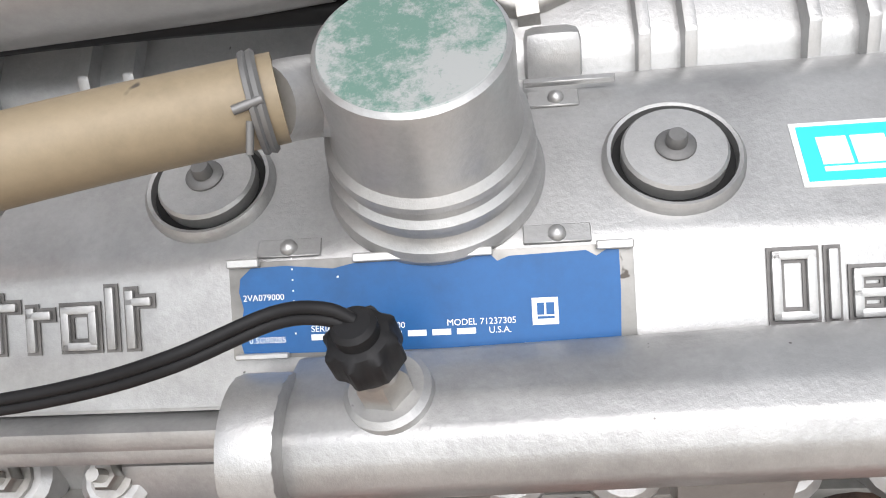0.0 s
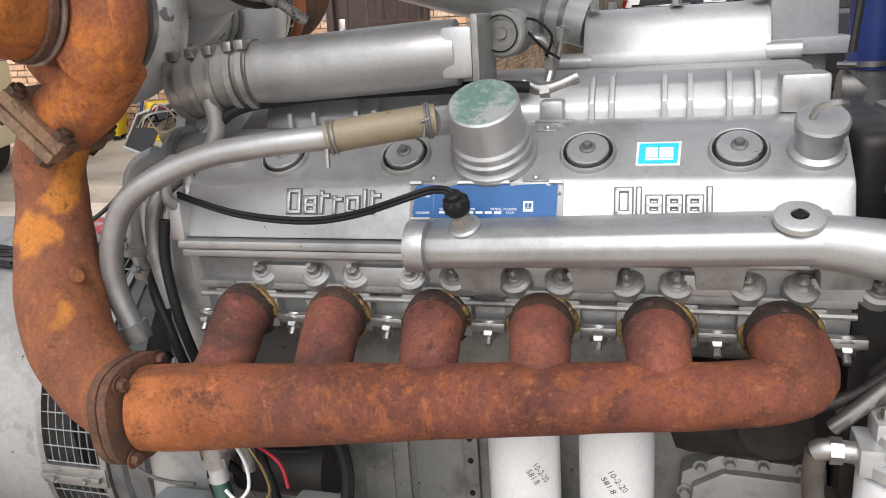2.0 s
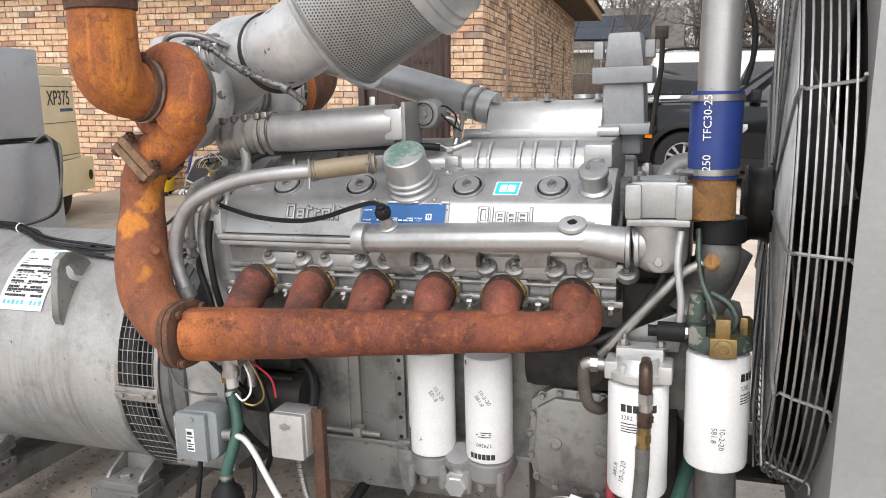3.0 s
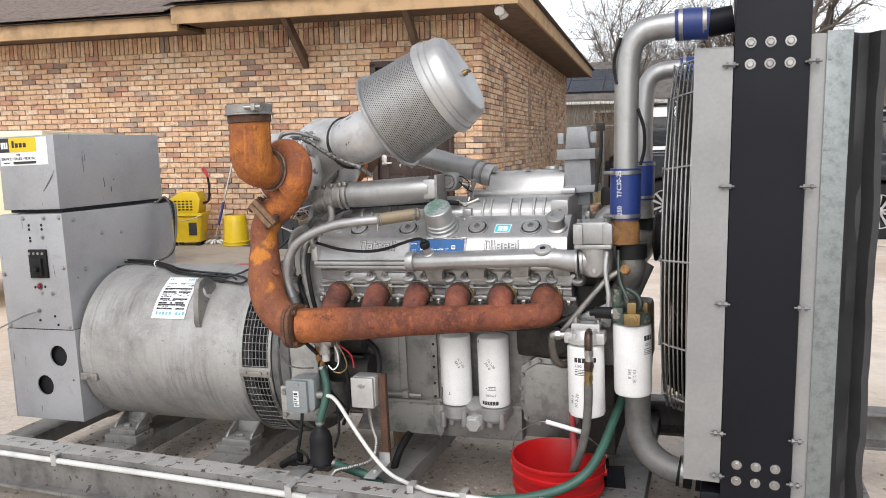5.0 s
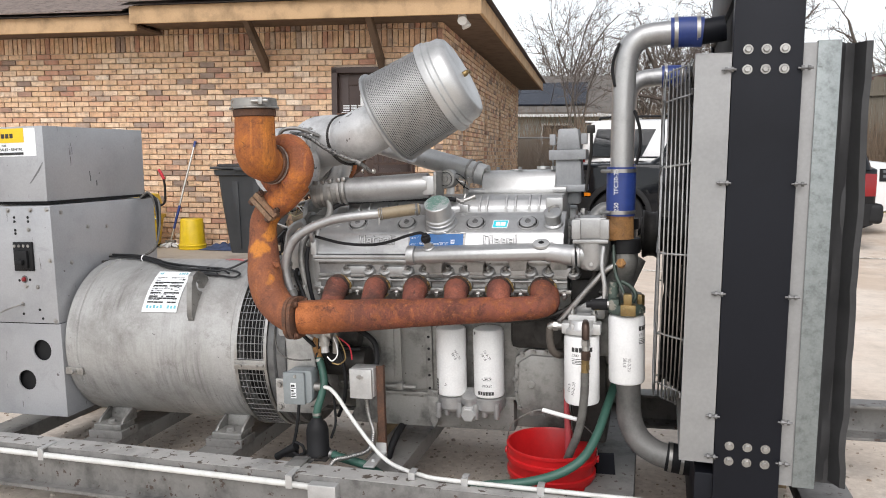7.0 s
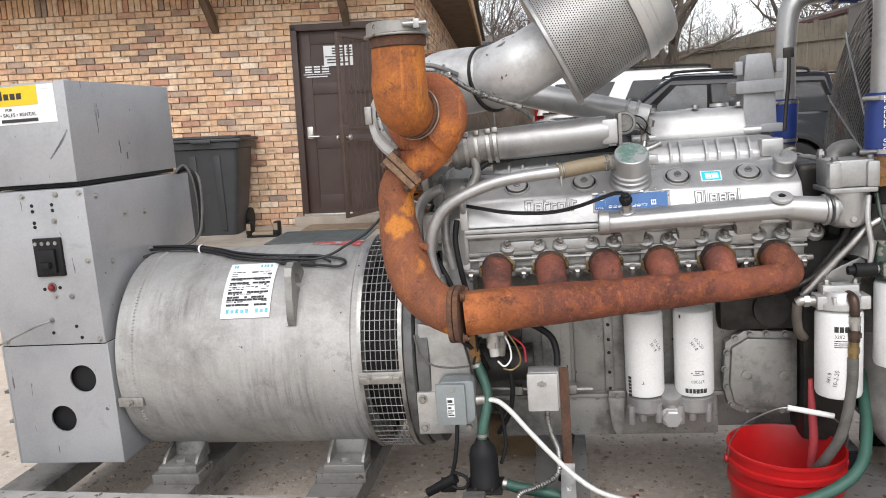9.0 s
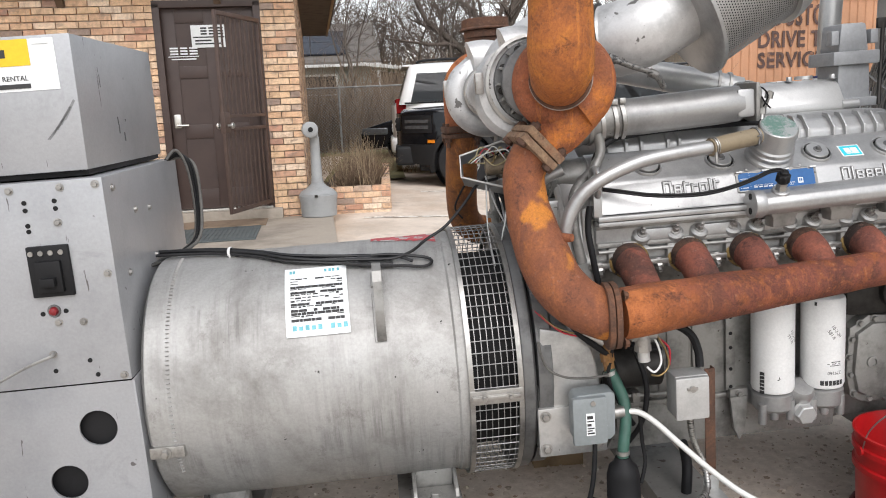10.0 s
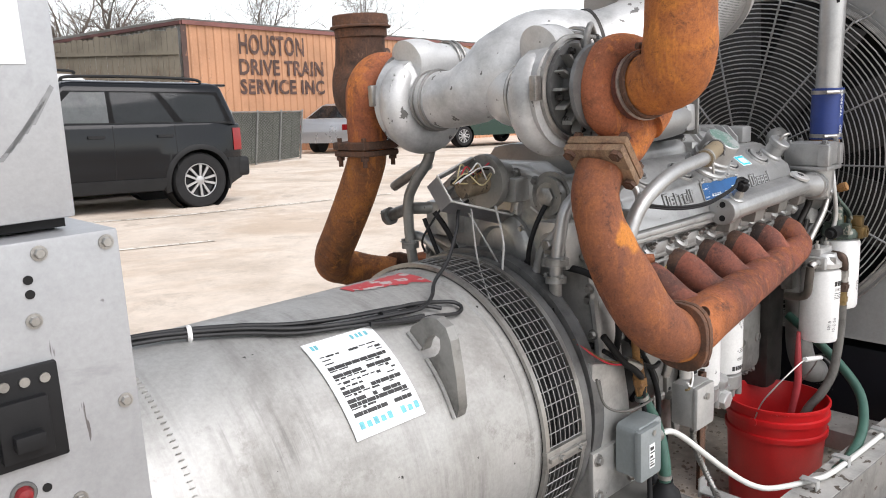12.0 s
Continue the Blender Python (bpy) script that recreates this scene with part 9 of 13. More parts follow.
def electrics():
    j = thing("junction_box", "grey cast junction box with white label", "junction box", (-0.48, 0.44, 0.47))
    b = B()
    prism(b, [(-0.533, 0.478), (-0.445, 0.476), (-0.432, 0.49), (-0.430, 0.592), (-0.440, 0.600), (-0.522, 0.598), (-0.533, 0.588)], (0, 0.44, 0), (1, 0, 0), (0, 0, 1), (0, 0.06, 0), 0.008)
    part("body", b, BOXGREY, j)
    b = B()
    box(b, (-0.540, 0.426, 0.474), (-0.455, 0.446, 0.594), 0.008)
    part("lid", b, BOXGREY, j)
    part("label", box(B(), (-0.508, 0.4245, 0.500), (-0.487, 0.426, 0.556)), WHITEPAPER, j)
    k = B()
    bars(k, (-0.508, 0.4243, 0.500), (1, 0, 0), (0, 0, 1), [(0.002, 0.019, 0.004, 0.004), (0.002, 0.014, 0.011, 0.003), (0.002, 0.019, 0.017, 0.003), (0.002, 0.012, 0.024, 0.006), (0.002, 0.019, 0.035, 0.003), (0.002, 0.016, 0.042, 0.008)], t=0.0003)
    part("printed_bars", k, INK, j)
    part("screw", rod(B(), (-0.49, 0.427, 0.580), (-0.49, 0.423, 0.580), 0.006, n=12), ZINC, j)
    g = B()
    rod(g, (-0.430, 0.465, 0.535), (-0.405, 0.465, 0.535), 0.016, n=16)
    part("conduit_gland", g, ZINC, j)
    s = thing("junction_box", "silver steel junction box with catch on a rusty post", "junction box", (-0.236, 0.45, 0.50))
    b = B()
    box(b, (-0.282, 0.445, 0.510), (-0.196, 0.505, 0.618), 0.008)
    part("body", b, SILVER_PALE, s)
    part("lid", box(B(), (-0.284, 0.432, 0.508), (-0.200, 0.448, 0.616), 0.006), SILVER_PALE, s)
    c = B()
    rod(c, (-0.243, 0.434, 0.588), (-0.243, 0.426, 0.588), 0.008, n=12)
    box(c, (-0.256, 0.428, 0.584), (-0.230, 0.433, 0.592), 0.001)
    part("catch", c, ZINC, s)
    p = B()
    prism(p, [(0, 0), (0.026, 0), (0.026, 0.022), (0.022, 0.022), (0.022, 0.004), (0, 0.004)], (-0.196, 0.470, 0.29), (1, 0, 0), (0, 1, 0), (0, 0, 0.33), 0.0008)
    part("post", p, RUST_DARK, s, "rust-brown angle post")
    fx = B()
    q = [Vector((-0.235, 0.47, 0.51)), Vector((-0.232, 0.47, 0.46)), Vector((-0.222, 0.465, 0.42)), Vector((-0.208, 0.455, 0.38)), Vector((-0.215, 0.42, 0.33)), Vector((-0.27, 0.37, 0.318)), Vector((-0.315, 0.34, 0.312)), Vector((-0.33, 0.32, 0.27))]
    path = spline(q, 9)
    for i in range(len(path) - 1):
        rod(fx, path[i], path[i].lerp(path[i + 1], 0.75), 0.0085 if i % 2 else 0.0075, n=10)
    solid("flexible_conduit", fx, ZINC, "grey flexible metal conduit under the silver box", "conduit", tuple(q[2]))
    f2 = B()
    box(f2, (-0.205, 0.33, 0.30), (-0.165, 0.47, 0.306), 0.001)
    box(f2, (-0.205, 0.465, 0.29), (-0.165, 0.47, 0.34), 0.001)
    hexbolt(f2, (-0.185, 0.38, 0.306), (0, 0, 1), 0.006, 0.006)
    solid("post_bracket", f2, SILVER_PALE, "small bright angle bracket on the skid", "bracket", (-0.185, 0.4, 0.30))
    # white conduit along the skid
    w = thing("conduit", "white painted conduit bending down along the skid rail", "conduit", (0, 0.3, 0.31))
    b = B()
    sweep(b, [(-0.410, 0.465, 0.534), (-0.372, 0.455, 0.534), (-0.335, 0.440, 0.510), (-0.285, 0.415, 0.460), (-0.225, 0.388, 0.402), (-0.165, 0.362, 0.352), (-0.11, 0.338, 0.322), (-0.05, 0.310, 0.313), (0.02, 0.272, 0.316), (0.10, 0.248, 0.317), (0.40, 0.230, 0.317), (0.95, 0.205, 0.317)], 0.0072, 14, sub=6)
    part("tube", b, CONDUITWHITE, w)
    w2 = thing("conduit", "white painted conduit clipped to the front of the skid", "conduit", (-1, 0.26, 0.26))
    b = B()
    sweep(b, [(-2.5, 0.314, 0.282), (-1.8, 0.279, 0.280), (-1.0, 0.239, 0.278), (-0.42, 0.210, 0.274), (-0.34, 0.206, 0.270)], 0.0108, 14, sub=2)
    part("tube", b, CONDUITWHITE, w2)
    for x in (-1.46, -0.42):
        c = B()
        yo = 0.205 - 0.05 * x
        box(c, (x - 0.012, yo - 0.028, 0.262), (x + 0.012, yo - 0.023, 0.306), 0.001)
        box(c, (x - 0.012, yo - 0.028, 0.303), (x + 0.012, yo + 0.05, 0.308), 0.001)
        part("clip", c, SILVER_PALE, w2)
    for x in (-0.005, 0.175, 0.42):
        c = B()
        yo = 0.262 - 0.07 * x
        box(c, (x - 0.011, yo - 0.014, 0.326), (x + 0.011, yo + 0.028, 0.331), 0.001)
        box(c, (x - 0.011, yo - 0.016, 0.303), (x + 0.011, yo - 0.012, 0.331), 0.001)
        part("clip", c, SILVER_PALE, w)
    bx = B()
    box(bx, (-0.345, 0.180, 0.195), (-0.245, 0.219, 0.290), 0.005)
    solid("outlet_box", bx, SILVER_PALE, "small pale metal outlet box on the skid rail", "electrical box", (-0.295, 0.20, 0.195))
    # plug lead
    l = B()
    sweep(l, [(-0.485, 0.44, 0.476), (-0.49, 0.435, 0.42), (-0.500, 0.43, 0.36), (-0.515, 0.43, 0.31)], 0.006, 10)
    sweep(l, [(-0.505, 0.43, 0.335), (-0.47, 0.42, 0.325), (-0.465, 0.42, 0.30), (-0.49, 0.42, 0.29), (-0.52, 0.43, 0.30)], 0.005, 8)
    sweep(l, [(-0.362, 0.47, 0.52), (-0.358, 0.47, 0.45), (-0.355, 0.46, 0.40), (-0.37, 0.45, 0.35)], 0.005, 8)
    solid("power_lead", l, BLACK, "black power lead with a loose loop", "cable", (-0.49, 0.43, 0.35))
    g = B()
    rod(g, (-0.50, 0.43, 0.318), (-0.585, 0.44, 0.268), 0.016, 0.013, 12)
    box(g, (-0.545, 0.424, 0.275), (-0.50, 0.452, 0.31), 0.004, 2)
    solid("cable_plug", g, BLACK, "black rubber cable plug", "plug", (-0.54, 0.43, 0.27))
    # black leads over the alternator
    c = thing("cable_bundle", "bundle of black cables lying over the alternator", "cables", (-1.2, 0.72, 0.92))
    def on(x, t, h=0.0):
        a = radians(t)
        return Vector((x, YC + (0.336 + h) * math.cos(a), 0.615 + (0.336 + h) * math.sin(a)))
    # angle round the drum along its length
    track = [(-1.57, 86), (-1.46, 91), (-1.38, 95), (-1.28, 102), (-1.20, 109), (-1.10, 113.5), (-1.0, 115.5), (-0.93, 116.5)]
    rnd = random.Random(8)
    for k in range(5):
        w1, w2 = rnd.uniform(0, 6), rnd.uniform(7, 12)
        pts = [on(x, a + (k - 2) * 1.55 * (0.45 + 0.55 * abs(math.sin(w2 * x + w1))) + 0.5 * math.sin(9 * x + w1), 0.005 + 0.007 * (k % 2)) for x, a in track]
        if k == 1:
            pts += [on(-0.87, 116.5, 0.007), on(-0.838, 118.5, 0.006), on(-0.832, 121.5, 0.006), on(-0.855, 123.5, 0.006), on(-0.91, 121.8, 0.006), on(-0.98, 120.5, 0.007), on(-1.06, 118, 0.012)]
        elif k == 3:
            pts += [on(-0.88, 114.0, 0.012), on(-0.84, 108, 0.02), Vector((-0.78, 0.76, 0.985)), Vector((-0.72, 0.79, 1.04)), Vector((-0.68, 0.82, 1.08)), Vector((-0.62, 0.85, 1.09))]
        elif k == 0:
            pts += [on(-0.90, 117.5, 0.008), on(-0.88, 119.5, 0.006)]
        part("cable", sweep(B(), pts, 0.0042, 8, sub=6), CABLE, c)
    part("cable_tie", lathe(B(), [(0.014, -0.004), (0.0155, 0.0), (0.014, 0.004)], on(-1.36, 96.5, 0.006), (1, -0.3, 0), 14, close_ends=False), WHITE, c, "white cable tie")
    part("tape_wrap", sweep(B(), [on(-1.02, 115.2, 0.009), on(-0.985, 115.8, 0.009)], 0.011, 10, sub=0, flat=0.7), CABLE, c)
    # loops hanging at the back of the cabinet
    for k in range(4):
        h = B()
        dx = 0.008 * k
        sweep(h, [(-1.57, 1.10 + dx, 1.20), (-1.545 + dx * 0.5, 1.13 + dx, 1.225 - dx), (-1.52 + dx, 1.14, 1.17), (-1.512 + dx, 1.14 - dx, 1.05), (-1.522 + dx, 1.12 - dx * 2, 0.96), (-1.55, 1.02 - dx * 2, 0.93), (-1.565, 0.92 - dx * 3, 0.935), (-1.57, 0.80, 0.94)], 0.005, 8)
        part("hanging_cable", h, BLACK if k % 3 else HOSEGREY, c)
    # governor actuator with open wiring box
    a = thing("actuator", "open grey wiring bracket with brown motor and loose wires", "actuator", (-0.62, 0.86, 1.08))
    b = B()
    rod(b, (-0.655, 0.832, 1.126), (-0.575, 0.828, 1.132), 0.026, n=28)
    part("motor", b, MOTORTAN, a, "grey brown varnished motor")
    b = B()
    lathe(b, [(0.064, 0.0), (0.066, 0.004), (0.066, 0.02), (0.05, 0.03), (0.04, 0.08), (0.0, 0.08)], (-0.588, 0.830, 1.132), (1, 0, 0), 36)
    part("end_bell", b, SILVER_DIRTY, a)
    # open six-sided strip bracket round the motor
    loop = [(-0.540, 0.868, 1.164), (-0.560, 0.866, 1.176), (-0.604, 0.847, 1.191), (-0.722, 0.842, 1.160), (-0.726, 0.795, 1.106), (-0.640, 0.784, 1.080), (-0.543, 0.780, 1.051), (-0.518, 0.792, 1.056)]
    deep = Vector((0.012, 0.050, -0.028))
    fr = bmesh.new()
    rows_ = [[fr.verts.new(Vector(p)), fr.verts.new(Vector(p) + deep)] for p in loop]
    for p, q in zip(rows_, rows_[1:]):
        fr.faces.new((p[0], q[0], q[1], p[1]))
    bmesh.ops.solidify(fr, geom=fr.faces[:], thickness=0.005)
    bmesh.ops.recalc_face_normals(fr, faces=fr.faces)
    part("frame_bracket", fr, GREYPAINT, a, "grey strip bracket")
    # thin pale wire added along the front edge so the loop stands out
    part("bracket_lip", sweep(B(), loop, 0.0030, 8, sub=0), WHITEMETAL, a, "pale front lip of the bracket")
    rnd = random.Random(3)
    for k in range(9):
        mt = (WIRECREAM, WHITE, PINKRED, BLACK, WIRECREAM, BRASS, WIRECREAM, BLACK, WHITE)[k]
        p0 = Vector((-0.70 + rnd.uniform(-0.01, 0.02), 0.815, 1.140))
        pts = [p0] + [p0 + Vector((0.030 * (i + 1) + rnd.uniform(-0.018, 0.018), rnd.uniform(-0.030, 0.012), rnd.uniform(-0.008, 0.042))) for i in range(4)]
        part("wire", sweep(B(), pts, 0.0018, 6, sub=6), mt, a)
    for pts, r, mt in (
        ([(-0.60, 0.78, 1.08), (-0.62, 0.74, 1.0), (-0.635, 0.73, 0.92), (-0.58, 0.72, 0.90), (-0.53, 0.70, 0.95), (-0.52, 0.69, 1.03), (-0.545, 0.72, 1.075)], 0.0028, SILVER_PALE),
        ([(-0.66, 0.80, 1.08), (-0.665, 0.78, 0.96), (-0.655, 0.75, 0.86), (-0.65, 0.72, 0.82)], 0.0022, SILVER_PALE),
        ([(-0.70, 0.84, 1.10), (-0.74, 0.88, 1.02), (-0.72, 0.90, 0.98)], 0.0028, BLACK),
    ):
        part("loose_wire", sweep(B(), pts, r, 6), mt, a)
    # assorted pipes on the rear of the engine
    for nm, pts, r, mt, lb in (
        ("oil_drain_pipe", [(-0.585, 1.0, 1.245), (-0.585, 1.02, 1.18), (-0.60, 1.06, 1.12), (-0.60, 1.09, 1.06), (-0.595, 1.09, 0.92), (-0.58, 1.08, 0.84)], 0.014, SILVER_DIRTY, "silver oil drain pipe from the far turbocharger"),
        ("oil_drain_pipe", [(-0.50, 0.585, 1.125), (-0.545, 0.592, 1.105), (-0.572, 0.603, 1.066), (-0.588, 0.612, 0.966), (-0.580, 0.622, 0.918), (-0.56, 0.64, 0.86)], 0.015, SILVER, "silver oil drain pipe from the turbocharger"),
        ("cross_pipe", [(-0.57, 1.20, 1.02), (-0.57, 1.12, 1.045), (-0.55, 1.05, 1.05), (-0.50, 1.0, 1.06)], 0.016, SILVER_DIRTY, "silver cross pipe with flange"),
        ("cross_pipe", [(-0.50, 1.26, 1.09), (-0.52, 1.16, 1.13), (-0.53, 1.08, 1.16)], 0.014, SILVER_DIRTY, "thin silver pipe at the engine's rear"),
        ("wiring_loom", [(-0.60, 0.62, 0.86), (-0.57, 0.60, 0.80), (-0.53, 0.585, 0.765), (-0.49, 0.575, 0.75)], 0.008, BLACK, "black wiring loom with taped ends"),
        ("starter_cable", [(-0.60, 0.99, 1.05), (-0.585, 0.96, 1.0), (-0.575, 0.90, 0.90), (-0.57, 0.82, 0.87), (-0.565, 0.76, 0.89), (-0.56, 0.72, 0.95)], 0.007, BLACK, "black starter cable across the engine rear"),
        ("starter_cable", [(-0.60, 1.03, 1.03), (-0.59, 1.0, 0.95), (-0.58, 0.97, 0.88), (-0.58, 0.95, 0.82)], 0.006, BLACK, "black cable hanging at the engine rear"),
        ("starter_cable", [(-0.53, 0.68, 1.09), (-0.56, 0.69, 1.04), (-0.565, 0.71, 0.98), (-0.55, 0.73, 0.91), (-0.545, 0.74, 0.85)], 0.006, BLACK, "black cable down beside the round cover"),
        ("lube_pipe", [(-0.565, 0.60, 1.08), (-0.575, 0.62, 1.03), (-0.575, 0.66, 0.99), (-0.565, 0.69, 0.93), (-0.56, 0.70, 0.86)], 0.010, SILVER, "thin silver lube pipe"),
        ("lube_pipe", [(-0.58, 1.12, 0.98), (-0.575, 1.06, 0.97), (-0.57, 1.0, 0.93), (-0.56, 0.97, 0.87)], 0.012, SILVER, "silver lube pipe with a bend"),
        ("signal_wire", [(-0.655, 0.84, 1.10), (-0.64, 0.80, 1.03), (-0.60, 0.77, 0.93), (-0.575, 0.79, 0.86), (-0.56, 0.86, 0.84), (-0.555, 0.93, 0.88), (-0.56, 0.955, 0.97)], 0.0024, SILVER, "thin white signal wire looped over the cover"),
        ("battery_cable", [(-0.56, 0.66, 0.95), (-0.53, 0.56, 0.93), (-0.49, 0.53, 0.86), (-0.47, 0.53, 0.79), (-0.46, 0.55, 0.72)], 0.008, BLACK, "thick black battery cable"),
        ("battery_cable", [(-0.455, 0.515, 1.04), (-0.462, 0.51, 0.98), (-0.452, 0.505, 0.90), (-0.44, 0.51, 0.83), (-0.435, 0.53, 0.76)], 0.008, BLACK, "black cable down the engine corner"),
        ("sense_wire", [(-0.60, 0.50, 0.72), (-0.585, 0.49, 0.66), (-0.545, 0.475, 0.635), (-0.49, 0.465, 0.63), (-0.44, 0.46, 0.635)], 0.003, HOSEGREY, "thin grey wire looping over the mount"),
    ):
        solid(nm, sweep(B(), pts, r, 10), mt, lb, "pipe" if "pipe" in nm else "cable", pts[1])
    for pt, ax_, rr2, nm in (((-0.588, 0.612, 0.966), (0.05, 0, 1), 0.027, "pipe_flange"), ((-0.581, 0.621, 0.922), (0.1, 0.05, 1), 0.024, "pipe_flange"), ((-0.60, 1.09, 0.955), (0, 0, 1), 0.023, "pipe_flange"), ((-0.57, 1.205, 1.018), (0, 1, -0.3), 0.024, "pipe_flange")):
        fl_ = lathe(B(), [(rr2 * 0.6, -0.010), (rr2, -0.008), (rr2, 0.008), (rr2 * 0.6, 0.010)], pt, ax_, 24)
        for sg in (-1, 1):
            hexbolt(fl_, Vector(pt) + Vector((-0.006, sg * rr2 * 0.9, 0.006)), (0, 0, 1), 0.006, 0.008)
        solid(nm, fl_, SILVER_DIRTY, "small grey bolted flange on a drain pipe", "flange", pt, group="pipe flanges")
    # small box on a conduit post beside the cabinet
    px = thing("outdoor_outlet", "small grey electrical box on a steel conduit post", "electrical box", (-1.86, 0.33, 0.30))
    b = B()
    box(b, (-1.925, 0.300, 0.60), (-1.835, 0.345, 0.715), 0.006)
    part("body", b, BOXGREY, px)
    b = B()
    sweep(b, [(-1.885, 0.325, 0.60), (-1.885, 0.325, 0.45), (-1.885, 0.325, 0.305)], 0.011, 12, sub=2)
    rod(b, (-1.885, 0.325, 0.585), (-1.885, 0.325, 0.60), 0.017, n=12)
    part("conduit", b, ZINC, px)
    for z in (0.63, 0.685):
        part("screw", rod(B(), (-1.85, 0.30, z), (-1.85, 0.297, z), 0.005, n=10), ZINC, px)


BOXGREY = surface("blue_grey_box_paint", (0.24, 0.265, 0.27), 0.45, 0.1, 0.85, 6, 120, 0.06)
CONDUITWHITE = surface("white_conduit", (0.66, 0.66, 0.63), 0.5, 0.1, 0.75, 8, 100, 0.1)
radiator()
coolant_pipes()
oil_filters()
fuel_filters()
drain_things()
electrics()

# ---------- round the house ----------
GATEPAINT = surface("brown_gate_paint", (0.085, 0.055, 0.045), 0.5, 0.2, 0.7, 8, 90, 0.08)
NICKEL = surface("satin_nickel", (0.62, 0.60, 0.56), 0.3, 0.9, 0.8, 20, 150, 0.03)
ASHGREY = surface("grey_moulded_plastic", (0.32, 0.33, 0.33), 0.5, 0.0, 0.82, 4, 120, 0.04)
MATGREY = surface("grey_rubber_mat", (0.10, 0.115, 0.115), 0.9, 0.0, 0.7, 6, 160, 0.3)
MATTAN = surface("worn_tan_carpet", (0.24, 0.175, 0.12), 0.95, 0.0, 0.65, 6, 200, 0.4)
BINPLASTIC = surface("charcoal_bin_plastic", (0.040, 0.043, 0.047), 0.5, 0.0, 0.7, 3, 120, 0.06, (0.11, 0.11, 0.11), 0.74, 14)
CREAM = surface("cream_enamel", (0.86, 0.77, 0.54), 0.4, 0.0, 0.88, 2, 120, 0.03)
DRYSTALK = surface("dry_stalks", (0.30, 0.225, 0.14), 0.9, 0.0, 0.5, 8, 60, 0.0)
DRYBUSH = surface("dry_brown_bush", (0.17, 0.115, 0.075), 0.9, 0.0, 0.5, 6, 60, 0.0)
DENIM = surface("blue_rag_cloth", (0.045, 0.065, 0.13), 0.9, 0.0, 0.6, 14, 200, 0.3)
SOIL = surface("dark_soil", (0.10, 0.075, 0.055), 0.95, 0.0, 0.6, 8, 50, 0.5)
ORANGEWEAR = surface("worn_sole", (0.28, 0.22, 0.15), 0.8)
WORLD_M = Matrix()


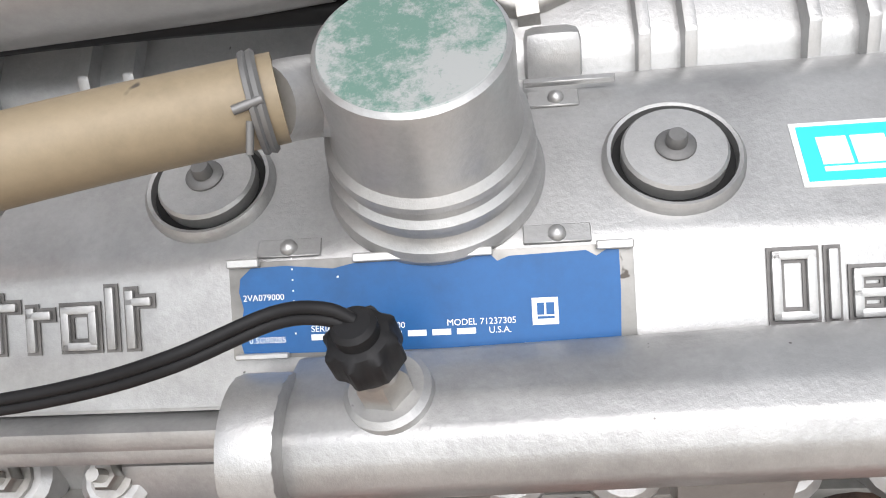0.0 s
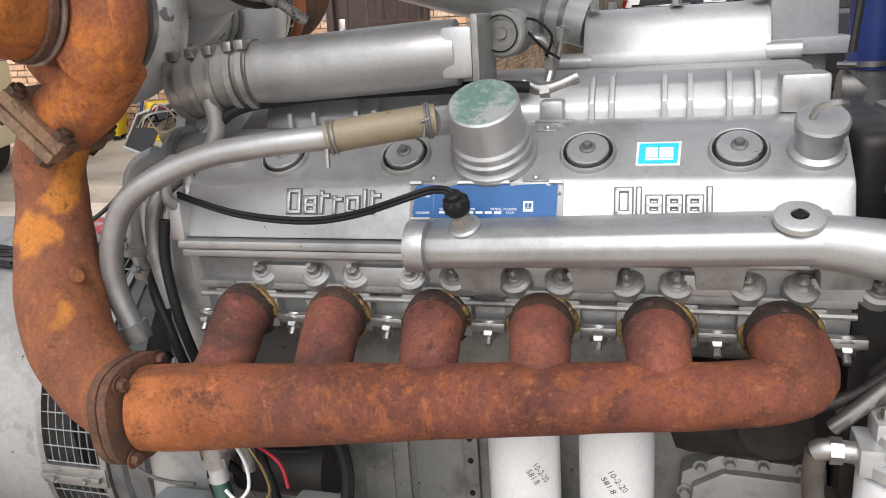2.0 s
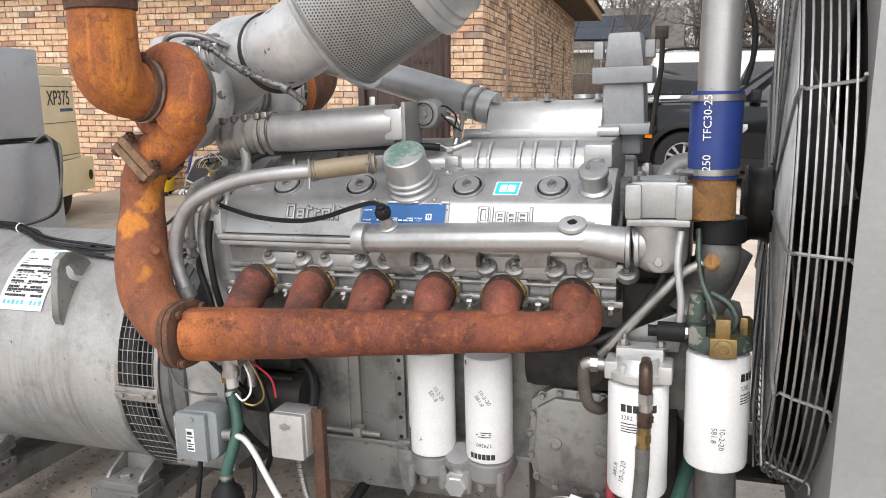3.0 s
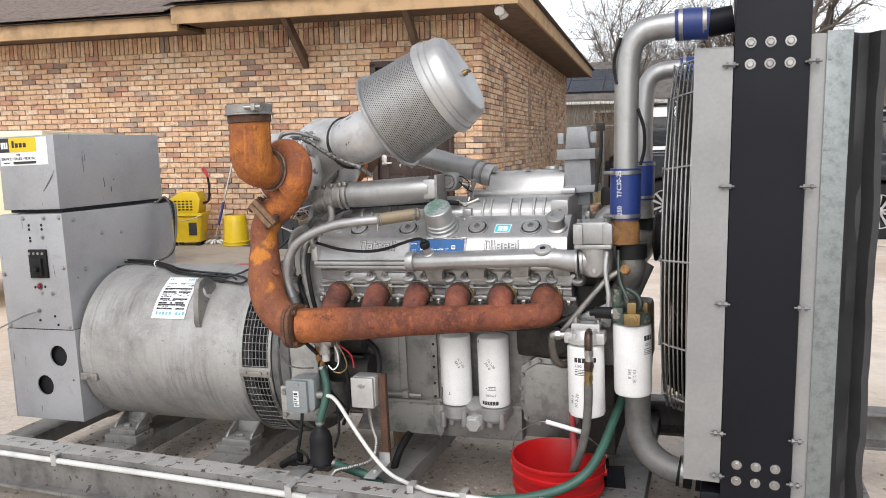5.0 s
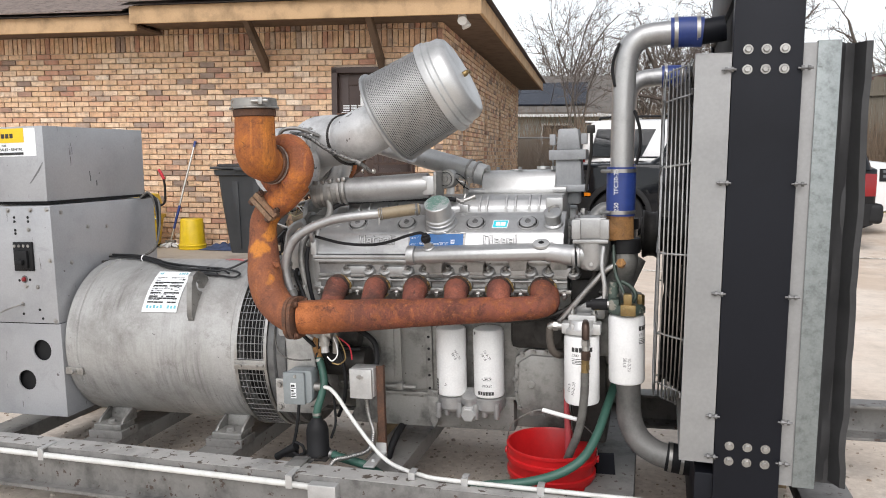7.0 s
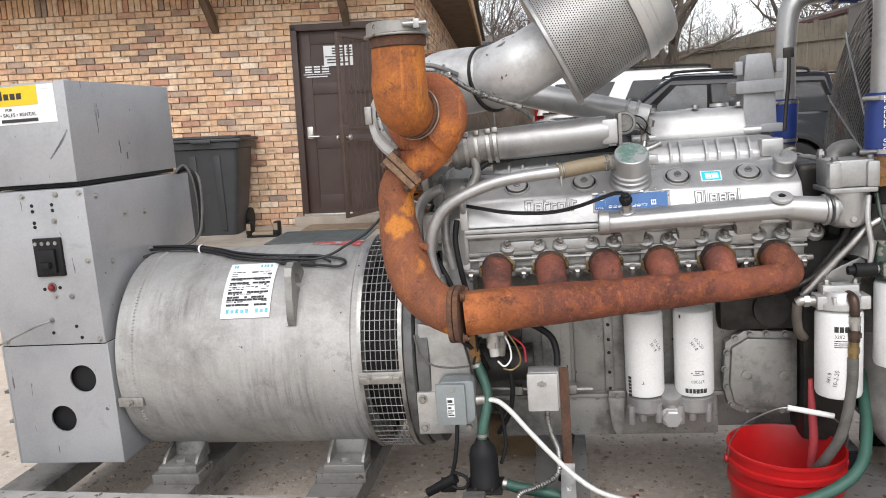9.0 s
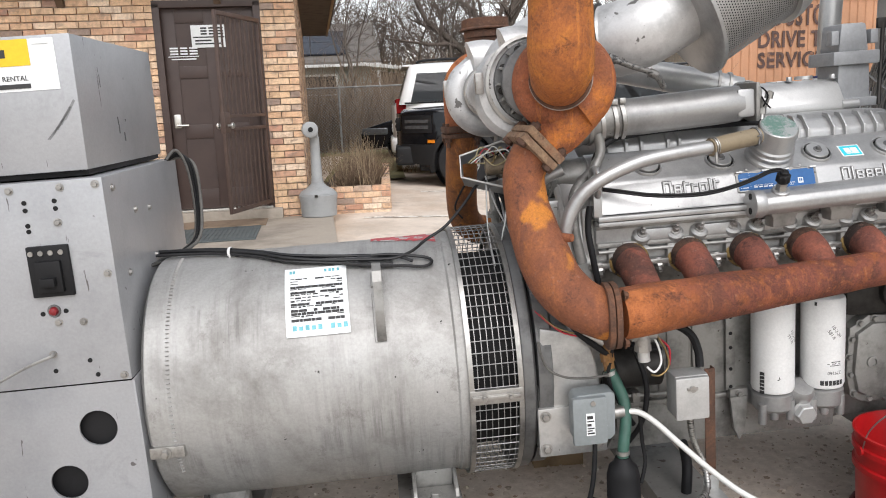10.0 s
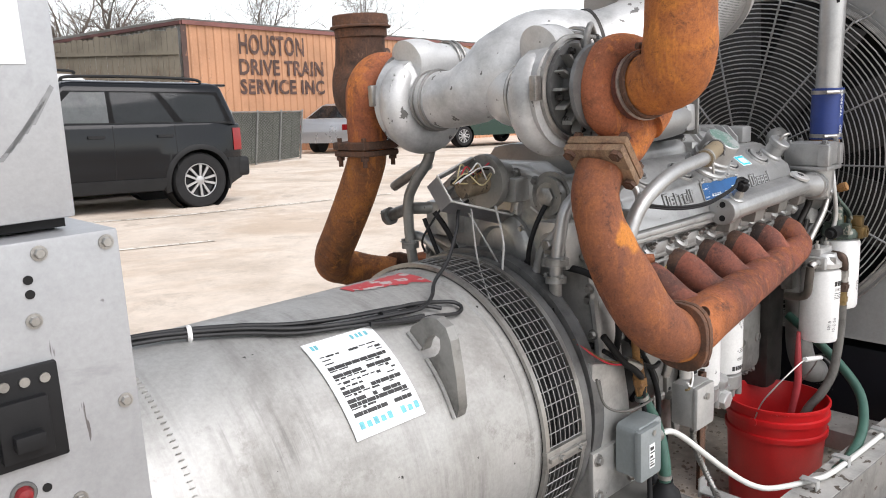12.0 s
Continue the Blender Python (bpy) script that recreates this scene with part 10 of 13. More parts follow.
def house_door():
    d = thing("door_1", "brown panelled house door with nickel lever handle", "door", (-0.86, 0.07, SILL), HOUSE, kind="structure")
    bm = B()
    x0, x1, z0, z1 = DOOR_X0 + 0.05, DOOR_X1 - 0.05, SILL + 0.015, SILL + 2.03
    w, h = x1 - x0, z1 - z0
    box(bm, (x0, 0.075, z0), (x1, 0.115, z1))
    for a, b in ((0.0, 0.14), (0.45, 0.55), (0.86, 1.0)):
        box(bm, (x0 + a * w, 0.062, z0), (x0 + b * w, 0.075, z1), 0.004)
    for a, b in ((0.0, 0.10), (0.36, 0.43), (0.66, 0.72), (0.93, 1.0)):
        for s0, s1 in ((0.14, 0.45), (0.55, 0.86)):
            box(bm, (x0 + s0 * w, 0.0625, z0 + a * h), (x0 + s1 * w, 0.075, z0 + b * h), 0.004)
    leaf = part("door_leaf", bm, DOORPAINT, d)
    bm = B()
    box(bm, (DOOR_X0 - 0.02, -0.012, SILL - 0.01), (DOOR_X0 + 0.05, 0.13, SILL + 2.08), 0.004)
    box(bm, (DOOR_X1 - 0.05, -0.012, SILL - 0.01), (DOOR_X1 + 0.02, 0.13, SILL + 2.08), 0.004)
    box(bm, (DOOR_X0 - 0.02, -0.012, SILL + 2.03), (DOOR_X1 + 0.02, 0.13, SILL + 2.10), 0.004)
    part("door_frame", bm, DOORPAINT, d)
    bm = box(B(), (DOOR_X0, -0.02, SILL - 0.012), (DOOR_X1, 0.12, SILL + 0.012), 0.004)
    part("threshold", bm, NICKEL, d, "worn metal threshold")
    bm = B()
    hx, hz = x0 + 0.065, SILL + 0.89
    box(bm, (hx - 0.035, 0.048, hz - 0.04), (hx + 0.035, 0.064, hz + 0.10), 0.012)
    rod(bm, (hx, 0.06, hz - 0.01), (hx, 0.0, hz - 0.01), 0.014)
    sweep(bm, [(hx, 0.005, hz - 0.01), (hx + 0.05, 0.003, hz - 0.012), (hx + 0.11, 0.012, hz - 0.012)], 0.012, 10)
    part("lever_handle", bm, NICKEL, leaf, "satin nickel lever handle")
    bm = box(B(), (-1.035, 0.056, 1.945), (-0.705, 0.0615, 2.165), 0.001)
    pl = part("sign_plate", bm, WHITEPAPER, leaf, "white company sign with black marks")
    bm = B()
    # mark of three plain shapes and lines of small writing
    bars(bm, (-1.0, 0.055, 2.07), (1, 0, 0), (0, 0, 1), [(0.06, 0.12, 0.0, 0.016), (0.06, 0.12, 0.028, 0.016), (0.06, 0.12, 0.056, 0.016), (0.14, 0.20, 0.0, 0.016), (0.14, 0.20, 0.028, 0.016), (0.14, 0.20, 0.056, 0.016), (0.22, 0.28, 0.0, 0.016), (0.22, 0.28, 0.028, 0.016), (0.22, 0.28, 0.056, 0.016), (-0.02, 0.29, -0.03, 0.012), (0.0, 0.16, -0.065, 0.016), (0.0, 0.25, -0.095, 0.014)])
    part("printed_mark", bm, INK, pl)
    bm = B()
    bars(bm, (-1.275, 0.058, 1.88), (1, 0, 0), (0, 0, 1), [(0.02, 0.10, 0.0, 0.016), (0.02, 0.10, 0.028, 0.016), (0.02, 0.10, 0.056, 0.016), (0.12, 0.19, 0.0, 0.016), (0.12, 0.19, 0.028, 0.016), (0.12, 0.19, 0.056, 0.016), (0.21, 0.29, 0.0, 0.016), (0.21, 0.29, 0.028, 0.016), (0.21, 0.29, 0.056, 0.016), (0.0, 0.30, -0.022, 0.008), (0.03, 0.27, -0.05, 0.012)])
    part("white_mark", bm, WHITEPAPER, leaf, "white company mark on the brown door")


def security_gate():
    g = thing("security_gate", "open brown wrought iron security gate on the door frame", "gate", (DOOR_X1, -0.02, SILL + 0.04), HOUSE @ Matrix.Translation((DOOR_X1, -0.03, 0)) @ pose(0, 0, 0, 0, 0, 68) @ Matrix.Translation((-DOOR_X1, 0.03, 0)))
    x1, x0, z0, z1 = DOOR_X1 - 0.01, DOOR_X1 - 0.91, SILL + 0.05, SILL + 1.90
    for nm, a, b in (("stile", (x0, z0), (x0 + 0.035, z1)), ("stile", (x1 - 0.035, z0), (x1, z1)), ("rail", (x0 + 0.035, z0), (x1 - 0.035, z0 + 0.04)), ("rail", (x0 + 0.035, z1 - 0.04), (x1 - 0.035, z1)), ("rail", (x0 + 0.035, 1.12), (x1 - 0.035, 1.15)), ("rail", (x0 + 0.035, 1.24), (x1 - 0.035, 1.27))):
        part(nm, box(B(), (a[0], -0.045, a[1]), (b[0], -0.015, b[1]), 0.003), GATEPAINT, g)
    n = 8
    for i in range(n):
        x = x0 + 0.035 + (x1 - x0 - 0.07) * (i + 1) / (n + 1)
        for a, b in ((z0 + 0.04, 1.12), (1.27, z1 - 0.04)):
            bm = B()
            box(bm, (x - 0.007, -0.037, a), (x + 0.007, -0.023, b))
            part("picket", bm, GATEPAINT, g)
    for i in (2, 4, 6):
        x = x0 + 0.035 + (x1 - x0 - 0.07) * i / 9
        bm = ring(B(), (x, -0.03, 1.65), (0, 1, 0), 0.03, 0.005, 20, 6)
        part("scroll", bm, GATEPAINT, g)
    bm = box(B(), (x0 - 0.005, -0.055, 1.10), (x0 + 0.10, -0.005, 1.29), 0.005)
    part("lock_box", bm, GATEPAINT, g)
    for s in (-0.09, 0.035):
        bm = lathe(B(), [(0.012, 0), (0.012, 0.03), (0.027, 0.035), (0.03, 0.05), (0.022, 0.06)], (x0 + 0.05, -0.055 if s < 0 else -0.005, 1.17), (0, -1 if s < 0 else 1, 0), 18)
        part("knob", bm, NICKEL, g, "bright gate knob")


def ashtray():
    a = thing("ashtray_pole", "grey plastic smokers' pole with a drum base on the slab", "ashtray", (-1.66, 6.92, 0.185), WORLD_M)
    o = (-1.66, 6.92, 0.185)
    part("drum", lathe(B(), [(0.175, 0), (0.185, 0.01), (0.19, 0.15), (0.20, 0.20), (0.20, 0.225), (0.19, 0.235)], o, (0, 0, 1), 32), ASHGREY, a)
    part("shoulder", lathe(B(), [(0.192, 0.237), (0.17, 0.265), (0.12, 0.295), (0.080, 0.325), (0.067, 0.345)], o, (0, 0, 1), 32), ASHGREY, a)
    part("neck", lathe(B(), [(0.066, 0.346), (0.056, 0.40), (0.048, 0.80), (0.052, 0.82)], o, (0, 0, 1), 20), ASHGREY, a)
    bm = B()
    lathe(bm, [(0.066, 0), (0.080, 0.008), (0.080, 0.085), (0.066, 0.095)], (-1.70, 6.84, 0.185 + 0.90), (0.25, -1, 0), 24)
    box(bm, (-1.715, 6.86, 0.99), (-1.62, 6.97, 1.08), 0.02)
    hd = part("head", bm, ASHGREY, a)
    part("snuff_hole", lathe(B(), [(0.026, 0), (0.026, 0.003)], (-1.676, 6.742, 1.085), (0.25, -1, 0), 18), BLACK, hd, "dark hole for stubs")
    part("drum_latch", box(B(), (-1.68, 6.70, 0.40), (-1.645, 6.722, 0.425), 0.004), DARKSTEEL, a)


def mats():
    m = pose(-2.62, 6.1, 0.187, 0, 0, 5)
    bm = B()
    box(bm, (-0.50, -0.60, 0.0), (0.46, 0.22, 0.010), 0.003)
    mat = solid("rubber_mat", bm, MATGREY, "grey ribbed rubber mat on the concrete slab", "mat", (0, 0, 0), m)
    for i in range(24):
        part("rib", box(B(), (-0.47 + 0.0385 * i, -0.57, 0.0105), (-0.452 + 0.0385 * i, 0.19, 0.014)), MATGREY, mat)
    bm = box(B(), (-0.36, 0.25, 0.0), (0.50, 0.74, 0.012), 0.003)
    solid("door_mat", bm, MATTAN, "worn tan carpet mat before the door", "mat", (0, 0, 0), m)


def boot_brush():
    b = thing("boot_scraper", "black boot brush scraper with worn bristles on the slab", "boot scraper", (-3.3, 6.0, 0.187), pose(-3.3, 6.05, 0.187, 0, 0, 8) @ Matrix.Translation((3.3, -6.0, -0.187)))
    o = Vector((-3.3, 6.0, 0.187))
    part("base_plate", box(B(), o + Vector((-0.16, -0.10, 0)), o + Vector((0.16, 0.10, 0.02)), 0.006), BLACK, b)
    for x in (-0.14, 0.14):
        part("side_brush", box(B(), o + Vector((x - 0.03, -0.08, 0.02)), o + Vector((x + 0.03, 0.08, 0.15)), 0.015), BLACK, b)
        part("bristles", box(B(), o + Vector((x - 0.022, -0.084, 0.07)), o + Vector((x + 0.022, -0.07, 0.14)), 0.006), ORANGEWEAR, b)
    part("floor_brush", box(B(), o + Vector((-0.11, -0.08, 0.02)), o + Vector((0.11, 0.08, 0.05)), 0.008), ORANGEWEAR, b)


def twigs(n, area, h, spread, seed, r=0.003, base_z=0.0):
    """Thin leaning stalks as one mesh: area is x0, x1, y0, y1."""
    rn = random.Random(seed)
    vs, fs = [], []
    for _ in range(n):
        x, y = rn.uniform(area[0], area[1]), rn.uniform(area[2], area[3])
        p = Vector((x, y, base_z if not callable(base_z) else base_z(x, y)))
        d = Vector((rn.gauss(0, spread), rn.gauss(0, spread), 1)).normalized()
        ln = h * rn.uniform(0.4, 1.1)
        k = 4
        q = p.copy()
        w = r * rn.uniform(0.7, 1.5)
        ring_i = len(vs)
        for s in range(k + 1):
            f = s / k
            rr = w * (1 - 0.75 * f)
            for c in range(3):
                vs.append((q.x + rr * math.cos(2.1 * c), q.y + rr * math.sin(2.1 * c), q.z))
            q = q + d * (ln / k)
            d = (d + Vector((rn.gauss(0, 0.12), rn.gauss(0, 0.12), rn.gauss(-0.05, 0.1)))).normalized()
        for s in range(k):
            a = ring_i + 3 * s
            for c in range(3):
                fs.append((a + c, a + (c + 1) % 3, a + 3 + (c + 1) % 3, a + 3 + c))
    me = bpy.data.meshes.new("stalks")
    me.from_pydata(vs, [], fs)
    return me


def stuff_mesh(name, me, mat, label, category, m=None):
    me.materials.append(mat)
    ob = new(name, me)
    if m is not None:
        ob.matrix_world = m
    return tagged(ob, label, category, kind="stuff")


def planter():
    p = thing("brick_planter", "low tan brick planter at the house corner", "planter", (-1.2, 7.42, 0.10), WORLD_M)
    x0, x1, y0, y1 = -1.62, -0.90, 7.40, 11.0
    part("soil", box(B(), (x0 - 0.1, y0 + 0.09, 0.1), (x1 - 0.09, y1, 0.33)), SOIL, p)
    core = B()
    box(core, (x0, y0 + 0.012, 0.08), (x1 - 0.012, y0 + 0.10, 0.40))
    box(core, (x1 - 0.10, y0 + 0.10, 0.08), (x1 - 0.012, y1, 0.40))
    part("mortar_core", core, MORTAR, p)
    rn = random.Random(5)
    shapes = {}
    z = 0.10
    for row in range(5):
        hgt = 0.057
        off = 0.0 if row % 2 else 0.1
        x = x0 - off
        while x < x1 - 0.02:
            a, b = max(x, x0), min(x + 0.196, x1 - 0.001)
            if b - a > 0.04:
                key = ("f", round(b - a, 3))
                if key not in shapes:
                    shapes[key] = to_mesh("brick", box(B(), (0, 0, 0), (b - a, 0.104, hgt), 0.004, 1), BRICK_ONE, (0, 0, 0))
                ob = new("brick", shapes[key])
                ob.parent = p
                ob.location = Vector((a, y0 - 0.003 * rn.random(), z)) - base_of(p)
            x += 0.206
        y = y0 + 0.106 + off
        while y < y1 - 0.1:
            key = ("s", 0.196)
            if key not in shapes:
                shapes[key] = to_mesh("brick", box(B(), (0, 0, 0), (0.104, 0.196, hgt), 0.004, 1), BRICK_ONE, (0, 0, 0))
            ob = new("brick", shapes[key])
            ob.parent = p
            ob.location = Vector((x1 - 0.104 + 0.003 * rn.random(), y, z)) - base_of(p)
            y += 0.206
        z += 0.067
    stuff_mesh("dry_stalks", twigs(220, (-1.55, -1.05, 7.55, 9.4), 0.62, 0.25, 3, 0.004, 0.33), DRYSTALK, "dry leafless stalks in the brick planter", "dry plants")
    for x, y, s, h in ((-1.30, 7.85, 1, 0.42), (-1.18, 8.6, 2, 0.50), (-1.32, 9.5, 4, 0.45)):
        stuff_mesh("dry_bush", twigs(420, (x - 0.16, x + 0.16, y - 0.16, y + 0.16), h, 0.62, 10 + s, 0.0035, 0.33), DRYBUSH, "small brown dry bush in the planter", "bush")


def trash_bin():
    m = HOUSE @ pose(-2.21, -0.42, 0.187, 0, 0, 3) @ Matrix.Diagonal((1.06, 1.06, 1.06, 1))
    t = thing("trash_bin", "charcoal wheeled plastic trash bin with closed lid by the wall", "trash bin", (0, 0, 0), m)
    bm = bmesh.new()
    lv = [(0.0, 0.235, 0.21), (0.55, 0.30, 0.27), (0.86, 0.325, 0.30), (0.87, 0.36, 0.33), (0.93, 0.365, 0.335)]
    rows_ = []
    for z, hx, hy in lv:
        rr = 0.05
        pts = []
        for cx, cy, a0 in ((1, 1, 0), (-1, 1, 90), (-1, -1, 180), (1, -1, 270)):
            for k in range(4):
                a = radians(a0 + 30 * k)
                pts.append(bm.verts.new((cx * (hx - rr) + rr * math.cos(a), cy * (hy - rr) + rr * math.sin(a), z)))
        rows_.append(pts)
    for p, q in zip(rows_, rows_[1:]):
        for i in range(len(p)):
            j = (i + 1) % len(p)
            bm.faces.new((p[i], p[j], q[j], q[i]))
    bm.faces.new(rows_[0][::-1])
    bm.faces.new(rows_[-1])
    part("bin_body", bm, BINPLASTIC, t)
    bm = B()
    for x in (-0.12, 0.12):
        prism(bm, [(-0.03, 0.05), (0.03, 0.05), (0.035, 0.80), (-0.035, 0.80)], (x, -0.215, 0.0), (1, 0, 0), (0, -0.10, 1), (0, -0.015, 0), 0.004)
    part("front_ribs", bm, BINPLASTIC, t)
    bm = B()
    box(bm, (-0.385, -0.36, 0.935), (0.385, 0.345, 0.965), 0.012)
    box(bm, (-0.33, -0.30, 0.965), (0.33, 0.28, 0.99), 0.02)
    lid = part("lid", bm, BINPLASTIC, t)
    part("lid_handle", box(B(), (-0.10, -0.385, 0.925), (0.10, -0.355, 0.955), 0.008), BINPLASTIC, lid)
    part("push_bar", rod(B(), (-0.30, 0.38, 0.93), (0.30, 0.38, 0.93), 0.016), BINPLASTIC, t)
    for x in (-0.27, 0.27):
        part("wheel", lathe(B(), [(0.05, -0.025), (0.11, -0.022), (0.115, 0.0), (0.11, 0.022), (0.05, 0.025)], (x, 0.20, 0.115), (1, 0, 0), 24), BLACK, t)


def mop_things():
    m = HOUSE @ pose(-3.72, -0.42, 0.16, 0, 0, 12)
    t = thing("mop_bucket", "yellow plastic mop bucket with wringer on castors", "mop bucket", (0, 0, 0), m)
    bm = bmesh.new()
    rows_ = []
    for z, hx, hy in ((0.07, 0.18, 0.13), (0.40, 0.225, 0.165), (0.405, 0.245, 0.185), (0.44, 0.245, 0.185), (0.44, 0.225, 0.165), (0.14, 0.185, 0.135)):
        pts = []
        for cx, cy, a0 in ((1, 1, 0), (-1, 1, 90), (-1, -1, 180), (1, -1, 270)):
            for k in range(4):
                a = radians(a0 + 30 * k)
                pts.append(bm.verts.new((cx * (hx - 0.05) + 0.05 * math.cos(a), cy * (hy - 0.05) + 0.05 * math.sin(a), z)))
        rows_.append(pts)
    for p, q in zip(rows_, rows_[1:]):
        for i in range(len(p)):
            j = (i + 1) % len(p)
            bm.faces.new((p[i], p[j], q[j], q[i]))
    bm.faces.new(rows_[0][::-1])
    bm.faces.new(rows_[-1])
    part("tub", bm, YELLOW, t)
    bm = B()
    prism(bm, [(-0.16, 0.42), (0.18, 0.42), (0.21, 0.60), (0.17, 0.70), (-0.04, 0.70), (-0.19, 0.60)], (0, -0.13, 0), (1, 0, 0), (0, 0, 1), (0, 0.26, 0), 0.012)
    w = part("wringer", bm, YELLOW, t)
    bm = B()
    for i in range(5):
        for j in range(4):
            box(bm, (-0.12 + 0.05 * i, -0.134, 0.47 + 0.035 * j), (-0.09 + 0.05 * i, -0.128, 0.487 + 0.035 * j))
    tagged(part("drain_slots", bm, BLACK, w), kind="stuff")
    bm = sweep(B(), [(0.20, 0.0, 0.55), (0.27, 0.0, 0.58), (0.29, 0.0, 0.70), (0.28, 0.0, 0.86), (0.23, 0.0, 0.98)], 0.014, 10)
    part("wringer_handle", bm, BLACK, w, "black wringer lever")
    part("handle_grip", sweep(B(), [(0.28, 0.0, 0.88), (0.25, 0.0, 0.95), (0.22, 0, 1.0)], 0.018, 10), PINKRED, w, "red grip")
    part("warning_label", box(B(), (0.06, -0.158, 0.16), (0.16, -0.15, 0.32), 0.001), INK, t, "dark warning label")
    part("bail", sweep(B(), [(-0.235, -0.19, 0.37), (-0.1, -0.215, 0.34), (0.1, -0.215, 0.36), (0.235, -0.19, 0.41)], 0.006, 8), ZINC, t)
    for x in (-0.15, 0.15):
        for y in (-0.1, 0.1):
            part("castor", lathe(B(), [(0.015, -0.014), (0.035, -0.012), (0.037, 0), (0.035, 0.012), (0.015, 0.014)], (x, y, 0.037), (0, 1, 0), 18), BLACK, t)
            part("castor_stem", rod(B(), (x, y, 0.06), (x, y, 0.09), 0.012), ZINC, t)
    # second bucket
    m = HOUSE @ pose(-3.08, -0.38, 0.187)
    t = thing("bucket", "plain yellow plastic bucket standing upside down", "bucket", (0, 0, 0), m)
    part("pail", lathe(B(), [(0.165, 0.0), (0.170, 0.012), (0.162, 0.018), (0.168, 0.05), (0.156, 0.06), (0.135, 0.36), (0.128, 0.372), (0.0, 0.372)], (0, 0, 0), (0, 0, 1), 36), YELLOW, t)
    part("rim_band", ring(B(), (0, 0, 0.05), (0, 0, 1), 0.166, 0.006, 36, 6), YELLOW, t)
    # mop leaning on the wall
    m = HOUSE @ pose(-3.42, -0.30, 0.187)
    t = thing("mop", "white string mop with a blue and grey handle leaning on bricks", "mop", (0, 0, 0), m)
    part("handle", rod(B(), (0, 0, 0.07), (0.235, 0.27, 1.32), 0.013), NICKEL, t)
    part("sleeve", rod(B(), (0.03, 0.034, 0.23), (0.085, 0.098, 0.52), 0.016), BLUE, t, "dark blue sleeve")
    part("end_cap", rod(B(), (0.222, 0.255, 1.25), (0.236, 0.271, 1.325), 0.016), BLUE, t)
    part("clamp", box(B(), (-0.06, -0.03, 0.05), (0.06, 0.03, 0.09), 0.008), ZINC, t)
    rn = random.Random(2)
    bm = B()
    for i in range(60):
        a = rn.uniform(0, 6.28)
        r = rn.uniform(0.06, 0.17)
        sweep(bm, [(rn.uniform(-0.05, 0.05), 0, 0.07), (r * 0.6 * math.cos(a), r * 0.5 * math.sin(a), 0.04), (r * math.cos(a), r * 0.7 * math.sin(a), 0.008)], 0.006, 5, sub=3)
    tagged(part("mop_strings", bm, WHITE, t, "grubby white strings"), kind="stuff")
    # rag on the ground by the wall
    rn = random.Random(8)
    bm = bmesh.new()
    bmesh.ops.create_grid(bm, x_segments=24, y_segments=16, size=0.5)
    for v in bm.verts:
        x, y = v.co.x, v.co.y
        f = max(0.0, 1 - (2 * x) ** 2) * max(0.0, 1 - (2 * y) ** 2)
        v.co = Vector((x * 0.62, y * 0.34, 0.005 + 0.075 * f * (0.5 + 0.5 * math.sin(17 * x + 5 * y) * math.cos(14 * y - 6 * x)) + 0.02 * f))
    bmesh.ops.solidify(bm, geom=bm.faces[:], thickness=0.004)
    solid("rag", bm, DENIM, "crumpled dark blue rag on the concrete by the wall", "rag", (0, 0, 0), HOUSE @ pose(-2.62, -0.35, 0.19))


def compressor():
    # its long face runs back towards the house
    m = pose(-5.16, 4.88, 0.10, 0, 0, 114.0)
    t = thing("air_compressor", "cream towable air compressor with black model lettering", "compressor", (0, 0, 0), m)
    # local x: along the face away from the yard, local y: into the machine
    bm = B()
    prism(bm, [(-1.9, 0.62), (0.08, 0.62), (0.0, 1.34), (-0.02, 1.38), (-1.85, 1.38), (-1.9, 1.34)], (0, 0.0, 0), (1, 0, 0), (0, 0, 1), (0, 1.3, 0), 0.02)
    part("canopy", bm, CREAM, t)
    part("roof_panel", box(B(), (-1.86, 0.05, 1.382), (-0.05, 1.25, 1.47), 0.03), CREAM, t)
    bm = B()
    box(bm, (-1.95, -0.03, 0.30), (0.30, 1.33, 0.616), 0.015)
    fr = part("base_frame", bm, CREAM, t)
    part("drain_port", lathe(B(), [(0.05, 0), (0.05, 0.004)], (0.19, -0.031, 0.44), (0, -1, 0), 18), BLACK, fr, "black drain hole")
    for z in (0.66, 0.96, 1.28):
        part("panel_seam", box(B(), (-1.88, -0.003, z), (0.02, 0.002, z + 0.006)), DARKSTEEL, t)
    bm = box(B(), (-0.33, -0.004, 1.06), (-0.045, 0.001, 1.088))
    part("blue_stripe", bm, BLUEPLATE, t, "blue stripe under the lettering")
    bm = B()
    bars(bm, (0, -0.003, 0), (1, 0, 0), (0, 0, 1), [(-1.02, -0.90, 0.68, 0.10), (-0.87, -0.76, 0.68, 0.10), (-0.73, -0.62, 0.68, 0.15)])
    pieces("maker_mark", bm, INK, t)
    lettering("XP375", 0.185, INK, t, (-0.60, -0.003, 1.12), (1, 0, 0), (0, 0, 1), 0.001, "model_lettering", 1.0)
    for x in (-1.5, -0.35):
        for y in (0.05, 1.05):
            part("tyre", lathe(B(), [(0.15, -0.09), (0.27, -0.09), (0.30, -0.05), (0.30, 0.05), (0.27, 0.09), (0.15, 0.09)], (x, y + 0.09, 0.37), (0, 1, 0), 28), BLACK, t)


house_door()
security_gate()
ashtray()
mats()
boot_brush()
planter()
trash_bin()
mop_things()
compressor()

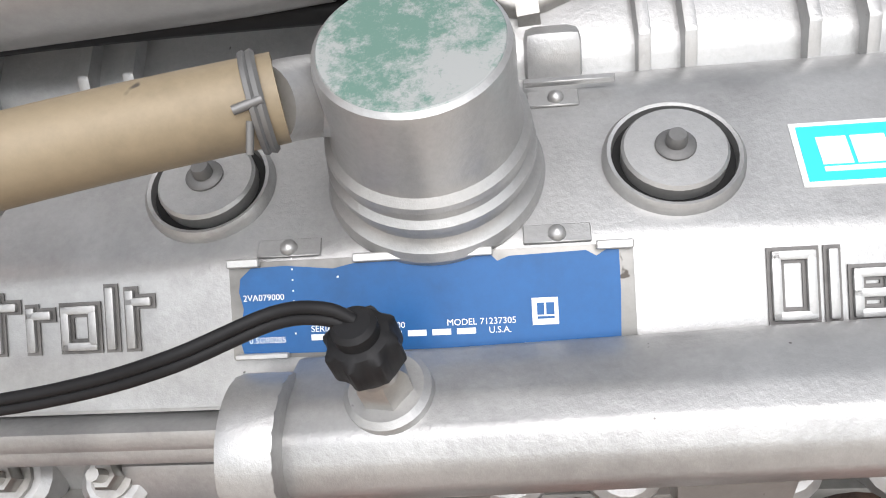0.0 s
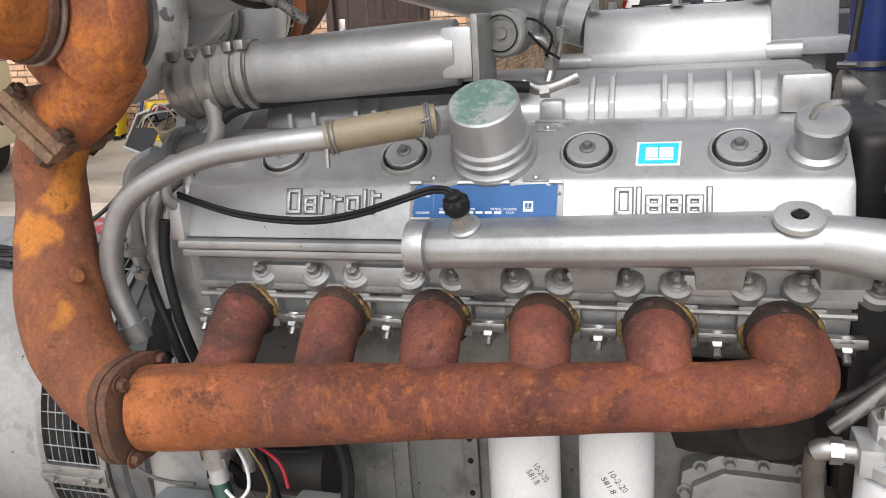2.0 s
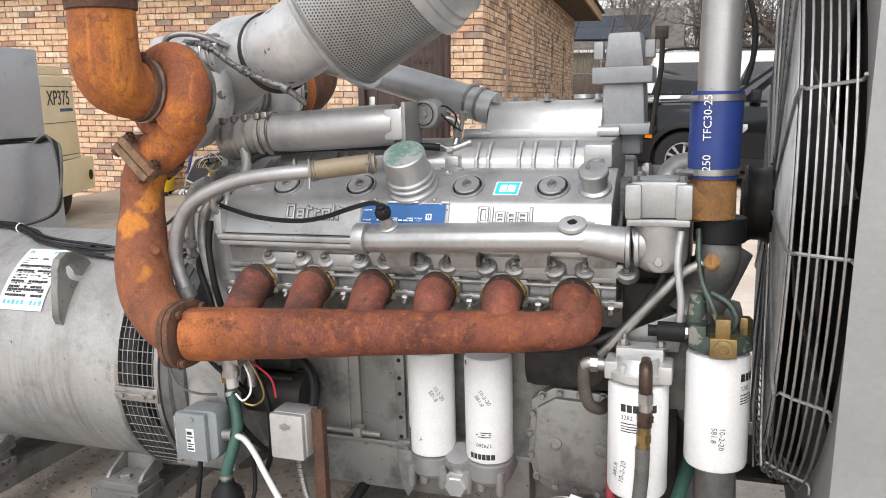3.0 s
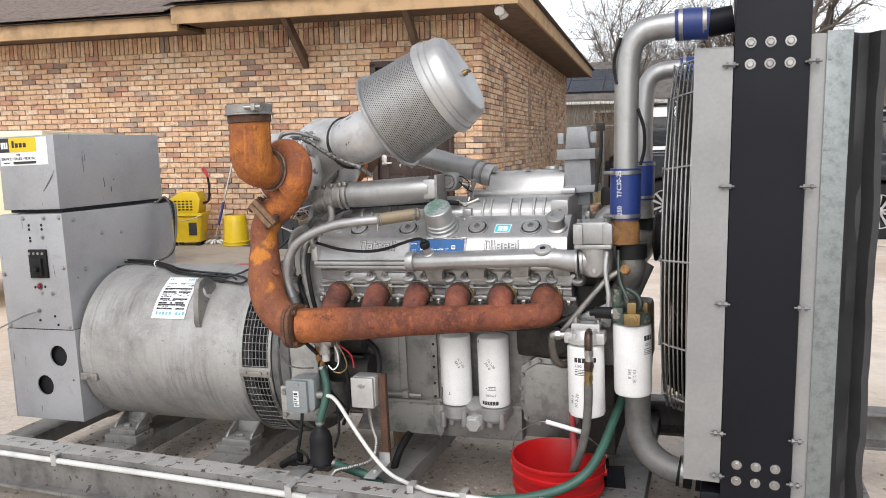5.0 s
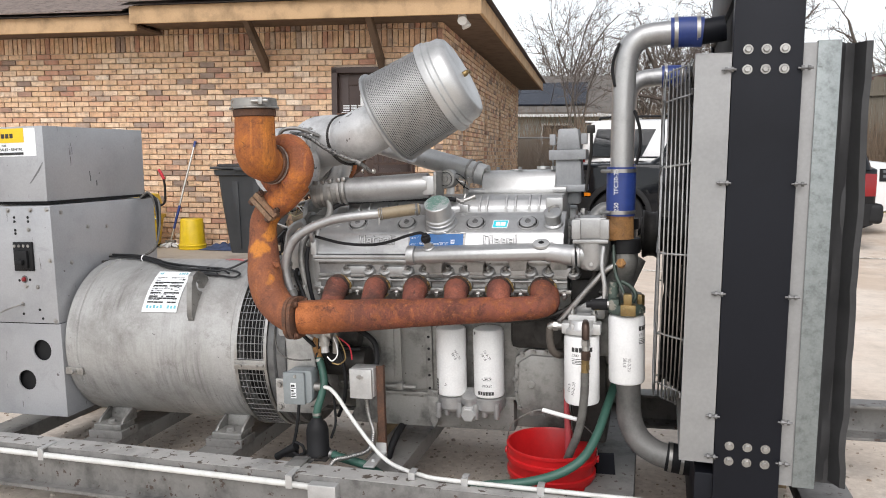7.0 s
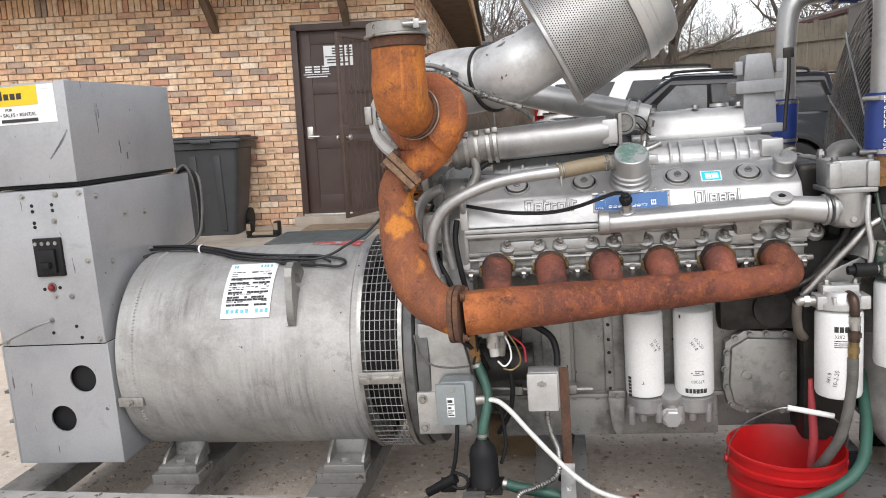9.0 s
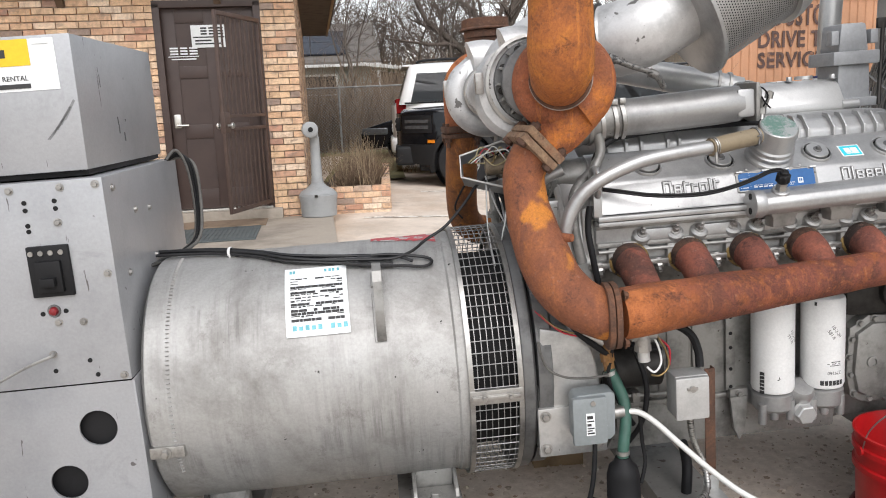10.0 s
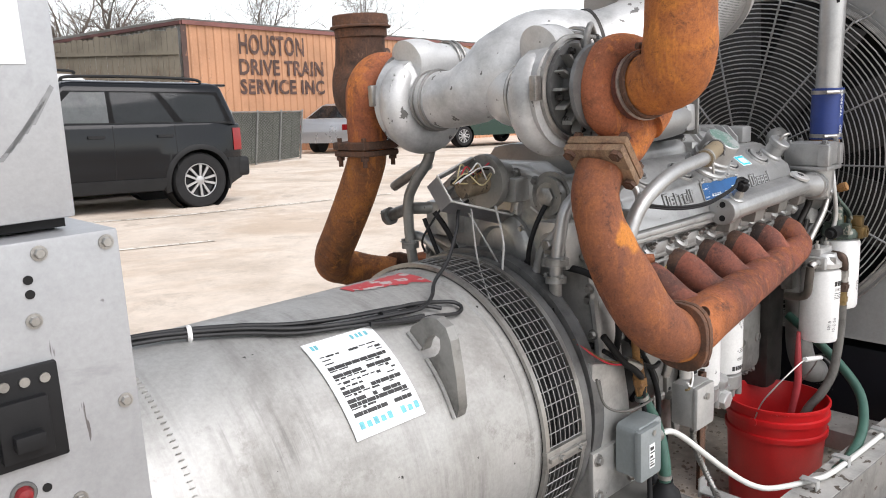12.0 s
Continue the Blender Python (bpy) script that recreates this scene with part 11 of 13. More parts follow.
# ---------- parked cars ----------
CARBLACK = surface("dark_grey_car_paint", (0.006, 0.007, 0.009), 0.12, 0.0, 0.9, 1.5, 200, 0.0, rough_var=0.04)
CARBLACK.node_tree.nodes["Principled BSDF"].inputs["Specular IOR Level"].default_value = 0.3
CARWHITE = surface("white_car_paint", (0.80, 0.80, 0.79), 0.25, 0.0, 0.95, 1.5, 200, 0.0, rough_var=0.05)
CARSILVER = surface("silver_car_paint", (0.50, 0.51, 0.53), 0.28, 0.6, 0.9, 1.5, 200, 0.0, rough_var=0.05)
CARGREEN = surface("dark_green_car_paint", (0.015, 0.04, 0.03), 0.22, 0.2, 0.9, 1.5, 200, 0.0, rough_var=0.05)
CARRED = surface("dark_red_car_paint", (0.16, 0.012, 0.02), 0.22, 0.2, 0.9, 1.5, 200, 0.0, rough_var=0.05)
CLADDING = surface("black_car_cladding", (0.016, 0.0165, 0.0175), 0.6, 0.0, 0.85, 6, 200, 0.05)
CARGLASS = surface("tinted_car_glass", (0.03, 0.034, 0.037), 0.06, 0.0, 1.0, 2, 50, 0.0, rough_var=0.02)
# windscreen glass: the bright sky reflection is put into its base colour
SKYGLASS = surface("sky_reflection_car_glass", (0.42, 0.45, 0.47), 0.06, 0.0, 0.8, 1, 50, 0.0, rough_var=0.02)
PALEPANE = surface("lightly_tinted_car_glass", (0.20, 0.215, 0.22), 0.06, 0.0, 0.7, 3, 50, 0.0, rough_var=0.02)
CLADDING.node_tree.nodes["Principled BSDF"].inputs["Specular IOR Level"].default_value = 0.25
TYRE = surface("tyre_rubber", (0.020, 0.020, 0.021), 0.75, 0.0, 0.8, 8, 150, 0.1)
TYRE.node_tree.nodes["Principled BSDF"].inputs["Specular IOR Level"].default_value = 0.2
RIM = surface("machined_alloy", (0.46, 0.46, 0.465), 0.35, 0.7, 0.8, 8, 150, 0.02)
RIMDARK = surface("dark_alloy", (0.02, 0.02, 0.022), 0.4, 0.6, 0.8, 8, 150, 0.02)
LAMPGLASS = surface("clear_lamp_glass", (0.10, 0.105, 0.11), 0.1, 0.3, 0.7, 20, 150, 0.0)
TAILRED = surface("red_tail_lamp", (0.24, 0.008, 0.011), 0.15, 0.0, 0.8, 10, 100, 0.0)
AMBER = surface("amber_marker", (0.70, 0.22, 0.01), 0.3)


def wheel(parent, x, y, r, out, spokes=5, rim=0.66):
    """A wheel whose outer face looks along out (-1 or 1 in y)."""
    a = (0, out, 0)
    w = 0.22
    tyre = part("tyre", lathe(B(), [(r * rim, -w), (r * 0.93, -w), (r * 0.985, -w + 0.03), (r, -w + 0.06), (r, -0.05), (r * 0.985, -0.025), (r * 0.94, 0.0), (r * 0.80, 0.006), (r * rim, -0.008)], (x, y, r), a, 48, close_ends=False), TYRE, parent)
    bm = lathe(B(), [(r * rim * 0.99, -0.006), (r * rim * 0.93, -0.012), (r * rim * 0.90, -0.06), (r * 0.1, -0.10), (0, -0.10)], (x, y, r), a, 40, close_ends=False)
    part("rim_barrel", bm, RIMDARK, tyre)
    bm = ring(B(), (x, y - out * 0.007, r), (0, 1, 0), r * rim * 0.95, r * 0.022, 40, 6)
    R = r * rim
    for i in range(spokes):
        for d in (-0.17, 0.17):
            t0, t1 = 2 * math.pi * i / spokes + d * 0.9, 2 * math.pi * i / spokes + d * 1.5
            p = Vector((math.cos(t0 + d) * R * 0.25, 0, math.sin(t0 + d) * R * 0.25))
            q = Vector((math.cos(t1) * R * 0.93, 0, math.sin(t1) * R * 0.93))
            n = (q - p).cross(Vector((0, 1, 0))).normalized()
            c = Vector((x, y, r))
            tb = bmesh.new()
            vs = [tb.verts.new(c + v) for v in (p - n * R * 0.055, q - n * R * 0.075, q + n * R * 0.075, p + n * R * 0.055)]
            lo = [tb.verts.new(v.co + Vector((0, -out * 0.035, 0))) for v in vs]
            for v in vs:
                v.co.y += -out * 0.012
            tb.faces.new(vs)
            tb.faces.new(lo[::-1])
            for k in range(4):
                tb.faces.new((vs[k], vs[(k + 1) % 4], lo[(k + 1) % 4], lo[k]))
            bmesh.ops.recalc_face_normals(tb, faces=tb.faces)
            absorb(bm, tb)
        t0 = 2 * math.pi * (i + 0.5) / spokes
        lathe(bm, [(R * 0.045, -0.03), (R * 0.045, -0.018)], (x + math.cos(t0) * R * 0.17, y, r + math.sin(t0) * R * 0.17), a, 8)
    lathe(bm, [(R * 0.27, -0.05), (R * 0.27, -0.022), (R * 0.22, -0.015)], (x, y, r), a, 24)
    part("rim", bm, RIM, tyre, "machined five-spoke alloy rim")


def arch(cx, r, n=9, z0=0.0, cz=None):
    cz = r if cz is None else cz
    out = []
    for i in range(n):
        a = math.pi * i / (n - 1)
        out.append((cx + r * math.cos(a), cz + r * math.sin(a)))
    return out


def car(name, label, m, s, paint, group=""):
    """A car seen from its side: local x runs to its tail, y to its far side; s holds its shape."""
    t = thing(name, label, "car", (0, 0, 0), m, group)
    W, r, wb, sill = s["width"], s["r"], s["wheelbase"], s["sill"]
    ra = r * 1.15
    # side outline: along the bottom with the two arches, then the top
    low = [(s["front"][0][0], sill + 0.05)]
    low += [p for p in arch(0.0, ra, 11, cz=r)[::-1] if p[1] > sill]
    low += [p for p in arch(wb, ra, 11, cz=r)[::-1] if p[1] > sill]
    low += [(s["rear"][0][0], sill + 0.06)]
    poly = low + s["rear"] + s["belt"] + s["front"][::-1]
    bm = B()
    prism(bm, poly, (0, 0.0, 0), (1, 0, 0), (0, 0, 1), (0, W, 0))
    # round the long edges of hood, nose and tail
    bmesh.ops.remove_doubles(bm, verts=bm.verts, dist=1e-4)
    ed = [e for e in bm.edges if abs(e.verts[0].co.y - e.verts[1].co.y) < 1e-4 and min(v.co.z for v in e.verts) > s["belt_z"] - 0.28]
    bmesh.ops.bevel(bm, geom=ed, offset=0.06, segments=4, affect="EDGES", profile=0.5)
    body = part("body", bm, paint, t)
    # upper body with sloping sides
    (b0, b1), (t0, t1), zb, zt = s["cab_low"], s["cab_top"], s["belt_z"], s["roof_z"]
    inset = s.get("tumble", 0.13)

    def cab(u, v, side, lift=0.0):
        """A point of the sloping side: u from front to rear, v from belt to roof."""
        x = (b0 + (b1 - b0) * u) * (1 - v) + (t0 + (t1 - t0) * u) * v
        y = 0.02 + (inset - 0.02) * v
        z = zb + (zt - zb) * v
        y -= lift
        return Vector((x, y if side < 0 else W - y, z))

    bm = bmesh.new()
    lv = [(0, 0.0, 0), (1, 0.0, 0)]
    ringv = []
    for v in (0.0, 0.9, 1.0):
        k = 0.03 if v == 1.0 else 0.0
        row = [cab(0.0 + k, v, -1), cab(1.0 - k, v, -1), cab(1.0 - k, v, 1), cab(0.0 + k, v, 1)]
        if v == 1.0:
            row = [Vector((p.x, p.y + (0.05 if p.y < W / 2 else -0.05), p.z + 0.0)) for p in row]
        ringv.append([bm.verts.new(p) for p in row])
    for p, q in zip(ringv, ringv[1:]):
        for i in range(4):
            bm.faces.new((p[i], p[(i + 1) % 4], q[(i + 1) % 4], q[i]))
    bm.faces.new(ringv[-1])
    bm.faces.new(ringv[0][::-1])
    bmesh.ops.recalc_face_normals(bm, faces=bm.faces)
    bmesh.ops.bevel(bm, geom=[e for e in bm.edges if min(v.co.z for v in e.verts) > zb + 0.1], offset=0.03, segments=3, affect="EDGES", profile=0.5)
    roof = part("upper_body", bm, s.get("cab_paint", paint), t)
    # side windows
    for side in (-1, 1):
        for u0, u1, w0, w1 in s["windows"]:
            bm = bmesh.new()
            pts = [cab(u0, 0.07, side, 0.005), cab(u1, 0.07, side, 0.005), cab(w1, 0.84, side, 0.005), cab(w0, 0.84, side, 0.005)]
            vs = [bm.verts.new(p) for p in pts]
            f = bm.faces.new(vs)
            bmesh.ops.solidify(bm, geom=[f], thickness=0.004 * side)
            bmesh.ops.recalc_face_normals(bm, faces=bm.faces)
            part("side_window", bm, CARGLASS, roof, "tinted side window")
    for nm, u, d, mat in (("windscreen", 0.0, -0.006, SKYGLASS), ("rear_window", 1.0, 0.006, CARGLASS)):
        bm = bmesh.new()
        pts = [cab(u, 0.06, -1), cab(u, 0.06, 1), cab(u, 0.86, 1), cab(u, 0.86, -1)]
        for p in pts:
            p.x += d
            p.y += 0.07 if p.y < W / 2 else -0.07
        f = bm.faces.new([bm.verts.new(p) for p in pts])
        bmesh.ops.solidify(bm, geom=[f], thickness=0.004)
        part(nm, bm, mat, roof)
    # wheels with dark wells
    for x in (0.0, wb):
        bm = B()
        lathe(bm, [(ra * 0.99, 0.012), (ra * 0.99, 0.30), (0.0, 0.30)], (x, 0, r), (0, 1, 0), 40, close_ends=False)
        part("wheel_well", bm, BLACK, body)
        wheel(t, x, 0.02, r, -1)
        wheel(t, x, W - 0.02, r, 1)
    # doors, handles, sills
    for x in s["seams"]:
        part("door_seam", box(B(), (x - 0.004, -0.002, sill + 0.13), (x + 0.004, 0.004, zb - 0.01)), BLACK, body)
    for x in s["handles"]:
        part("door_handle", box(B(), (x - 0.10, -0.030, zb - 0.125), (x + 0.10, 0.0, zb - 0.095), 0.010), s.get("handle_mat", paint), body)
    part("belt_trim", box(B(), (b0 + 0.28, -0.004, zb - 0.012), (b1 - 0.04, 0.012, zb + 0.016), 0.003), BLACK, body)
    for y0, y1 in ((-0.012, 0.36), (W - 0.36, W + 0.012)):
        lx, lz, lw, lh = s["headlight"]
        hl = part("headlight", box(B(), (lx, y0, lz), (lx + lw, y1, lz + lh), 0.03, 3), LAMPGLASS, t, "headlight")
        lx, lz, lw, lh = s["taillight"]
        part("tail_lamp", box(B(), (lx, y0 + (0.006 if y0 < 0.1 else 0.16), lz), (lx + lw, y1 - (0.16 if y0 < 0.1 else 0.006), lz + lh), 0.02, 3), TAILRED, t, "red tail lamp")
    gx, gz0, gz1 = s["front"][1][0] - 0.015, s["headlight"][1] + 0.01, s["headlight"][1] + s["headlight"][3] - 0.01
    part("grille", box(B(), (gx - 0.02, 0.36, gz0), (gx + 0.05, W - 0.36, gz1), 0.015), BLACK, t)
    for y, d in ((-0.02, -1), (W + 0.02, 1)):
        bm = box(B(), (b0 + 0.42, y - 0.10 if d < 0 else y - 0.06, zb + 0.02), (b0 + 0.56, y + 0.06 if d < 0 else y + 0.10, zb + 0.19), 0.04, 3)
        part("door_mirror", bm, s.get("handle_mat", paint), t)
    return t, body


def tall_car(label, m, s, paint):
    """A boxy car with rounded sides: local x runs from the front axle to the tail, y from the near side inwards."""
    t = thing("parked_suv", label, "car", (0, 0, 0), m)
    W, r, wb, sill, fx, rx = s["width"], s["r"], s["wheelbase"], s["sill"], s["nose"], s["tail"]
    zb, zt, ra = s["belt"], s["roof"], s["r"] * 1.13

    def inset(x, z):
        k = 0.05 * max(0.0, (z - 0.80) / 0.40) ** 2 + 0.05 * max(0.0, (0.62 - z) / 0.35) ** 2
        k += 0.012 * min(1.0, max(0.0, (s["crease"] - z) / 0.03))
        k += s["front_turn"] * max(0.0, 1 - (x - fx) / 0.60) ** 2 + 0.17 * max(0.0, 1 - (rx - x) / 0.50) ** 2
        for c in (0.0, wb):
            k -= 0.022 * max(0.0, 1 - abs(math.hypot(x - c, z - r) - ra * 1.05) / 0.22)
        return k

    def low(x):
        for c in (0.0, wb):
            if abs(x - c) < ra:
                return r + math.sqrt(ra * ra - (x - c) ** 2)
        return sill + (0.10 * min(1.0, max(0.0, (-ra - x) / 0.3)) if x < 0 else 0.12 * min(1.0, max(0.0, (x - wb - ra) / 0.3)))

    def high(x):
        pts = s["top"]
        for (x0, z0), (x1, z1) in zip(pts, pts[1:]):
            if x <= x1:
                return z0 + (z1 - z0) * (x - x0) / (x1 - x0)
        return pts[-1][1]

    def skin(name, x0, x1, z0, z1, mat, parent, out=0.010, label="", side=-1, n=10, k=4):
        """A thin shell that follows the side of the body."""
        bm = bmesh.new()
        rows = []
        for o in (out, -0.02):
            g = []
            for i in range(n + 1):
                x = x0 + (x1 - x0) * i / n
                a_, b_ = (max(z0, low(x)) if z0 < r else z0), z1
                g.append([bm.verts.new((x, (inset(x, a_ + (b_ - a_) * j / k) - o) if side < 0 else W - inset(x, a_ + (b_ - a_) * j / k) + o, a_ + (b_ - a_) * j / k)) for j in range(k + 1)])
            rows.append(g)
        A, Bk = rows
        for i in range(n):
            for j in range(k):
                bm.faces.new((A[i][j], A[i + 1][j], A[i + 1][j + 1], A[i][j + 1]))
        edge = [(i, 0) for i in range(n)] + [(n, j) for j in range(k)] + [(i, k) for i in range(n, 0, -1)] + [(0, j) for j in range(k, 0, -1)]
        for (i, j), (i2, j2) in zip(edge, edge[1:] + edge[:1]):
            bm.faces.new((A[i][j], Bk[i][j], Bk[i2][j2], A[i2][j2]))
        bmesh.ops.recalc_face_normals(bm, faces=bm.faces)
        return part(name, bm, mat, parent, label)

    # lower body: both sides, hood and deck, nose and tail
    bm = bmesh.new()
    N, K, J = 110, 16, 10
    cols = []
    for i in range(N + 1):
        x = fx + (rx - fx) * i / N
        z0, z1 = low(x), high(x)
        line = [(inset(x, z0 + (z1 - 0.03 - z0) * j / K), z0 + (z1 - 0.03 - z0) * j / K) for j in range(K + 1)]
        e = line[-1][0]
        line += [(e + 0.010, z1 - 0.012), (e + 0.030, z1 - 0.002)]
        far = [(W - y, z) for y, z in reversed(line)]
        mid = []
        for j in range(1, J):
            f = j / J
            mid.append((e + 0.03 + (W - 2 * e - 0.06) * f, z1 + 0.035 * (1 - (2 * f - 1) ** 2)))
        cols.append([bm.verts.new((x, y, z)) for y, z in line + mid + far])
    M = len(cols[0])
    for c, d in zip(cols, cols[1:]):
        for j in range(M - 1):
            bm.faces.new((c[j], d[j], d[j + 1], c[j + 1]))
    for col, sg in ((cols[0], -1), (cols[-1], 1)):
        half = K + 3
        prev = col[:half]
        for q in range(1, 7):
            f = q / 6
            if q < 6:
                row = [bm.verts.new(col[j].co.lerp(col[M - 1 - j].co, f) + Vector((sg * 0.07 * (1 - (2 * f - 1) ** 2), 0, 0))) for j in range(half)]
            else:
                row = [col[M - 1 - j] for j in range(half)]
            for j in range(half - 1):
                bm.faces.new((prev[j], row[j], row[j + 1], prev[j + 1]))
            prev = row
    bmesh.ops.recalc_face_normals(bm, faces=bm.faces)
    body = part("body", bm, paint, t, sharp=50)
    part("underbody", box(B(), (fx + 0.25, 0.15, sill - 0.02), (rx - 0.25, W - 0.15, sill + 0.25), 0.03), BLACK, body)
    # cabin: rings in plan with rounded corners, closed by a crowned roof
    (f0, f1), (b0, b1) = s["front_glass"], s["rear_glass"]

    def cab_side(v):
        return 0.055 + (s["tumble"] - 0.055) * v ** 1.35

    def plan(x0, x1, y0, rc, z):
        out = []
        for cx, cy, a0 in ((x1 - rc, y0 + rc, -90), (x1 - rc, W - y0 - rc, 0), (x0 + rc, W - y0 - rc, 90), (x0 + rc, y0 + rc, 180)):
            for i in range(6):
                a = radians(a0 + 18 * i)
                out.append(Vector((cx + rc * math.cos(a), cy + rc * math.sin(a), z)))
        return out
    bm = bmesh.new()
    rings = []
    for v in (0.0, 0.25, 0.5, 0.75, 0.88, 0.95, 1.0):
        drop = max(0.0, v - 0.88) / 0.12
        rings.append(plan(f0 + (f1 - f0) * v + 0.03 * drop, b0 + (b1 - b0) * v - 0.02 * drop, cab_side(v) + 0.05 * drop ** 2, 0.10, zb - 0.02 + (zt - zb) * v))
    base = rings[-1]
    cen = Vector((sum(p.x for p in base) / len(base), W / 2, 0))
    for f, dz in ((0.92, 0.018), (0.7, 0.035), (0.35, 0.045)):
        rings.append([Vector((cen.x + (p.x - cen.x) * f, cen.y + (p.y - cen.y) * f, zt - 0.02 + dz)) for p in base])
    rv = [[bm.verts.new(p) for p in q] for q in rings]
    for p, q in zip(rv, rv[1:]):
        for i in range(len(p)):
            j = (i + 1) % len(p)
            bm.faces.new((p[i], p[j], q[j], q[i]))
    bm.faces.new(rv[-1])
    bmesh.ops.recalc_face_normals(bm, faces=bm.faces)
    cab = part("upper_body", bm, paint, t, sharp=50)

    def pane(name, corners, side, mat, label="", out=0.004):
        """corners: bottom front, bottom rear, top rear, top front as (x, v)."""
        g = bmesh.new()
        (xa, va), (xb, vb), (xc, vc), (xd, vd) = corners
        rows = []
        for j in range(6):
            f = j / 5
            row = []
            for i in range(3):
                k = i / 2
                v = (va + (vb - va) * k) * (1 - f) + (vd + (vc - vd) * k) * f
                x = (xa + (xb - xa) * k) * (1 - f) + (xd + (xc - xd) * k) * f
                yy = cab_side(v) - out
                row.append(g.verts.new((x, yy if side < 0 else W - yy, zb - 0.02 + (zt - zb) * v)))
            rows.append(row)
        for p, q in zip(rows, rows[1:]):
            for i in range(2):
                g.faces.new((p[i], p[i + 1], q[i + 1], q[i]))
        bmesh.ops.solidify(g, geom=g.faces[:], thickness=0.006)
        bmesh.ops.recalc_face_normals(g, faces=g.faces)
        return part(name, g, mat, cab, label)
    for side in (-1, 1):
        if s["dark_band"]:
            x0, x1 = s["dark_band"]
            pane("window_surround", [(x0[0], 0.03), (x1[0], 0.03), (x1[1], 0.80), (x0[1], 0.80)], side, BLACK, out=0.002)
        for c, mat in s["panes"]:
            pane("side_window", c, side, mat, "tinted side window" if mat is CARGLASS else "clear side window", 0.006)
        part("belt_strip", box(B(), (f0 + 0.30, (0.042 if side < 0 else W - 0.056), zb - 0.008), (b0 - 0.10, (0.056 if side < 0 else W - 0.042), zb + 0.016), 0.003), BLACK, cab)
    for nm, a0, a1, d, mat in (("windscreen", f0, f1, -0.012, SKYGLASS), ("rear_window", b0, b1, 0.008, CARGLASS)):
        g = bmesh.new()
        q = []
        for v, w_ in ((0.07, 0.10), (0.07, -0.10), (0.86, -0.10), (0.86, 0.10)):
            yy = cab_side(v) + abs(w_)
            q.append(g.verts.new((a0 + (a1 - a0) * v + d, yy if w_ > 0 else W - yy, zb - 0.02 + (zt - zb) * v)))
        fc = g.faces.new(q)
        bmesh.ops.solidify(g, geom=[fc], thickness=0.006)
        part(nm, g, mat, cab)
    if s["rails"]:
        ra0, ra1 = s["rails"]
        for y in (s["tumble"] + 0.10, W - s["tumble"] - 0.10):
            part("roof_rail", sweep(B(), [(ra0, y, zt - 0.01), (ra0 + 0.10, y, zt + 0.045), ((ra0 + ra1) / 2, y, zt + 0.06), (ra1 - 0.12, y, zt + 0.045), (ra1, y, zt - 0.01)], 0.020, 10), CLADDING, cab)
    part("rear_spoiler", box(B(), (b1 - 0.06, s["tumble"] + 0.08, zt - 0.045), (b1 + 0.11, W - s["tumble"] - 0.08, zt - 0.012), 0.012), s["spoiler"], cab)
    # wheels in dark wells
    for x in (0.0, wb):
        for yy, d in ((0.03, 1), (W - 0.03, -1)):
            part("wheel_well", lathe(B(), [(ra * 1.01, 0.0), (ra * 1.01, 0.30), (0.0, 0.30)], (x, yy, r), (0, d, 0), 40, close_ends=False), BLACK, body)
        wheel(t, x, 0.015, r, -1, 5, 0.62)
        wheel(t, x, W - 0.015, r, 1, 5, 0.62)
    for x in s["seams"]:
        skin("door_seam", x - 0.004, x + 0.004, sill + 0.16, high(x) - 0.04, BLACK, body, 0.0015, n=1, k=10)
    for x in s["handles"]:
        skin("door_handle", x - 0.10, x + 0.10, zb - 0.175, zb - 0.140, BLACK if s["clad"] else paint, body, 0.030, n=4, k=2)
    for side in (-1, 1):
        lx0, lx1, lz0, lz1 = s["headlight"]
        hl = skin("headlight", lx0, lx1, lz0, lz1, BLACK, t, 0.008, "black headlight housing", side)
        for z in (lz0 + 0.055, lz0 + 0.135):
            skin("lamp_bar", lx0 + 0.03, lx1 - 0.05, z, z + 0.045, LAMPGLASS, hl, 0.013, "", side)
        lx0, lx1, lz0, lz1 = s["tail_lamp"]
        skin("tail_lamp", lx0, lx1, lz0, lz1, TAILRED, t, 0.010, "red tail lamp", side)
        y0 = 0.0 if side < 0 else W
        mr = box(B(), (s["mirror"], y0 - 0.17 if side < 0 else y0 + 0.01, zb + 0.0), (s["mirror"] + 0.13, y0 - 0.01 if side < 0 else y0 + 0.17, zb + 0.15), 0.045, 4)
        box(mr, (s["mirror"] + 0.03, y0 - 0.05 if side < 0 else y0 - 0.06, zb - 0.02), (s["mirror"] + 0.10, y0 + 0.06 if side < 0 else y0 + 0.05, zb + 0.05), 0.02)
        part("door_mirror", mr, BLACK if s["clad"] else paint, t)
        if s["clad"]:
            skin("sill_cladding", ra * 0.99, wb - ra * 0.99, sill - 0.02, sill + 0.16, CLADDING, body, 0.016, "black plastic sill", side, 20)
            skin("front_cladding", fx, -ra * 0.98, 0.33, 0.62, CLADDING, body, 0.014, "black plastic bumper side", side)
            skin("rear_cladding", wb + ra * 0.98, rx, 0.36, 0.66, CLADDING, body, 0.014, "black plastic bumper side", side)
            skin("marker_lamp", -0.50, -0.40, 0.64, 0.685, AMBER, t, 0.018, "amber marker", side, 4, 2)
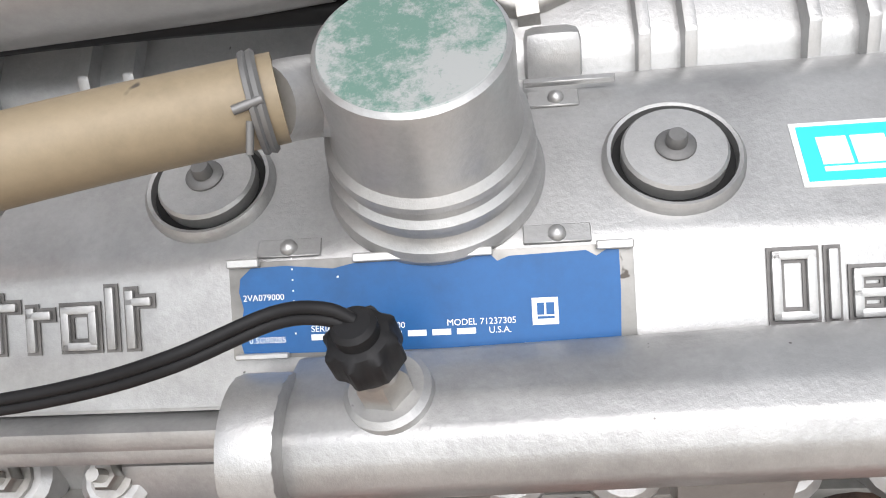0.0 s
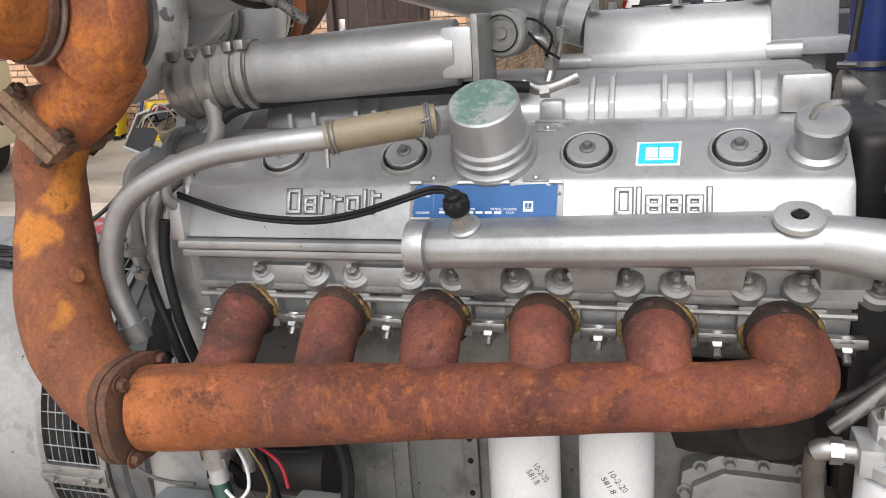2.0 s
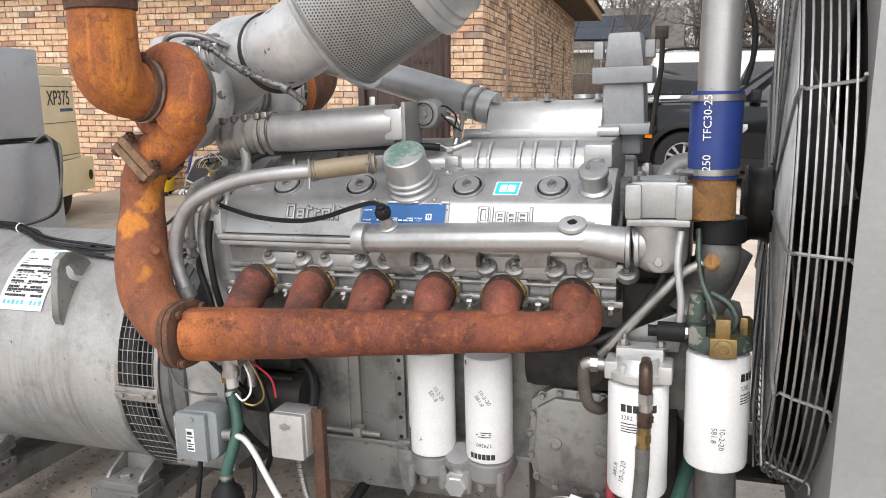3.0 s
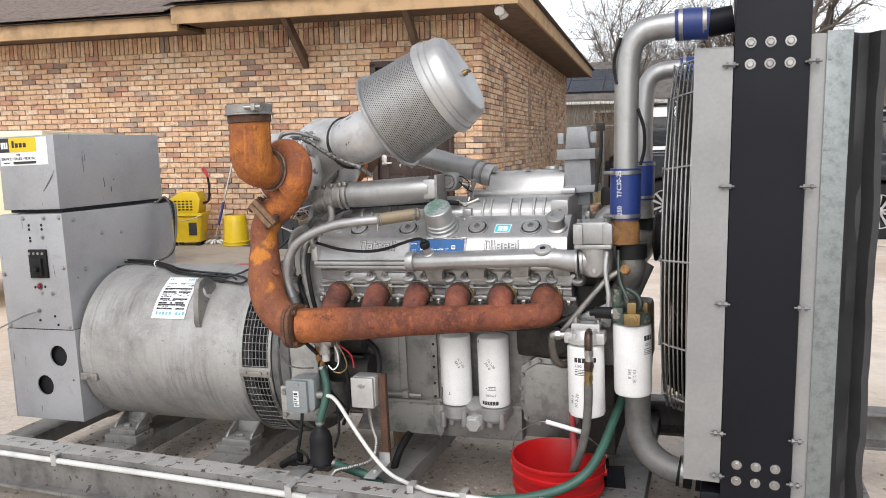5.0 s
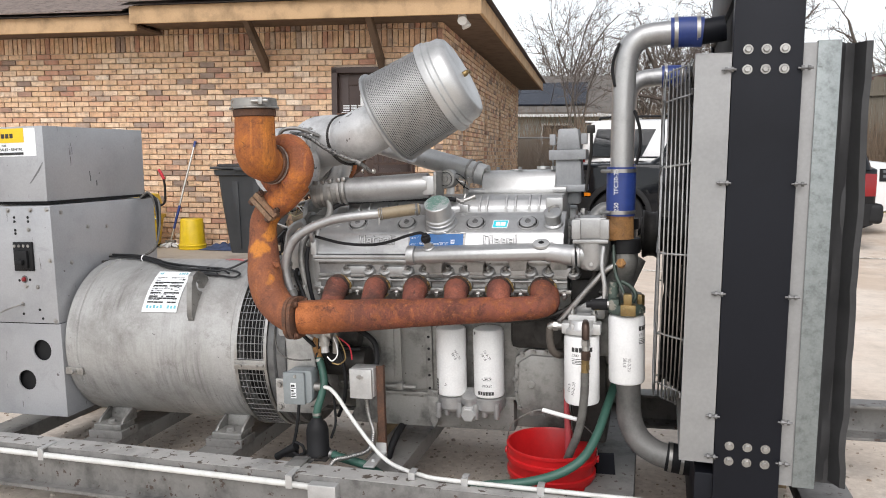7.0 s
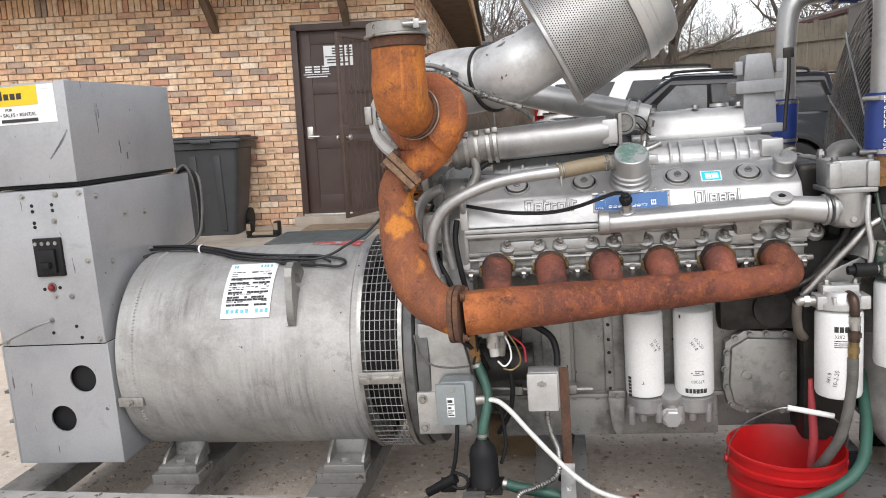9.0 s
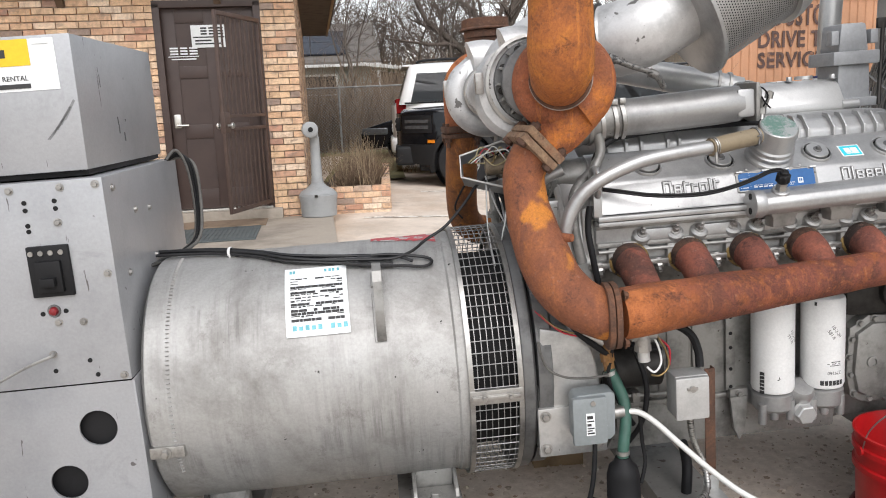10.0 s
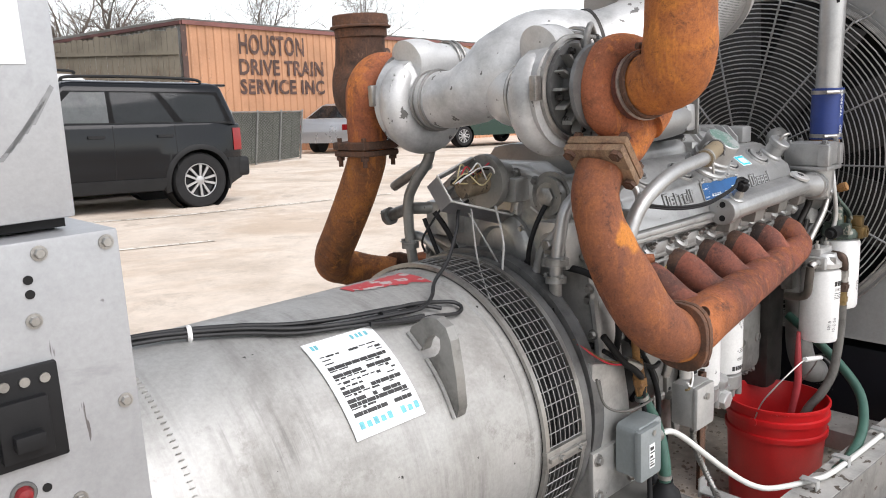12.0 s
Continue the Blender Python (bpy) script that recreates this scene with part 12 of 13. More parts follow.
            for x in (0.0, wb):
                g = bmesh.new()
                n = 28
                rows = []
                for rr, o in ((ra * 0.985, -0.04), (ra * 0.985, 0.016), (ra * 1.07, 0.020), (ra * 1.15, 0.008), (ra * 1.16, -0.02)):
                    row = []
                    for i in range(n + 1):
                        a = math.pi * (-0.10 + 1.20 * i / n)
                        px, pz = x + rr * math.cos(a), r + rr * math.sin(a)
                        yy = inset(px, pz) - o
                        row.append(g.verts.new((px, yy if side < 0 else W - yy, pz)))
                    rows.append(row)
                for p, q in zip(rows, rows[1:]):
                    for i in range(n):
                        g.faces.new((p[i], p[i + 1], q[i + 1], q[i]))
                bmesh.ops.recalc_face_normals(g, faces=g.faces)
                part("arch_cladding", g, CLADDING, body, "black plastic wheel arch")
    lz0, lz1 = s["headlight"][2], s["headlight"][3]
    part("grille", box(B(), (fx - 0.075, 0.42, lz0 + 0.02), (fx + 0.05, W - 0.42, lz1 - 0.03), 0.02), BLACK, t)
    for z in (0.3, 0.6):
        part("grille_bar", box(B(), (fx - 0.085, 0.45, lz0 + (lz1 - lz0) * z), (fx - 0.06, W - 0.45, lz0 + (lz1 - lz0) * z + 0.03), 0.005), CLADDING, t)
    part("front_bumper", box(B(), (fx - 0.09, 0.20, sill + 0.06), (fx + 0.20, W - 0.20, 0.60), 0.05, 3), CLADDING if s["clad"] else paint, t)
    part("rear_bumper", box(B(), (rx - 0.20, 0.14, sill + 0.12), (rx + 0.11, W - 0.14, 0.66), 0.06, 3), CLADDING if s["clad"] else paint, t)
    part("plate_recess", box(B(), (rx + 0.060, W / 2 - 0.26, 0.74), (rx + 0.078, W / 2 + 0.26, 0.88), 0.005), WHITEPAPER, t, "blank pale number plate")
    return t, body


SUV = dict(width=1.86, r=0.372, wheelbase=2.67, sill=0.27, nose=-0.86, tail=3.36, belt=1.13, roof=1.665, crease=0.70, front_turn=0.32, tumble=0.17, top=[(-0.90, 1.03), (-0.80, 1.075), (-0.4, 1.10), (0.40, 1.135), (3.2, 1.15), (3.36, 1.12)],
           front_glass=(0.38, 1.06), rear_glass=(3.28, 3.10), rails=(1.08, 2.86), spoiler=CARBLACK, clad=True, seams=(0.56, 1.57, 2.36), handles=(1.36, 2.22), mirror=0.74, headlight=(-0.84, -0.44, 0.78, 1.02), tail_lamp=(3.20, 3.36, 0.76, 1.06), dark_band=((0.62, 1.06), (3.18, 3.02)),
           panes=[([(0.76, 0.06), (1.54, 0.06), (1.54, 0.77), (1.14, 0.77)], PALEPANE), ([(1.61, 0.06), (2.38, 0.06), (2.14, 0.77), (1.59, 0.77)], CARGLASS), ([(2.50, 0.06), (3.10, 0.06), (2.97, 0.74), (2.22, 0.77)], CARGLASS)])
BIG = dict(width=2.04, r=0.41, wheelbase=3.07, sill=0.30, nose=-1.00, tail=4.14, belt=1.22, roof=1.86, crease=0.66, front_turn=0.22, tumble=0.19, top=[(-1.05, 1.02), (-0.9, 1.12), (-0.3, 1.19), (0.5, 1.24), (4.0, 1.24), (4.14, 1.20)],
           front_glass=(0.42, 1.22), rear_glass=(4.10, 3.90), rails=(1.30, 3.75), spoiler=CARWHITE, clad=False, seams=(0.7, 1.78, 2.72), handles=(1.5, 2.5), mirror=0.80, headlight=(-0.98, -0.62, 0.86, 1.06), tail_lamp=(3.98, 4.14, 0.82, 1.30), dark_band=None,
           panes=[([(0.80, 0.06), (1.70, 0.06), (1.70, 0.78), (1.26, 0.78)], CARGLASS), ([(1.80, 0.06), (2.72, 0.06), (2.52, 0.78), (1.80, 0.78)], CARGLASS), ([(3.02, 0.06), (3.90, 0.06), (3.78, 0.78), (2.80, 0.78)], CARGLASS)])
SEDAN = dict(width=1.82, r=0.33, wheelbase=2.75, sill=0.22, front=[(-0.92, 0.4), (-0.92, 0.62), (-0.78, 0.74), (-0.2, 0.90)], belt=[(3.45, 1.02), (0.6, 0.98)], rear=[(3.82, 0.4), (3.84, 0.62), (3.76, 0.90), (3.72, 1.00)],
             belt_z=0.96, roof_z=1.46, cab_low=(0.45, 3.40), cab_top=(1.35, 2.45), tumble=0.22, windows=[(0.10, 0.47, 0.02, 0.42), (0.49, 0.88, 0.46, 0.97)], seams=(0.62, 1.6, 2.5), handles=(1.4, 2.4), headlight=(-0.90, 0.58, 0.55, 0.15), taillight=(3.60, 0.66, 0.24, 0.17))
suv, suv_body = tall_car("dark grey boxy sport utility car with black cladding", pose(0.14, 9.52, 0.115, 0, 0.9, -1.6), SUV, CARBLACK)
bm = B()
prism(bm, [(-0.045, 0.05), (0.045, 0.05), (0.045, -0.01), (0.0, -0.055), (-0.045, -0.01)], (0.70, -0.008, 0.80), (1, 0, 0), (0, 0, 1), (0, 0.02, 0), 0.002)
part("door_badge", bm, RIM, suv_body, "small bright shield badge")
# the white one stands tail to the house, behind the dark one
tall_car("white large sport utility car with tinted windows", pose(3.42, 13.7, 0.10, 0, 0, 180.0), BIG, CARWHITE)
car("parked_sedan", "black saloon car parked nose to the dry verge", pose(-0.52, 15.4, 0.12, 0, 0, -8.0), SEDAN, CARBLACK)
car("parked_sedan", "silver saloon car by the orange workshop", pose(14.6, 21.9, 0.13, 0, 0, 205.0), SEDAN, CARSILVER)
car("parked_sedan", "dark green saloon car in the far yard", pose(16.0, 17.9, 0.13, 0, 0, -10.0), SEDAN, CARGREEN)
car("parked_sedan", "dark red car by the workshop wall", pose(16.2, 22.3, 0.13, 0, 0, -5.0), SEDAN, CARRED)

# ---------- buildings in the distance ----------
ORANGESHEET = surface("faded_orange_metal_sheet", (0.50, 0.265, 0.15), 0.6, 0.1, 0.72, 0.5, 20, 0.05, (0.22, 0.10, 0.06), 0.72, 3.0)
GREYSHEET = surface("weathered_grey_metal_sheet", (0.52, 0.51, 0.49), 0.6, 0.3, 0.7, 0.6, 20, 0.05)
WORNTRIM = surface("dull_red_roof_trim", (0.20, 0.085, 0.075), 0.6, 0.1, 0.6, 1, 20, 0.05)
SIGNBROWN = surface("dark_brown_sign_letters", (0.085, 0.048, 0.040), 0.7, 0.0, 0.6, 2, 30, 0.1, (0.24, 0.12, 0.07), 0.60, 4.0)
OLDBOARD = surface("grey_weathered_boards", (0.20, 0.175, 0.135), 0.9, 0.0, 0.5, 1.2, 30, 0.3)
MESHGREY = surface("dull_galvanised_wire", (0.30, 0.30, 0.29), 0.6, 0.5, 0.6, 6, 50, 0.0)
SCREEN = surface("dark_fence_screen", (0.095, 0.10, 0.085), 0.9, 0.0, 0.6, 1.5, 40, 0.2)
SIDING = surface("grey_green_siding", (0.33, 0.36, 0.34), 0.7, 0.0, 0.85, 1.0, 30, 0.1)
HOUSESHINGLE = surface("grey_brown_shingles", (0.155, 0.14, 0.125), 0.9, 0.0, 0.6, 2.5, 40, 0.3)
SOLAR = surface("dark_solar_glass", (0.030, 0.036, 0.05), 0.25, 0.1, 0.8, 1, 20, 0.0)
WHITEWOOD = surface("white_trim_wood", (0.70, 0.70, 0.68), 0.6, 0.0, 0.9, 3, 60, 0.05)


def sheet(bm, length, h, m, pitch=0.28, depth=0.035, z0=0.0):
    """Ribbed sheet metal in its own x-z plane."""
    t = bmesh.new()
    n = int(length / pitch)
    xs = []
    for i in range(n):
        x = i * pitch
        xs += [(x, 0), (x + pitch * 0.62, 0), (x + pitch * 0.72, -depth), (x + pitch * 0.90, -depth)]
    xs.append((length, 0))
    lo = [t.verts.new((x, y, z0)) for x, y in xs]
    hi = [t.verts.new((x, y, h)) for x, y in xs]
    for i in range(len(xs) - 1):
        t.faces.new((lo[i], lo[i + 1], hi[i + 1], hi[i]))
    return absorb(bm, t, m)


def workshop():
    m = pose(8.42, 21.68, 0.08, 0, 0, 8.0)
    t = thing("workshop", "long orange ribbed metal workshop with brown sign letters", "building", (0, 0, 0), m)
    Hh, Ln, Dp = 3.86, 34.0, 16.0
    part("front_wall", sheet(B(), Ln, Hh, Matrix()), ORANGESHEET, t, "faded orange ribbed metal wall")
    part("side_wall", sheet(B(), Dp, Hh, Matrix.Translation((0, Dp, 0)) @ pose(0, 0, 0, 0, 0, -90)), GREYSHEET, t, "grey ribbed metal side wall")
    bm = B()
    box(bm, (-0.06, -0.10, Hh - 0.02), (Ln, -0.045, Hh + 0.10))
    part("eave_trim", bm, WORNTRIM, t)
    part("side_trim", box(B(), (-0.12, -0.045, Hh - 0.02), (-0.05, Dp, Hh + 0.08)), WORNTRIM, t, "dull red roof edge")
    part("corner_post", box(B(), (-0.10, -0.06, 0), (0.08, -0.04, Hh - 0.02)), SIGNBROWN, t)
    bm = bmesh.new()
    vs = [bm.verts.new(v) for v in ((-0.15, -0.12, Hh + 0.142), (Ln, -0.12, Hh + 0.142), (Ln, Dp / 2, Hh + 0.17), (-0.15, Dp / 2, Hh + 0.17), (Ln, Dp, Hh + 0.142), (-0.15, Dp, Hh + 0.142))]
    bm.faces.new((vs[0], vs[1], vs[2], vs[3]))
    bm.faces.new((vs[3], vs[2], vs[4], vs[5]))
    bmesh.ops.solidify(bm, geom=bm.faces[:], thickness=0.03)
    part("metal_roof", bm, GREYSHEET, t)
    part("back_wall", box(B(), (0, Dp - 0.1, 0), (Ln, Dp, Hh)), GREYSHEET, t)
    for text, x, z, size, wide in (("HOUSTON", 1.85, 3.10, 0.84, 2.60), ("DRIVE TRAIN", 1.83, 2.47, 0.66, 3.46), ("SERVICE INC", 1.85, 1.88, 0.62, 3.48), ("DRIVES", 7.70, 3.08, 0.66, 2.60)):
        lt = lettering(text, size, SIGNBROWN, t, (x, -0.040, z), (1, 0, 0), (0, 0, 1), 0.003, "sign_lettering", 1.06, bold=0.018)
        xs = [v.co.x for v in lt.data.vertices]
        lt.data.transform(Matrix.Translation((min(xs), 0, 0)) @ Matrix.Diagonal((wide / (max(xs) - min(xs)), 1, 1, 1)) @ Matrix.Translation((-min(xs), 0, 0)))
    part("loading_door", box(B(), (18.0, -0.06, 0.0), (21.5, -0.04, 3.0)), GREYSHEET, t, "grey roller door")


def board_wall():
    # tall boards before the side of the workshop, stepping down as they go back
    f = thing("board_fence", "tall weathered grey board fence beside the workshop", "fence", (8.1, 21.8, 0.1), WORLD_M)
    p, q = Vector((8.20, 21.55, 0.06)), Vector((1.5, 27.5, 0.06))
    d = (q - p).normalized()
    n = d.cross(Vector((0, 0, 1)))
    ln = (q - p).length
    rn = random.Random(12)
    k = int(ln / 0.16)
    for i in range(k):
        a = p + d * (0.16 * i)
        h = 3.72 - 0.10 * i * 0.16 + rn.uniform(-0.04, 0.04)
        bm = prism(B(), [(0, 0), (0.15, 0), (0.15, h), (0.075, h + 0.02), (0, h)], a + n * rn.uniform(0, 0.015), d, (0, 0, 1), n * 0.02)
        part("board", bm, OLDBOARD, f)
    for z in (0.6, 1.9, 3.0):
        part("fence_rail", prism(B(), [(0, z), (ln, z), (ln, z + 0.09), (0, z + 0.09)], p - n * 0.02, d, (0, 0, 1), -n * 0.04), OLDBOARD, f)


def wire_mesh(length, h, step=0.075, r=0.0028, z0=0.05):
    """Crossing wires of a chain-link panel in the x-z plane."""
    vs, fs = [], []

    def wire(a, b):
        k = len(vs)
        for x, z in (a, b):
            for dx, dy in ((r, 0), (-r, r), (-r, -r)):
                vs.append((x + dx, dy, z))
        for c in range(3):
            fs.append((k + c, k + (c + 1) % 3, k + 3 + (c + 1) % 3, k + 3 + c))
    H_ = h - z0
    x = -H_
    while x < length:
        a0 = max(x, 0.0)
        a1 = min(x + H_, length)
        if a1 > a0:
            wire((a0, z0 + a0 - x), (a1, z0 + a1 - x))
            wire((a0, h - (a0 - x)), (a1, h - (a1 - x)))
        x += step
    me = bpy.data.meshes.new("wire_mesh")
    me.from_pydata(vs, [], fs)
    return me


def chain_fence(label, p, q, h, posts, screen=False, lean=0.0):
    p, q = Vector(p), Vector(q)
    ang = math.degrees(math.atan2(q.y - p.y, q.x - p.x))
    ln = (q.xy - p.xy).length
    t = thing("chain_link_fence", label, "fence", (0, 0, 0), pose(p.x, p.y, p.z, 0, 0, ang) @ pose(0, 0, 0, lean, 0, 0))
    for i in range(posts + 1):
        x = ln * i / posts
        part("post", lathe(B(), [(0.026, -0.1), (0.026, h), (0.015, h + 0.03)], (x, 0.03, 0), (0, 0, 1), 10), MESHGREY, t)
    part("top_rail", rod(B(), (0, 0.03, h - 0.02), (ln, 0.03, h - 0.02), 0.02, n=8), MESHGREY, t)
    me = wire_mesh(ln, h)
    me.materials.append(MESHGREY)
    ob = new("wire_mesh", me)
    ob.parent = t
    tagged(ob, kind="stuff")
    if screen:
        for i in range(7):
            a, b = ln * i / 7, ln * (i + 1) / 7 - 0.02
            part("screen_board", box(B(), (a, 0.06, 0.03), (b, 0.075, h - 0.02 - 0.03 * (i % 2))), SCREEN, t, "dark board behind the wire")
    return t


def far_house():
    m = pose(-6.6, 27.6, 0.15, 0, 0, 4)
    t = thing("neighbour_house", "grey sided house with shingle roof and solar panels", "house", (0, 0, 0), m)
    part("wall", box(B(), (-3.0, 0, 0), (5.3, 7.0, 2.72)), SIDING, t, "grey green sided wall")
    for z in range(12):
        part("siding_board", box(B(), (-3.0, -0.015, 0.25 + 0.2 * z), (5.3, 0.0, 0.268 + 0.2 * z)), SIDING, t)
    bm = prism(B(), [(-0.45, 2.66), (3.5, 4.35), (7.45, 2.66), (7.45, 2.78), (3.5, 4.48), (-0.45, 2.78)], (-3.4, 0, 0), (0, 1, 0), (0, 0, 1), (9.05, 0, 0))
    part("shingle_roof", bm, HOUSESHINGLE, t, "grey brown shingles")
    sl = Vector((0, 3.95, 1.70)).normalized()
    for i in range(3):
        for j in range(2):
            bm = prism(B(), [(0, 0), (1.28, 0), (1.28, 1.25), (0, 1.25)], Vector((0.55 + 1.31 * i, 0.10, 3.06)) + sl * (1.28 * j), (1, 0, 0), sl, Vector((0, -0.40, 0.92)) * 0.05)
            part("solar_panel", bm, SOLAR, t, "dark solar panel")
    part("gutter", box(B(), (-3.4, -0.52, 2.60), (5.65, -0.44, 2.70), 0.01), WHITEWOOD, t)
    # open porch on the right with white posts
    part("porch_roof", prism(B(), [(0, 0), (2.3, -0.30), (2.3, -0.18), (0, 0.12)], (4.9, -0.6, 2.62), (1, 0, 0), (0, 0, 1), (0, 2.6, 0)), WHITEWOOD, t, "white porch roof")
    for x in (5.5, 7.0):
        part("porch_post", box(B(), (x, -0.5, 0), (x + 0.10, -0.4, 2.45)), WHITEWOOD, t)
    for x in (0.6, 2.9):
        w = part("window", box(B(), (x, -0.03, 1.0), (x + 1.1, -0.012, 2.3)), DARKGLASS, t)
        for a, b in (((x - 0.08, 0.92), (x, 2.38)), ((x + 1.1, 0.92), (x + 1.18, 2.38)), ((x, 2.3), (x + 1.1, 2.38)), ((x, 0.92), (x + 1.1, 1.0)), ((x, 1.62), (x + 1.1, 1.67))):
            part("frame_strip", box(B(), (a[0], -0.045, a[1]), (b[0], -0.01, b[1])), WHITEWOOD, w)


# ---------- trees ----------
BARK = surface("grey_brown_bark", (0.115, 0.095, 0.078), 0.95, 0.0, 0.55, 3, 30, 0.4)
TWIG = surface("bare_grey_twigs", (0.15, 0.12, 0.10), 0.95, 0.0, 0.6, 1.0, 20, 0.0)
BRUSH = surface("brown_brush", (0.20, 0.145, 0.10), 0.95, 0.0, 0.5, 0.8, 10, 0.0)
DRYGRASS = surface("dry_winter_grass", (0.24, 0.22, 0.10), 0.95, 0.0, 0.6, 0.7, 30, 0.4)


def tree_meshes(seed, trunk_h, trunk_r, lean, spread, levels, tw):
    """Trunk with limbs, and a crown of bare twigs, as two meshes."""
    rn = random.Random(seed)
    out = [([], []), ([], [])]

    def tube(which, pts, r0, r1, n):
        vs, fs = out[which]
        k = len(vs)
        m = len(pts)
        for i, p in enumerate(pts):
            d = (pts[min(i + 1, m - 1)] - pts[max(i - 1, 0)]).normalized()
            u, v, _ = frame_of(d)
            r = r0 + (r1 - r0) * i / (m - 1)
            for c in range(n):
                a = 2 * math.pi * c / n
                vs.append(tuple(p + (u * math.cos(a) + v * math.sin(a)) * r))
        for i in range(m - 1):
            for c in range(n):
                fs.append((k + i * n + c, k + i * n + (c + 1) % n, k + (i + 1) * n + (c + 1) % n, k + (i + 1) * n + c))

    def grow(p, d, ln, r, lv):
        seg = 7 if lv == 1 else (5 if lv in (0, 2) else 4)
        pts, dirs = [p], [d]
        for i in range(seg):
            d = (d + Vector((rn.gauss(0, 0.15), rn.gauss(0, 0.15), rn.gauss(0.05, 0.12)))).normalized()
            pts.append(pts[-1] + d * (ln / seg))
            dirs.append(d)
        r1 = r * (0.72 if lv == 0 else 0.28)
        tube(0 if lv < 2 else 1, pts, r, r1, (9, 7, 5, 3, 3, 3)[lv])
        if lv >= levels:
            return
        kids = rn.randint(4, 5) if lv == 0 else (7, 6, 5, 4)[lv - 1]
        for i in range(kids):
            f = rn.uniform(0.70, 1.0) if lv == 0 else 0.20 + 0.80 * (i + rn.random()) / kids
            k = min(seg, int(f * seg + 0.5))
            u, v, w = frame_of(dirs[k])
            phi = 2 * math.pi * (i + rn.uniform(-0.3, 0.3)) / kids if lv == 0 else rn.uniform(0, 2 * math.pi)
            ang = spread * rn.uniform(0.9, 1.9) if lv == 0 else rn.uniform(0.5, 1.05)
            nd = w * math.cos(ang) + (u * math.cos(phi) + v * math.sin(phi)) * math.sin(ang)
            nl = ln * rn.uniform(1.1, 1.9) if lv == 0 else ln * (1.1 - 0.6 * f) * rn.uniform(0.45, 0.75)
            grow(pts[k], nd, nl, max((r + (r1 - r) * f) * rn.uniform(0.5, 0.75), tw), lv + 1)

    grow(Vector((0, 0, -0.2)), Vector((lean, 0.0, 1)).normalized(), trunk_h, trunk_r, 0)
    made = []
    for (vs, fs), nm, mat in zip(out, ("trunk", "crown"), (BARK, TWIG)):
        me = bpy.data.meshes.new(nm)
        me.from_pydata(vs, [], fs)
        for p in me.polygons:
            p.use_smooth = True
        me.materials.append(mat)
        made.append(me)
    return made


def tree(label, meshes, x, y, rz=0.0, size=1.0, group=""):
    t = new("bare_tree")
    t.matrix_world = pose(x, y, ground_z(x, y) - 0.02, 0, 0, rz) @ Matrix.Scale(size, 4)
    tagged(t, label, "tree", group)
    for nm, me in zip(("trunk", "crown"), meshes):
        o = new(nm, me)
        o.parent = t
    return t


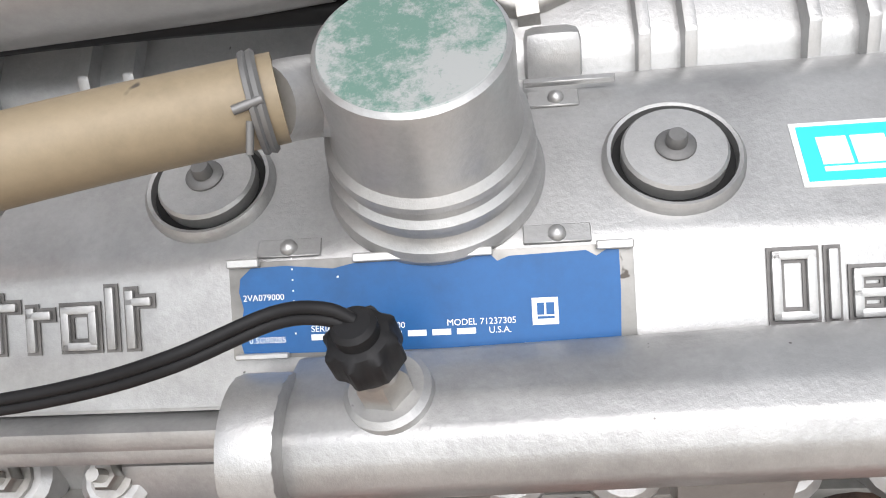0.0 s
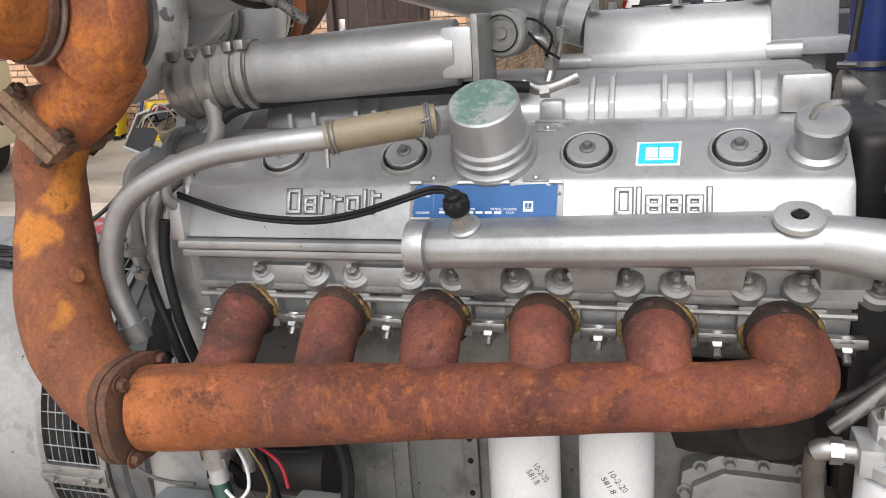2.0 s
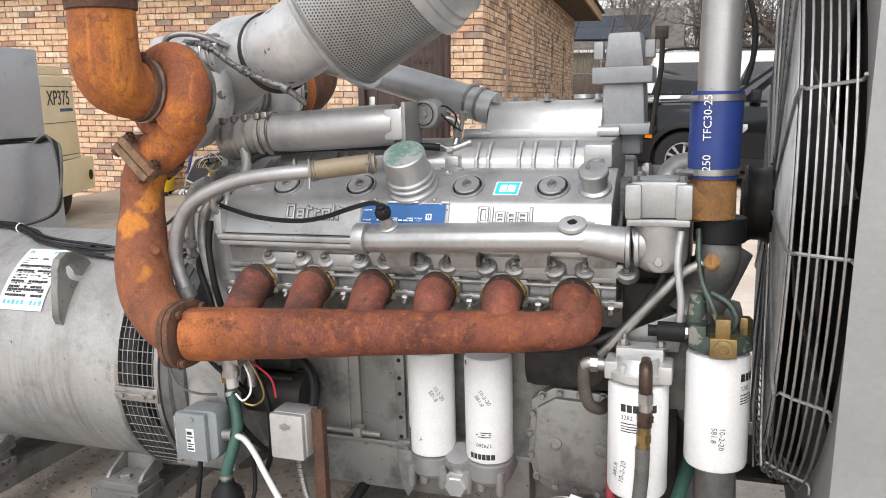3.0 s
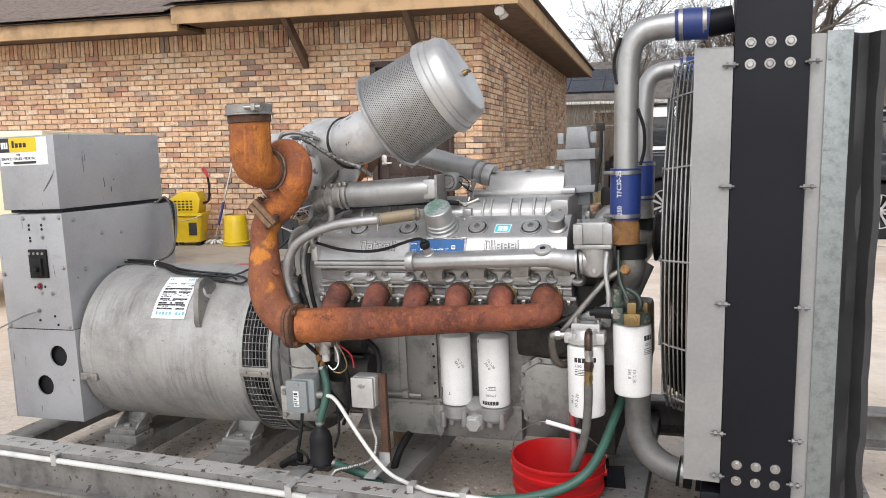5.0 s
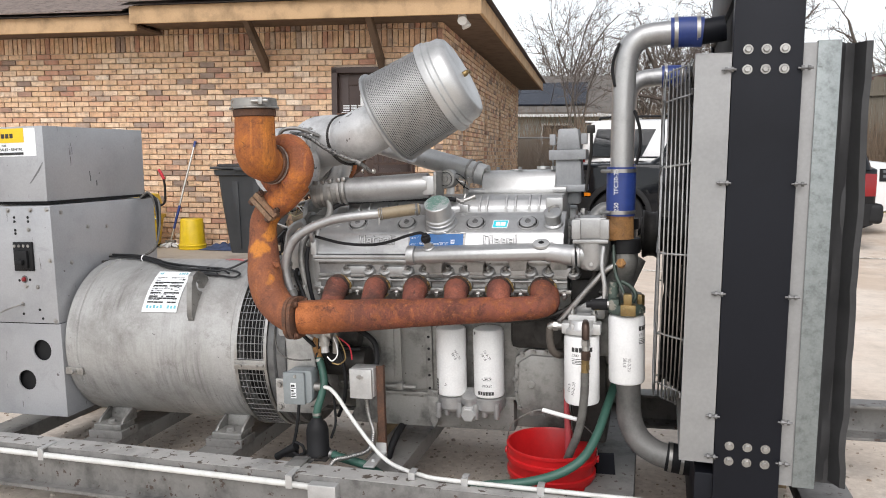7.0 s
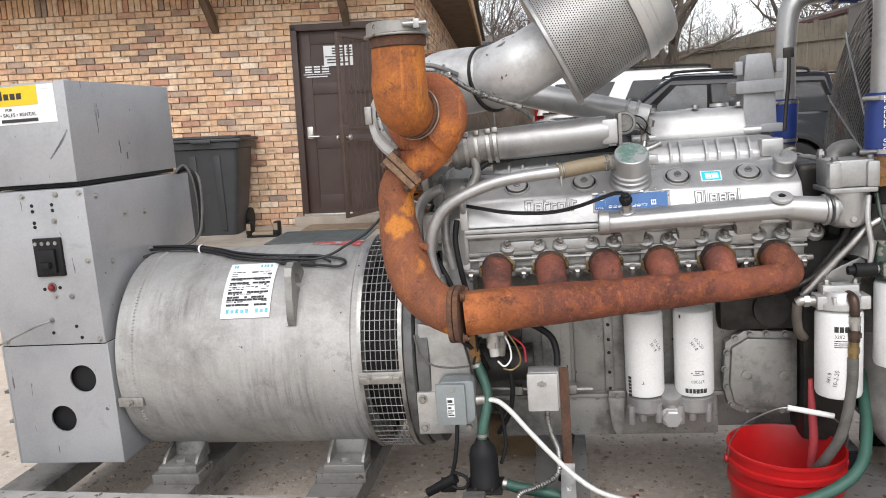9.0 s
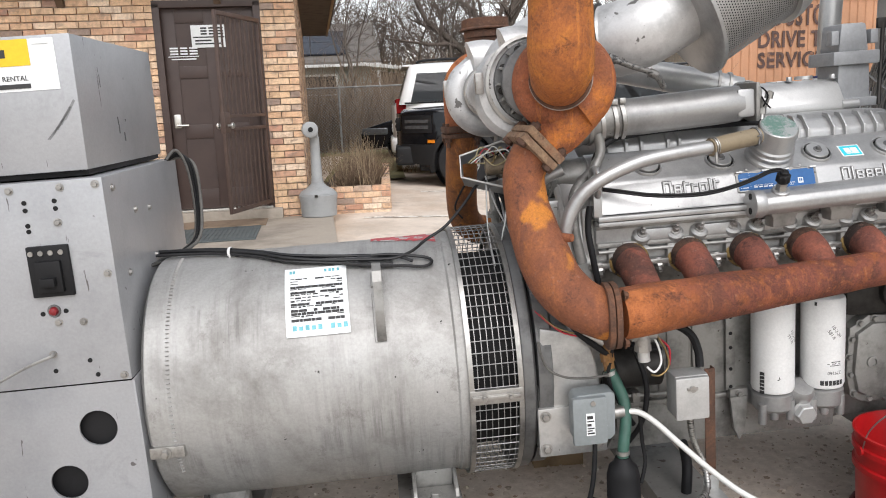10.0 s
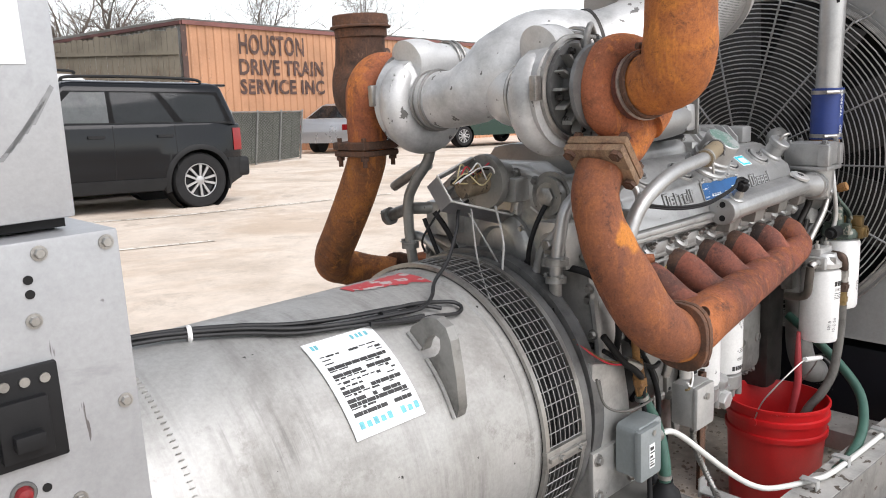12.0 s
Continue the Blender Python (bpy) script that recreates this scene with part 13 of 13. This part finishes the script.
def woods():
    big = tree_meshes(21, 2.3, 0.30, -0.05, 0.62, 5, 0.007)
    tree("broad bare winter tree with a thick forked trunk", big, 3.05, 23.0, 60, 1.15)
    tree("broad bare winter tree with a thick forked trunk", tree_meshes(4, 2.6, 0.26, 0.1, 0.5, 4, 0.008), 9.5, 33.0, 20, 1.1)
    kinds = [tree_meshes(s, 2.6, 0.11, 0.02 * (s % 3 - 1), 0.26, 4, 0.008) for s in (31, 32, 33, 34)]
    rn = random.Random(77)
    for i in range(34):
        x = -10 + 26 * (i + rn.uniform(-0.4, 0.4)) / 34
        y = rn.uniform(34, 46)
        tree("slim bare winter tree in the wood behind the yard", kinds[i % 4], x, y, rn.uniform(0, 360), rn.uniform(0.75, 1.1), "bare trees behind the yard")
    for x, y, s in ((-1.6, 21.5, 0.75), (-0.2, 23.0, 0.85), (1.2, 22.0, 0.8), (-3.4, 36, 1.3), (-12.5, 33, 1.2), (24, 44, 1.5), (32, 46, 1.5)):
        tree("slim bare winter tree in the wood behind the yard", kinds[int(10 * s) % 4], x, y, 40 * x, s, "bare trees behind the yard")
    stuff_mesh("brush", twigs(9000, (-7.0, 7.0, 18.4, 24.0), 2.5, 0.32, 5, 0.010, 0.1), BRUSH, "thick brown winter brush behind the fence", "brush")
    stuff_mesh("brush", twigs(9000, (-14.0, 20.0, 30.0, 36.0), 3.4, 0.30, 6, 0.016, 0.1), BRUSH, "tall brown winter brush at the edge of the wood", "brush")
    stuff_mesh("far_woods", twigs(9000, (-40.0, 40.0, 46.0, 58.0), 5.0, 0.25, 9, 0.03, 0.1), BRUSH, "far grey brown winter wood", "woods")
    stuff_mesh("weeds", twigs(1500, (-2.6, -0.4, 12.0, 17.6), 0.2, 0.5, 7, 0.005, 0.16), DRYSTALK, "dry pale weeds on the verge", "weeds")
    bm = bmesh.new()
    xs = [-1.9 + 0.25 * i for i in range(6)]
    ys = [10.6 + 0.5 * i for i in range(60)]
    grid = [[bm.verts.new((x - (0.0 if i else 0.0), y, ground_z(x, y) + 0.02 + 0.03 * rn.random())) for i, x in enumerate(xs)] for y in ys]
    for a, b in zip(grid, grid[1:]):
        for i in range(len(xs) - 1):
            bm.faces.new((a[i], a[i + 1], b[i + 1], b[i]))
    solid("grass_verge", bm, DRYGRASS, "strip of dry winter grass", "grass", frame_m=WORLD_M, kind="structure")
    bm = box(B(), (-14, 17.6, 0.0), (6.0, 30, 0.19))
    solid("grass_field", bm, DRYGRASS, "dry winter grass behind the fence", "grass", frame_m=WORLD_M, kind="structure")


workshop()
board_wall()
chain_fence("leaning chain-link fence panel with dark boards", (6.80, 16.25, 0.09), (9.9, 18.1, 0.09), 1.30, 3, True, 6)
chain_fence("rusty chain-link fence overgrown with brown brush", (-9.0, 18.2, 0.16), (5.0, 18.2, 0.16), 1.65, 6)
far_house()
woods()

FADEDLINE = surface("faded_white_line", (0.84, 0.79, 0.71), 0.9, 0.0, 0.7, 6, 40, 0.2, (0.45, 0.38, 0.31), 0.52, 14)


def ground_line(x0, y0, x1, y1, w):
    bm = bmesh.new()
    n = 24
    rows_ = []
    for i in range(n + 1):
        f = i / n
        x, y = x0 + (x1 - x0) * f, y0 + (y1 - y0) * f
        rows_.append([bm.verts.new((x, y + d, ground_z(x, y + d) + 0.006)) for d in (-w / 2, w / 2)])
    for a, b in zip(rows_, rows_[1:]):
        bm.faces.new((a[0], b[0], b[1], a[1]))
    solid("painted_line", bm, FADEDLINE, "faded white line painted on the concrete", "line", frame_m=WORLD_M, kind="structure")


ground_line(-0.5, 9.02, 5.4, 8.62, 0.10)
ground_line(-1.2, 7.02, 1.6, 6.72, 0.08)
